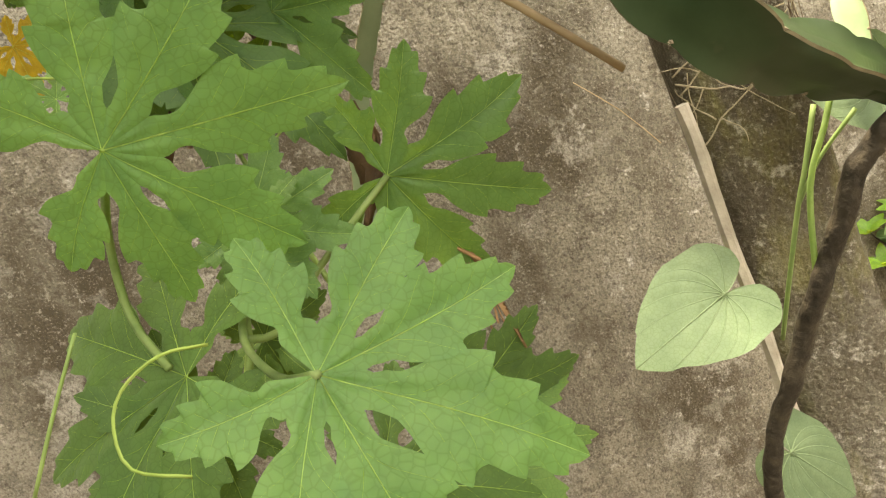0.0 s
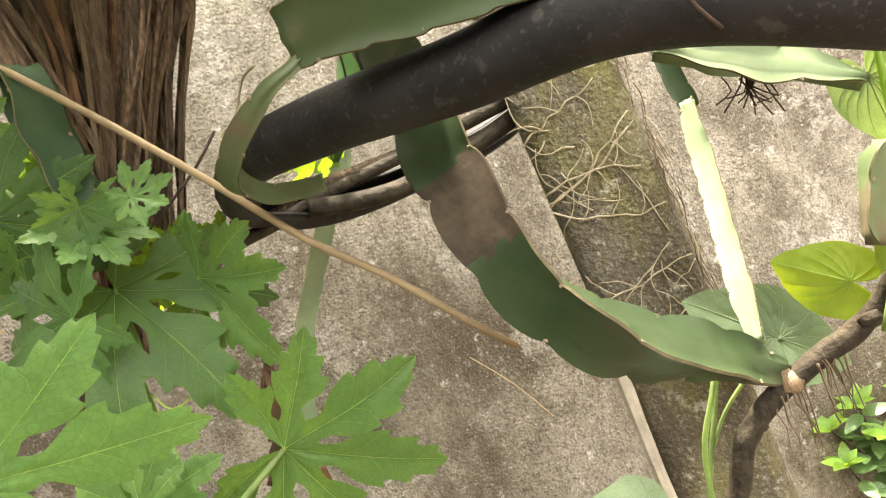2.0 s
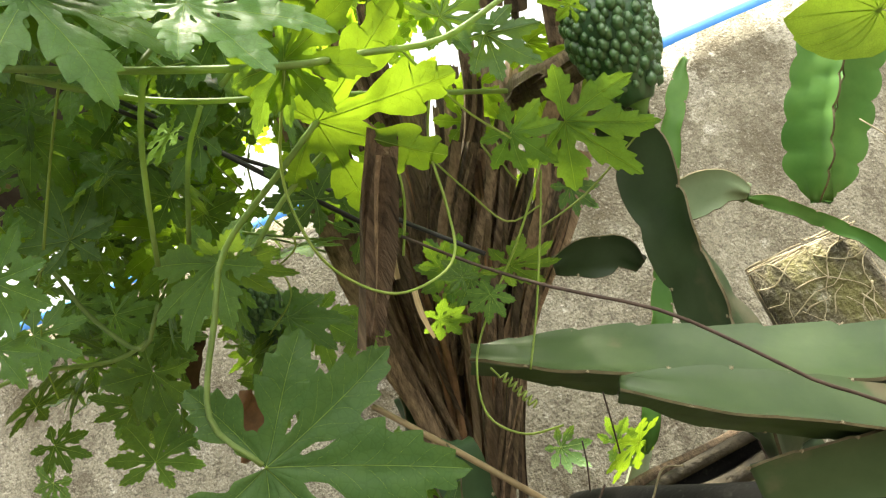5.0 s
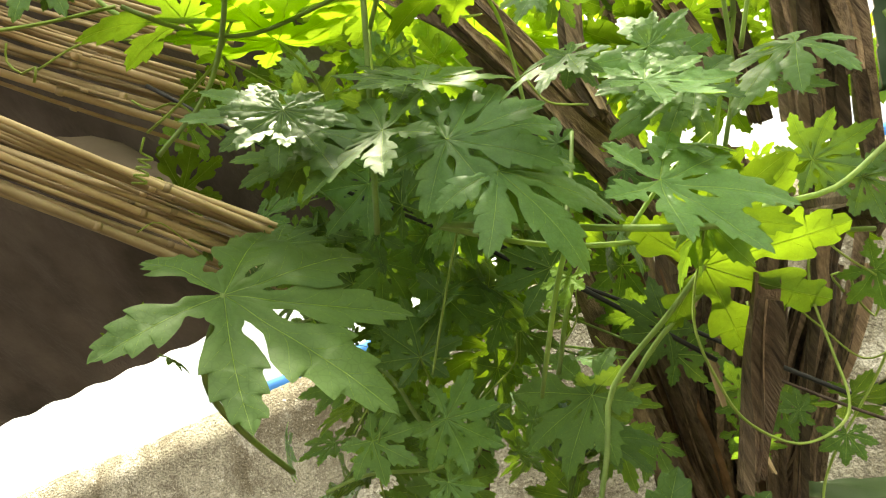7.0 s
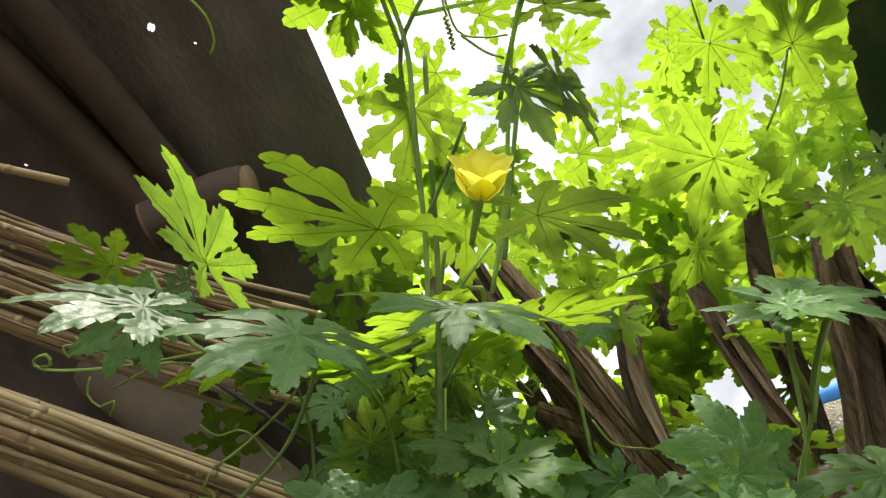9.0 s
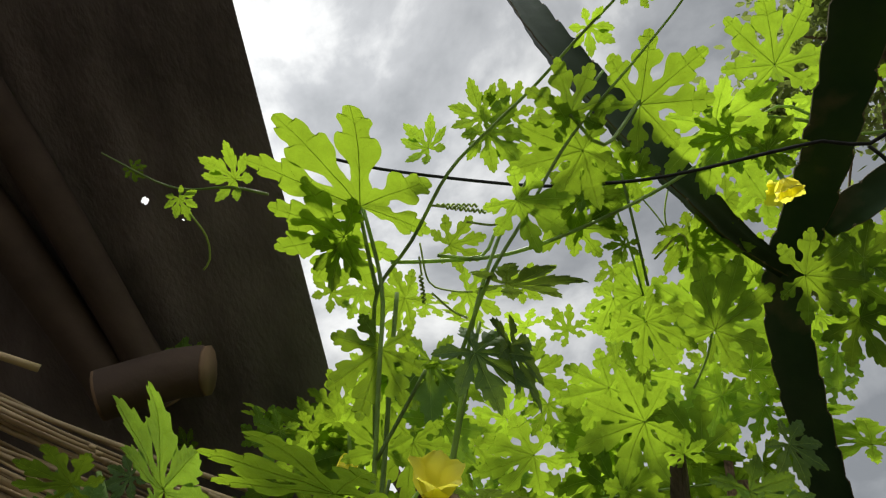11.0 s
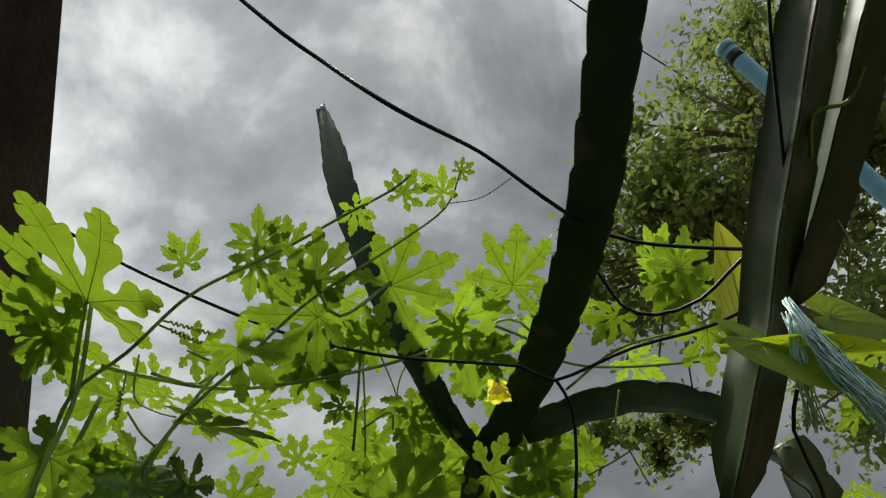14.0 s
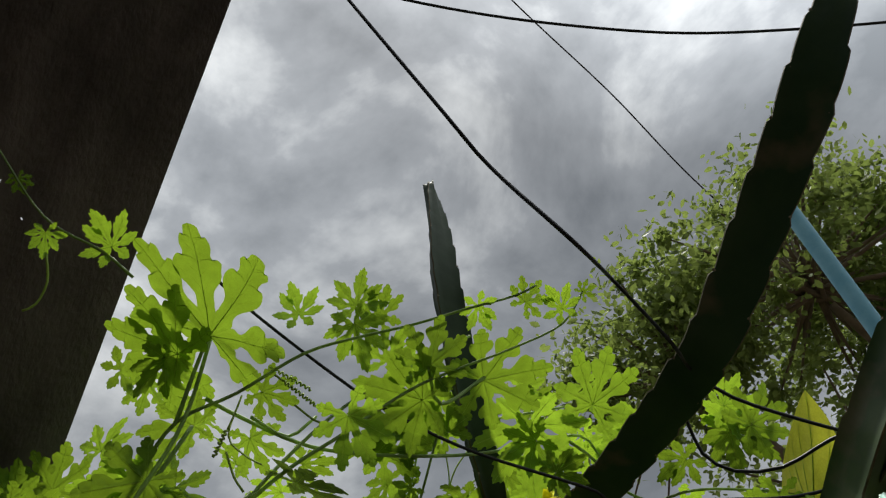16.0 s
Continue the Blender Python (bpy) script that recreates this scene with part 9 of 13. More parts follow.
leaf(vine_b, 5, (0.599, -0.059, 2.069), (0.628, -0.041, 2.052), (-0.027, 0.704, 0.709), LEAVES_BLUNT)
leaf(vine_b, 0, (0.571, -0.076, 2.002), (0.561, -0.045, 1.978), (0.564, 0.625, 0.540), LEAVES_BLUNT)
leaf(vine_b, 2, (0.572, 0.022, 1.953), (0.594, 0.027, 1.937), (0.597, -0.213, 0.773), LEAVES_BLUNT)
leaf(vine_b, 0, (0.613, -0.040, 2.118), (0.636, -0.041, 2.103), (0.493, -0.352, 0.795), LEAVES_BLUNT)
leaf(vine_b, 5, (0.606, -0.019, 2.010), (0.584, -0.050, 2.028), (0.124, 0.433, 0.893), LEAVES_BLUNT)
leaf(vine_b, 1, (0.363, 0.098, 2.067), (0.330, 0.109, 2.074), (0.366, 0.717, 0.593), LEAVES_BLUNT)
leaf(vine_b, 5, (0.341, 0.074, 2.039), (0.314, 0.064, 2.062), (0.647, 0.046, 0.761), LEAVES_BLUNT)
leaf(vine_b, 1, (0.264, 0.055, 2.033), (0.256, 0.081, 2.013), (-0.023, 0.598, 0.802), LEAVES_BLUNT)
leaf(vine_b, 3, (0.291, 0.163, 2.055), (0.315, 0.190, 2.041), (0.486, 0.031, 0.873), LEAVES_BLUNT)
leaf(vine_b, 4, (0.303, 0.152, 2.216), (0.267, 0.131, 2.230), (0.363, -0.007, 0.932), LEAVES_BLUNT)
leaf(vine_b, 5, (0.292, 0.068, 2.299), (0.301, 0.041, 2.321), (0.231, 0.670, 0.705), LEAVES_BLUNT)
leaf(vine_b, 0, (0.102, 0.007, 2.185), (0.093, 0.035, 2.151), (-0.211, 0.718, 0.664), LEAVES_BLUNT)
leaf(vine_b, 4, (0.265, 0.109, 2.186), (0.293, 0.130, 2.161), (0.555, 0.209, 0.805), LEAVES_BLUNT)
leaf(vine_b, 3, (0.311, 0.083, 2.292), (0.344, 0.061, 2.299), (0.133, 0.449, 0.884), LEAVES_BLUNT)
leaf(vine_b, 4, (0.195, 0.088, 2.277), (0.233, 0.089, 2.284), (-0.193, 0.255, 0.947), LEAVES_BLUNT)
leaf(vine_b, 2, (0.131, 0.025, 2.126), (0.111, 0.007, 2.147), (0.516, 0.343, 0.785), LEAVES_BLUNT)
leaf(vine_b, 0, (0.038, -0.044, 2.185), (0.035, -0.072, 2.202), (-0.178, 0.522, 0.834), LEAVES_BLUNT)
leaf(vine_b, 5, (0.349, 0.051, 2.227), (0.381, 0.076, 2.216), (0.306, 0.048, 0.951), LEAVES_BLUNT)
leaf(vine_b, 2, (0.228, 0.173, 2.144), (0.198, 0.184, 2.150), (0.337, 0.452, 0.826), LEAVES_BLUNT)
leaf(vine_b, 1, (0.123, 0.276, 2.081), (0.124, 0.306, 2.051), (-0.282, 0.691, 0.666), LEAVES_BLUNT)
leaf(vine_b, 4, (0.131, 0.263, 2.061), (0.104, 0.277, 2.051), (0.116, 0.697, 0.707), LEAVES_BLUNT)
leaf(vine_b, 5, (0.257, 0.406, 2.094), (0.223, 0.424, 2.088), (0.021, 0.377, 0.926), LEAVES_BLUNT)
leaf(vine_b, 5, (0.164, 0.216, 2.232), (0.167, 0.253, 2.205), (-0.201, 0.581, 0.789), LEAVES_BLUNT)
leaf(vine_b, 5, (0.256, 0.200, 2.152), (0.267, 0.173, 2.177), (-0.118, 0.658, 0.743), LEAVES_BLUNT)
leaf(vine_b, 2, (0.205, 0.173, 2.021), (0.241, 0.157, 2.029), (0.252, 0.816, 0.520), LEAVES_BLUNT)
leaf(vine_b, 5, (0.269, 0.278, 2.071), (0.295, 0.297, 2.052), (0.504, 0.172, 0.846), LEAVES_BLUNT)
leaf(vine_b, 1, (0.115, 0.193, 1.969), (0.100, 0.172, 1.990), (0.531, 0.382, 0.756), LEAVES_BLUNT)
leaf(vine_b, 0, (0.097, 0.274, 2.206), (0.086, 0.253, 2.231), (0.267, 0.685, 0.678), LEAVES_BLUNT)
leaf(vine_b, 2, (0.240, 0.255, 2.031), (0.198, 0.264, 2.027), (0.134, 0.852, 0.505), LEAVES_BLUNT)
leaf(vine_b, 4, (0.247, 0.312, 2.128), (0.244, 0.344, 2.096), (-0.420, 0.627, 0.656), LEAVES_BLUNT)
leaf(vine_b, 0, (-0.109, 0.141, 2.013), (-0.127, 0.180, 1.984), (-0.260, 0.513, 0.818), LEAVES_BLUNT)
leaf(vine_b, 5, (-0.132, 0.117, 1.994), (-0.139, 0.084, 2.027), (0.443, 0.597, 0.669), LEAVES_BLUNT)
leaf(vine_b, 4, (-0.017, 0.220, 2.068), (-0.033, 0.191, 2.087), (0.026, 0.541, 0.840), LEAVES_BLUNT)
leaf(vine_b, 0, (-0.112, 0.206, 2.158), (-0.155, 0.213, 2.158), (0.069, 0.468, 0.881), LEAVES_BLUNT)
leaf(vine_b, 2, (-0.093, 0.212, 2.151), (-0.132, 0.243, 2.140), (-0.074, 0.260, 0.963), LEAVES_BLUNT)
leaf(vine_b, 2, (0.291, 0.095, 2.054), (0.329, 0.073, 2.075), (-0.007, 0.691, 0.723), LEAVES_BLUNT)
leaf(vine_b, 2, (0.320, 0.258, 2.032), (0.316, 0.234, 2.067), (-0.149, 0.829, 0.539), LEAVES_BLUNT)
leaf(vine_b, 0, (0.285, 0.171, 2.014), (0.250, 0.181, 1.999), (0.073, 0.895, 0.439), LEAVES_BLUNT)
stem(vine_b, [(-0.132, 0.067, 1.971), (-0.118, 0.016, 2.003), (-0.106, -0.022, 2.024), (-0.075, -0.049, 2.037), (-0.041, -0.086, 2.053), (-0.007, -0.106, 2.064), (0.026, -0.127, 2.069), (0.058, -0.153, 2.072), (0.088, -0.175, 2.076), (0.100, -0.187, 2.080)], 0.0016, 0.0009)
stem(vine_b, [(-0.064, -0.011, 1.957), (-0.035, -0.053, 1.978), (-0.005, -0.076, 1.999), (0.037, -0.109, 2.028), (0.090, -0.149, 2.044), (0.125, -0.175, 2.060), (0.135, -0.197, 2.078)], 0.0016, 0.0007)
stem(vine_b, [(-0.106, -0.022, 2.024), (-0.106, -0.045, 2.049), (-0.105, -0.063, 2.073)], 0.0016, 0.0012)
stem(vine_b, [(-0.092, -0.025, 2.049), (-0.061, -0.024, 2.040), (-0.009, -0.019, 2.035), (0.052, -0.020, 2.044), (0.119, -0.029, 2.057), (0.175, -0.040, 2.074), (0.224, -0.058, 2.086), (0.256, -0.044, 2.079)], 0.0016, 0.0012)
stem(vine_b, [(-0.166, -0.077, 2.091), (-0.191, -0.085, 2.099), (-0.221, -0.085, 2.108), (-0.243, -0.091, 2.118), (-0.278, -0.111, 2.141)], 0.0012, 0.0007)
stem(vine_b, [(0.092, 0.027, 2.015), (0.094, -0.003, 2.046), (0.095, -0.035, 2.078)], 0.0012, 0.0011)
stem(vine_b, [(0.108, -0.091, 2.082), (0.060, -0.096, 2.030), (0.039, -0.120, 2.036)], 0.0015, 0.0012)
stem(vine_b, [(0.203, -0.061, 2.073), (0.235, -0.053, 2.067), (0.274, -0.039, 2.054), (0.321, -0.048, 2.040), (0.391, -0.072, 2.025)], 0.0015, 0.0012)
stem(vine_b, [(0.261, -0.038, 2.021), (0.298, -0.076, 2.030), (0.343, -0.101, 2.026), (0.406, -0.126, 2.015)], 0.0012, 0.0011)
stem(vine_b, [(-0.149, 0.065, 1.884), (-0.134, 0.040, 1.919), (-0.115, -0.004, 1.971), (-0.102, -0.029, 2.021), (-0.103, -0.061, 2.084)], 0.0017, 0.0016)
stem(vine_b, [(-0.107, 0.045, 1.874), (-0.082, 0.027, 1.916), (-0.055, -0.014, 1.965), (-0.036, -0.034, 1.996), (0.001, -0.057, 2.043), (0.053, -0.088, 2.083), (0.092, -0.106, 2.111)], 0.0014, 0.0012)
stem(vine_b, [(-0.129, 0.030, 1.928), (-0.103, 0.016, 1.953), (-0.086, 0.002, 1.966)], 0.0014, 0.0012)
stem(vine_b, [(-0.059, -0.032, 2.036), (-0.028, -0.020, 2.038), (-0.010, -0.028, 2.057)], 0.0014, 0.0012)
stem(vine_b, [(0.047, 0.025, 2.102), (0.085, 0.015, 2.110), (0.173, -0.004, 2.138), (0.260, -0.025, 2.167)], 0.0014, 0.0012)
stem(vine_b, [(0.123, 0.045, 2.162), (0.129, 0.081, 2.130), (0.138, 0.136, 2.107)], 0.0011, 0.001)
stem(vine_b, [(0.182, 0.132, 2.055), (0.167, 0.156, 2.034), (0.148, 0.175, 2.018)], 0.0011, 0.001)
tendril(vine_b, [(-0.223, -0.075, 2.093), (-0.215, -0.061, 2.080), (-0.216, -0.049, 2.069), (-0.222, -0.044, 2.065)], 0.0009)
tendril(vine_b, [(0.165, 0.009, 2.126), (0.149, 0.035, 2.103), (0.151, 0.052, 2.088), (0.175, 0.037, 2.101)], 0.0009)
tendril(vine_b, [(-0.057, -0.053, 2.068), (-0.051, -0.052, 2.067)], 0.0009, (8, 0.0011, 0.03))
tendril(vine_b, [(-0.069, -0.034, 2.052), (-0.069, -0.013, 2.032), (-0.055, -0.006, 2.025), (-0.040, -0.003, 2.022)], 0.0009)
tendril(vine_b, [(0.122, -0.185, 2.048), (0.142, -0.194, 2.045), (0.160, -0.211, 2.047)], 0.0004)
tendril(vine_b, [(-0.056, -0.072, 2.040), (-0.049, -0.071, 2.037)], 0.0009, (9, 0.0011, 0.028))
tendril(vine_b, [(-0.037, -0.063, 2.026), (-0.022, -0.061, 2.019), (-0.014, -0.063, 2.016)], 0.0009)
tendril(vine_b, [(-0.073, -0.048, 2.020), (-0.074, -0.038, 2.014)], 0.0009, (7, 0.0011, 0.02))
tendril(vine_b, [(-0.070, -0.027, 2.005), (-0.060, -0.017, 1.995), (-0.051, -0.013, 1.988)], 0.0009)
tendril(vine_b, [(0.092, -0.004, 2.010), (0.111, -0.020, 2.012), (0.114, -0.010, 2.004)], 0.0009)
tendril(vine_b, [(0.303, -0.049, 2.011), (0.303, -0.021, 1.993), (0.313, -0.012, 1.983), (0.334, 0.010, 1.960)], 0.0009)
tendril(vine_b, [(0.285, 0.016, 1.977), (0.314, -0.008, 1.980), (0.338, -0.037, 1.988)], 0.0009)
tendril(vine_b, [(0.126, 0.014, 2.125), (0.147, 0.047, 2.096), (0.149, 0.069, 2.081), (0.171, 0.051, 2.087)], 0.0009)
tendril(vine_b, [(0.344, -0.254, 1.958), (0.352, -0.244, 1.948), (0.354, -0.223, 1.934)], 0.0009)
tendril(vine_b, [(0.343, -0.340, 2.000), (0.335, -0.320, 1.991), (0.316, -0.308, 1.992), (0.325, -0.282, 1.984)], 0.0016)
leaf(vine_c, 4, (-0.301, 0.007, 1.921), (-0.348, 0.010, 1.909), (0.116, -0.903, -0.414))
leaf(vine_c, 1, (-0.285, 0.009, 1.920), (-0.266, 0.023, 1.903), (0.647, -0.760, 0.060))
leaf(vine_c, 3, (0.012, 0.189, 1.788), (-0.039, 0.172, 1.784), (0.270, -0.962, 0.029))
leaf(vine_c, 2, (0.030, 0.058, 1.817), (0.080, 0.072, 1.807), (0.346, -0.762, 0.548))
leaf(vine_c, 1, (0.091, 0.067, 1.865), (0.098, 0.092, 1.833), (-0.128, -0.903, -0.411))
leaf(vine_c, 2, (-0.042, 0.187, 1.919), (-0.064, 0.187, 1.898), (-0.021, -1.000, 0.005))
leaf(vine_c, 0, (-0.026, 0.192, 1.914), (-0.028, 0.202, 1.883), (-0.620, -0.756, -0.210))
leaf(vine_c, 3, (-0.068, 0.060, 1.748), (-0.063, 0.063, 1.727), (0.505, -0.863, 0.005), LEAVES_DARK)
leaf(vine_c, 1, (-0.068, 0.059, 1.749), (-0.104, 0.056, 1.747), (0.033, -0.785, 0.619))
leaf(vine_c, 4, (-0.040, 0.076, 1.731), (0.003, 0.086, 1.715), (0.343, -0.809, 0.477))
leaf(vine_c, 2, (-0.162, 0.073, 1.766), (-0.223, 0.067, 1.765), (0.278, -0.854, 0.439), LEAVES_DARK)
leaf(vine_c, 3, (-0.143, 0.102, 1.815), (-0.185, 0.084, 1.833), (0.513, -0.713, 0.477), LEAVES_DARK)
leaf(vine_c, 5, (-0.135, 0.089, 1.799), (-0.090, 0.104, 1.786), (0.404, -0.739, 0.539), LEAVES_DARK)
leaf(vine_c, 1, (-0.208, 0.083, 1.779), (-0.242, 0.065, 1.794), (0.467, -0.857, 0.217), LEAVES_DARK)
leaf(vine_c, 2, (-0.197, 0.081, 1.784), (-0.147, 0.093, 1.773), (0.311, -0.818, 0.483))
leaf(vine_c, 3, (-0.117, 0.080, 1.721), (-0.062, 0.098, 1.692), (0.401, -0.847, 0.348))
leaf(vine_c, 2, (-0.056, 0.075, 1.681), (-0.008, 0.091, 1.654), (0.383, -0.865, 0.324))
leaf(vine_c, 1, (-0.042, 0.097, 1.706), (-0.009, 0.112, 1.707), (0.235, -0.617, 0.751))
leaf(vine_c, 3, (0.041, 0.111, 1.739), (-0.004, 0.099, 1.728), (0.168, -0.790, 0.590))
leaf(vine_c, 4, (0.029, 0.117, 1.726), (0.049, 0.118, 1.708), (0.374, -0.863, 0.340))
leaf(vine_c, 3, (-0.060, 0.236, 1.661), (-0.079, 0.218, 1.691), (0.452, -0.859, -0.242), LEAVES_DARK)
leaf(vine_c, 3, (-0.304, 0.020, 1.911), (-0.302, 0.027, 1.898), (0.720, -0.649, -0.244))
leaf(vine_c, 2, (-0.312, 0.073, 1.997), (-0.336, 0.074, 1.992), (0.054, -0.950, -0.306), LEAVES_DARK)
leaf(vine_c, 0, (-0.221, 0.164, 1.918), (-0.232, 0.151, 1.938), (0.582, -0.790, -0.192), LEAVES_DARK)
leaf(vine_c, 5, (-0.091, 0.289, 1.868), (-0.089, 0.319, 1.840), (0.838, 0.347, 0.421), LEAVES_BLUNT)
leaf(vine_c, 2, (-0.003, 0.455, 2.057), (-0.014, 0.470, 2.021), (-0.210, 0.878, 0.430), LEAVES_BLUNT)
leaf(vine_c, 1, (-0.091, 0.378, 2.022), (-0.065, 0.398, 1.990), (-0.338, 0.719, 0.607), LEAVES_BLUNT)
leaf(vine_c, 4, (-0.115, 0.445, 2.047), (-0.097, 0.463, 2.026), (0.579, 0.328, 0.746), LEAVES_BLUNT)
leaf(vine_c, 5, (-0.173, 0.537, 1.984), (-0.148, 0.520, 1.997), (-0.271, 0.319, 0.908), LEAVES_BLUNT)
leaf(vine_c, 0, (-0.071, 0.384, 2.006), (-0.102, 0.387, 1.983), (-0.520, 0.404, 0.752), LEAVES_BLUNT)
leaf(vine_c, 0, (-0.214, 0.319, 1.973), (-0.180, 0.329, 1.957), (0.130, 0.686, 0.715), LEAVES_BLUNT)
leaf(vine_c, 2, (-0.077, 0.363, 1.938), (-0.055, 0.360, 1.962), (-0.712, 0.192, 0.676), LEAVES_BLUNT)
leaf(vine_c, 4, (-0.286, 0.291, 2.045), (-0.324, 0.311, 2.026), (-0.300, 0.286, 0.910), LEAVES_BLUNT)
leaf(vine_c, 1, (-0.174, 0.282, 2.017), (-0.217, 0.269, 2.018), (-0.190, 0.699, 0.689), LEAVES_BLUNT)
leaf(vine_c, 2, (-0.128, 0.212, 1.925), (-0.159, 0.217, 1.914), (-0.311, 0.149, 0.939), LEAVES_BLUNT)
leaf(vine_c, 0, (-0.149, 0.391, 2.035), (-0.156, 0.411, 2.014), (-0.152, 0.688, 0.710), LEAVES_BLUNT)
leaf(vine_c, 5, (-0.177, 0.453, 2.095), (-0.227, 0.422, 2.141), (-0.087, 0.485, 0.870), LEAVES_BLUNT)
leaf(vine_c, 1, (0.263, 0.522, 2.107), (0.216, 0.521, 2.080), (-0.276, 0.836, 0.475), LEAVES_BLUNT)
leaf(vine_c, 2, (0.060, 0.316, 1.929), (0.100, 0.333, 1.923), (0.022, 0.313, 0.949), LEAVES_BLUNT)
leaf(vine_c, 1, (0.162, 0.332, 2.087), (0.182, 0.316, 2.109), (-0.107, 0.765, 0.635), LEAVES_BLUNT)
leaf(vine_c, 4, (0.179, 0.407, 2.243), (0.198, 0.386, 2.269), (-0.249, 0.655, 0.713), LEAVES_BLUNT)
leaf(vine_c, 2, (0.172, 0.463, 1.972), (0.203, 0.495, 1.949), (0.488, 0.151, 0.860), LEAVES_BLUNT)
leaf(vine_c, 0, (0.214, 0.396, 2.002), (0.233, 0.429, 1.965), (0.712, 0.292, 0.639), LEAVES_BLUNT)
leaf(vine_c, 2, (0.246, 0.504, 2.338), (0.201, 0.501, 2.330), (-0.178, 0.644, 0.744), LEAVES_BLUNT)
leaf(vine_c, 5, (0.219, 0.423, 2.222), (0.176, 0.405, 2.226), (-0.070, 0.382, 0.922), LEAVES_BLUNT)
leaf(vine_c, 4, (0.120, 0.339, 2.021), (0.142, 0.332, 2.049), (-0.063, 0.962, 0.264), LEAVES_BLUNT)
leaf(vine_c, 2, (0.290, 0.489, 2.163), (0.287, 0.459, 2.186), (0.352, 0.549, 0.758), LEAVES_BLUNT)
leaf(vine_c, 1, (-0.014, 0.339, 2.063), (-0.041, 0.333, 2.086), (0.387, 0.702, 0.598), LEAVES_BLUNT)
leaf(vine_c, 0, (0.104, 0.498, 2.190), (0.103, 0.479, 2.238), (-0.411, 0.855, 0.316), LEAVES_BLUNT)
leaf(vine_c, 5, (-0.076, 0.342, 2.113), (-0.061, 0.365, 2.091), (0.081, 0.652, 0.754), LEAVES_BLUNT)
leaf(vine_c, 0, (0.142, 0.386, 1.985), (0.108, 0.396, 1.978), (0.050, 0.679, 0.732), LEAVES_BLUNT)
leaf(vine_c, 5, (0.109, 0.365, 2.063), (0.062, 0.351, 2.072), (0.133, 0.190, 0.973), LEAVES_BLUNT)
leaf(vine_c, 1, (0.037, 0.266, 2.106), (0.034, 0.297, 2.073), (-0.149, 0.713, 0.685), LEAVES_BLUNT)
leaf(vine_c, 0, (0.255, 0.423, 1.970), (0.283, 0.411, 1.974), (0.264, 0.825, 0.500), LEAVES_BLUNT)
leaf(vine_c, 4, (0.265, 0.348, 2.163), (0.286, 0.325, 2.186), (0.129, 0.744, 0.655), LEAVES_BLUNT)
leaf(vine_c, 4, (0.260, 0.492, 2.376), (0.285, 0.515, 2.347), (0.569, 0.334, 0.751), LEAVES_BLUNT)
leaf(vine_c, 0, (0.241, 0.413, 1.996), (0.268, 0.438, 1.972), (0.466, 0.289, 0.836), LEAVES_BLUNT)
leaf(vine_c, 5, (0.279, 0.604, 2.188), (0.261, 0.631, 2.154), (0.296, 0.824, 0.484), LEAVES_BLUNT)
leaf(vine_c, 0, (0.062, 0.321, 2.271), (0.017, 0.306, 2.271), (-0.046, 0.105, 0.993), LEAVES_BLUNT)
leaf(vine_c, 4, (-0.020, 0.537, 2.232), (-0.058, 0.518, 2.254), (0.227, 0.511, 0.829), LEAVES_BLUNT)
leaf(vine_c, 0, (0.172, 0.343, 2.278), (0.204, 0.365, 2.270), (0.021, 0.342, 0.939), LEAVES_BLUNT)
leaf(vine_c, 3, (0.398, 0.451, 2.254), (0.362, 0.452, 2.243), (-0.149, 0.826, 0.544), LEAVES_BLUNT)
leaf(vine_c, 3, (0.087, 0.670, 2.085), (0.078, 0.693, 2.052), (0.022, 0.818, 0.575), LEAVES_BLUNT)
leaf(vine_c, 5, (0.032, 0.549, 2.057), (0.066, 0.540, 2.065), (0.096, 0.853, 0.513), LEAVES_BLUNT)
leaf(vine_c, 0, (-0.064, 0.447, 1.857), (-0.107, 0.457, 1.846), (0.054, 0.828, 0.559), LEAVES_BLUNT)
leaf(vine_c, 4, (0.055, 0.569, 2.050), (0.080, 0.555, 2.068), (0.075, 0.838, 0.540), LEAVES_BLUNT)
leaf(vine_c, 4, (0.003, 0.628, 2.000), (0.030, 0.642, 1.990), (0.037, 0.535, 0.844), LEAVES_BLUNT)
leaf(vine_c, 0, (0.084, 0.625, 2.066), (0.112, 0.654, 2.040), (0.265, 0.487, 0.832), LEAVES_BLUNT)
leaf(vine_c, 3, (-0.045, 0.424, 1.921), (-0.041, 0.450, 1.893), (0.249, 0.678, 0.692), LEAVES_BLUNT)
leaf(vine_c, 1, (-0.023, 0.593, 1.979), (-0.002, 0.564, 2.004), (-0.058, 0.631, 0.774), LEAVES_BLUNT)
leaf(vine_c, 1, (0.226, 0.724, 1.967), (0.254, 0.716, 1.980), (0.134, 0.939, 0.317), LEAVES_BLUNT)
leaf(vine_c, 3, (0.099, 0.463, 1.815), (0.111, 0.487, 1.784), (0.514, 0.574, 0.637), LEAVES_BLUNT)
leaf(vine_c, 3, (-0.272, 0.290, 1.922), (-0.245, 0.277, 1.937), (-0.490, -0.000, 0.872), LEAVES_DARK)
leaf(vine_c, 0, (-0.128, 0.392, 1.800), (-0.107, 0.381, 1.829), (-0.795, -0.444, 0.413), LEAVES_DARK)
leaf(vine_c, 5, (-0.098, 0.450, 1.868), (-0.108, 0.421, 1.898), (0.559, 0.497, 0.664), LEAVES_DARK)
leaf(vine_c, 1, (-0.202, 0.276, 1.857), (-0.167, 0.273, 1.866), (-0.205, 0.238, 0.949), LEAVES_DARK)
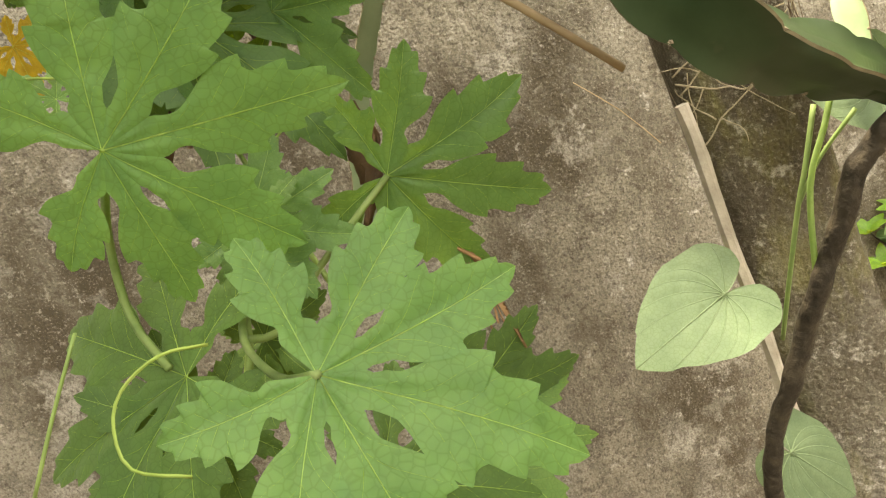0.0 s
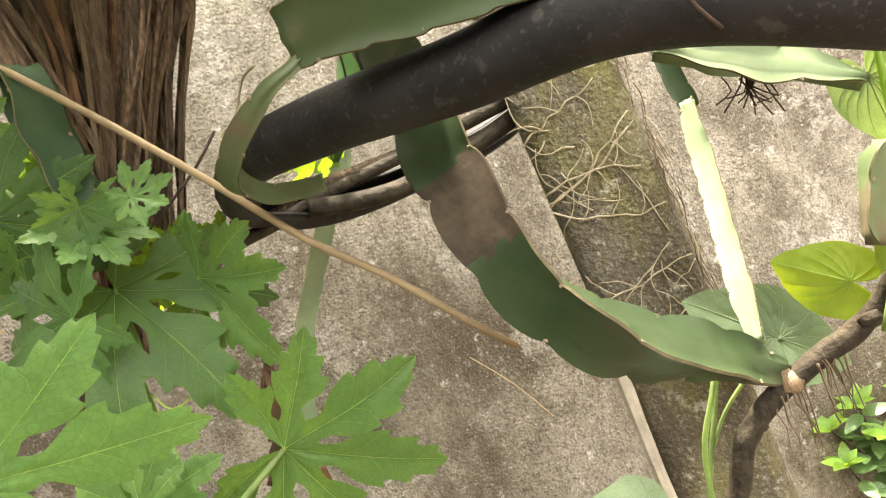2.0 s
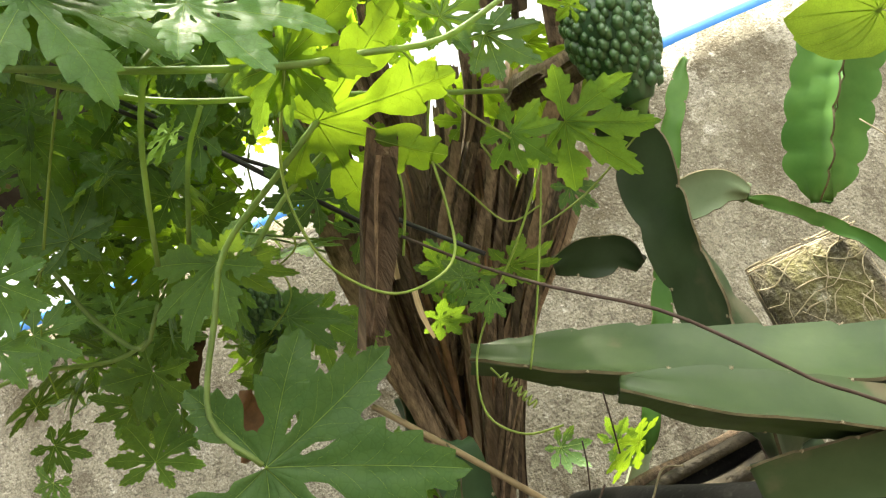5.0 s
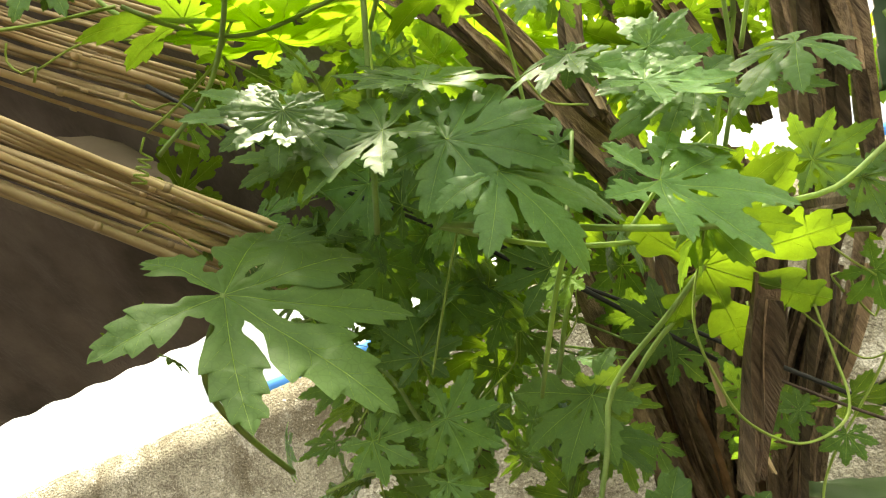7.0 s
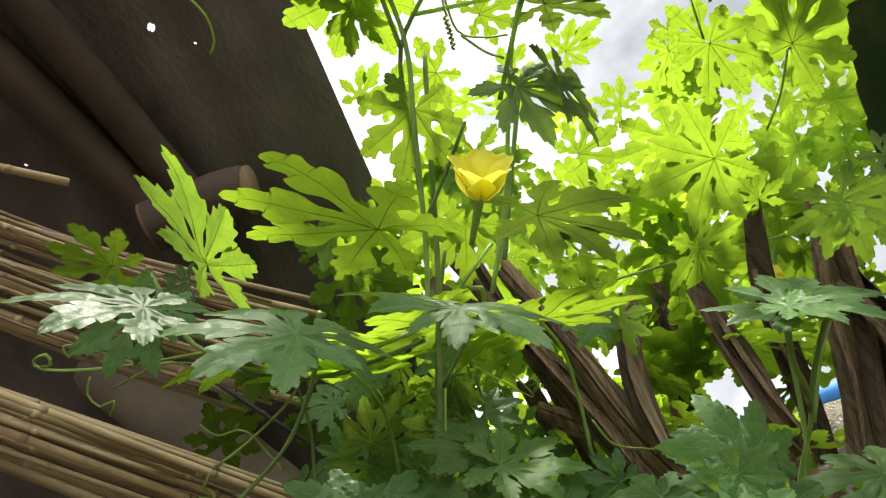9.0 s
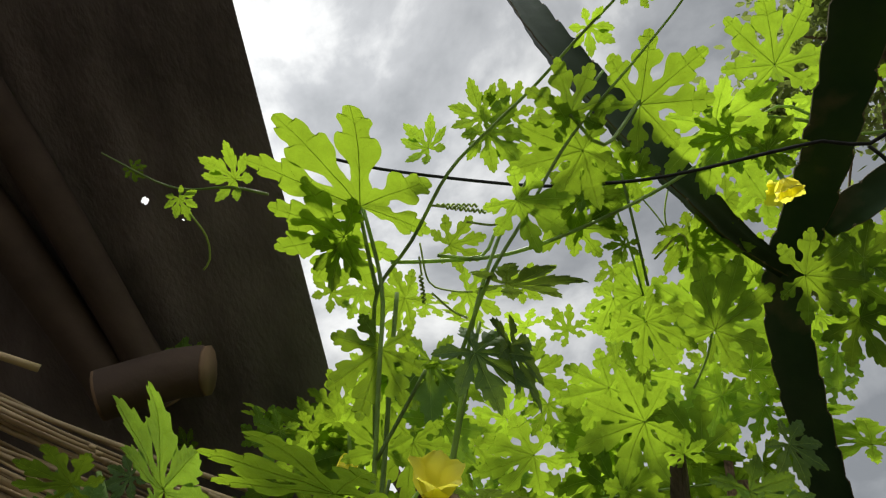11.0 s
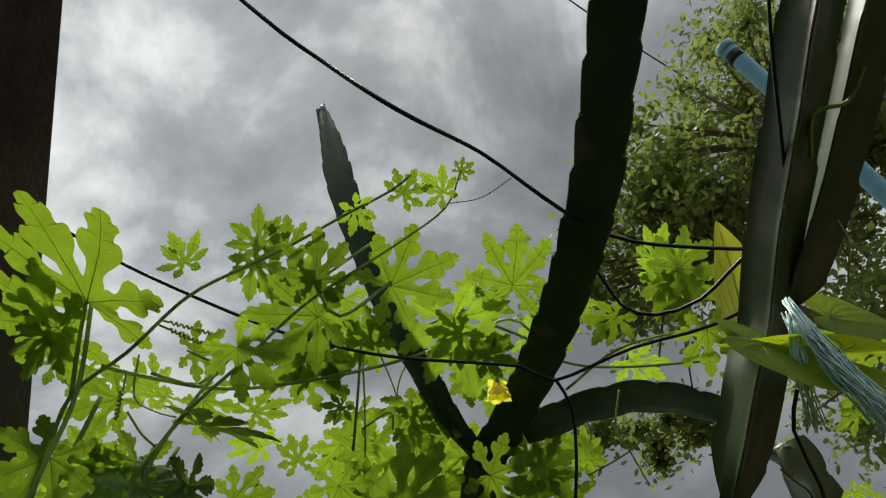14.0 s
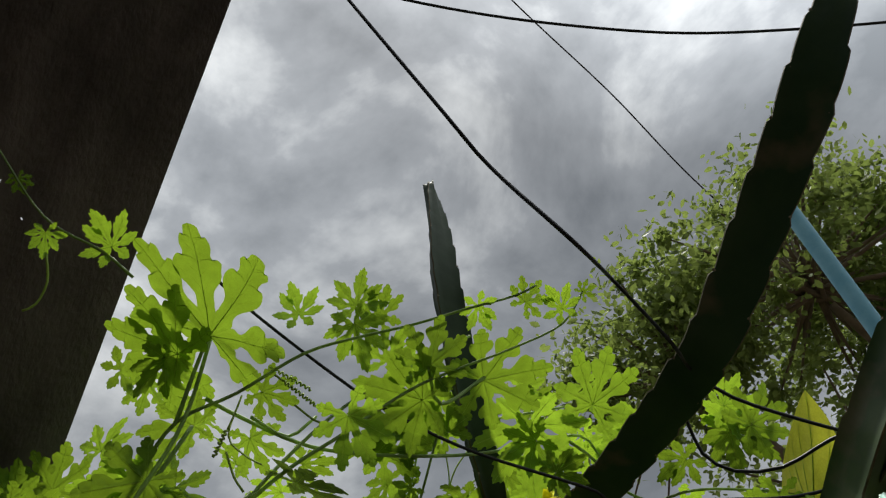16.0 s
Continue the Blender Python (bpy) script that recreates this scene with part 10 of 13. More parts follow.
leaf(vine_c, 0, (-0.253, 0.253, 1.819), (-0.266, 0.227, 1.842), (0.726, 0.217, 0.652), LEAVES_DARK)
leaf(vine_c, 5, (-0.203, 0.296, 1.922), (-0.220, 0.297, 1.897), (-0.721, -0.513, 0.465), LEAVES_DARK)
leaf(vine_c, 1, (-0.215, 0.459, 1.914), (-0.192, 0.488, 1.899), (0.806, -0.583, 0.101), LEAVES_DARK)
leaf(vine_c, 2, (-0.225, 0.160, 1.872), (-0.194, 0.154, 1.898), (-0.524, 0.463, 0.715), LEAVES_DARK)
leaf(vine_c, 5, (-0.315, 0.343, 2.009), (-0.347, 0.344, 2.020), (0.270, -0.551, 0.789), LEAVES_DARK)
leaf(vine_c, 4, (-0.389, 0.411, 1.918), (-0.355, 0.418, 1.924), (-0.250, 0.471, 0.846), LEAVES_DARK)
leaf(vine_c, 1, (-0.177, 0.177, 1.868), (-0.213, 0.175, 1.874), (0.124, 0.416, 0.901), LEAVES_DARK)
leaf(vine_c, 3, (-0.167, 0.156, 2.240), (-0.137, 0.146, 2.262), (-0.324, 0.608, 0.725), LEAVES_BLUNT)
leaf(vine_c, 2, (-0.088, 0.065, 2.106), (-0.130, 0.068, 2.085), (-0.408, 0.253, 0.877), LEAVES_BLUNT)
leaf(vine_c, 4, (-0.018, 0.179, 2.214), (0.012, 0.198, 2.185), (0.336, 0.585, 0.738), LEAVES_BLUNT)
leaf(vine_c, 2, (-0.137, 0.173, 2.249), (-0.133, 0.194, 2.220), (0.125, 0.803, 0.582), LEAVES_BLUNT)
leaf(vine_c, 0, (-0.252, 0.485, 2.287), (-0.283, 0.478, 2.286), (-0.122, 0.446, 0.887), LEAVES_BLUNT)
leaf(vine_c, 1, (-0.153, 0.372, 1.988), (-0.110, 0.376, 1.981), (0.057, 0.610, 0.790), LEAVES_BLUNT)
leaf(vine_c, 1, (-0.092, 0.368, 2.009), (-0.138, 0.374, 1.989), (-0.199, 0.703, 0.683), LEAVES_BLUNT)
leaf(vine_c, 0, (-0.097, 0.340, 2.074), (-0.123, 0.329, 2.093), (0.440, 0.419, 0.794), LEAVES_BLUNT)
leaf(vine_c, 3, (-0.290, 0.383, 2.076), (-0.255, 0.367, 2.093), (-0.356, 0.208, 0.911), LEAVES_BLUNT)
leaf(vine_c, 2, (-0.194, 0.308, 1.985), (-0.166, 0.336, 1.959), (0.230, 0.517, 0.824), LEAVES_BLUNT)
leaf(vine_c, 5, (-0.130, 0.495, 2.133), (-0.174, 0.497, 2.120), (-0.164, 0.745, 0.646), LEAVES_BLUNT)
leaf(vine_c, 2, (-0.121, 0.335, 2.001), (-0.159, 0.331, 2.011), (0.218, 0.295, 0.930), LEAVES_BLUNT)
leaf(vine_c, 0, (-0.199, 0.538, 2.161), (-0.167, 0.533, 2.188), (-0.510, 0.490, 0.707), LEAVES_BLUNT)
leaf(vine_c, 5, (-0.363, 0.232, 2.257), (-0.355, 0.214, 2.298), (0.111, 0.923, 0.368), LEAVES_BLUNT)
leaf(vine_c, 0, (-0.216, 0.166, 2.033), (-0.202, 0.151, 2.056), (-0.627, 0.406, 0.665), LEAVES_BLUNT)
leaf(vine_c, 1, (-0.232, 0.181, 2.090), (-0.250, 0.188, 2.056), (-0.659, 0.587, 0.471), LEAVES_BLUNT)
leaf(vine_c, 0, (-0.255, 0.262, 2.170), (-0.294, 0.254, 2.195), (0.556, -0.147, 0.818), LEAVES_BLUNT)
leaf(vine_c, 4, (-0.273, 0.254, 2.148), (-0.253, 0.239, 2.175), (-0.638, 0.377, 0.672), LEAVES_BLUNT)
leaf(vine_c, 3, (-0.210, 0.300, 2.206), (-0.190, 0.310, 2.178), (0.328, 0.806, 0.494), LEAVES_BLUNT)
leaf(vine_c, 0, (-0.191, 0.260, 2.010), (-0.226, 0.249, 2.020), (0.271, 0.024, 0.962), LEAVES_BLUNT)
leaf(vine_c, 1, (-0.221, 0.282, 2.002), (-0.215, 0.304, 1.977), (0.721, 0.409, 0.559), LEAVES_BLUNT)
leaf(vine_c, 1, (-0.312, 0.216, 1.992), (-0.314, 0.224, 1.968), (0.820, 0.561, 0.118), LEAVES_BLUNT)
leaf(vine_c, 1, (-0.356, 0.256, 2.162), (-0.375, 0.246, 2.178), (0.225, 0.695, 0.683), LEAVES_BLUNT)
leaf(vine_c, 5, (-0.323, 0.208, 1.997), (-0.346, 0.212, 1.969), (-0.676, 0.377, 0.633), LEAVES_BLUNT)
leaf(vine_c, 5, (-0.265, 0.301, 2.032), (-0.292, 0.296, 2.037), (0.081, 0.401, 0.912), LEAVES_BLUNT)
leaf(vine_c, 1, (-0.254, 0.341, 1.987), (-0.223, 0.340, 2.002), (-0.347, 0.553, 0.758), LEAVES_BLUNT)
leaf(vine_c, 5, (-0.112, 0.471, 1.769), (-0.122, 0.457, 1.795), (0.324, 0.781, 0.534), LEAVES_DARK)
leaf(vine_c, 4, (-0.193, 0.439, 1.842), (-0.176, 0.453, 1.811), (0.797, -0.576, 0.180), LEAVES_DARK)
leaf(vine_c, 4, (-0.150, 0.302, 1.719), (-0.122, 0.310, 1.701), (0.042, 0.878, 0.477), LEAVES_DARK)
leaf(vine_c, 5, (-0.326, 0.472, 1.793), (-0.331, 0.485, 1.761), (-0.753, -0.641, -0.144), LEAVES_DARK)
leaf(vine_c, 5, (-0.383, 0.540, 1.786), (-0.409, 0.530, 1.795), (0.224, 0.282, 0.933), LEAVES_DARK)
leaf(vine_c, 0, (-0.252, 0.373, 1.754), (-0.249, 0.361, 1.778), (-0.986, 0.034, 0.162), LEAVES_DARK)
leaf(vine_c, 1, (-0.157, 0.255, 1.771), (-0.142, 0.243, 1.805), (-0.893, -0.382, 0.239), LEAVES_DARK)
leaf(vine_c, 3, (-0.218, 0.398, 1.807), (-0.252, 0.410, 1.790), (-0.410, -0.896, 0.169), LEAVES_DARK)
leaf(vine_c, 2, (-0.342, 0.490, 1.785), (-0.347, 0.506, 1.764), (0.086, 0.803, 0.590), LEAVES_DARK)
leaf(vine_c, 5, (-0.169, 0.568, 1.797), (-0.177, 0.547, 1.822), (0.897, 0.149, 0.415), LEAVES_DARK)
leaf(vine_c, 4, (-0.615, 0.440, 1.940), (-0.639, 0.440, 1.952), (0.387, 0.538, 0.749), LEAVES_BLUNT)
leaf(vine_c, 5, (-0.542, 0.383, 1.909), (-0.529, 0.370, 1.934), (-0.901, -0.138, 0.411), LEAVES_BLUNT)
leaf(vine_c, 1, (-0.486, 0.350, 1.846), (-0.472, 0.367, 1.832), (0.717, -0.058, 0.695))
stem(vine_c, [(-0.205, 0.175, 1.773), (-0.176, 0.129, 1.824), (-0.158, 0.103, 1.862), (-0.132, 0.068, 1.932), (-0.110, 0.033, 2.000), (-0.093, 0.009, 2.053)], 0.0021, 0.0018)
stem(vine_c, [(-0.093, 0.065, 1.908), (-0.072, 0.057, 1.956), (-0.037, 0.034, 2.027)], 0.0016, 0.0015)
stem(vine_c, [(-0.156, 0.103, 1.862), (-0.112, 0.041, 1.869), (-0.116, 0.019, 1.864)], 0.0015, 0.0014)
stem(vine_c, [(-0.280, 0.045, 1.906), (-0.256, 0.068, 1.894), (-0.221, 0.089, 1.889), (-0.158, 0.094, 1.892)], 0.0016, 0.0015)
stem(vine_c, [(-0.190, -0.003, 1.867), (-0.215, 0.039, 1.856), (-0.250, 0.071, 1.841), (-0.291, 0.080, 1.822)], 0.0015, 0.0014)
stem(vine_c, [(0.029, 0.058, 1.817), (0.029, 0.096, 1.800), (0.036, 0.131, 1.786), (0.016, 0.163, 1.757), (-0.008, 0.188, 1.718)], 0.0016, 0.0014)
stem(vine_c, [(0.053, 0.076, 1.813), (0.044, 0.109, 1.801), (0.034, 0.133, 1.784)], 0.0016, 0.0014)
stem(vine_c, [(-0.051, 0.257, 1.992), (0.002, 0.264, 1.990), (0.083, 0.275, 1.989), (0.162, 0.287, 1.984)], 0.0014, 0.0012)
stem(vine_c, [(-0.311, 0.030, 1.973), (-0.297, 0.058, 1.927), (-0.265, 0.071, 1.911), (-0.227, 0.082, 1.899), (-0.190, 0.104, 1.907), (-0.150, 0.121, 1.926), (-0.096, 0.117, 1.964)], 0.0018, 0.0015)
stem(vine_c, [(-0.128, 0.087, 1.949), (-0.151, 0.110, 1.906), (-0.171, 0.135, 1.857), (-0.183, 0.147, 1.834)], 0.0015, 0.0014)
stem(vine_c, [(0.047, 0.175, 1.790), (0.070, 0.158, 1.824), (0.098, 0.145, 1.853)], 0.0015, 0.0014)
stem(vine_c, [(0.013, 0.200, 1.740), (0.036, 0.181, 1.777), (0.050, 0.157, 1.822), (0.061, 0.136, 1.861)], 0.0015, 0.0014)
stem(vine_c, [(-0.161, 0.135, 1.738), (-0.123, 0.151, 1.717), (-0.087, 0.163, 1.703), (-0.032, 0.186, 1.694), (0.026, 0.211, 1.682), (0.071, 0.224, 1.669)], 0.0016, 0.0015)
stem(vine_c, [(-0.088, 0.164, 1.701), (-0.108, 0.181, 1.687), (-0.132, 0.209, 1.654)], 0.0016, 0.0015)
stem(vine_c, [(-0.027, 0.190, 1.668), (-0.071, 0.196, 1.649), (-0.099, 0.204, 1.630)], 0.0016, 0.0015)
tendril(vine_c, [(-0.283, 0.044, 1.907), (-0.324, 0.036, 1.911), (-0.358, 0.028, 1.917), (-0.375, 0.022, 1.922), (-0.378, 0.018, 1.927), (-0.370, 0.018, 1.928), (-0.369, 0.022, 1.923), (-0.375, 0.021, 1.923)], 0.0013)
tendril(vine_c, [(-0.356, 0.040, 1.918), (-0.361, 0.045, 1.910), (-0.356, 0.051, 1.902), (-0.347, 0.052, 1.903), (-0.352, 0.056, 1.896)], 0.0009)
tendril(vine_c, [(-0.356, 0.024, 1.939), (-0.354, 0.029, 1.933), (-0.364, 0.030, 1.930), (-0.365, 0.025, 1.936), (-0.358, 0.027, 1.935)], 0.0009)
tendril(vine_c, [(-0.230, 0.081, 1.900), (-0.251, 0.089, 1.882), (-0.282, 0.093, 1.867), (-0.307, 0.095, 1.859)], 0.0011)
tendril(vine_c, [(-0.310, 0.096, 1.858), (-0.316, 0.099, 1.851)], 0.0009, (4, 0.004, 0.02))
tendril(vine_c, [(-0.365, 0.072, 1.929), (-0.328, 0.074, 1.934), (-0.288, 0.085, 1.921), (-0.241, 0.099, 1.906)], 0.0009)
tendril(vine_c, [(-0.274, 0.124, 1.856), (-0.290, 0.107, 1.883), (-0.308, 0.103, 1.885), (-0.317, 0.097, 1.894)], 0.0009)
tendril(vine_c, [(-0.076, 0.179, 1.840), (-0.068, 0.191, 1.824), (-0.044, 0.200, 1.815)], 0.0009)
tendril(vine_c, [(-0.061, 0.076, 1.932), (-0.052, 0.085, 1.921), (-0.043, 0.095, 1.909), (-0.030, 0.099, 1.905), (-0.021, 0.096, 1.910)], 0.0009)
tendril(vine_c, [(-0.154, 0.095, 1.856), (-0.169, 0.111, 1.815), (-0.176, 0.117, 1.806), (-0.166, 0.120, 1.804)], 0.0009)
tendril(vine_c, [(-0.151, 0.155, 1.745), (-0.173, 0.169, 1.715), (-0.201, 0.189, 1.676)], 0.0009)
tendril(vine_c, [(-0.190, 0.187, 1.895), (-0.169, 0.194, 1.889), (-0.229, 0.203, 1.902)], 0.0007)
tendril(vine_c, [(-0.263, 0.182, 1.891), (-0.251, 0.184, 1.890), (-0.260, 0.192, 1.912)], 0.0007)
tendril(vine_c, [(-0.250, 0.132, 1.962), (-0.250, 0.131, 1.962), (-0.281, 0.137, 1.983)], 0.0007)
tendril(vine_c, [(-0.387, 0.185, 1.867), (-0.367, 0.187, 1.867), (-0.360, 0.225, 1.851)], 0.0007)
tendril(vine_c, [(-0.215, 0.169, 1.915), (-0.210, 0.178, 1.904), (-0.194, 0.196, 1.916)], 0.0007)
tendril(vine_c, [(-0.116, 0.192, 1.900), (-0.109, 0.205, 1.883), (-0.153, 0.191, 1.930)], 0.0007)
tendril(vine_c, [(-0.198, 0.217, 1.853), (-0.208, 0.203, 1.871), (-0.174, 0.262, 1.830)], 0.0007)
tendril(vine_c, [(-0.096, 0.182, 1.918), (-0.083, 0.184, 1.916), (-0.105, 0.193, 1.935)], 0.0007)
tendril(vine_c, [(-0.170, 0.195, 1.888), (-0.179, 0.181, 1.905), (-0.214, 0.200, 1.909)], 0.0007)
tendril(vine_c, [(-0.179, 0.212, 1.863), (-0.162, 0.226, 1.847), (-0.149, 0.245, 1.856)], 0.0007)
tendril(vine_c, [(-0.240, 0.205, 1.863), (-0.230, 0.201, 1.870), (-0.242, 0.226, 1.868)], 0.0007)
tendril(vine_c, [(-0.231, 0.185, 1.892), (-0.233, 0.187, 1.889), (-0.249, 0.191, 1.915)], 0.0007)
tendril(vine_c, [(-0.122, 0.251, 1.819), (-0.137, 0.253, 1.813), (-0.096, 0.277, 1.820)], 0.0007)
tendril(vine_c, [(-0.265, 0.141, 1.947), (-0.284, 0.129, 1.961), (-0.244, 0.181, 1.929)], 0.0007)
leaf(vine_c, 4, (-0.044, 0.446, 1.801), (-0.032, 0.403, 1.845), (-0.427, 0.588, 0.686), LEAVES_BLUNT)
leaf(vine_c, 0, (0.295, 0.541, 2.238), (0.259, 0.561, 2.180), (-0.181, 0.890, 0.417), LEAVES_BLUNT)
leaf(vine_c, 1, (-0.045, 0.242, 2.147), (-0.087, 0.259, 2.133), (-0.201, 0.280, 0.939), LEAVES_BLUNT)
leaf(vine_c, 1, (-0.078, 0.251, 2.106), (-0.102, 0.273, 2.052), (-0.410, 0.763, 0.499), LEAVES_BLUNT)
leaf(vine_c, 0, (-0.294, 0.519, 2.220), (-0.296, 0.566, 2.186), (0.094, 0.580, 0.809), LEAVES_BLUNT)
leaf(vine_c, 0, (-0.252, 0.600, 2.105), (-0.215, 0.586, 2.155), (-0.475, 0.689, 0.548), LEAVES_BLUNT)
leaf(vine_c, 4, (0.317, 0.475, 2.318), (0.288, 0.495, 2.290), (-0.317, 0.568, 0.759), LEAVES_BLUNT)
leaf(vine_c, 4, (-0.200, 0.628, 2.018), (-0.226, 0.637, 1.971), (-0.431, 0.805, 0.408), LEAVES_BLUNT)
leaf(vine_c, 2, (0.085, 0.366, 1.997), (0.084, 0.342, 2.035), (-0.344, 0.800, 0.492), LEAVES_BLUNT)
leaf(vine_c, 5, (-0.266, 0.410, 1.890), (-0.271, 0.462, 1.850), (-0.188, 0.595, 0.782), LEAVES_BLUNT)
leaf(vine_c, 1, (0.230, 0.441, 2.320), (0.245, 0.406, 2.373), (-0.014, 0.834, 0.552), LEAVES_BLUNT)
leaf(vine_c, 5, (0.156, 0.486, 1.789), (0.210, 0.536, 1.756), (0.020, 0.549, 0.836), LEAVES_BLUNT)
leaf(vine_c, 5, (-0.227, 0.548, 1.977), (-0.286, 0.541, 1.994), (0.100, 0.744, 0.661), LEAVES_BLUNT)
leaf(vine_c, 1, (-0.169, 0.453, 2.381), (-0.163, 0.415, 2.421), (-0.654, 0.499, 0.568), LEAVES_BLUNT)
leaf(vine_c, 1, (-0.292, 0.336, 2.247), (-0.366, 0.343, 2.258), (0.172, 0.365, 0.915), LEAVES_BLUNT)
leaf(vine_c, 3, (-0.156, 0.504, 1.934), (-0.200, 0.540, 1.909), (0.172, 0.707, 0.686), LEAVES_BLUNT)
leaf(vine_c, 1, (-0.092, 0.551, 1.887), (-0.105, 0.536, 1.930), (0.036, 0.941, 0.336), LEAVES_BLUNT)
leaf(vine_c, 4, (0.077, 0.577, 2.097), (0.055, 0.610, 2.050), (0.033, 0.826, 0.563), LEAVES_BLUNT)
leaf(vine_c, 2, (-0.155, 0.460, 1.968), (-0.219, 0.480, 1.961), (0.196, 0.807, 0.556), LEAVES_BLUNT)
leaf(vine_c, 4, (-0.368, 0.433, 2.072), (-0.372, 0.472, 2.034), (-0.260, 0.661, 0.704), LEAVES_BLUNT)
leaf(vine_c, 2, (0.242, 0.569, 1.877), (0.240, 0.624, 1.834), (0.051, 0.619, 0.783), LEAVES_BLUNT)
leaf(vine_c, 4, (-0.086, 0.399, 2.450), (-0.121, 0.373, 2.488), (0.534, 0.380, 0.755), LEAVES_BLUNT)
leaf(vine_c, 5, (-0.129, 0.379, 1.918), (-0.129, 0.407, 1.879), (0.569, 0.667, 0.482), LEAVES_BLUNT)
leaf(vine_c, 3, (0.116, 0.648, 1.777), (0.062, 0.688, 1.746), (0.086, 0.675, 0.733), LEAVES_BLUNT)
leaf(vine_c, 1, (-0.046, 0.338, 2.127), (0.008, 0.322, 2.136), (0.009, 0.532, 0.847), LEAVES_BLUNT)
leaf(vine_c, 1, (0.091, 0.374, 2.116), (0.153, 0.399, 2.111), (-0.023, 0.222, 0.975), LEAVES_BLUNT)
leaf(vine_c, 4, (0.214, 0.483, 1.917), (0.258, 0.450, 1.958), (0.275, 0.874, 0.402), LEAVES_BLUNT)
leaf(vine_c, 2, (-0.220, 0.540, 2.076), (-0.265, 0.560, 2.055), (0.016, 0.739, 0.673), LEAVES_BLUNT)
leaf(vine_c, 4, (0.159, 0.301, 2.142), (0.219, 0.331, 2.132), (-0.062, 0.435, 0.898), LEAVES_BLUNT)
leaf(vine_c, 5, (0.112, 0.518, 1.799), (0.152, 0.510, 1.786), (0.311, 0.789, 0.529), LEAVES_BLUNT)
leaf(vine_c, 2, (0.085, 0.564, 2.140), (0.156, 0.578, 2.161), (-0.326, 0.371, 0.870), LEAVES_BLUNT)
leaf(vine_c, 5, (0.173, 0.574, 2.085), (0.121, 0.559, 2.113), (0.136, 0.754, 0.643), LEAVES_BLUNT)
leaf(vine_c, 5, (-0.171, 0.385, 1.925), (-0.212, 0.412, 1.906), (0.009, 0.605, 0.796), LEAVES_BLUNT)
leaf(vine_c, 3, (-0.293, 0.420, 2.073), (-0.265, 0.447, 2.032), (-0.087, 0.862, 0.500), LEAVES_BLUNT)
leaf(vine_c, 2, (0.018, 0.446, 1.949), (0.001, 0.399, 1.993), (0.074, 0.671, 0.738), LEAVES_BLUNT)
leaf(vine_c, 1, (-0.082, 0.512, 1.903), (-0.050, 0.467, 1.937), (-0.003, 0.607, 0.795), LEAVES_BLUNT)
leaf(vine_c, 3, (-0.071, 0.390, 1.964), (-0.023, 0.403, 1.950), (0.002, 0.734, 0.679), LEAVES_BLUNT)
leaf(vine_c, 0, (0.068, 0.311, 2.034), (0.016, 0.327, 2.008), (-0.255, 0.494, 0.831), LEAVES_BLUNT)
leaf(vine_c, 4, (-0.010, 0.477, 1.960), (0.040, 0.505, 1.946), (-0.129, 0.607, 0.784), LEAVES_BLUNT)
leaf(vine_c, 0, (0.051, 0.538, 1.980), (-0.017, 0.498, 1.985), (-0.173, 0.408, 0.896), LEAVES_BLUNT)
leaf(vine_c, 1, (0.269, 0.588, 2.263), (0.241, 0.541, 2.292), (0.340, 0.330, 0.880), LEAVES_BLUNT)
leaf(vine_c, 0, (0.112, 0.849, 1.884), (0.160, 0.825, 1.911), (0.075, 0.808, 0.585), LEAVES_BLUNT)
leaf(vine_c, 4, (0.058, 0.400, 1.995), (0.019, 0.411, 1.960), (-0.165, 0.863, 0.478), LEAVES_BLUNT)
leaf(vine_c, 2, (0.207, 0.577, 2.157), (0.137, 0.563, 2.140), (-0.286, 0.343, 0.895), LEAVES_BLUNT)
leaf(vine_c, 3, (0.058, 0.694, 1.982), (0.074, 0.675, 2.033), (-0.217, 0.896, 0.387), LEAVES_BLUNT)
leaf(vine_c, 0, (0.138, 0.443, 1.987), (0.073, 0.415, 1.981), (-0.324, 0.625, 0.710), LEAVES_BLUNT)
leaf(vine_c, 1, (0.125, 0.495, 2.123), (0.124, 0.479, 2.167), (-0.270, 0.908, 0.320), LEAVES_BLUNT)
leaf(vine_c, 4, (0.076, 0.299, 2.005), (0.066, 0.275, 2.051), (0.701, 0.556, 0.447), LEAVES_BLUNT)
leaf(vine_c, 1, (-0.123, 0.333, 2.061), (-0.069, 0.333, 2.051), (0.146, 0.542, 0.828), LEAVES_BLUNT)
leaf(vine_c, 2, (-0.116, 0.213, 2.151), (-0.161, 0.255, 2.125), (-0.251, 0.315, 0.916), LEAVES_BLUNT)
leaf(vine_c, 4, (0.116, 0.622, 2.061), (0.174, 0.648, 2.060), (-0.270, 0.640, 0.719), LEAVES_BLUNT)
leaf(vine_c, 4, (0.078, 0.633, 2.095), (0.031, 0.627, 2.073), (-0.353, 0.753, 0.555), LEAVES_BLUNT)
leaf(vine_c, 1, (-0.186, 0.215, 2.080), (-0.133, 0.208, 2.105), (-0.399, 0.193, 0.897), LEAVES_BLUNT)
leaf(vine_c, 5, (0.295, 0.456, 2.231), (0.302, 0.488, 2.184), (-0.037, 0.828, 0.560), LEAVES_BLUNT)
leaf(vine_c, 5, (-0.085, 0.470, 2.208), (-0.042, 0.470, 2.236), (-0.370, 0.731, 0.574), LEAVES_BLUNT)
leaf(vine_c, 2, (-0.224, 0.359, 1.896), (-0.198, 0.375, 1.854), (0.043, 0.929, 0.368), LEAVES_BLUNT)
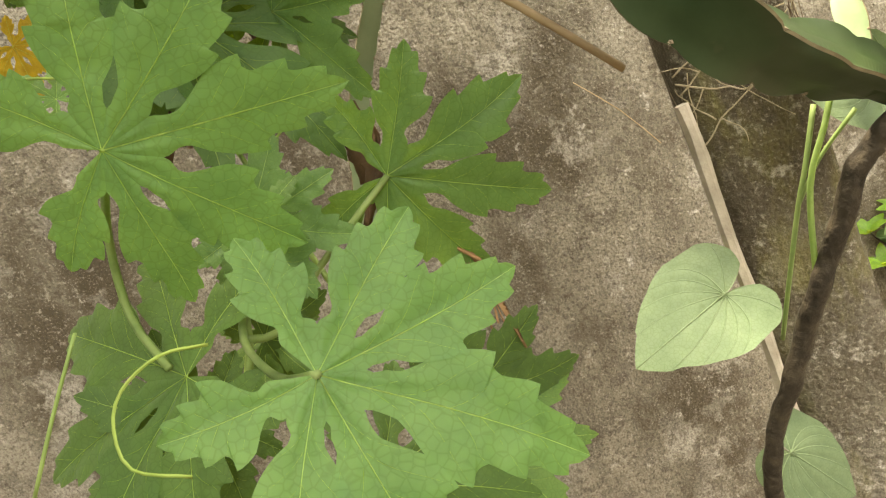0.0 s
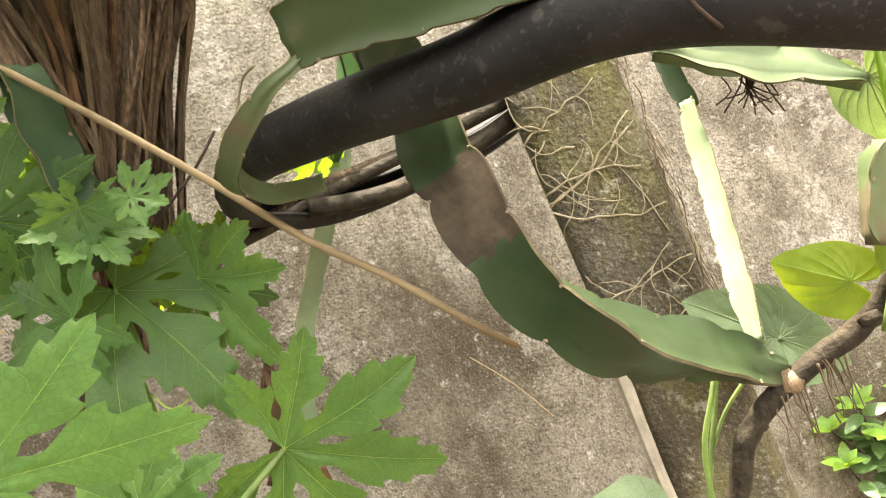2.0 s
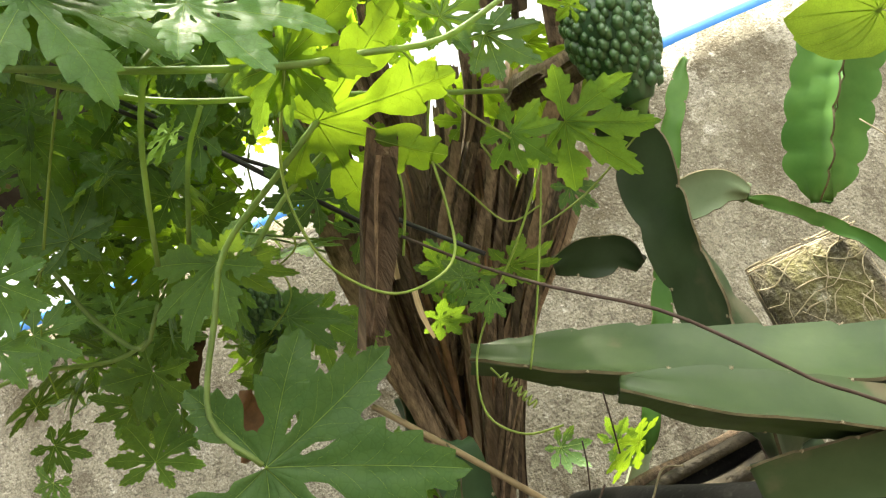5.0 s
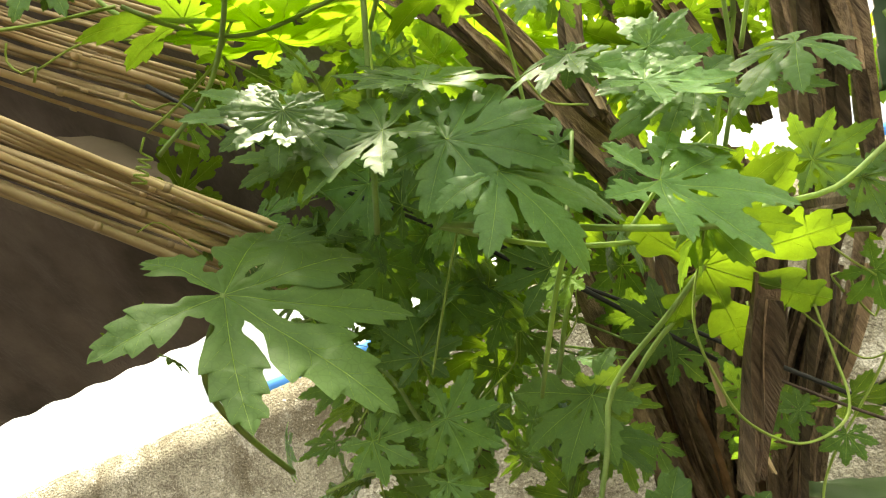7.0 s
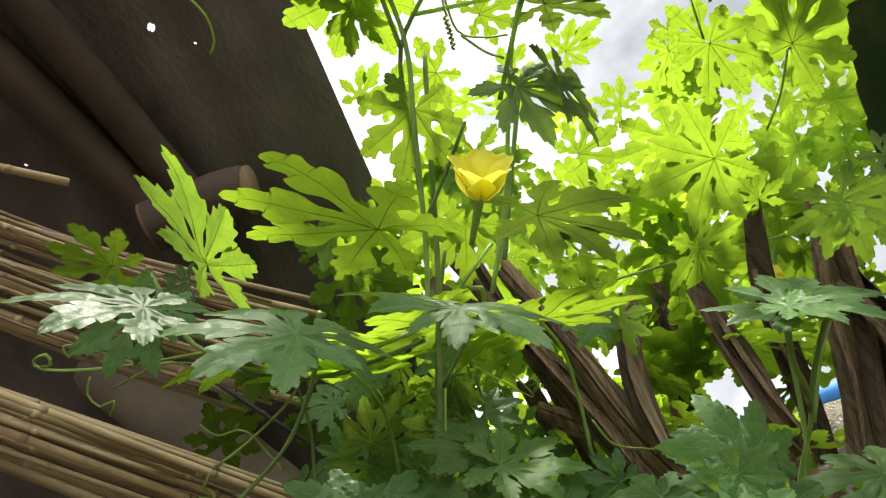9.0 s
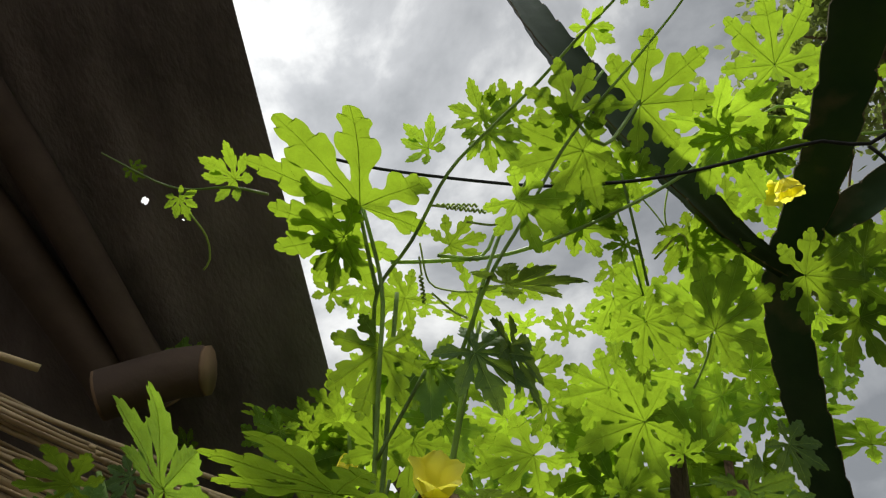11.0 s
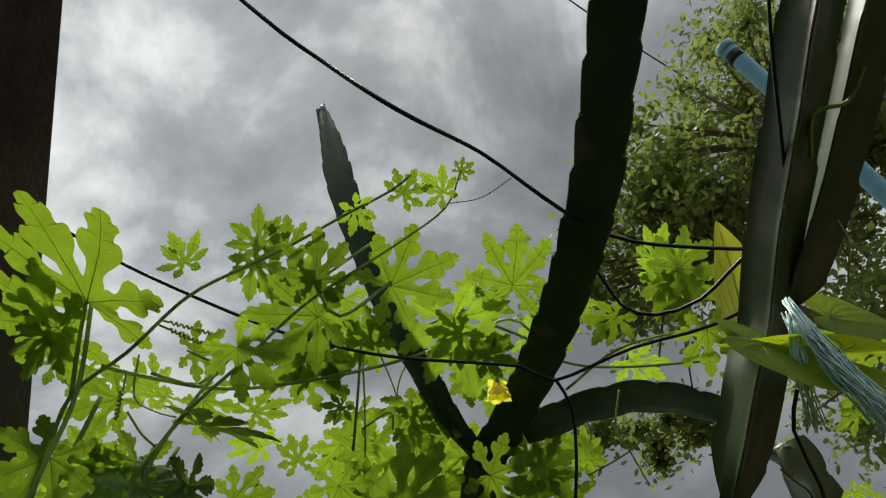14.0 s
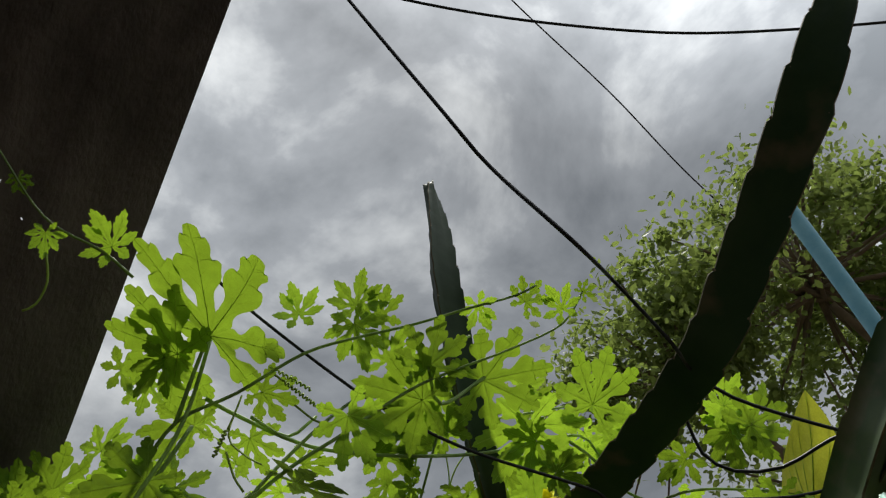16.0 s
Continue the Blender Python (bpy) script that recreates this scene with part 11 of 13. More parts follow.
leaf(vine_c, 3, (0.290, 0.329, 2.108), (0.224, 0.310, 2.104), (-0.204, 0.522, 0.828), LEAVES_BLUNT)
leaf(vine_c, 0, (-0.147, 0.662, 2.084), (-0.141, 0.716, 2.042), (0.029, 0.608, 0.793), LEAVES_BLUNT)
leaf(vine_c, 3, (0.215, 0.269, 2.064), (0.173, 0.299, 2.029), (0.159, 0.843, 0.513), LEAVES_BLUNT)
leaf(vine_c, 1, (-0.069, 0.504, 2.301), (-0.016, 0.519, 2.291), (-0.030, 0.605, 0.796), LEAVES_BLUNT)
leaf(vine_c, 4, (-0.292, 0.346, 2.107), (-0.350, 0.340, 2.102), (-0.138, 0.688, 0.712), LEAVES_BLUNT)
leaf(vine_c, 3, (-0.188, 0.424, 2.253), (-0.145, 0.437, 2.224), (0.415, 0.410, 0.813), LEAVES_BLUNT)
leaf(vine_c, 2, (0.152, 0.550, 1.799), (0.204, 0.545, 1.837), (-0.256, 0.844, 0.471), LEAVES_BLUNT)
leaf(vine_c, 5, (-0.241, 0.545, 2.200), (-0.251, 0.576, 2.164), (-0.663, 0.460, 0.591), LEAVES_BLUNT)
leaf(vine_c, 4, (0.103, 0.396, 1.938), (0.153, 0.413, 1.921), (0.142, 0.474, 0.869), LEAVES_BLUNT)
leaf(vine_c, 4, (0.126, 0.496, 1.990), (0.140, 0.471, 2.036), (-0.190, 0.837, 0.514), LEAVES_BLUNT)
leaf(vine_c, 1, (0.187, 0.336, 1.991), (0.207, 0.354, 1.932), (0.716, 0.567, 0.408), LEAVES_BLUNT)
leaf(vine_c, 5, (-0.076, 0.212, 2.159), (-0.093, 0.237, 2.092), (-0.324, 0.858, 0.399), LEAVES_BLUNT)
leaf(vine_c, 0, (0.136, 0.447, 1.951), (0.106, 0.407, 1.975), (0.300, 0.320, 0.899), LEAVES_BLUNT)
leaf(vine_c, 3, (-0.254, 0.663, 2.002), (-0.313, 0.644, 1.991), (-0.297, 0.462, 0.836), LEAVES_BLUNT)
leaf(vine_c, 3, (0.161, 0.309, 2.021), (0.219, 0.327, 1.999), (0.190, 0.450, 0.872), LEAVES_BLUNT)
leaf(vine_c, 1, (-0.034, 0.332, 2.001), (-0.089, 0.328, 2.026), (0.306, 0.554, 0.775), LEAVES_BLUNT)
leaf(vine_c, 3, (-0.195, 0.246, 2.096), (-0.176, 0.207, 2.134), (-0.379, 0.547, 0.746), LEAVES_BLUNT)
leaf(vine_c, 3, (-0.216, 0.458, 2.105), (-0.180, 0.453, 2.148), (-0.661, 0.455, 0.596), LEAVES_BLUNT)
leaf(vine_c, 0, (-0.322, 0.581, 2.095), (-0.270, 0.581, 2.093), (0.042, 0.308, 0.950), LEAVES_BLUNT)
leaf(vine_c, 0, (-0.132, 0.605, 2.022), (-0.110, 0.584, 2.067), (-0.285, 0.814, 0.506), LEAVES_BLUNT)
leaf(vine_c, 1, (-0.225, 0.336, 2.148), (-0.231, 0.302, 2.180), (-0.019, 0.691, 0.723), LEAVES_BLUNT)
leaf(vine_c, 0, (0.031, 0.621, 2.014), (0.073, 0.595, 2.040), (0.208, 0.833, 0.513), LEAVES_BLUNT)
leaf(vine_c, 5, (0.032, 0.351, 2.041), (-0.032, 0.323, 2.046), (-0.064, 0.314, 0.947), LEAVES_BLUNT)
leaf(vine_c, 4, (-0.103, 0.380, 2.221), (-0.110, 0.357, 2.292), (0.324, 0.890, 0.321), LEAVES_BLUNT)
leaf(vine_c, 0, (-0.616, 0.468, 2.297), (-0.667, 0.476, 2.281), (-0.228, 0.367, 0.902), LEAVES_BLUNT)
leaf(vine_c, 1, (0.016, 0.629, 1.889), (-0.019, 0.647, 1.865), (0.151, 0.878, 0.453), LEAVES_BLUNT)
leaf(vine_c, 3, (0.261, 0.574, 2.035), (0.219, 0.583, 1.992), (-0.400, 0.733, 0.549), LEAVES_BLUNT)
leaf(vine_c, 5, (0.356, 0.669, 2.017), (0.327, 0.636, 2.056), (0.641, 0.284, 0.713), LEAVES_BLUNT)
leaf(vine_c, 5, (0.289, 0.457, 1.881), (0.226, 0.453, 1.851), (-0.198, 0.938, 0.285), LEAVES_BLUNT)
leaf(vine_c, 1, (-0.087, 0.293, 2.007), (-0.120, 0.270, 2.068), (0.764, 0.351, 0.541), LEAVES_BLUNT)
leaf(vine_c, 0, (-0.513, 0.456, 2.213), (-0.541, 0.436, 2.258), (0.251, 0.817, 0.519), LEAVES_BLUNT)
leaf(vine_c, 0, (-0.427, 0.318, 2.004), (-0.389, 0.287, 2.033), (-0.338, 0.383, 0.860), LEAVES_BLUNT)
leaf(vine_c, 0, (-0.069, 0.498, 2.097), (-0.005, 0.497, 2.090), (0.100, 0.495, 0.863), LEAVES_BLUNT)
leaf(vine_c, 4, (-0.343, 0.421, 2.163), (-0.389, 0.434, 2.137), (-0.470, 0.139, 0.872), LEAVES_BLUNT)
leaf(vine_c, 1, (-0.191, 0.531, 1.927), (-0.252, 0.534, 1.920), (-0.026, 0.818, 0.575), LEAVES_BLUNT)
leaf(vine_c, 2, (-0.340, 0.395, 2.262), (-0.332, 0.426, 2.210), (0.327, 0.795, 0.511), LEAVES_BLUNT)
leaf(vine_c, 4, (-0.098, 0.563, 2.095), (-0.040, 0.583, 2.067), (0.117, 0.678, 0.726), LEAVES_BLUNT)
leaf(vine_c, 4, (-0.404, 0.304, 2.087), (-0.397, 0.323, 2.032), (0.192, 0.924, 0.331), LEAVES_BLUNT)
leaf(vine_c, 5, (-0.080, 0.708, 1.943), (-0.068, 0.686, 1.991), (-0.359, 0.812, 0.461), LEAVES_BLUNT)
leaf(vine_c, 4, (-0.106, 0.529, 2.146), (-0.165, 0.522, 2.177), (0.368, 0.474, 0.800), LEAVES_BLUNT)
leaf(vine_c, 4, (-0.001, 0.683, 1.995), (0.044, 0.675, 1.984), (0.284, 0.439, 0.853), LEAVES_BLUNT)
leaf(vine_c, 4, (0.322, 0.574, 2.002), (0.381, 0.589, 1.979), (0.125, 0.650, 0.749), LEAVES_BLUNT)
leaf(vine_c, 2, (0.237, 0.530, 2.082), (0.212, 0.510, 2.139), (0.584, 0.653, 0.481), LEAVES_BLUNT)
leaf(vine_c, 2, (0.154, 0.567, 2.251), (0.128, 0.543, 2.310), (0.609, 0.608, 0.509), LEAVES_BLUNT)
leaf(vine_c, 4, (0.201, 0.534, 2.223), (0.247, 0.510, 2.248), (-0.149, 0.568, 0.810), LEAVES_BLUNT)
leaf(vine_c, 4, (0.259, 0.476, 1.883), (0.292, 0.465, 1.917), (-0.076, 0.923, 0.376), LEAVES_BLUNT)
leaf(vine_c, 4, (-0.041, 0.634, 2.090), (-0.019, 0.652, 2.052), (0.130, 0.867, 0.481), LEAVES_BLUNT)
leaf(vine_c, 3, (-0.106, 0.380, 2.183), (-0.151, 0.377, 2.198), (0.306, 0.130, 0.943), LEAVES_BLUNT)
leaf(vine_c, 0, (-0.015, 0.606, 1.993), (-0.041, 0.627, 1.959), (-0.084, 0.809, 0.582), LEAVES_BLUNT)
leaf(vine_c, 3, (0.144, 0.571, 2.177), (0.149, 0.605, 2.132), (-0.064, 0.803, 0.593), LEAVES_BLUNT)
leaf(vine_c, 3, (0.086, 0.558, 1.831), (0.109, 0.537, 1.881), (-0.227, 0.859, 0.458), LEAVES_BLUNT)
leaf(vine_c, 2, (-0.321, 0.256, 2.041), (-0.363, 0.262, 2.014), (-0.549, 0.010, 0.835), LEAVES_BLUNT)
leaf(vine_c, 5, (0.274, 0.462, 1.884), (0.317, 0.463, 1.868), (0.221, 0.740, 0.635), LEAVES_BLUNT)
leaf(vine_c, 0, (0.181, 0.697, 1.915), (0.121, 0.680, 1.941), (-0.029, 0.864, 0.503), LEAVES_BLUNT)
leaf(vine_c, 3, (-0.286, 0.614, 2.047), (-0.246, 0.616, 2.074), (-0.565, 0.177, 0.806), LEAVES_BLUNT)
leaf(vine_c, 5, (-0.184, 0.703, 2.016), (-0.158, 0.676, 2.047), (-0.238, 0.617, 0.750), LEAVES_BLUNT)
leaf(vine_c, 3, (-0.058, 0.564, 2.167), (-0.091, 0.542, 2.205), (0.582, 0.380, 0.719), LEAVES_BLUNT)
leaf(vine_c, 5, (-0.052, 0.516, 2.223), (-0.065, 0.533, 2.163), (-0.774, 0.541, 0.330), LEAVES_BLUNT)
leaf(vine_c, 1, (0.042, 0.465, 1.960), (0.093, 0.480, 1.967), (-0.310, 0.670, 0.675), LEAVES_BLUNT)
leaf(vine_b, 4, (0.169, 0.372, 1.913), (0.198, 0.390, 1.887), (0.304, 0.585, 0.752), LEAVES_BLUNT)
leaf(vine_b, 1, (0.063, 0.219, 1.963), (0.070, 0.272, 1.933), (-0.424, 0.483, 0.766), LEAVES_BLUNT)
leaf(vine_b, 1, (0.221, 0.409, 2.091), (0.175, 0.391, 2.113), (0.185, 0.535, 0.824), LEAVES_BLUNT)
leaf(vine_b, 3, (-0.168, 0.564, 2.105), (-0.134, 0.570, 2.082), (0.083, 0.920, 0.384), LEAVES_BLUNT)
leaf(vine_b, 3, (0.150, 0.401, 2.020), (0.111, 0.405, 2.006), (-0.073, 0.891, 0.448), LEAVES_BLUNT)
leaf(vine_b, 2, (-0.188, 0.282, 2.178), (-0.192, 0.238, 2.208), (0.335, 0.500, 0.799), LEAVES_BLUNT)
leaf(vine_b, 2, (0.233, 0.461, 1.907), (0.273, 0.448, 1.905), (0.303, 0.905, 0.298), LEAVES_BLUNT)
leaf(vine_b, 4, (-0.032, 0.226, 1.957), (-0.055, 0.200, 1.986), (0.420, 0.477, 0.772), LEAVES_BLUNT)
leaf(vine_b, 1, (0.119, 0.625, 2.051), (0.069, 0.643, 2.036), (0.004, 0.664, 0.748), LEAVES_BLUNT)
leaf(vine_b, 4, (0.116, 0.565, 2.131), (0.157, 0.556, 2.160), (-0.393, 0.567, 0.724), LEAVES_BLUNT)
leaf(vine_b, 3, (0.047, 0.559, 2.053), (0.016, 0.575, 2.034), (-0.155, 0.648, 0.745), LEAVES_BLUNT)
leaf(vine_b, 1, (0.204, 0.256, 1.976), (0.196, 0.300, 1.937), (-0.352, 0.584, 0.731), LEAVES_BLUNT)
leaf(vine_b, 4, (-0.147, 0.188, 2.061), (-0.118, 0.212, 2.041), (-0.099, 0.719, 0.688), LEAVES_BLUNT)
leaf(vine_b, 2, (-0.032, 0.486, 2.093), (0.008, 0.522, 2.077), (-0.305, 0.649, 0.697), LEAVES_BLUNT)
leaf(vine_b, 0, (-0.085, 0.448, 2.142), (-0.112, 0.470, 2.107), (-0.023, 0.851, 0.525), LEAVES_BLUNT)
leaf(vine_b, 5, (0.105, 0.339, 2.013), (0.147, 0.363, 2.009), (-0.144, 0.401, 0.904), LEAVES_BLUNT)
leaf(vine_b, 5, (-0.213, 0.240, 2.129), (-0.247, 0.225, 2.156), (0.229, 0.691, 0.686), LEAVES_BLUNT)
leaf(vine_b, 5, (-0.027, 0.309, 2.058), (-0.027, 0.331, 2.015), (-0.525, 0.754, 0.394), LEAVES_BLUNT)
leaf(vine_b, 1, (-0.176, 0.344, 2.120), (-0.220, 0.323, 2.139), (0.194, 0.392, 0.899), LEAVES_BLUNT)
leaf(vine_b, 3, (0.099, 0.603, 2.078), (0.071, 0.564, 2.111), (0.427, 0.381, 0.820), LEAVES_BLUNT)
leaf(vine_b, 3, (0.188, 0.489, 2.047), (0.145, 0.485, 2.050), (0.047, 0.250, 0.967), LEAVES_BLUNT)
leaf(vine_b, 2, (-0.204, 0.188, 2.087), (-0.166, 0.221, 2.073), (0.254, 0.114, 0.961), LEAVES_BLUNT)
leaf(vine_b, 1, (0.284, 0.238, 2.190), (0.310, 0.242, 2.173), (0.527, 0.003, 0.850), LEAVES_BLUNT)
leaf(vine_b, 1, (0.251, 0.507, 2.172), (0.219, 0.498, 2.201), (0.530, 0.429, 0.731), LEAVES_BLUNT)
leaf(vine_b, 2, (0.287, 0.290, 2.215), (0.291, 0.249, 2.234), (0.420, 0.410, 0.810), LEAVES_BLUNT)
leaf(vine_b, 4, (0.105, 0.269, 2.088), (0.128, 0.252, 2.111), (-0.316, 0.569, 0.759), LEAVES_BLUNT)
leaf(vine_b, 1, (0.355, 0.446, 2.273), (0.401, 0.447, 2.280), (-0.119, 0.726, 0.677), LEAVES_BLUNT)
leaf(vine_b, 1, (0.326, 0.379, 2.045), (0.374, 0.384, 2.059), (-0.228, 0.790, 0.569), LEAVES_BLUNT)
leaf(vine_b, 4, (0.270, 0.228, 2.162), (0.285, 0.272, 2.139), (0.013, 0.452, 0.892), LEAVES_BLUNT)
leaf(vine_b, 0, (0.220, 0.459, 2.141), (0.200, 0.485, 2.123), (0.118, 0.640, 0.759), LEAVES_BLUNT)
leaf(vine_b, 3, (0.256, 0.204, 2.037), (0.223, 0.182, 2.050), (0.212, 0.254, 0.944), LEAVES_BLUNT)
leaf(vine_b, 2, (0.335, 0.261, 2.163), (0.292, 0.274, 2.141), (-0.195, 0.625, 0.756), LEAVES_BLUNT)
leaf(vine_b, 3, (0.193, 0.328, 2.071), (0.223, 0.297, 2.084), (-0.014, 0.390, 0.921), LEAVES_BLUNT)
leaf(vine_b, 3, (0.244, 0.264, 2.193), (0.244, 0.300, 2.167), (0.029, 0.579, 0.815), LEAVES_BLUNT)
leaf(vine_b, 3, (0.231, 0.430, 2.213), (0.232, 0.461, 2.180), (-0.311, 0.708, 0.633), LEAVES_BLUNT)
leaf(vine_b, 2, (0.171, 0.247, 2.182), (0.161, 0.214, 2.206), (0.204, 0.525, 0.826), LEAVES_BLUNT)
leaf(vine_b, 5, (0.388, 0.214, 2.194), (0.341, 0.227, 2.176), (-0.139, 0.582, 0.801), LEAVES_BLUNT)
leaf(vine_b, 3, (0.478, 0.337, 2.339), (0.494, 0.300, 2.354), (0.393, 0.498, 0.773), LEAVES_BLUNT)
leaf(vine_b, 1, (0.447, 0.411, 2.216), (0.472, 0.392, 2.253), (-0.148, 0.840, 0.523), LEAVES_BLUNT)
leaf(vine_b, 2, (0.072, 0.227, 2.085), (0.110, 0.219, 2.079), (0.216, 0.280, 0.935), LEAVES_BLUNT)
# leaves added along the sun's path to shade lower leaves and the tyre
leaf(vine_c, 4, (0.028, 0.294, 1.843), (0.012, 0.259, 1.863), (0.844, -0.100, 0.527), LEAVES_BLUNT)
leaf(vine_c, 4, (0.010, 0.289, 1.951), (-0.004, 0.316, 1.943), (-0.465, 0.033, 0.885), LEAVES_BLUNT)
leaf(vine_c, 1, (0.040, 0.281, 1.929), (0.093, 0.289, 1.913), (0.317, -0.141, 0.938), LEAVES_BLUNT)
leaf(vine_c, 5, (0.055, 0.259, 1.801), (0.002, 0.234, 1.824), (0.489, 0.144, 0.861), LEAVES_BLUNT)
leaf(vine_c, 5, (-0.009, 0.244, 1.843), (0.028, 0.277, 1.819), (0.476, 0.112, 0.872), LEAVES_BLUNT)
leaf(vine_c, 2, (-0.007, 0.305, 1.996), (-0.044, 0.274, 2.018), (0.622, -0.220, 0.752), LEAVES_BLUNT)
leaf(vine_c, 1, (0.058, 0.239, 1.877), (0.111, 0.249, 1.859), (0.315, 0.023, 0.949), LEAVES_BLUNT)
leaf(vine_c, 2, (-0.006, 0.282, 1.898), (0.018, 0.317, 1.876), (0.752, -0.113, 0.650), LEAVES_BLUNT)
leaf(vine_c, 5, (-0.053, 0.295, 1.983), (-0.005, 0.320, 1.960), (0.401, 0.067, 0.914), LEAVES_BLUNT)
leaf(vine_c, 4, (0.079, 0.255, 1.844), (0.074, 0.286, 1.831), (-0.267, 0.342, 0.901), LEAVES_BLUNT)
leaf(vine_c, 0, (-0.039, 0.343, 1.865), (-0.087, 0.318, 1.889), (0.437, -0.001, 0.900), LEAVES_BLUNT)
leaf(vine_c, 4, (-0.092, 0.351, 1.854), (-0.113, 0.317, 1.877), (0.442, 0.280, 0.852), LEAVES_BLUNT)
leaf(vine_c, 4, (0.195, 0.423, 1.991), (0.171, 0.443, 1.988), (0.116, 0.246, 0.962), LEAVES_BLUNT)
leaf(vine_c, 5, (0.309, 0.287, 2.078), (0.259, 0.262, 2.100), (0.519, -0.360, 0.775), LEAVES_BLUNT)
leaf(vine_c, 5, (0.328, 0.270, 2.062), (0.309, 0.289, 2.064), (-0.181, -0.289, 0.940), LEAVES_BLUNT)
leaf(vine_c, 2, (0.256, 0.283, 1.995), (0.260, 0.257, 2.000), (-0.480, 0.118, 0.869), LEAVES_BLUNT)
leaf(vine_c, 1, (-0.010, 0.266, 2.250), (-0.043, 0.237, 2.268), (0.645, -0.314, 0.697), LEAVES_BLUNT)
leaf(vine_c, 4, (-0.084, 0.248, 2.155), (-0.043, 0.239, 2.146), (0.145, -0.282, 0.948), LEAVES_BLUNT)
leaf(vine_c, 3, (-0.001, 0.253, 2.085), (-0.034, 0.269, 2.088), (0.014, -0.177, 0.984), LEAVES_BLUNT)
leaf(vine_c, 0, (-0.060, 0.260, 2.296), (-0.114, 0.243, 2.317), (0.431, -0.334, 0.838), LEAVES_BLUNT)
leaf(vine_c, 5, (-0.075, 0.328, 1.814), (-0.079, 0.362, 1.796), (-0.807, 0.186, 0.560), LEAVES_BLUNT)
leaf(vine_c, 2, (-0.057, 0.345, 1.882), (-0.090, 0.313, 1.905), (0.382, 0.253, 0.889), LEAVES_BLUNT)
leaf(vine_c, 2, (-0.085, 0.338, 2.028), (-0.031, 0.352, 2.008), (0.305, 0.130, 0.943), LEAVES_BLUNT)
leaf(vine_c, 5, (0.163, 0.423, 1.953), (0.196, 0.409, 1.950), (0.126, 0.100, 0.987), LEAVES_BLUNT)
leaf(vine_c, 4, (0.190, 0.430, 1.916), (0.140, 0.406, 1.939), (0.474, -0.163, 0.865), LEAVES_BLUNT)
leaf(vine_c, 5, (0.149, 0.408, 1.804), (0.199, 0.434, 1.779), (0.451, -0.039, 0.892), LEAVES_BLUNT)
leaf(vine_c, 1, (0.264, 0.249, 2.007), (0.315, 0.258, 1.989), (0.341, -0.039, 0.939), LEAVES_BLUNT)
leaf(vine_c, 5, (0.309, 0.257, 1.966), (0.257, 0.225, 1.991), (0.246, -0.269, 0.931), LEAVES_BLUNT)
leaf(vine_c, 3, (0.313, 0.244, 2.111), (0.365, 0.260, 2.091), (0.438, -0.501, 0.746), LEAVES_BLUNT)
leaf(vine_c, 2, (0.258, 0.253, 2.018), (0.304, 0.255, 2.003), (0.295, -0.453, 0.842), LEAVES_BLUNT)
leaf(vine_c, 2, (0.246, 0.220, 2.379), (0.284, 0.215, 2.365), (0.195, -0.642, 0.742), LEAVES_BLUNT)
leaf(vine_c, 5, (0.326, 0.226, 2.366), (0.299, 0.197, 2.376), (-0.620, 0.709, 0.337), LEAVES_BLUNT)
leaf(vine_c, 1, (-0.045, 0.482, 1.884), (-0.092, 0.462, 1.904), (0.301, 0.239, 0.923), LEAVES_BLUNT)
leaf(vine_c, 2, (-0.042, 0.483, 1.898), (-0.091, 0.466, 1.918), (0.242, 0.341, 0.909), LEAVES_BLUNT)
leaf(vine_c, 3, (-0.075, 0.471, 1.821), (-0.045, 0.451, 1.824), (-0.044, 0.089, 0.995), LEAVES_BLUNT)
leaf(vine_c, 2, (-0.073, 0.474, 1.888), (-0.103, 0.495, 1.885), (-0.199, -0.129, 0.971), LEAVES_BLUNT)
leaf(vine_c, 4, (0.149, 0.265, 2.207), (0.191, 0.291, 2.189), (0.508, -0.250, 0.824), LEAVES_BLUNT)
leaf(vine_c, 4, (0.162, 0.276, 2.195), (0.113, 0.258, 2.214), (0.404, -0.127, 0.906), LEAVES_BLUNT)
leaf(vine_c, 2, (0.203, 0.273, 2.194), (0.162, 0.275, 2.208), (0.313, -0.122, 0.942), LEAVES_BLUNT)
leaf(vine_c, 5, (0.151, 0.256, 2.112), (0.144, 0.280, 2.108), (-0.352, 0.024, 0.936), LEAVES_BLUNT)
leaf(vine_c, 0, (-0.201, 0.065, 1.784), (-0.154, 0.080, 1.755), (0.25, -0.85, 0.46))
leaf(vine_c, 1, (-0.126, 0.085, 1.752), (-0.076, 0.109, 1.710), (0.454, -0.889, 0.050))
leaf(vine_c, 4, (-0.134, 0.113, 1.764), (-0.155, 0.102, 1.793), (0.479, -0.878, 0.014))
leaf(vine_c, 3, (-0.007, 0.124, 1.769), (-0.046, 0.115, 1.796), (0.243, -0.951, -0.191))
leaf(vine_c, 2, (-0.013, 0.099, 1.735), (-0.056, 0.095, 1.752), (0.246, -0.942, 0.228))
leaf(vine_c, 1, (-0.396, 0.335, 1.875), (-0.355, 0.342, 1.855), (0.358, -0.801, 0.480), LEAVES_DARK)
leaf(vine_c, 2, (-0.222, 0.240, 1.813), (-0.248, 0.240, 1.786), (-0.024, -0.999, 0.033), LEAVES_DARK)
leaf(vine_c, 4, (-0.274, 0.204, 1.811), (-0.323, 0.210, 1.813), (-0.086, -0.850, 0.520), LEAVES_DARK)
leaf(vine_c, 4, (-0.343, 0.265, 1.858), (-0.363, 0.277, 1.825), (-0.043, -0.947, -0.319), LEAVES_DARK)
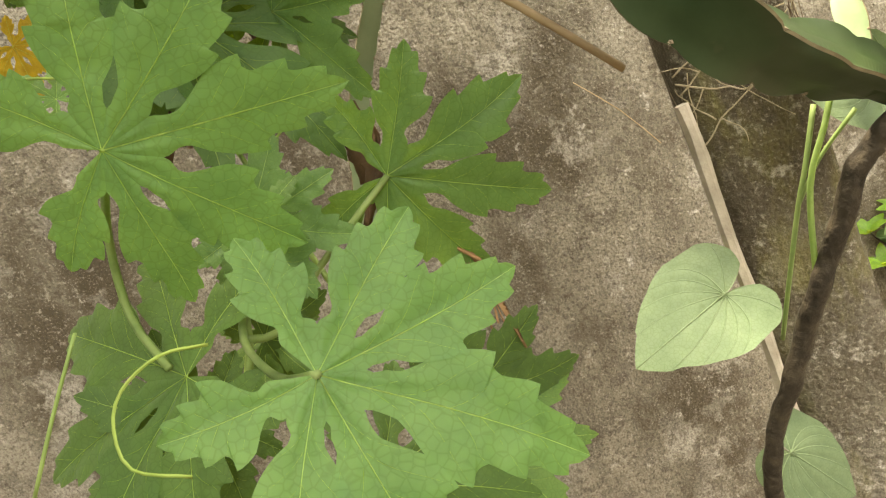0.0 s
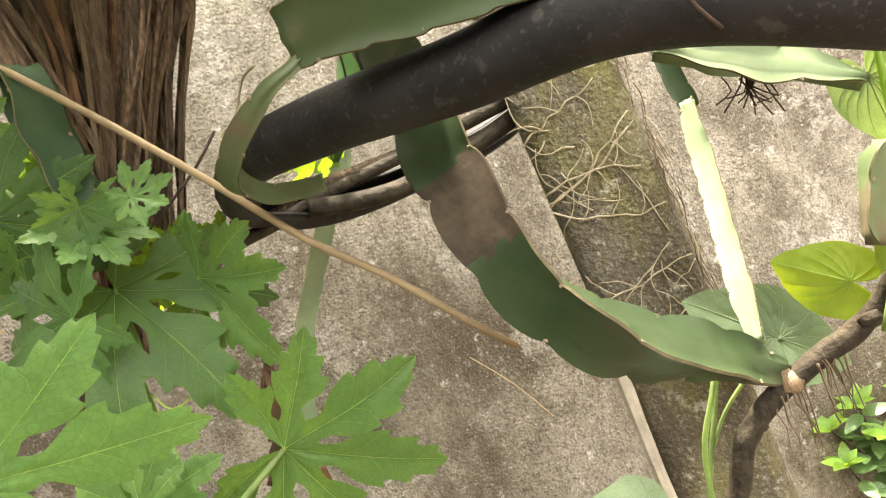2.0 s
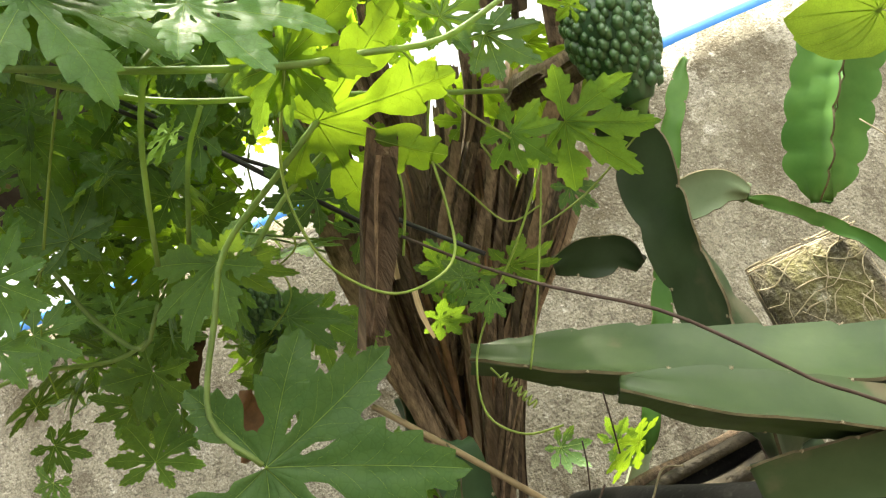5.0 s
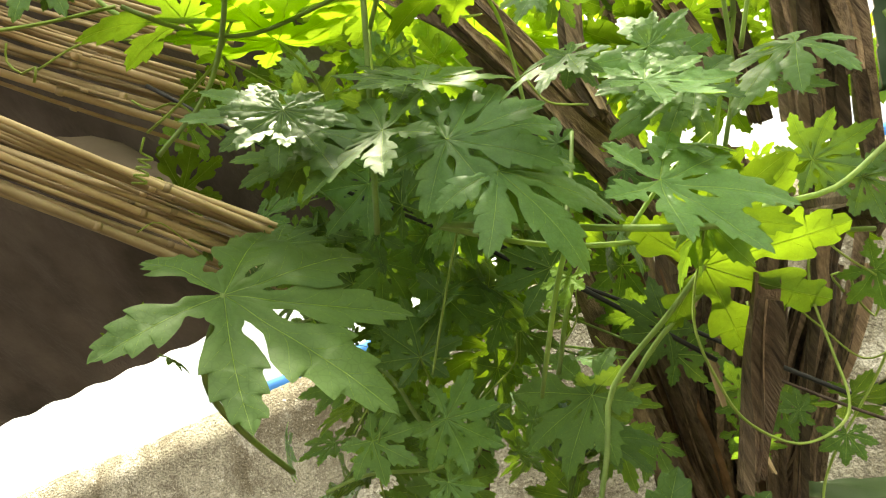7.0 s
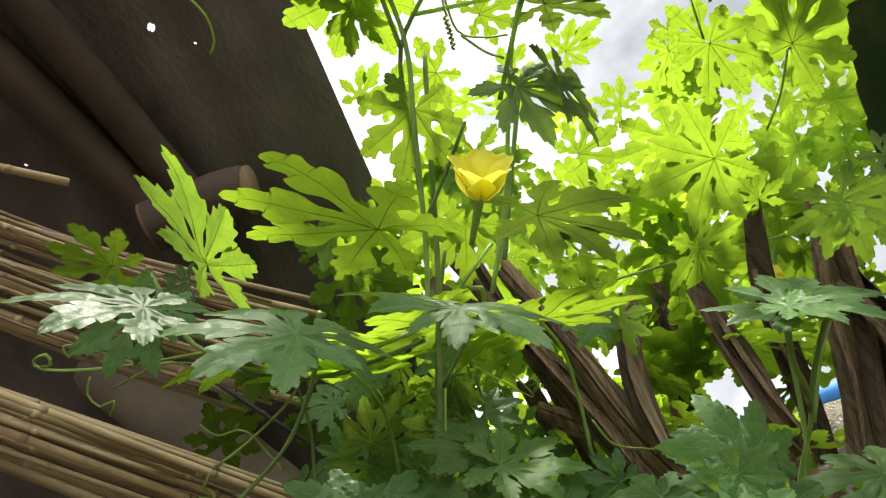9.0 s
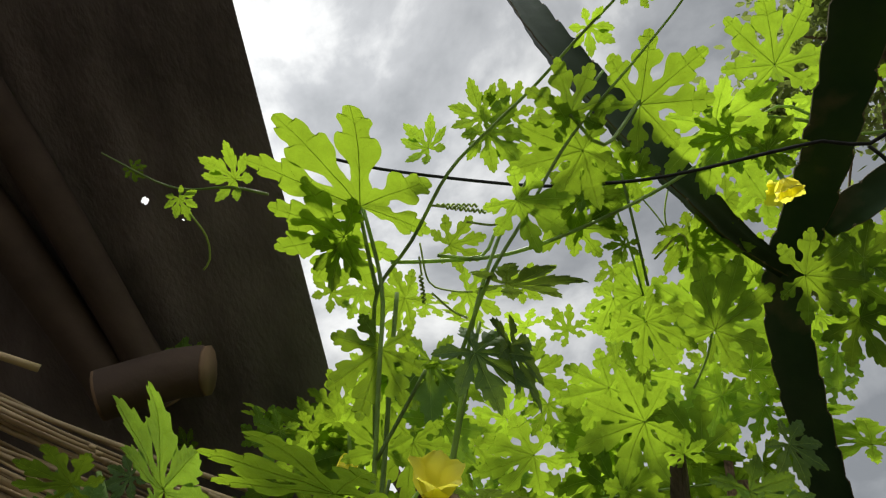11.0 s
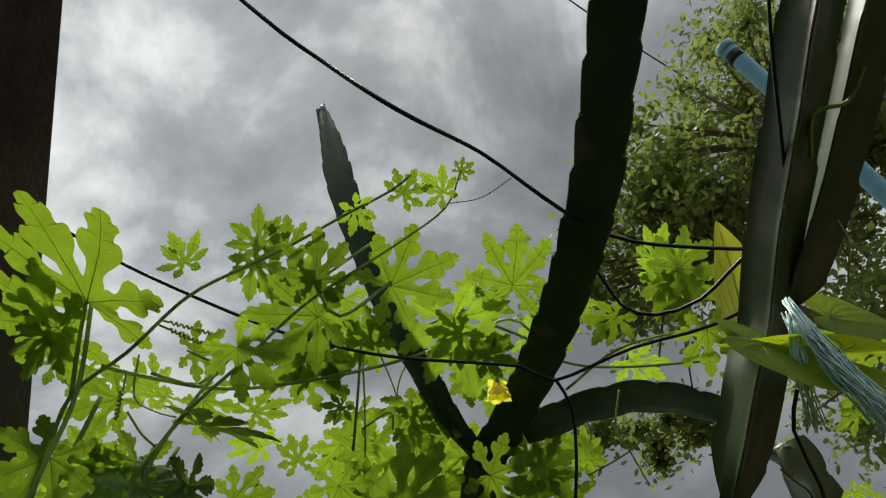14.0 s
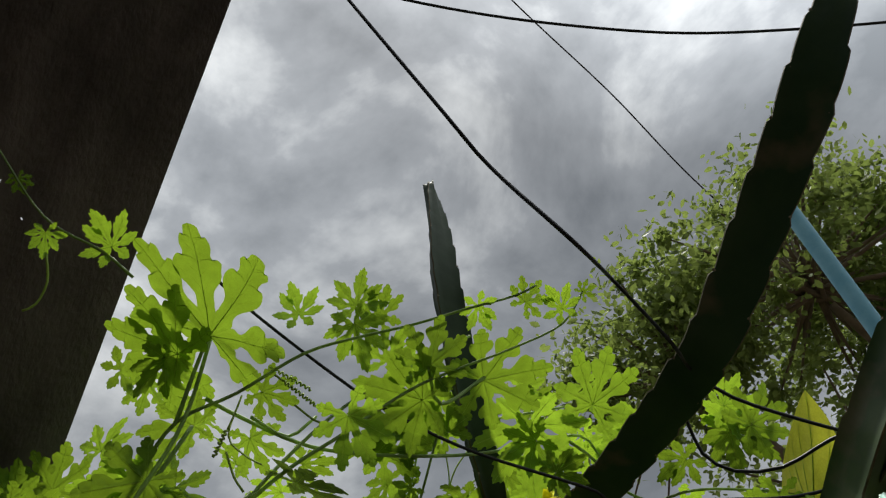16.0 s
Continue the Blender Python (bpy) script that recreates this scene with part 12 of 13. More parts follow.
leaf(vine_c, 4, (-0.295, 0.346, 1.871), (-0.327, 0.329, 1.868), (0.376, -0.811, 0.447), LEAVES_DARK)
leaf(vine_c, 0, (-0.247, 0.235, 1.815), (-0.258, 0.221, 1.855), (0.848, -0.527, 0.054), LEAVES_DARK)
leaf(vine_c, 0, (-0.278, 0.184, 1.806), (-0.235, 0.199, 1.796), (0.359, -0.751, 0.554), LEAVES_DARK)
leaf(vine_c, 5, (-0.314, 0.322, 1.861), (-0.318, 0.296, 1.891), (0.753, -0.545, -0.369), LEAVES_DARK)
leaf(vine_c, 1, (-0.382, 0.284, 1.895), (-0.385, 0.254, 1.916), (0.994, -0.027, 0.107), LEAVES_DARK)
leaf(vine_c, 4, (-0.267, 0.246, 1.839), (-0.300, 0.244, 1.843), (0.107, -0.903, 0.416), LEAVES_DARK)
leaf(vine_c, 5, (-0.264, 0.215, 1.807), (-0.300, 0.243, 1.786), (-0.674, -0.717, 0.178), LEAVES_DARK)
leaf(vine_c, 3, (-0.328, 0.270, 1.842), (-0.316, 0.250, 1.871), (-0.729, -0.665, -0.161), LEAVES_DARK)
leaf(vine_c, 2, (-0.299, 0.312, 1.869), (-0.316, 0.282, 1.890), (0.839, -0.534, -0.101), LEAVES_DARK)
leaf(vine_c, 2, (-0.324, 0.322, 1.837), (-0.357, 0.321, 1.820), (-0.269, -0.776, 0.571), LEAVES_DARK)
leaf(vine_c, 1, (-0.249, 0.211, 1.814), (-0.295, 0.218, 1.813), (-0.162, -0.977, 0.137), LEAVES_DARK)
leaf(vine_c, 2, (-0.168, 0.190, 1.891), (-0.151, 0.171, 1.909), (-0.521, -0.784, -0.338))
leaf(vine_c, 2, (-0.127, 0.420, 1.914), (-0.090, 0.434, 1.896), (0.527, -0.470, 0.708))
leaf(vine_c, 3, (-0.237, 0.321, 2.021), (-0.265, 0.305, 2.049), (0.494, -0.870, 0.012))
leaf(vine_c, 5, (-0.242, 0.204, 1.874), (-0.282, 0.214, 1.860), (-0.369, -0.777, 0.509))
leaf(vine_c, 2, (-0.153, 0.281, 1.921), (-0.119, 0.294, 1.925), (0.344, -0.913, 0.221))
leaf(vine_c, 0, (-0.140, 0.213, 1.829), (-0.163, 0.217, 1.808), (-0.134, -0.990, -0.053))
leaf(vine_c, 2, (-0.241, 0.182, 1.836), (-0.221, 0.205, 1.808), (0.853, -0.165, 0.496))
leaf(vine_c, 3, (-0.230, 0.168, 1.859), (-0.223, 0.200, 1.826), (0.772, -0.524, -0.359))
leaf(vine_c, 2, (-0.153, 0.208, 1.832), (-0.170, 0.234, 1.810), (-0.590, -0.714, -0.377))
leaf(vine_c, 2, (-0.277, 0.250, 1.877), (-0.305, 0.239, 1.872), (0.145, -0.665, 0.733))
leaf(vine_c, 0, (-0.131, 0.342, 1.925), (-0.155, 0.356, 1.891), (-0.610, -0.784, 0.113))
leaf(vine_c, 5, (-0.139, 0.343, 1.974), (-0.125, 0.369, 1.956), (0.901, -0.424, 0.085))
leaf(vine_c, 2, (-0.248, 0.180, 1.874), (-0.255, 0.170, 1.904), (0.657, -0.746, -0.108))
leaf(vine_c, 2, (-0.273, 0.289, 2.006), (-0.271, 0.301, 1.968), (0.621, -0.756, -0.207))
leaf(vine_c, 5, (-0.157, 0.170, 1.904), (-0.161, 0.189, 1.873), (-0.726, -0.627, -0.282))
leaf(vine_c, 0, (-0.063, 0.360, 1.966), (-0.048, 0.385, 1.942), (0.626, -0.700, -0.344))
leaf(vine_c, 1, (-0.256, 0.189, 1.928), (-0.287, 0.181, 1.944), (0.341, -0.922, 0.185))
leaf(vine_c, 1, (-0.162, 0.209, 1.868), (-0.197, 0.211, 1.853), (-0.045, -0.997, -0.057))
leaf(vine_c, 1, (-0.110, 0.279, 1.814), (-0.069, 0.295, 1.816), (0.275, -0.771, 0.574))
leaf(vine_c, 4, (-0.173, 0.226, 1.950), (-0.141, 0.212, 1.977), (-0.186, -0.950, -0.249))
leaf(vine_c, 1, (-0.098, 0.359, 1.968), (-0.067, 0.356, 1.974), (-0.190, -0.721, 0.667))
leaf(vine_c, 5, (-0.343, 0.308, 1.922), (-0.296, 0.298, 1.924), (-0.200, -0.920, 0.336))
leaf(vine_c, 3, (-0.192, 0.308, 1.669), (-0.213, 0.315, 1.648), (-0.621, -0.687, 0.379))
leaf(vine_c, 5, (-0.244, 0.586, 1.732), (-0.248, 0.560, 1.763), (0.603, -0.642, -0.473))
leaf(vine_c, 0, (-0.194, 0.544, 1.800), (-0.178, 0.557, 1.773), (0.886, -0.192, 0.423))
leaf(vine_c, 0, (-0.271, 0.377, 1.790), (-0.223, 0.373, 1.786), (-0.046, -0.906, 0.422))
leaf(vine_c, 5, (-0.387, 0.474, 1.878), (-0.416, 0.476, 1.852), (-0.012, -0.999, -0.051))
leaf(vine_c, 4, (-0.164, 0.290, 1.651), (-0.157, 0.285, 1.685), (-0.768, -0.639, 0.044))
leaf(vine_c, 4, (-0.402, 0.511, 1.727), (-0.408, 0.535, 1.690), (0.955, 0.296, 0.037))
leaf(vine_c, 1, (-0.346, 0.466, 1.750), (-0.319, 0.431, 1.786), (0.894, -0.407, 0.190))
leaf(vine_c, 2, (-0.196, 0.251, 1.740), (-0.228, 0.256, 1.731), (-0.312, -0.471, 0.825))
leaf(vine_c, 5, (-0.133, 0.383, 1.662), (-0.156, 0.364, 1.689), (0.816, -0.245, 0.524))
leaf(vine_c, 2, (-0.199, 0.547, 1.731), (-0.237, 0.541, 1.741), (0.292, -0.464, 0.837))
leaf(vine_c, 4, (-0.234, 0.304, 1.732), (-0.220, 0.284, 1.757), (-0.917, -0.321, 0.237))
leaf(vine_c, 2, (-0.201, 0.439, 1.660), (-0.179, 0.458, 1.644), (0.750, -0.475, 0.461))
leaf(vine_c, 2, (-0.126, 0.338, 1.633), (-0.086, 0.361, 1.615), (0.572, -0.710, 0.410))
leaf(vine_c, 5, (-0.120, 0.417, 1.713), (-0.072, 0.435, 1.716), (0.147, -0.506, 0.850))
leaf(vine_c, 3, (-0.167, 0.425, 1.735), (-0.148, 0.422, 1.763), (-0.651, -0.667, 0.363))
leaf(vine_c, 5, (-0.274, 0.350, 1.784), (-0.248, 0.334, 1.801), (-0.607, -0.764, 0.220))
leaf(vine_c, 3, (-0.300, 0.381, 1.718), (-0.276, 0.385, 1.737), (0.085, -0.992, 0.097))
leaf(vine_c, 0, (-0.151, 0.308, 1.659), (-0.166, 0.331, 1.626), (-0.736, -0.666, -0.119))
leaf(vine_c, 3, (-0.150, 0.476, 1.676), (-0.191, 0.490, 1.666), (-0.356, -0.898, 0.259))
leaf(vine_c, 5, (-0.378, 0.442, 1.839), (-0.336, 0.436, 1.865), (-0.060, -0.991, -0.121))
leaf(vine_c, 5, (-0.231, 0.525, 1.867), (-0.251, 0.510, 1.905), (0.896, -0.150, 0.418))
leaf(vine_c, 1, (-0.363, 0.315, 1.709), (-0.379, 0.331, 1.683), (-0.785, -0.608, 0.119))
leaf(vine_c, 2, (-0.292, 0.405, 1.687), (-0.315, 0.379, 1.711), (0.817, -0.254, 0.517))
leaf(vine_c, 0, (-0.216, 0.530, 1.708), (-0.187, 0.538, 1.702), (0.296, -0.579, 0.760))
leaf(vine_c, 2, (-0.211, 0.441, 1.801), (-0.171, 0.442, 1.788), (0.192, -0.832, 0.520))
leaf(vine_c, 5, (-0.283, 0.237, 1.808), (-0.275, 0.250, 1.775), (0.775, -0.627, -0.073))
leaf(vine_c, 2, (-0.340, 0.410, 1.775), (-0.389, 0.409, 1.779), (0.054, -0.905, 0.422))
leaf(vine_c, 5, (-0.172, 0.443, 1.748), (-0.138, 0.446, 1.727), (0.208, -0.955, 0.212))
leaf(vine_c, 4, (-0.325, 0.486, 1.808), (-0.359, 0.476, 1.801), (0.187, -0.920, 0.343))
leaf(vine_c, 2, (-0.392, 0.481, 1.744), (-0.431, 0.468, 1.735), (0.111, -0.747, 0.655))
leaf(vine_c, 0, (-0.192, 0.263, 1.756), (-0.146, 0.269, 1.737), (0.190, -0.966, 0.177))
leaf(vine_c, 3, (-0.136, 0.343, 1.617), (-0.166, 0.346, 1.623), (0.171, -0.124, 0.977))
leaf(vine_c, 2, (-0.189, 0.299, 1.765), (-0.198, 0.284, 1.796), (0.879, -0.476, 0.017))
leaf(vine_c, 3, (-0.243, 0.324, 1.831), (-0.273, 0.346, 1.806), (-0.758, -0.452, 0.470))
leaf(vine_c, 3, (-0.038, 0.231, 1.775), (-0.008, 0.230, 1.763), (-0.028, -0.999, -0.028))
leaf(vine_c, 4, (-0.161, 0.187, 1.768), (-0.119, 0.178, 1.767), (-0.197, -0.940, 0.277))
leaf(vine_c, 1, (-0.223, 0.241, 1.789), (-0.213, 0.264, 1.753), (0.699, -0.677, -0.228))
leaf(vine_c, 2, (-0.211, 0.330, 1.866), (-0.167, 0.327, 1.864), (-0.090, -0.993, -0.071))
leaf(vine_c, 4, (-0.145, 0.271, 1.778), (-0.178, 0.251, 1.796), (0.633, -0.465, 0.619))
leaf(vine_c, 3, (-0.060, 0.224, 1.731), (-0.043, 0.245, 1.709), (0.856, -0.443, 0.266))
leaf(vine_c, 2, (-0.280, 0.248, 1.819), (-0.290, 0.230, 1.845), (0.946, -0.057, 0.319))
leaf(vine_c, 4, (-0.140, 0.265, 1.794), (-0.108, 0.258, 1.795), (-0.234, -0.953, 0.192))
leaf(vine_c, 3, (-0.151, 0.277, 1.811), (-0.187, 0.281, 1.818), (0.052, -0.733, 0.678))
leaf(vine_c, 2, (-0.049, 0.296, 1.794), (-0.080, 0.285, 1.790), (0.325, -0.937, 0.127))
leaf(vine_c, 4, (-0.136, 0.334, 1.831), (-0.124, 0.319, 1.856), (-0.533, -0.813, -0.235))
leaf(vine_c, 3, (-0.070, 0.296, 1.742), (-0.061, 0.277, 1.772), (-0.969, -0.019, 0.246))
leaf(vine_c, 1, (-0.145, 0.239, 1.826), (-0.176, 0.221, 1.846), (0.584, -0.784, 0.209))
leaf(vine_c, 5, (-0.128, 0.299, 1.790), (-0.139, 0.304, 1.750), (-0.309, -0.951, -0.024))
leaf(vine_c, 3, (-0.209, 0.342, 1.801), (-0.251, 0.358, 1.790), (-0.423, -0.658, 0.623))
leaf(vine_c, 2, (-0.161, 0.356, 1.780), (-0.158, 0.345, 1.810), (-0.376, -0.884, -0.276))
leaf(vine_c, 5, (-0.072, 0.218, 1.808), (-0.100, 0.208, 1.821), (0.290, -0.952, -0.102))
leaf(vine_c, 0, (-0.178, 0.192, 1.816), (-0.196, 0.196, 1.784), (-0.791, -0.476, 0.385))
leaf(vine_c, 4, (-0.125, 0.324, 1.841), (-0.110, 0.341, 1.804), (0.833, -0.546, 0.091))
leaf(vine_c, 2, (-0.222, 0.239, 1.884), (-0.191, 0.229, 1.913), (-0.545, -0.779, 0.310))
leaf(vine_c, 0, (-0.144, 0.328, 1.748), (-0.175, 0.311, 1.753), (0.487, -0.748, 0.451))
leaf(vine_c, 2, (-0.202, 0.179, 1.816), (-0.244, 0.193, 1.801), (-0.217, -0.940, -0.264))


# ---- fruit and flowers ----
def bitter_gourd(label, top, tip, width, seed):
    """A short warty gourd: ridged spindle body with rows of blunt warts, a pale pointed tip and a stalk."""
    root = thing("bitter_gourd", label, "bitter gourd", "gourds on the vine", top)
    axis = Vector(tip) - Vector(top)
    length = axis.length
    t = axis.normalized()
    a = t.orthogonal().normalized()
    b = t.cross(a)
    rnd = random.Random(seed)
    prof = lambda u: (math.sin(math.pi * min(1, (u * 0.97 + 0.03)) ** 0.8) ** 0.62) * (1 - 0.25 * u)
    bm = bmesh.new()
    rings, n = [], 24
    for i in range(19):
        u = i / 18 * 0.9
        r = width / 2 * max(0.05, prof(u))
        rings.append([bm.verts.new(t * (u * length) + (a * math.cos(q * 6.283 / n) + b * math.sin(q * 6.283 / n)) * r * (1 + 0.05 * math.cos(q * 6.283 / n * 8))) for q in range(n)])
    for x, y in zip(rings, rings[1:]):
        for q in range(n):
            bm.faces.new((x[q], x[(q + 1) % n], y[(q + 1) % n], y[q]))
    bm.faces.new(rings[0]), bm.faces.new(rings[-1])
    body = part("body", bm, M_GOURD, root)
    bm = bmesh.new()
    for i in range(19):
        u = 0.04 + i / 19 * 0.80
        r = width / 2 * prof(u)
        count = max(6, int(19 * r / (width / 2)))
        for q in range(count):
            ang = (q + 0.5 * (i % 2) + rnd.uniform(-0.25, 0.25)) * 6.283 / count
            o = a * math.cos(ang) + b * math.sin(ang)
            p = t * (u * length + rnd.uniform(-0.01, 0.01) * length) + o * r * 0.98
            size = width * 0.050 * rnd.uniform(0.65, 1.35)
            s = t.cross(o).normalized()
            base = [bm.verts.new(p + (s * math.cos(k * 1.047) * 1.0 + t * math.sin(k * 1.047) * 1.5) * size) for k in range(6)]
            mid = [bm.verts.new(p + (s * math.cos(k * 1.047) * 0.8 + t * math.sin(k * 1.047) * 1.2) * size + o * size * 0.9) for k in range(6)]
            cap = bm.verts.new(p + o * size * 1.3)
            for k in range(6):
                bm.faces.new((base[k], base[(k + 1) % 6], mid[(k + 1) % 6], mid[k]))
                bm.faces.new((mid[k], mid[(k + 1) % 6], cap))
    tagged(part("warty_rind", bm, M_WART, body, "dark glossy blunt warts"), kind="stuff")
    bm = bmesh.new()
    end = [t * (length * u) + a * (width * 0.05 * (u - 0.85)) for u in (0.82, 0.87, 0.92, 0.96, 1.0)]
    sweep(bm, end, lambda i, s: [(width * (0.24, 0.17, 0.10, 0.06, 0.02)[i] * (1 + 0.12 * math.cos(4 * k)) * math.cos(k * 0.628), width * (0.24, 0.17, 0.10, 0.06, 0.02)[i] * math.sin(k * 0.628)) for k in range(10)])
    part("tip", bm, M_GOURD_TIP, body, "pale green pointed tip")
    part("stalk", tube_bm([Vector((0, 0, 0.002)), -t * 0.03 + a * 0.004, -t * 0.07 + a * 0.016], 0.0016, 0.0013, 6), M_VINE, root)
    return root


def flower(label, base, tip, size, seed):
    """A yellow five-petalled gourd flower, half open, on a thin stalk."""
    root = thing("gourd_flower", label, "flower", "vine flowers", base)
    t = (Vector(tip) - Vector(base)).normalized()
    a = t.orthogonal().normalized()
    b = t.cross(a)
    rnd = random.Random(seed)
    for q in range(5):
        ang = q * 1.2566 + rnd.uniform(-0.2, 0.2)
        o = a * math.cos(ang) + b * math.sin(ang)
        s = t.cross(o)
        bm = bmesh.new()
        rows = []
        for i in range(7):
            u = i / 6
            w = size * (0.10 + 0.36 * math.sin(math.pi * min(1, u * 0.86 + 0.1)))
            c = t * size * u * (0.95 - 0.25 * u) + o * size * (0.08 + 0.55 * u ** 1.6)
            rows.append([bm.verts.new(c + s * w * k / 3 - o * 0.10 * size * (k / 3) ** 2 + t * size * 0.03 * math.sin(k * 2 + q + i)) for k in range(-3, 4)])
        for x, y in zip(rows, rows[1:]):
            for k in range(6):
                bm.faces.new((x[k], x[k + 1], y[k + 1], y[k]))
        part("petal", bm, M_PETAL, root)
    part("calyx", tube_bm([-t * size * 0.9 + a * 0.003, -t * size * 0.2, t * size * 0.12], 0.0011, 0.0026, 6), M_VINE, root)
    return root


bitter_gourd("plump dark green bitter gourd hanging from the vine", (0.153, 0.234, 1.727), (0.150, 0.262, 1.633), 0.058, 1)
bitter_gourd("small dark green bitter gourd half hidden by leaves", (-0.148, 0.339, 1.676), (-0.152, 0.360, 1.618), 0.040, 2)
flower("half open yellow gourd flower on the vine", (-0.097, -0.084, 1.826), (-0.089, -0.102, 1.833), 0.020, 1)
flower("small yellow gourd flower in the leaves", (0.259, 0.038, 2.098), (0.232, 0.034, 2.088), 0.022, 2)
flower("small yellow gourd flower beside the dark stem", (0.216, -0.014, 2.051), (0.215, -0.007, 2.034), 0.020, 3)
flower("yellow gourd flower high in the vine", (0.124, 0.263, 1.948), (0.109, 0.274, 1.927), 0.018, 4)
flower("yellow gourd flower near the vine stems", (-0.162, 0.136, 2.014), (-0.166, 0.142, 2.004), 0.018, 5)
wire("black_wire", "black wire strung overhead to the cactus", [(-0.200, -0.319, 2.408), (-0.133, -0.295, 2.314), (-0.019, -0.272, 2.109), (0.023, -0.257, 2.081), (0.057, -0.263, 1.999), (0.127, -0.231, 2.034), (0.160, -0.223, 1.999), (0.223, -0.189, 2.032), (0.254, -0.188, 2.018), (0.303, -0.198, 2.003), (0.355, -0.214, 1.985)], 0.0014, M_WIRE)
wire("black_wire", "black wire crossing the vine leaves", [(-0.139, -0.072, 2.151), (-0.083, -0.060, 2.119), (0.009, -0.050, 2.074), (0.054, -0.050, 2.055), (0.111, -0.056, 2.034), (0.196, -0.081, 2.001), (0.218, -0.082, 1.986), (0.264, -0.123, 1.979), (0.312, -0.154, 1.971), (0.358, -0.194, 1.971)], 0.0014, M_WIRE)
wire("black_wire", "slack loop of black wire between the cactus stems", [(0.234, -0.156, 2.069), (0.263, -0.138, 2.045), (0.275, -0.128, 2.022), (0.293, -0.134, 2.005), (0.317, -0.157, 1.997), (0.331, -0.195, 1.996), (0.343, -0.214, 1.993), (0.355, -0.217, 1.987)], 0.0014, M_WIRE)
wire("black_wire", "black wire hanging beside the pale-ribbed cactus", [(0.265, -0.453, 2.104), (0.278, -0.388, 2.058), (0.287, -0.336, 2.021), (0.308, -0.278, 1.988), (0.343, -0.220, 1.975)], 0.0012, M_WIRE)
wire("black_wire", "taut black wire high overhead", [(-0.120, -0.275, 2.336), (-0.040, -0.295, 2.316), (0.048, -0.323, 2.298), (0.143, -0.360, 2.281), (0.213, -0.392, 2.272), (0.284, -0.437, 2.244), (0.345, -0.476, 2.230)], 0.0013, M_WIRE)
wire("black_wire", "short end of black wire hanging down", [(0.227, -0.073, 1.995), (0.239, -0.060, 1.981), (0.246, -0.032, 1.961), (0.249, 0.003, 1.938)], 0.0013, M_WIRE)
wire("black_wire", "black wire trailing from the twine", [(0.330, -0.158, 1.904), (0.330, -0.136, 1.890), (0.349, -0.111, 1.866), (0.358, -0.092, 1.851)], 0.0013, M_WIRE)
wire("overhead_cable", "distant grey overhead cable", [(0.446, -0.237, 11.999), (2.393, 0.343, 10.993), (4.018, 0.752, 10.190), (5.541, 1.211, 9.400), (7.917, 1.726, 8.269)], 0.01, M_WIRE)


def build_blue_pole():
    """A pale blue pipe leaning from behind the wall, with a dark clamp and a cap at its top."""
    top, low, foot = Vector((2.26, 0.05, 4.44)), Vector((2.44, 0.20, 3.89)), Vector((3.70, 1.30, 0.0))
    root = thing("blue_pole", "pale blue pipe standing behind the plants", "pole", at=foot)
    shaft = part("shaft", tube_bm([top - foot, low - foot, Vector((0, 0, 0))], 0.040, 0.040, 12, 0.05), M_PALE_BLUE, root)
    d = (low - top).normalized()
    for a, b, r, m, n in ((0.05, 0.10, 0.043, M_WIRE, "clamp"), (-0.02, 0.02, 0.045, M_PALE_BLUE, "cap")):
        part(n, tube_bm([top - foot + d * a, top - foot + d * b], r, r, 12, 0.05), m, shaft)


build_blue_pole()


def build_twine():
    """A frayed hank of teal plastic twine: many fine strands."""
    root = thing("twine_hank", "frayed teal plastic twine tied round the cactus", "twine", at=TW[0])
    rnd = random.Random(2)
    for i in range(64):
        pts = [Vector(p) - Vector(TW[0]) + Vector((rnd.uniform(-1, 1), rnd.uniform(-1, 1), rnd.uniform(-1, 1))) * (0.0025 + 0.0020 * k) for k, p in enumerate(TW)]
        part("strand", tube_bm(pts, 0.00055, 0.0004, 4, 0.015), M_TWINE, root)
    for i in range(26):
        pts = [Vector(p) - Vector(TW[0]) + Vector((rnd.uniform(-1, 1), rnd.uniform(-1, 1), rnd.uniform(-1, 1))) * 0.0045 for p in TW2]
        part("strand", tube_bm(pts, 0.0005, 0.0004, 4, 0.015), M_TWINE, root)


TW = [(0.311, -0.207, 1.930), (0.303, -0.206, 1.901), (0.306, -0.201, 1.878), (0.317, -0.195, 1.844)]
TW2 = [(0.314, -0.200, 1.925), (0.304, -0.188, 1.896), (0.311, -0.163, 1.871)]
build_twine()


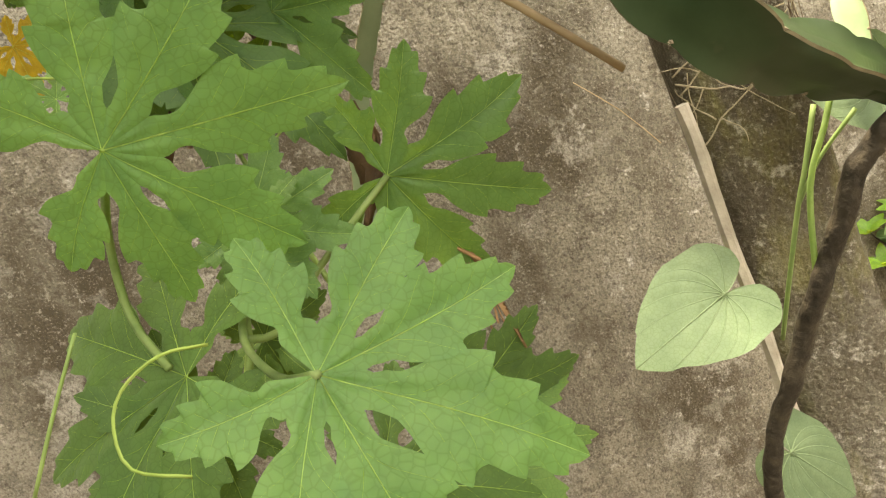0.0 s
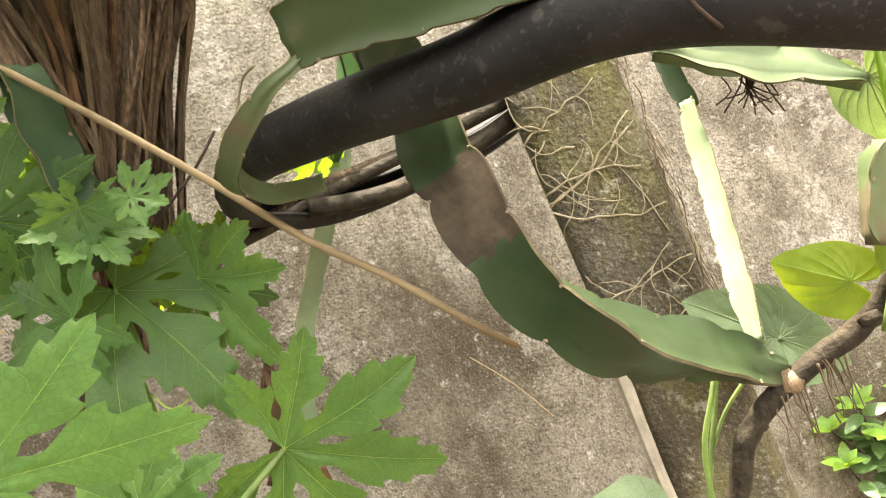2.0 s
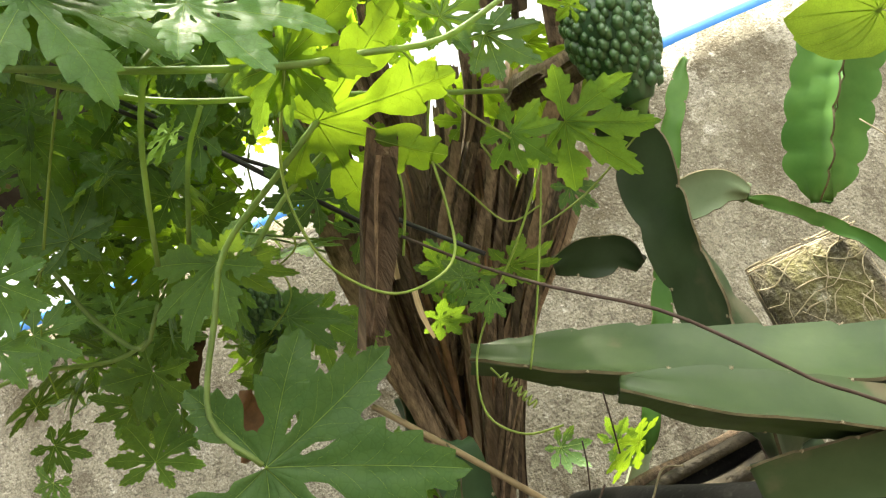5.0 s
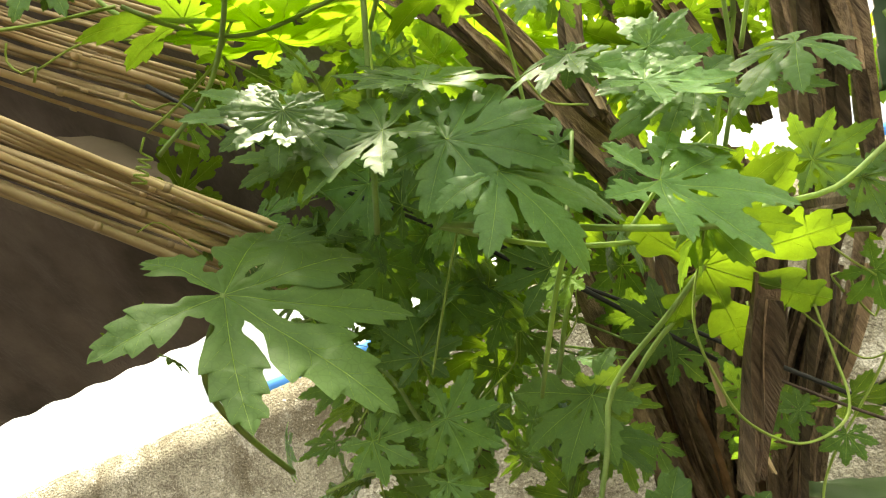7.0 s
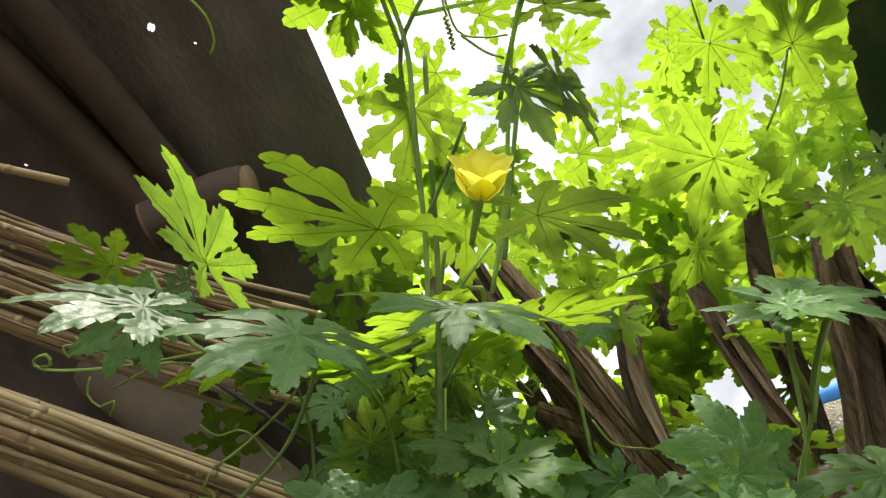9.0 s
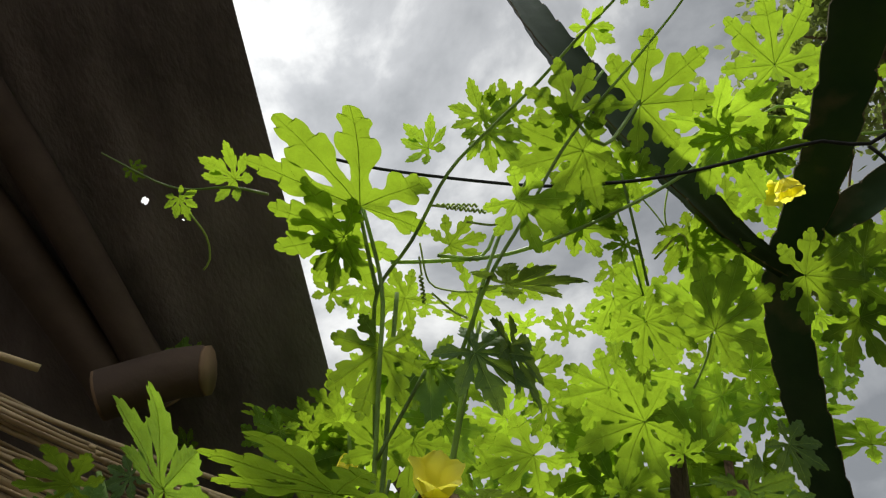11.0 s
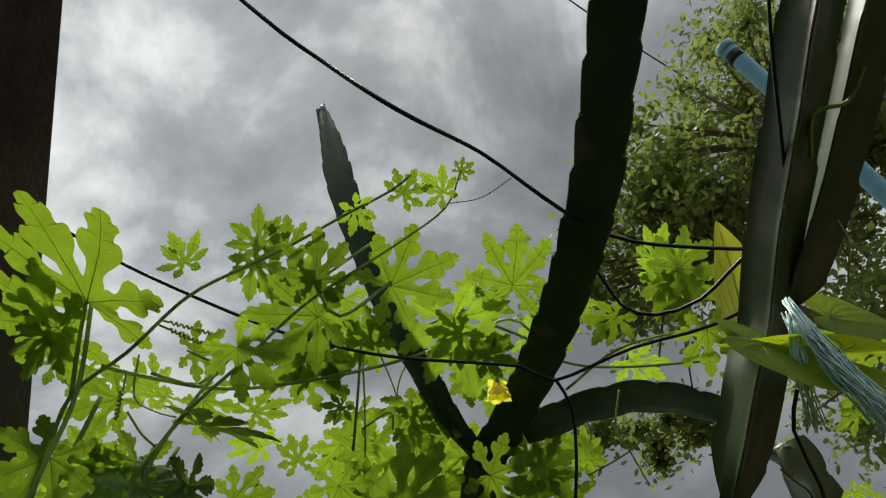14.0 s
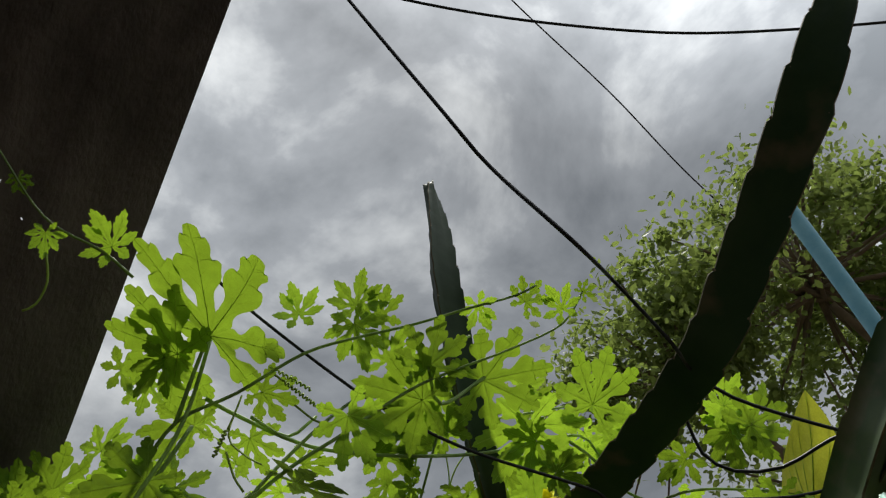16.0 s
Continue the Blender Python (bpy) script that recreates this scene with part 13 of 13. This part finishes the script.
# ---- trees beyond the wall ----
def tree(label, foot, height, crown, spread, leaves, size, seed, mat, boughs=()):
    """Tapered trunk, forked limbs and a loose crown of many small leaves in clumps."""
    root = thing("tree", label, "tree", "trees behind the wall", foot)
    rnd = random.Random(seed)
    top = Vector(crown) - Vector(foot)
    trunk = part("trunk", tube_bm([Vector((0, 0, 0)), Vector((0.1, 0.1, top.z * 0.5)), top * 0.7 + Vector((0, 0, top.z * 0.1)), top * 0.95], 0.20, 0.04, 10, 0.3), M_TIMBER, root)
    clumps = []
    for i in range(64):
        d = Vector((rnd.gauss(0, 1), rnd.gauss(0, 1), rnd.gauss(0.1, 0.8)))
        d = d.normalized() * rnd.uniform(0.5, 1.0)
        c = top + Vector((d.x * spread[0], d.y * spread[1], d.z * spread[2]))
        clumps.append(c)
        part("limb", tube_bm([top * rnd.uniform(0.96, 1.0), top * 0.5 + c * 0.5 + Vector((0, 0, -0.1)), c], 0.03, 0.008, 6, 0.25), M_TIMBER, trunk)
    near = []
    for p in boughs:
        c = Vector(p) - Vector(foot)
        near += [c + Vector((rnd.gauss(0, 0.22), rnd.gauss(0, 0.22), rnd.gauss(0, 0.08))) for q in range(4)]
        part("limb", tube_bm([top, top * 0.4 + c * 0.6 + Vector((0.1, 0, 0.2)), c], 0.02, 0.006, 6, 0.25), M_TIMBER, trunk)
    verts, faces = [], []
    for i in range(leaves):
        c = clumps[i % len(clumps)]
        r = min(abs(rnd.gauss(0, 0.20)), 0.42) + 0.03
        if near and i % 3 == 0:
            c, r = near[i // 3 % len(near)], min(abs(rnd.gauss(0, 0.14)), 0.3)
        o = Vector((rnd.gauss(0, 1), rnd.gauss(0, 1), rnd.gauss(0, 0.8))).normalized() * r * 1.25
        p = c + Vector((o.x, o.y, o.z * 0.8))
        s = size * rnd.uniform(0.6, 1.3)
        y = Vector((rnd.gauss(0, 1), rnd.gauss(0, 1), rnd.gauss(-0.2, 0.7))).normalized()
        x = y.cross(Vector((rnd.gauss(0, 1), rnd.gauss(0, 1), rnd.gauss(0, 1)))).normalized()
        z = x.cross(y)
        n = len(verts)
        verts += [p, p + y * s * 0.35 + x * s * 0.26 + z * s * 0.04, p + y * s * 0.75 + x * s * 0.2, p + y * s, p + y * s * 0.75 - x * s * 0.2, p + y * s * 0.35 - x * s * 0.26 + z * s * 0.04]
        faces += [(n, n + 1, n + 2, n + 3), (n, n + 3, n + 4, n + 5)]
    me = bpy.data.meshes.new("crown")
    me.from_pydata(verts, [], faces)
    me.materials.append(mat)
    tagged(part("crown", me, None, root), kind="stuff")
    return root


M_TREE = material("tree_leaf", (0.06, 0.095, 0.03), (0.15, 0.195, 0.055), 0.5, 1.6, 4, 0.0, 20, 0.01, None, 0, (0.36, 0.46, 0.10), 0.45)

tree("tall tree with small yellow-green leaves behind the wall", (9.719, 1.800, 0.000), 6.80, (5.219, 1.066, 6.805), (1.9, 1.5, 1.2), 13000, 0.088, 1, M_TREE)
tree("leafy tree with drooping boughs behind the wall", (8.735, 2.232, 0.000), 6.24, (4.235, 2.232, 6.243), (1.1, 0.95, 0.85), 10500, 0.088, 6, M_TREE, [(3.877, 3.838, 5.513), (4.305, 3.815, 5.345), (4.727, 3.745, 5.208), (3.368, 3.033, 6.111)])
tree("broad tree with dense small leaves behind the wall", (10.451, 2.045, 0.000), 5.12, (5.951, 2.045, 5.124), (1.3, 1.3, 1.2), 5200, 0.088, 2, M_TREE)
tree("leafy tree rising behind the wall", (11.039, 1.800, 0.000), 7.73, (6.539, 0.911, 7.731), (1.5, 1.3, 1.2), 5200, 0.088, 3, M_TREE)
tree("distant dark green tree top", (11.266, 6.888, 0.000), 5.40, (6.766, 6.888, 5.396), (0.7, 0.7, 0.5), 4200, 0.088, 4, M_TREE)
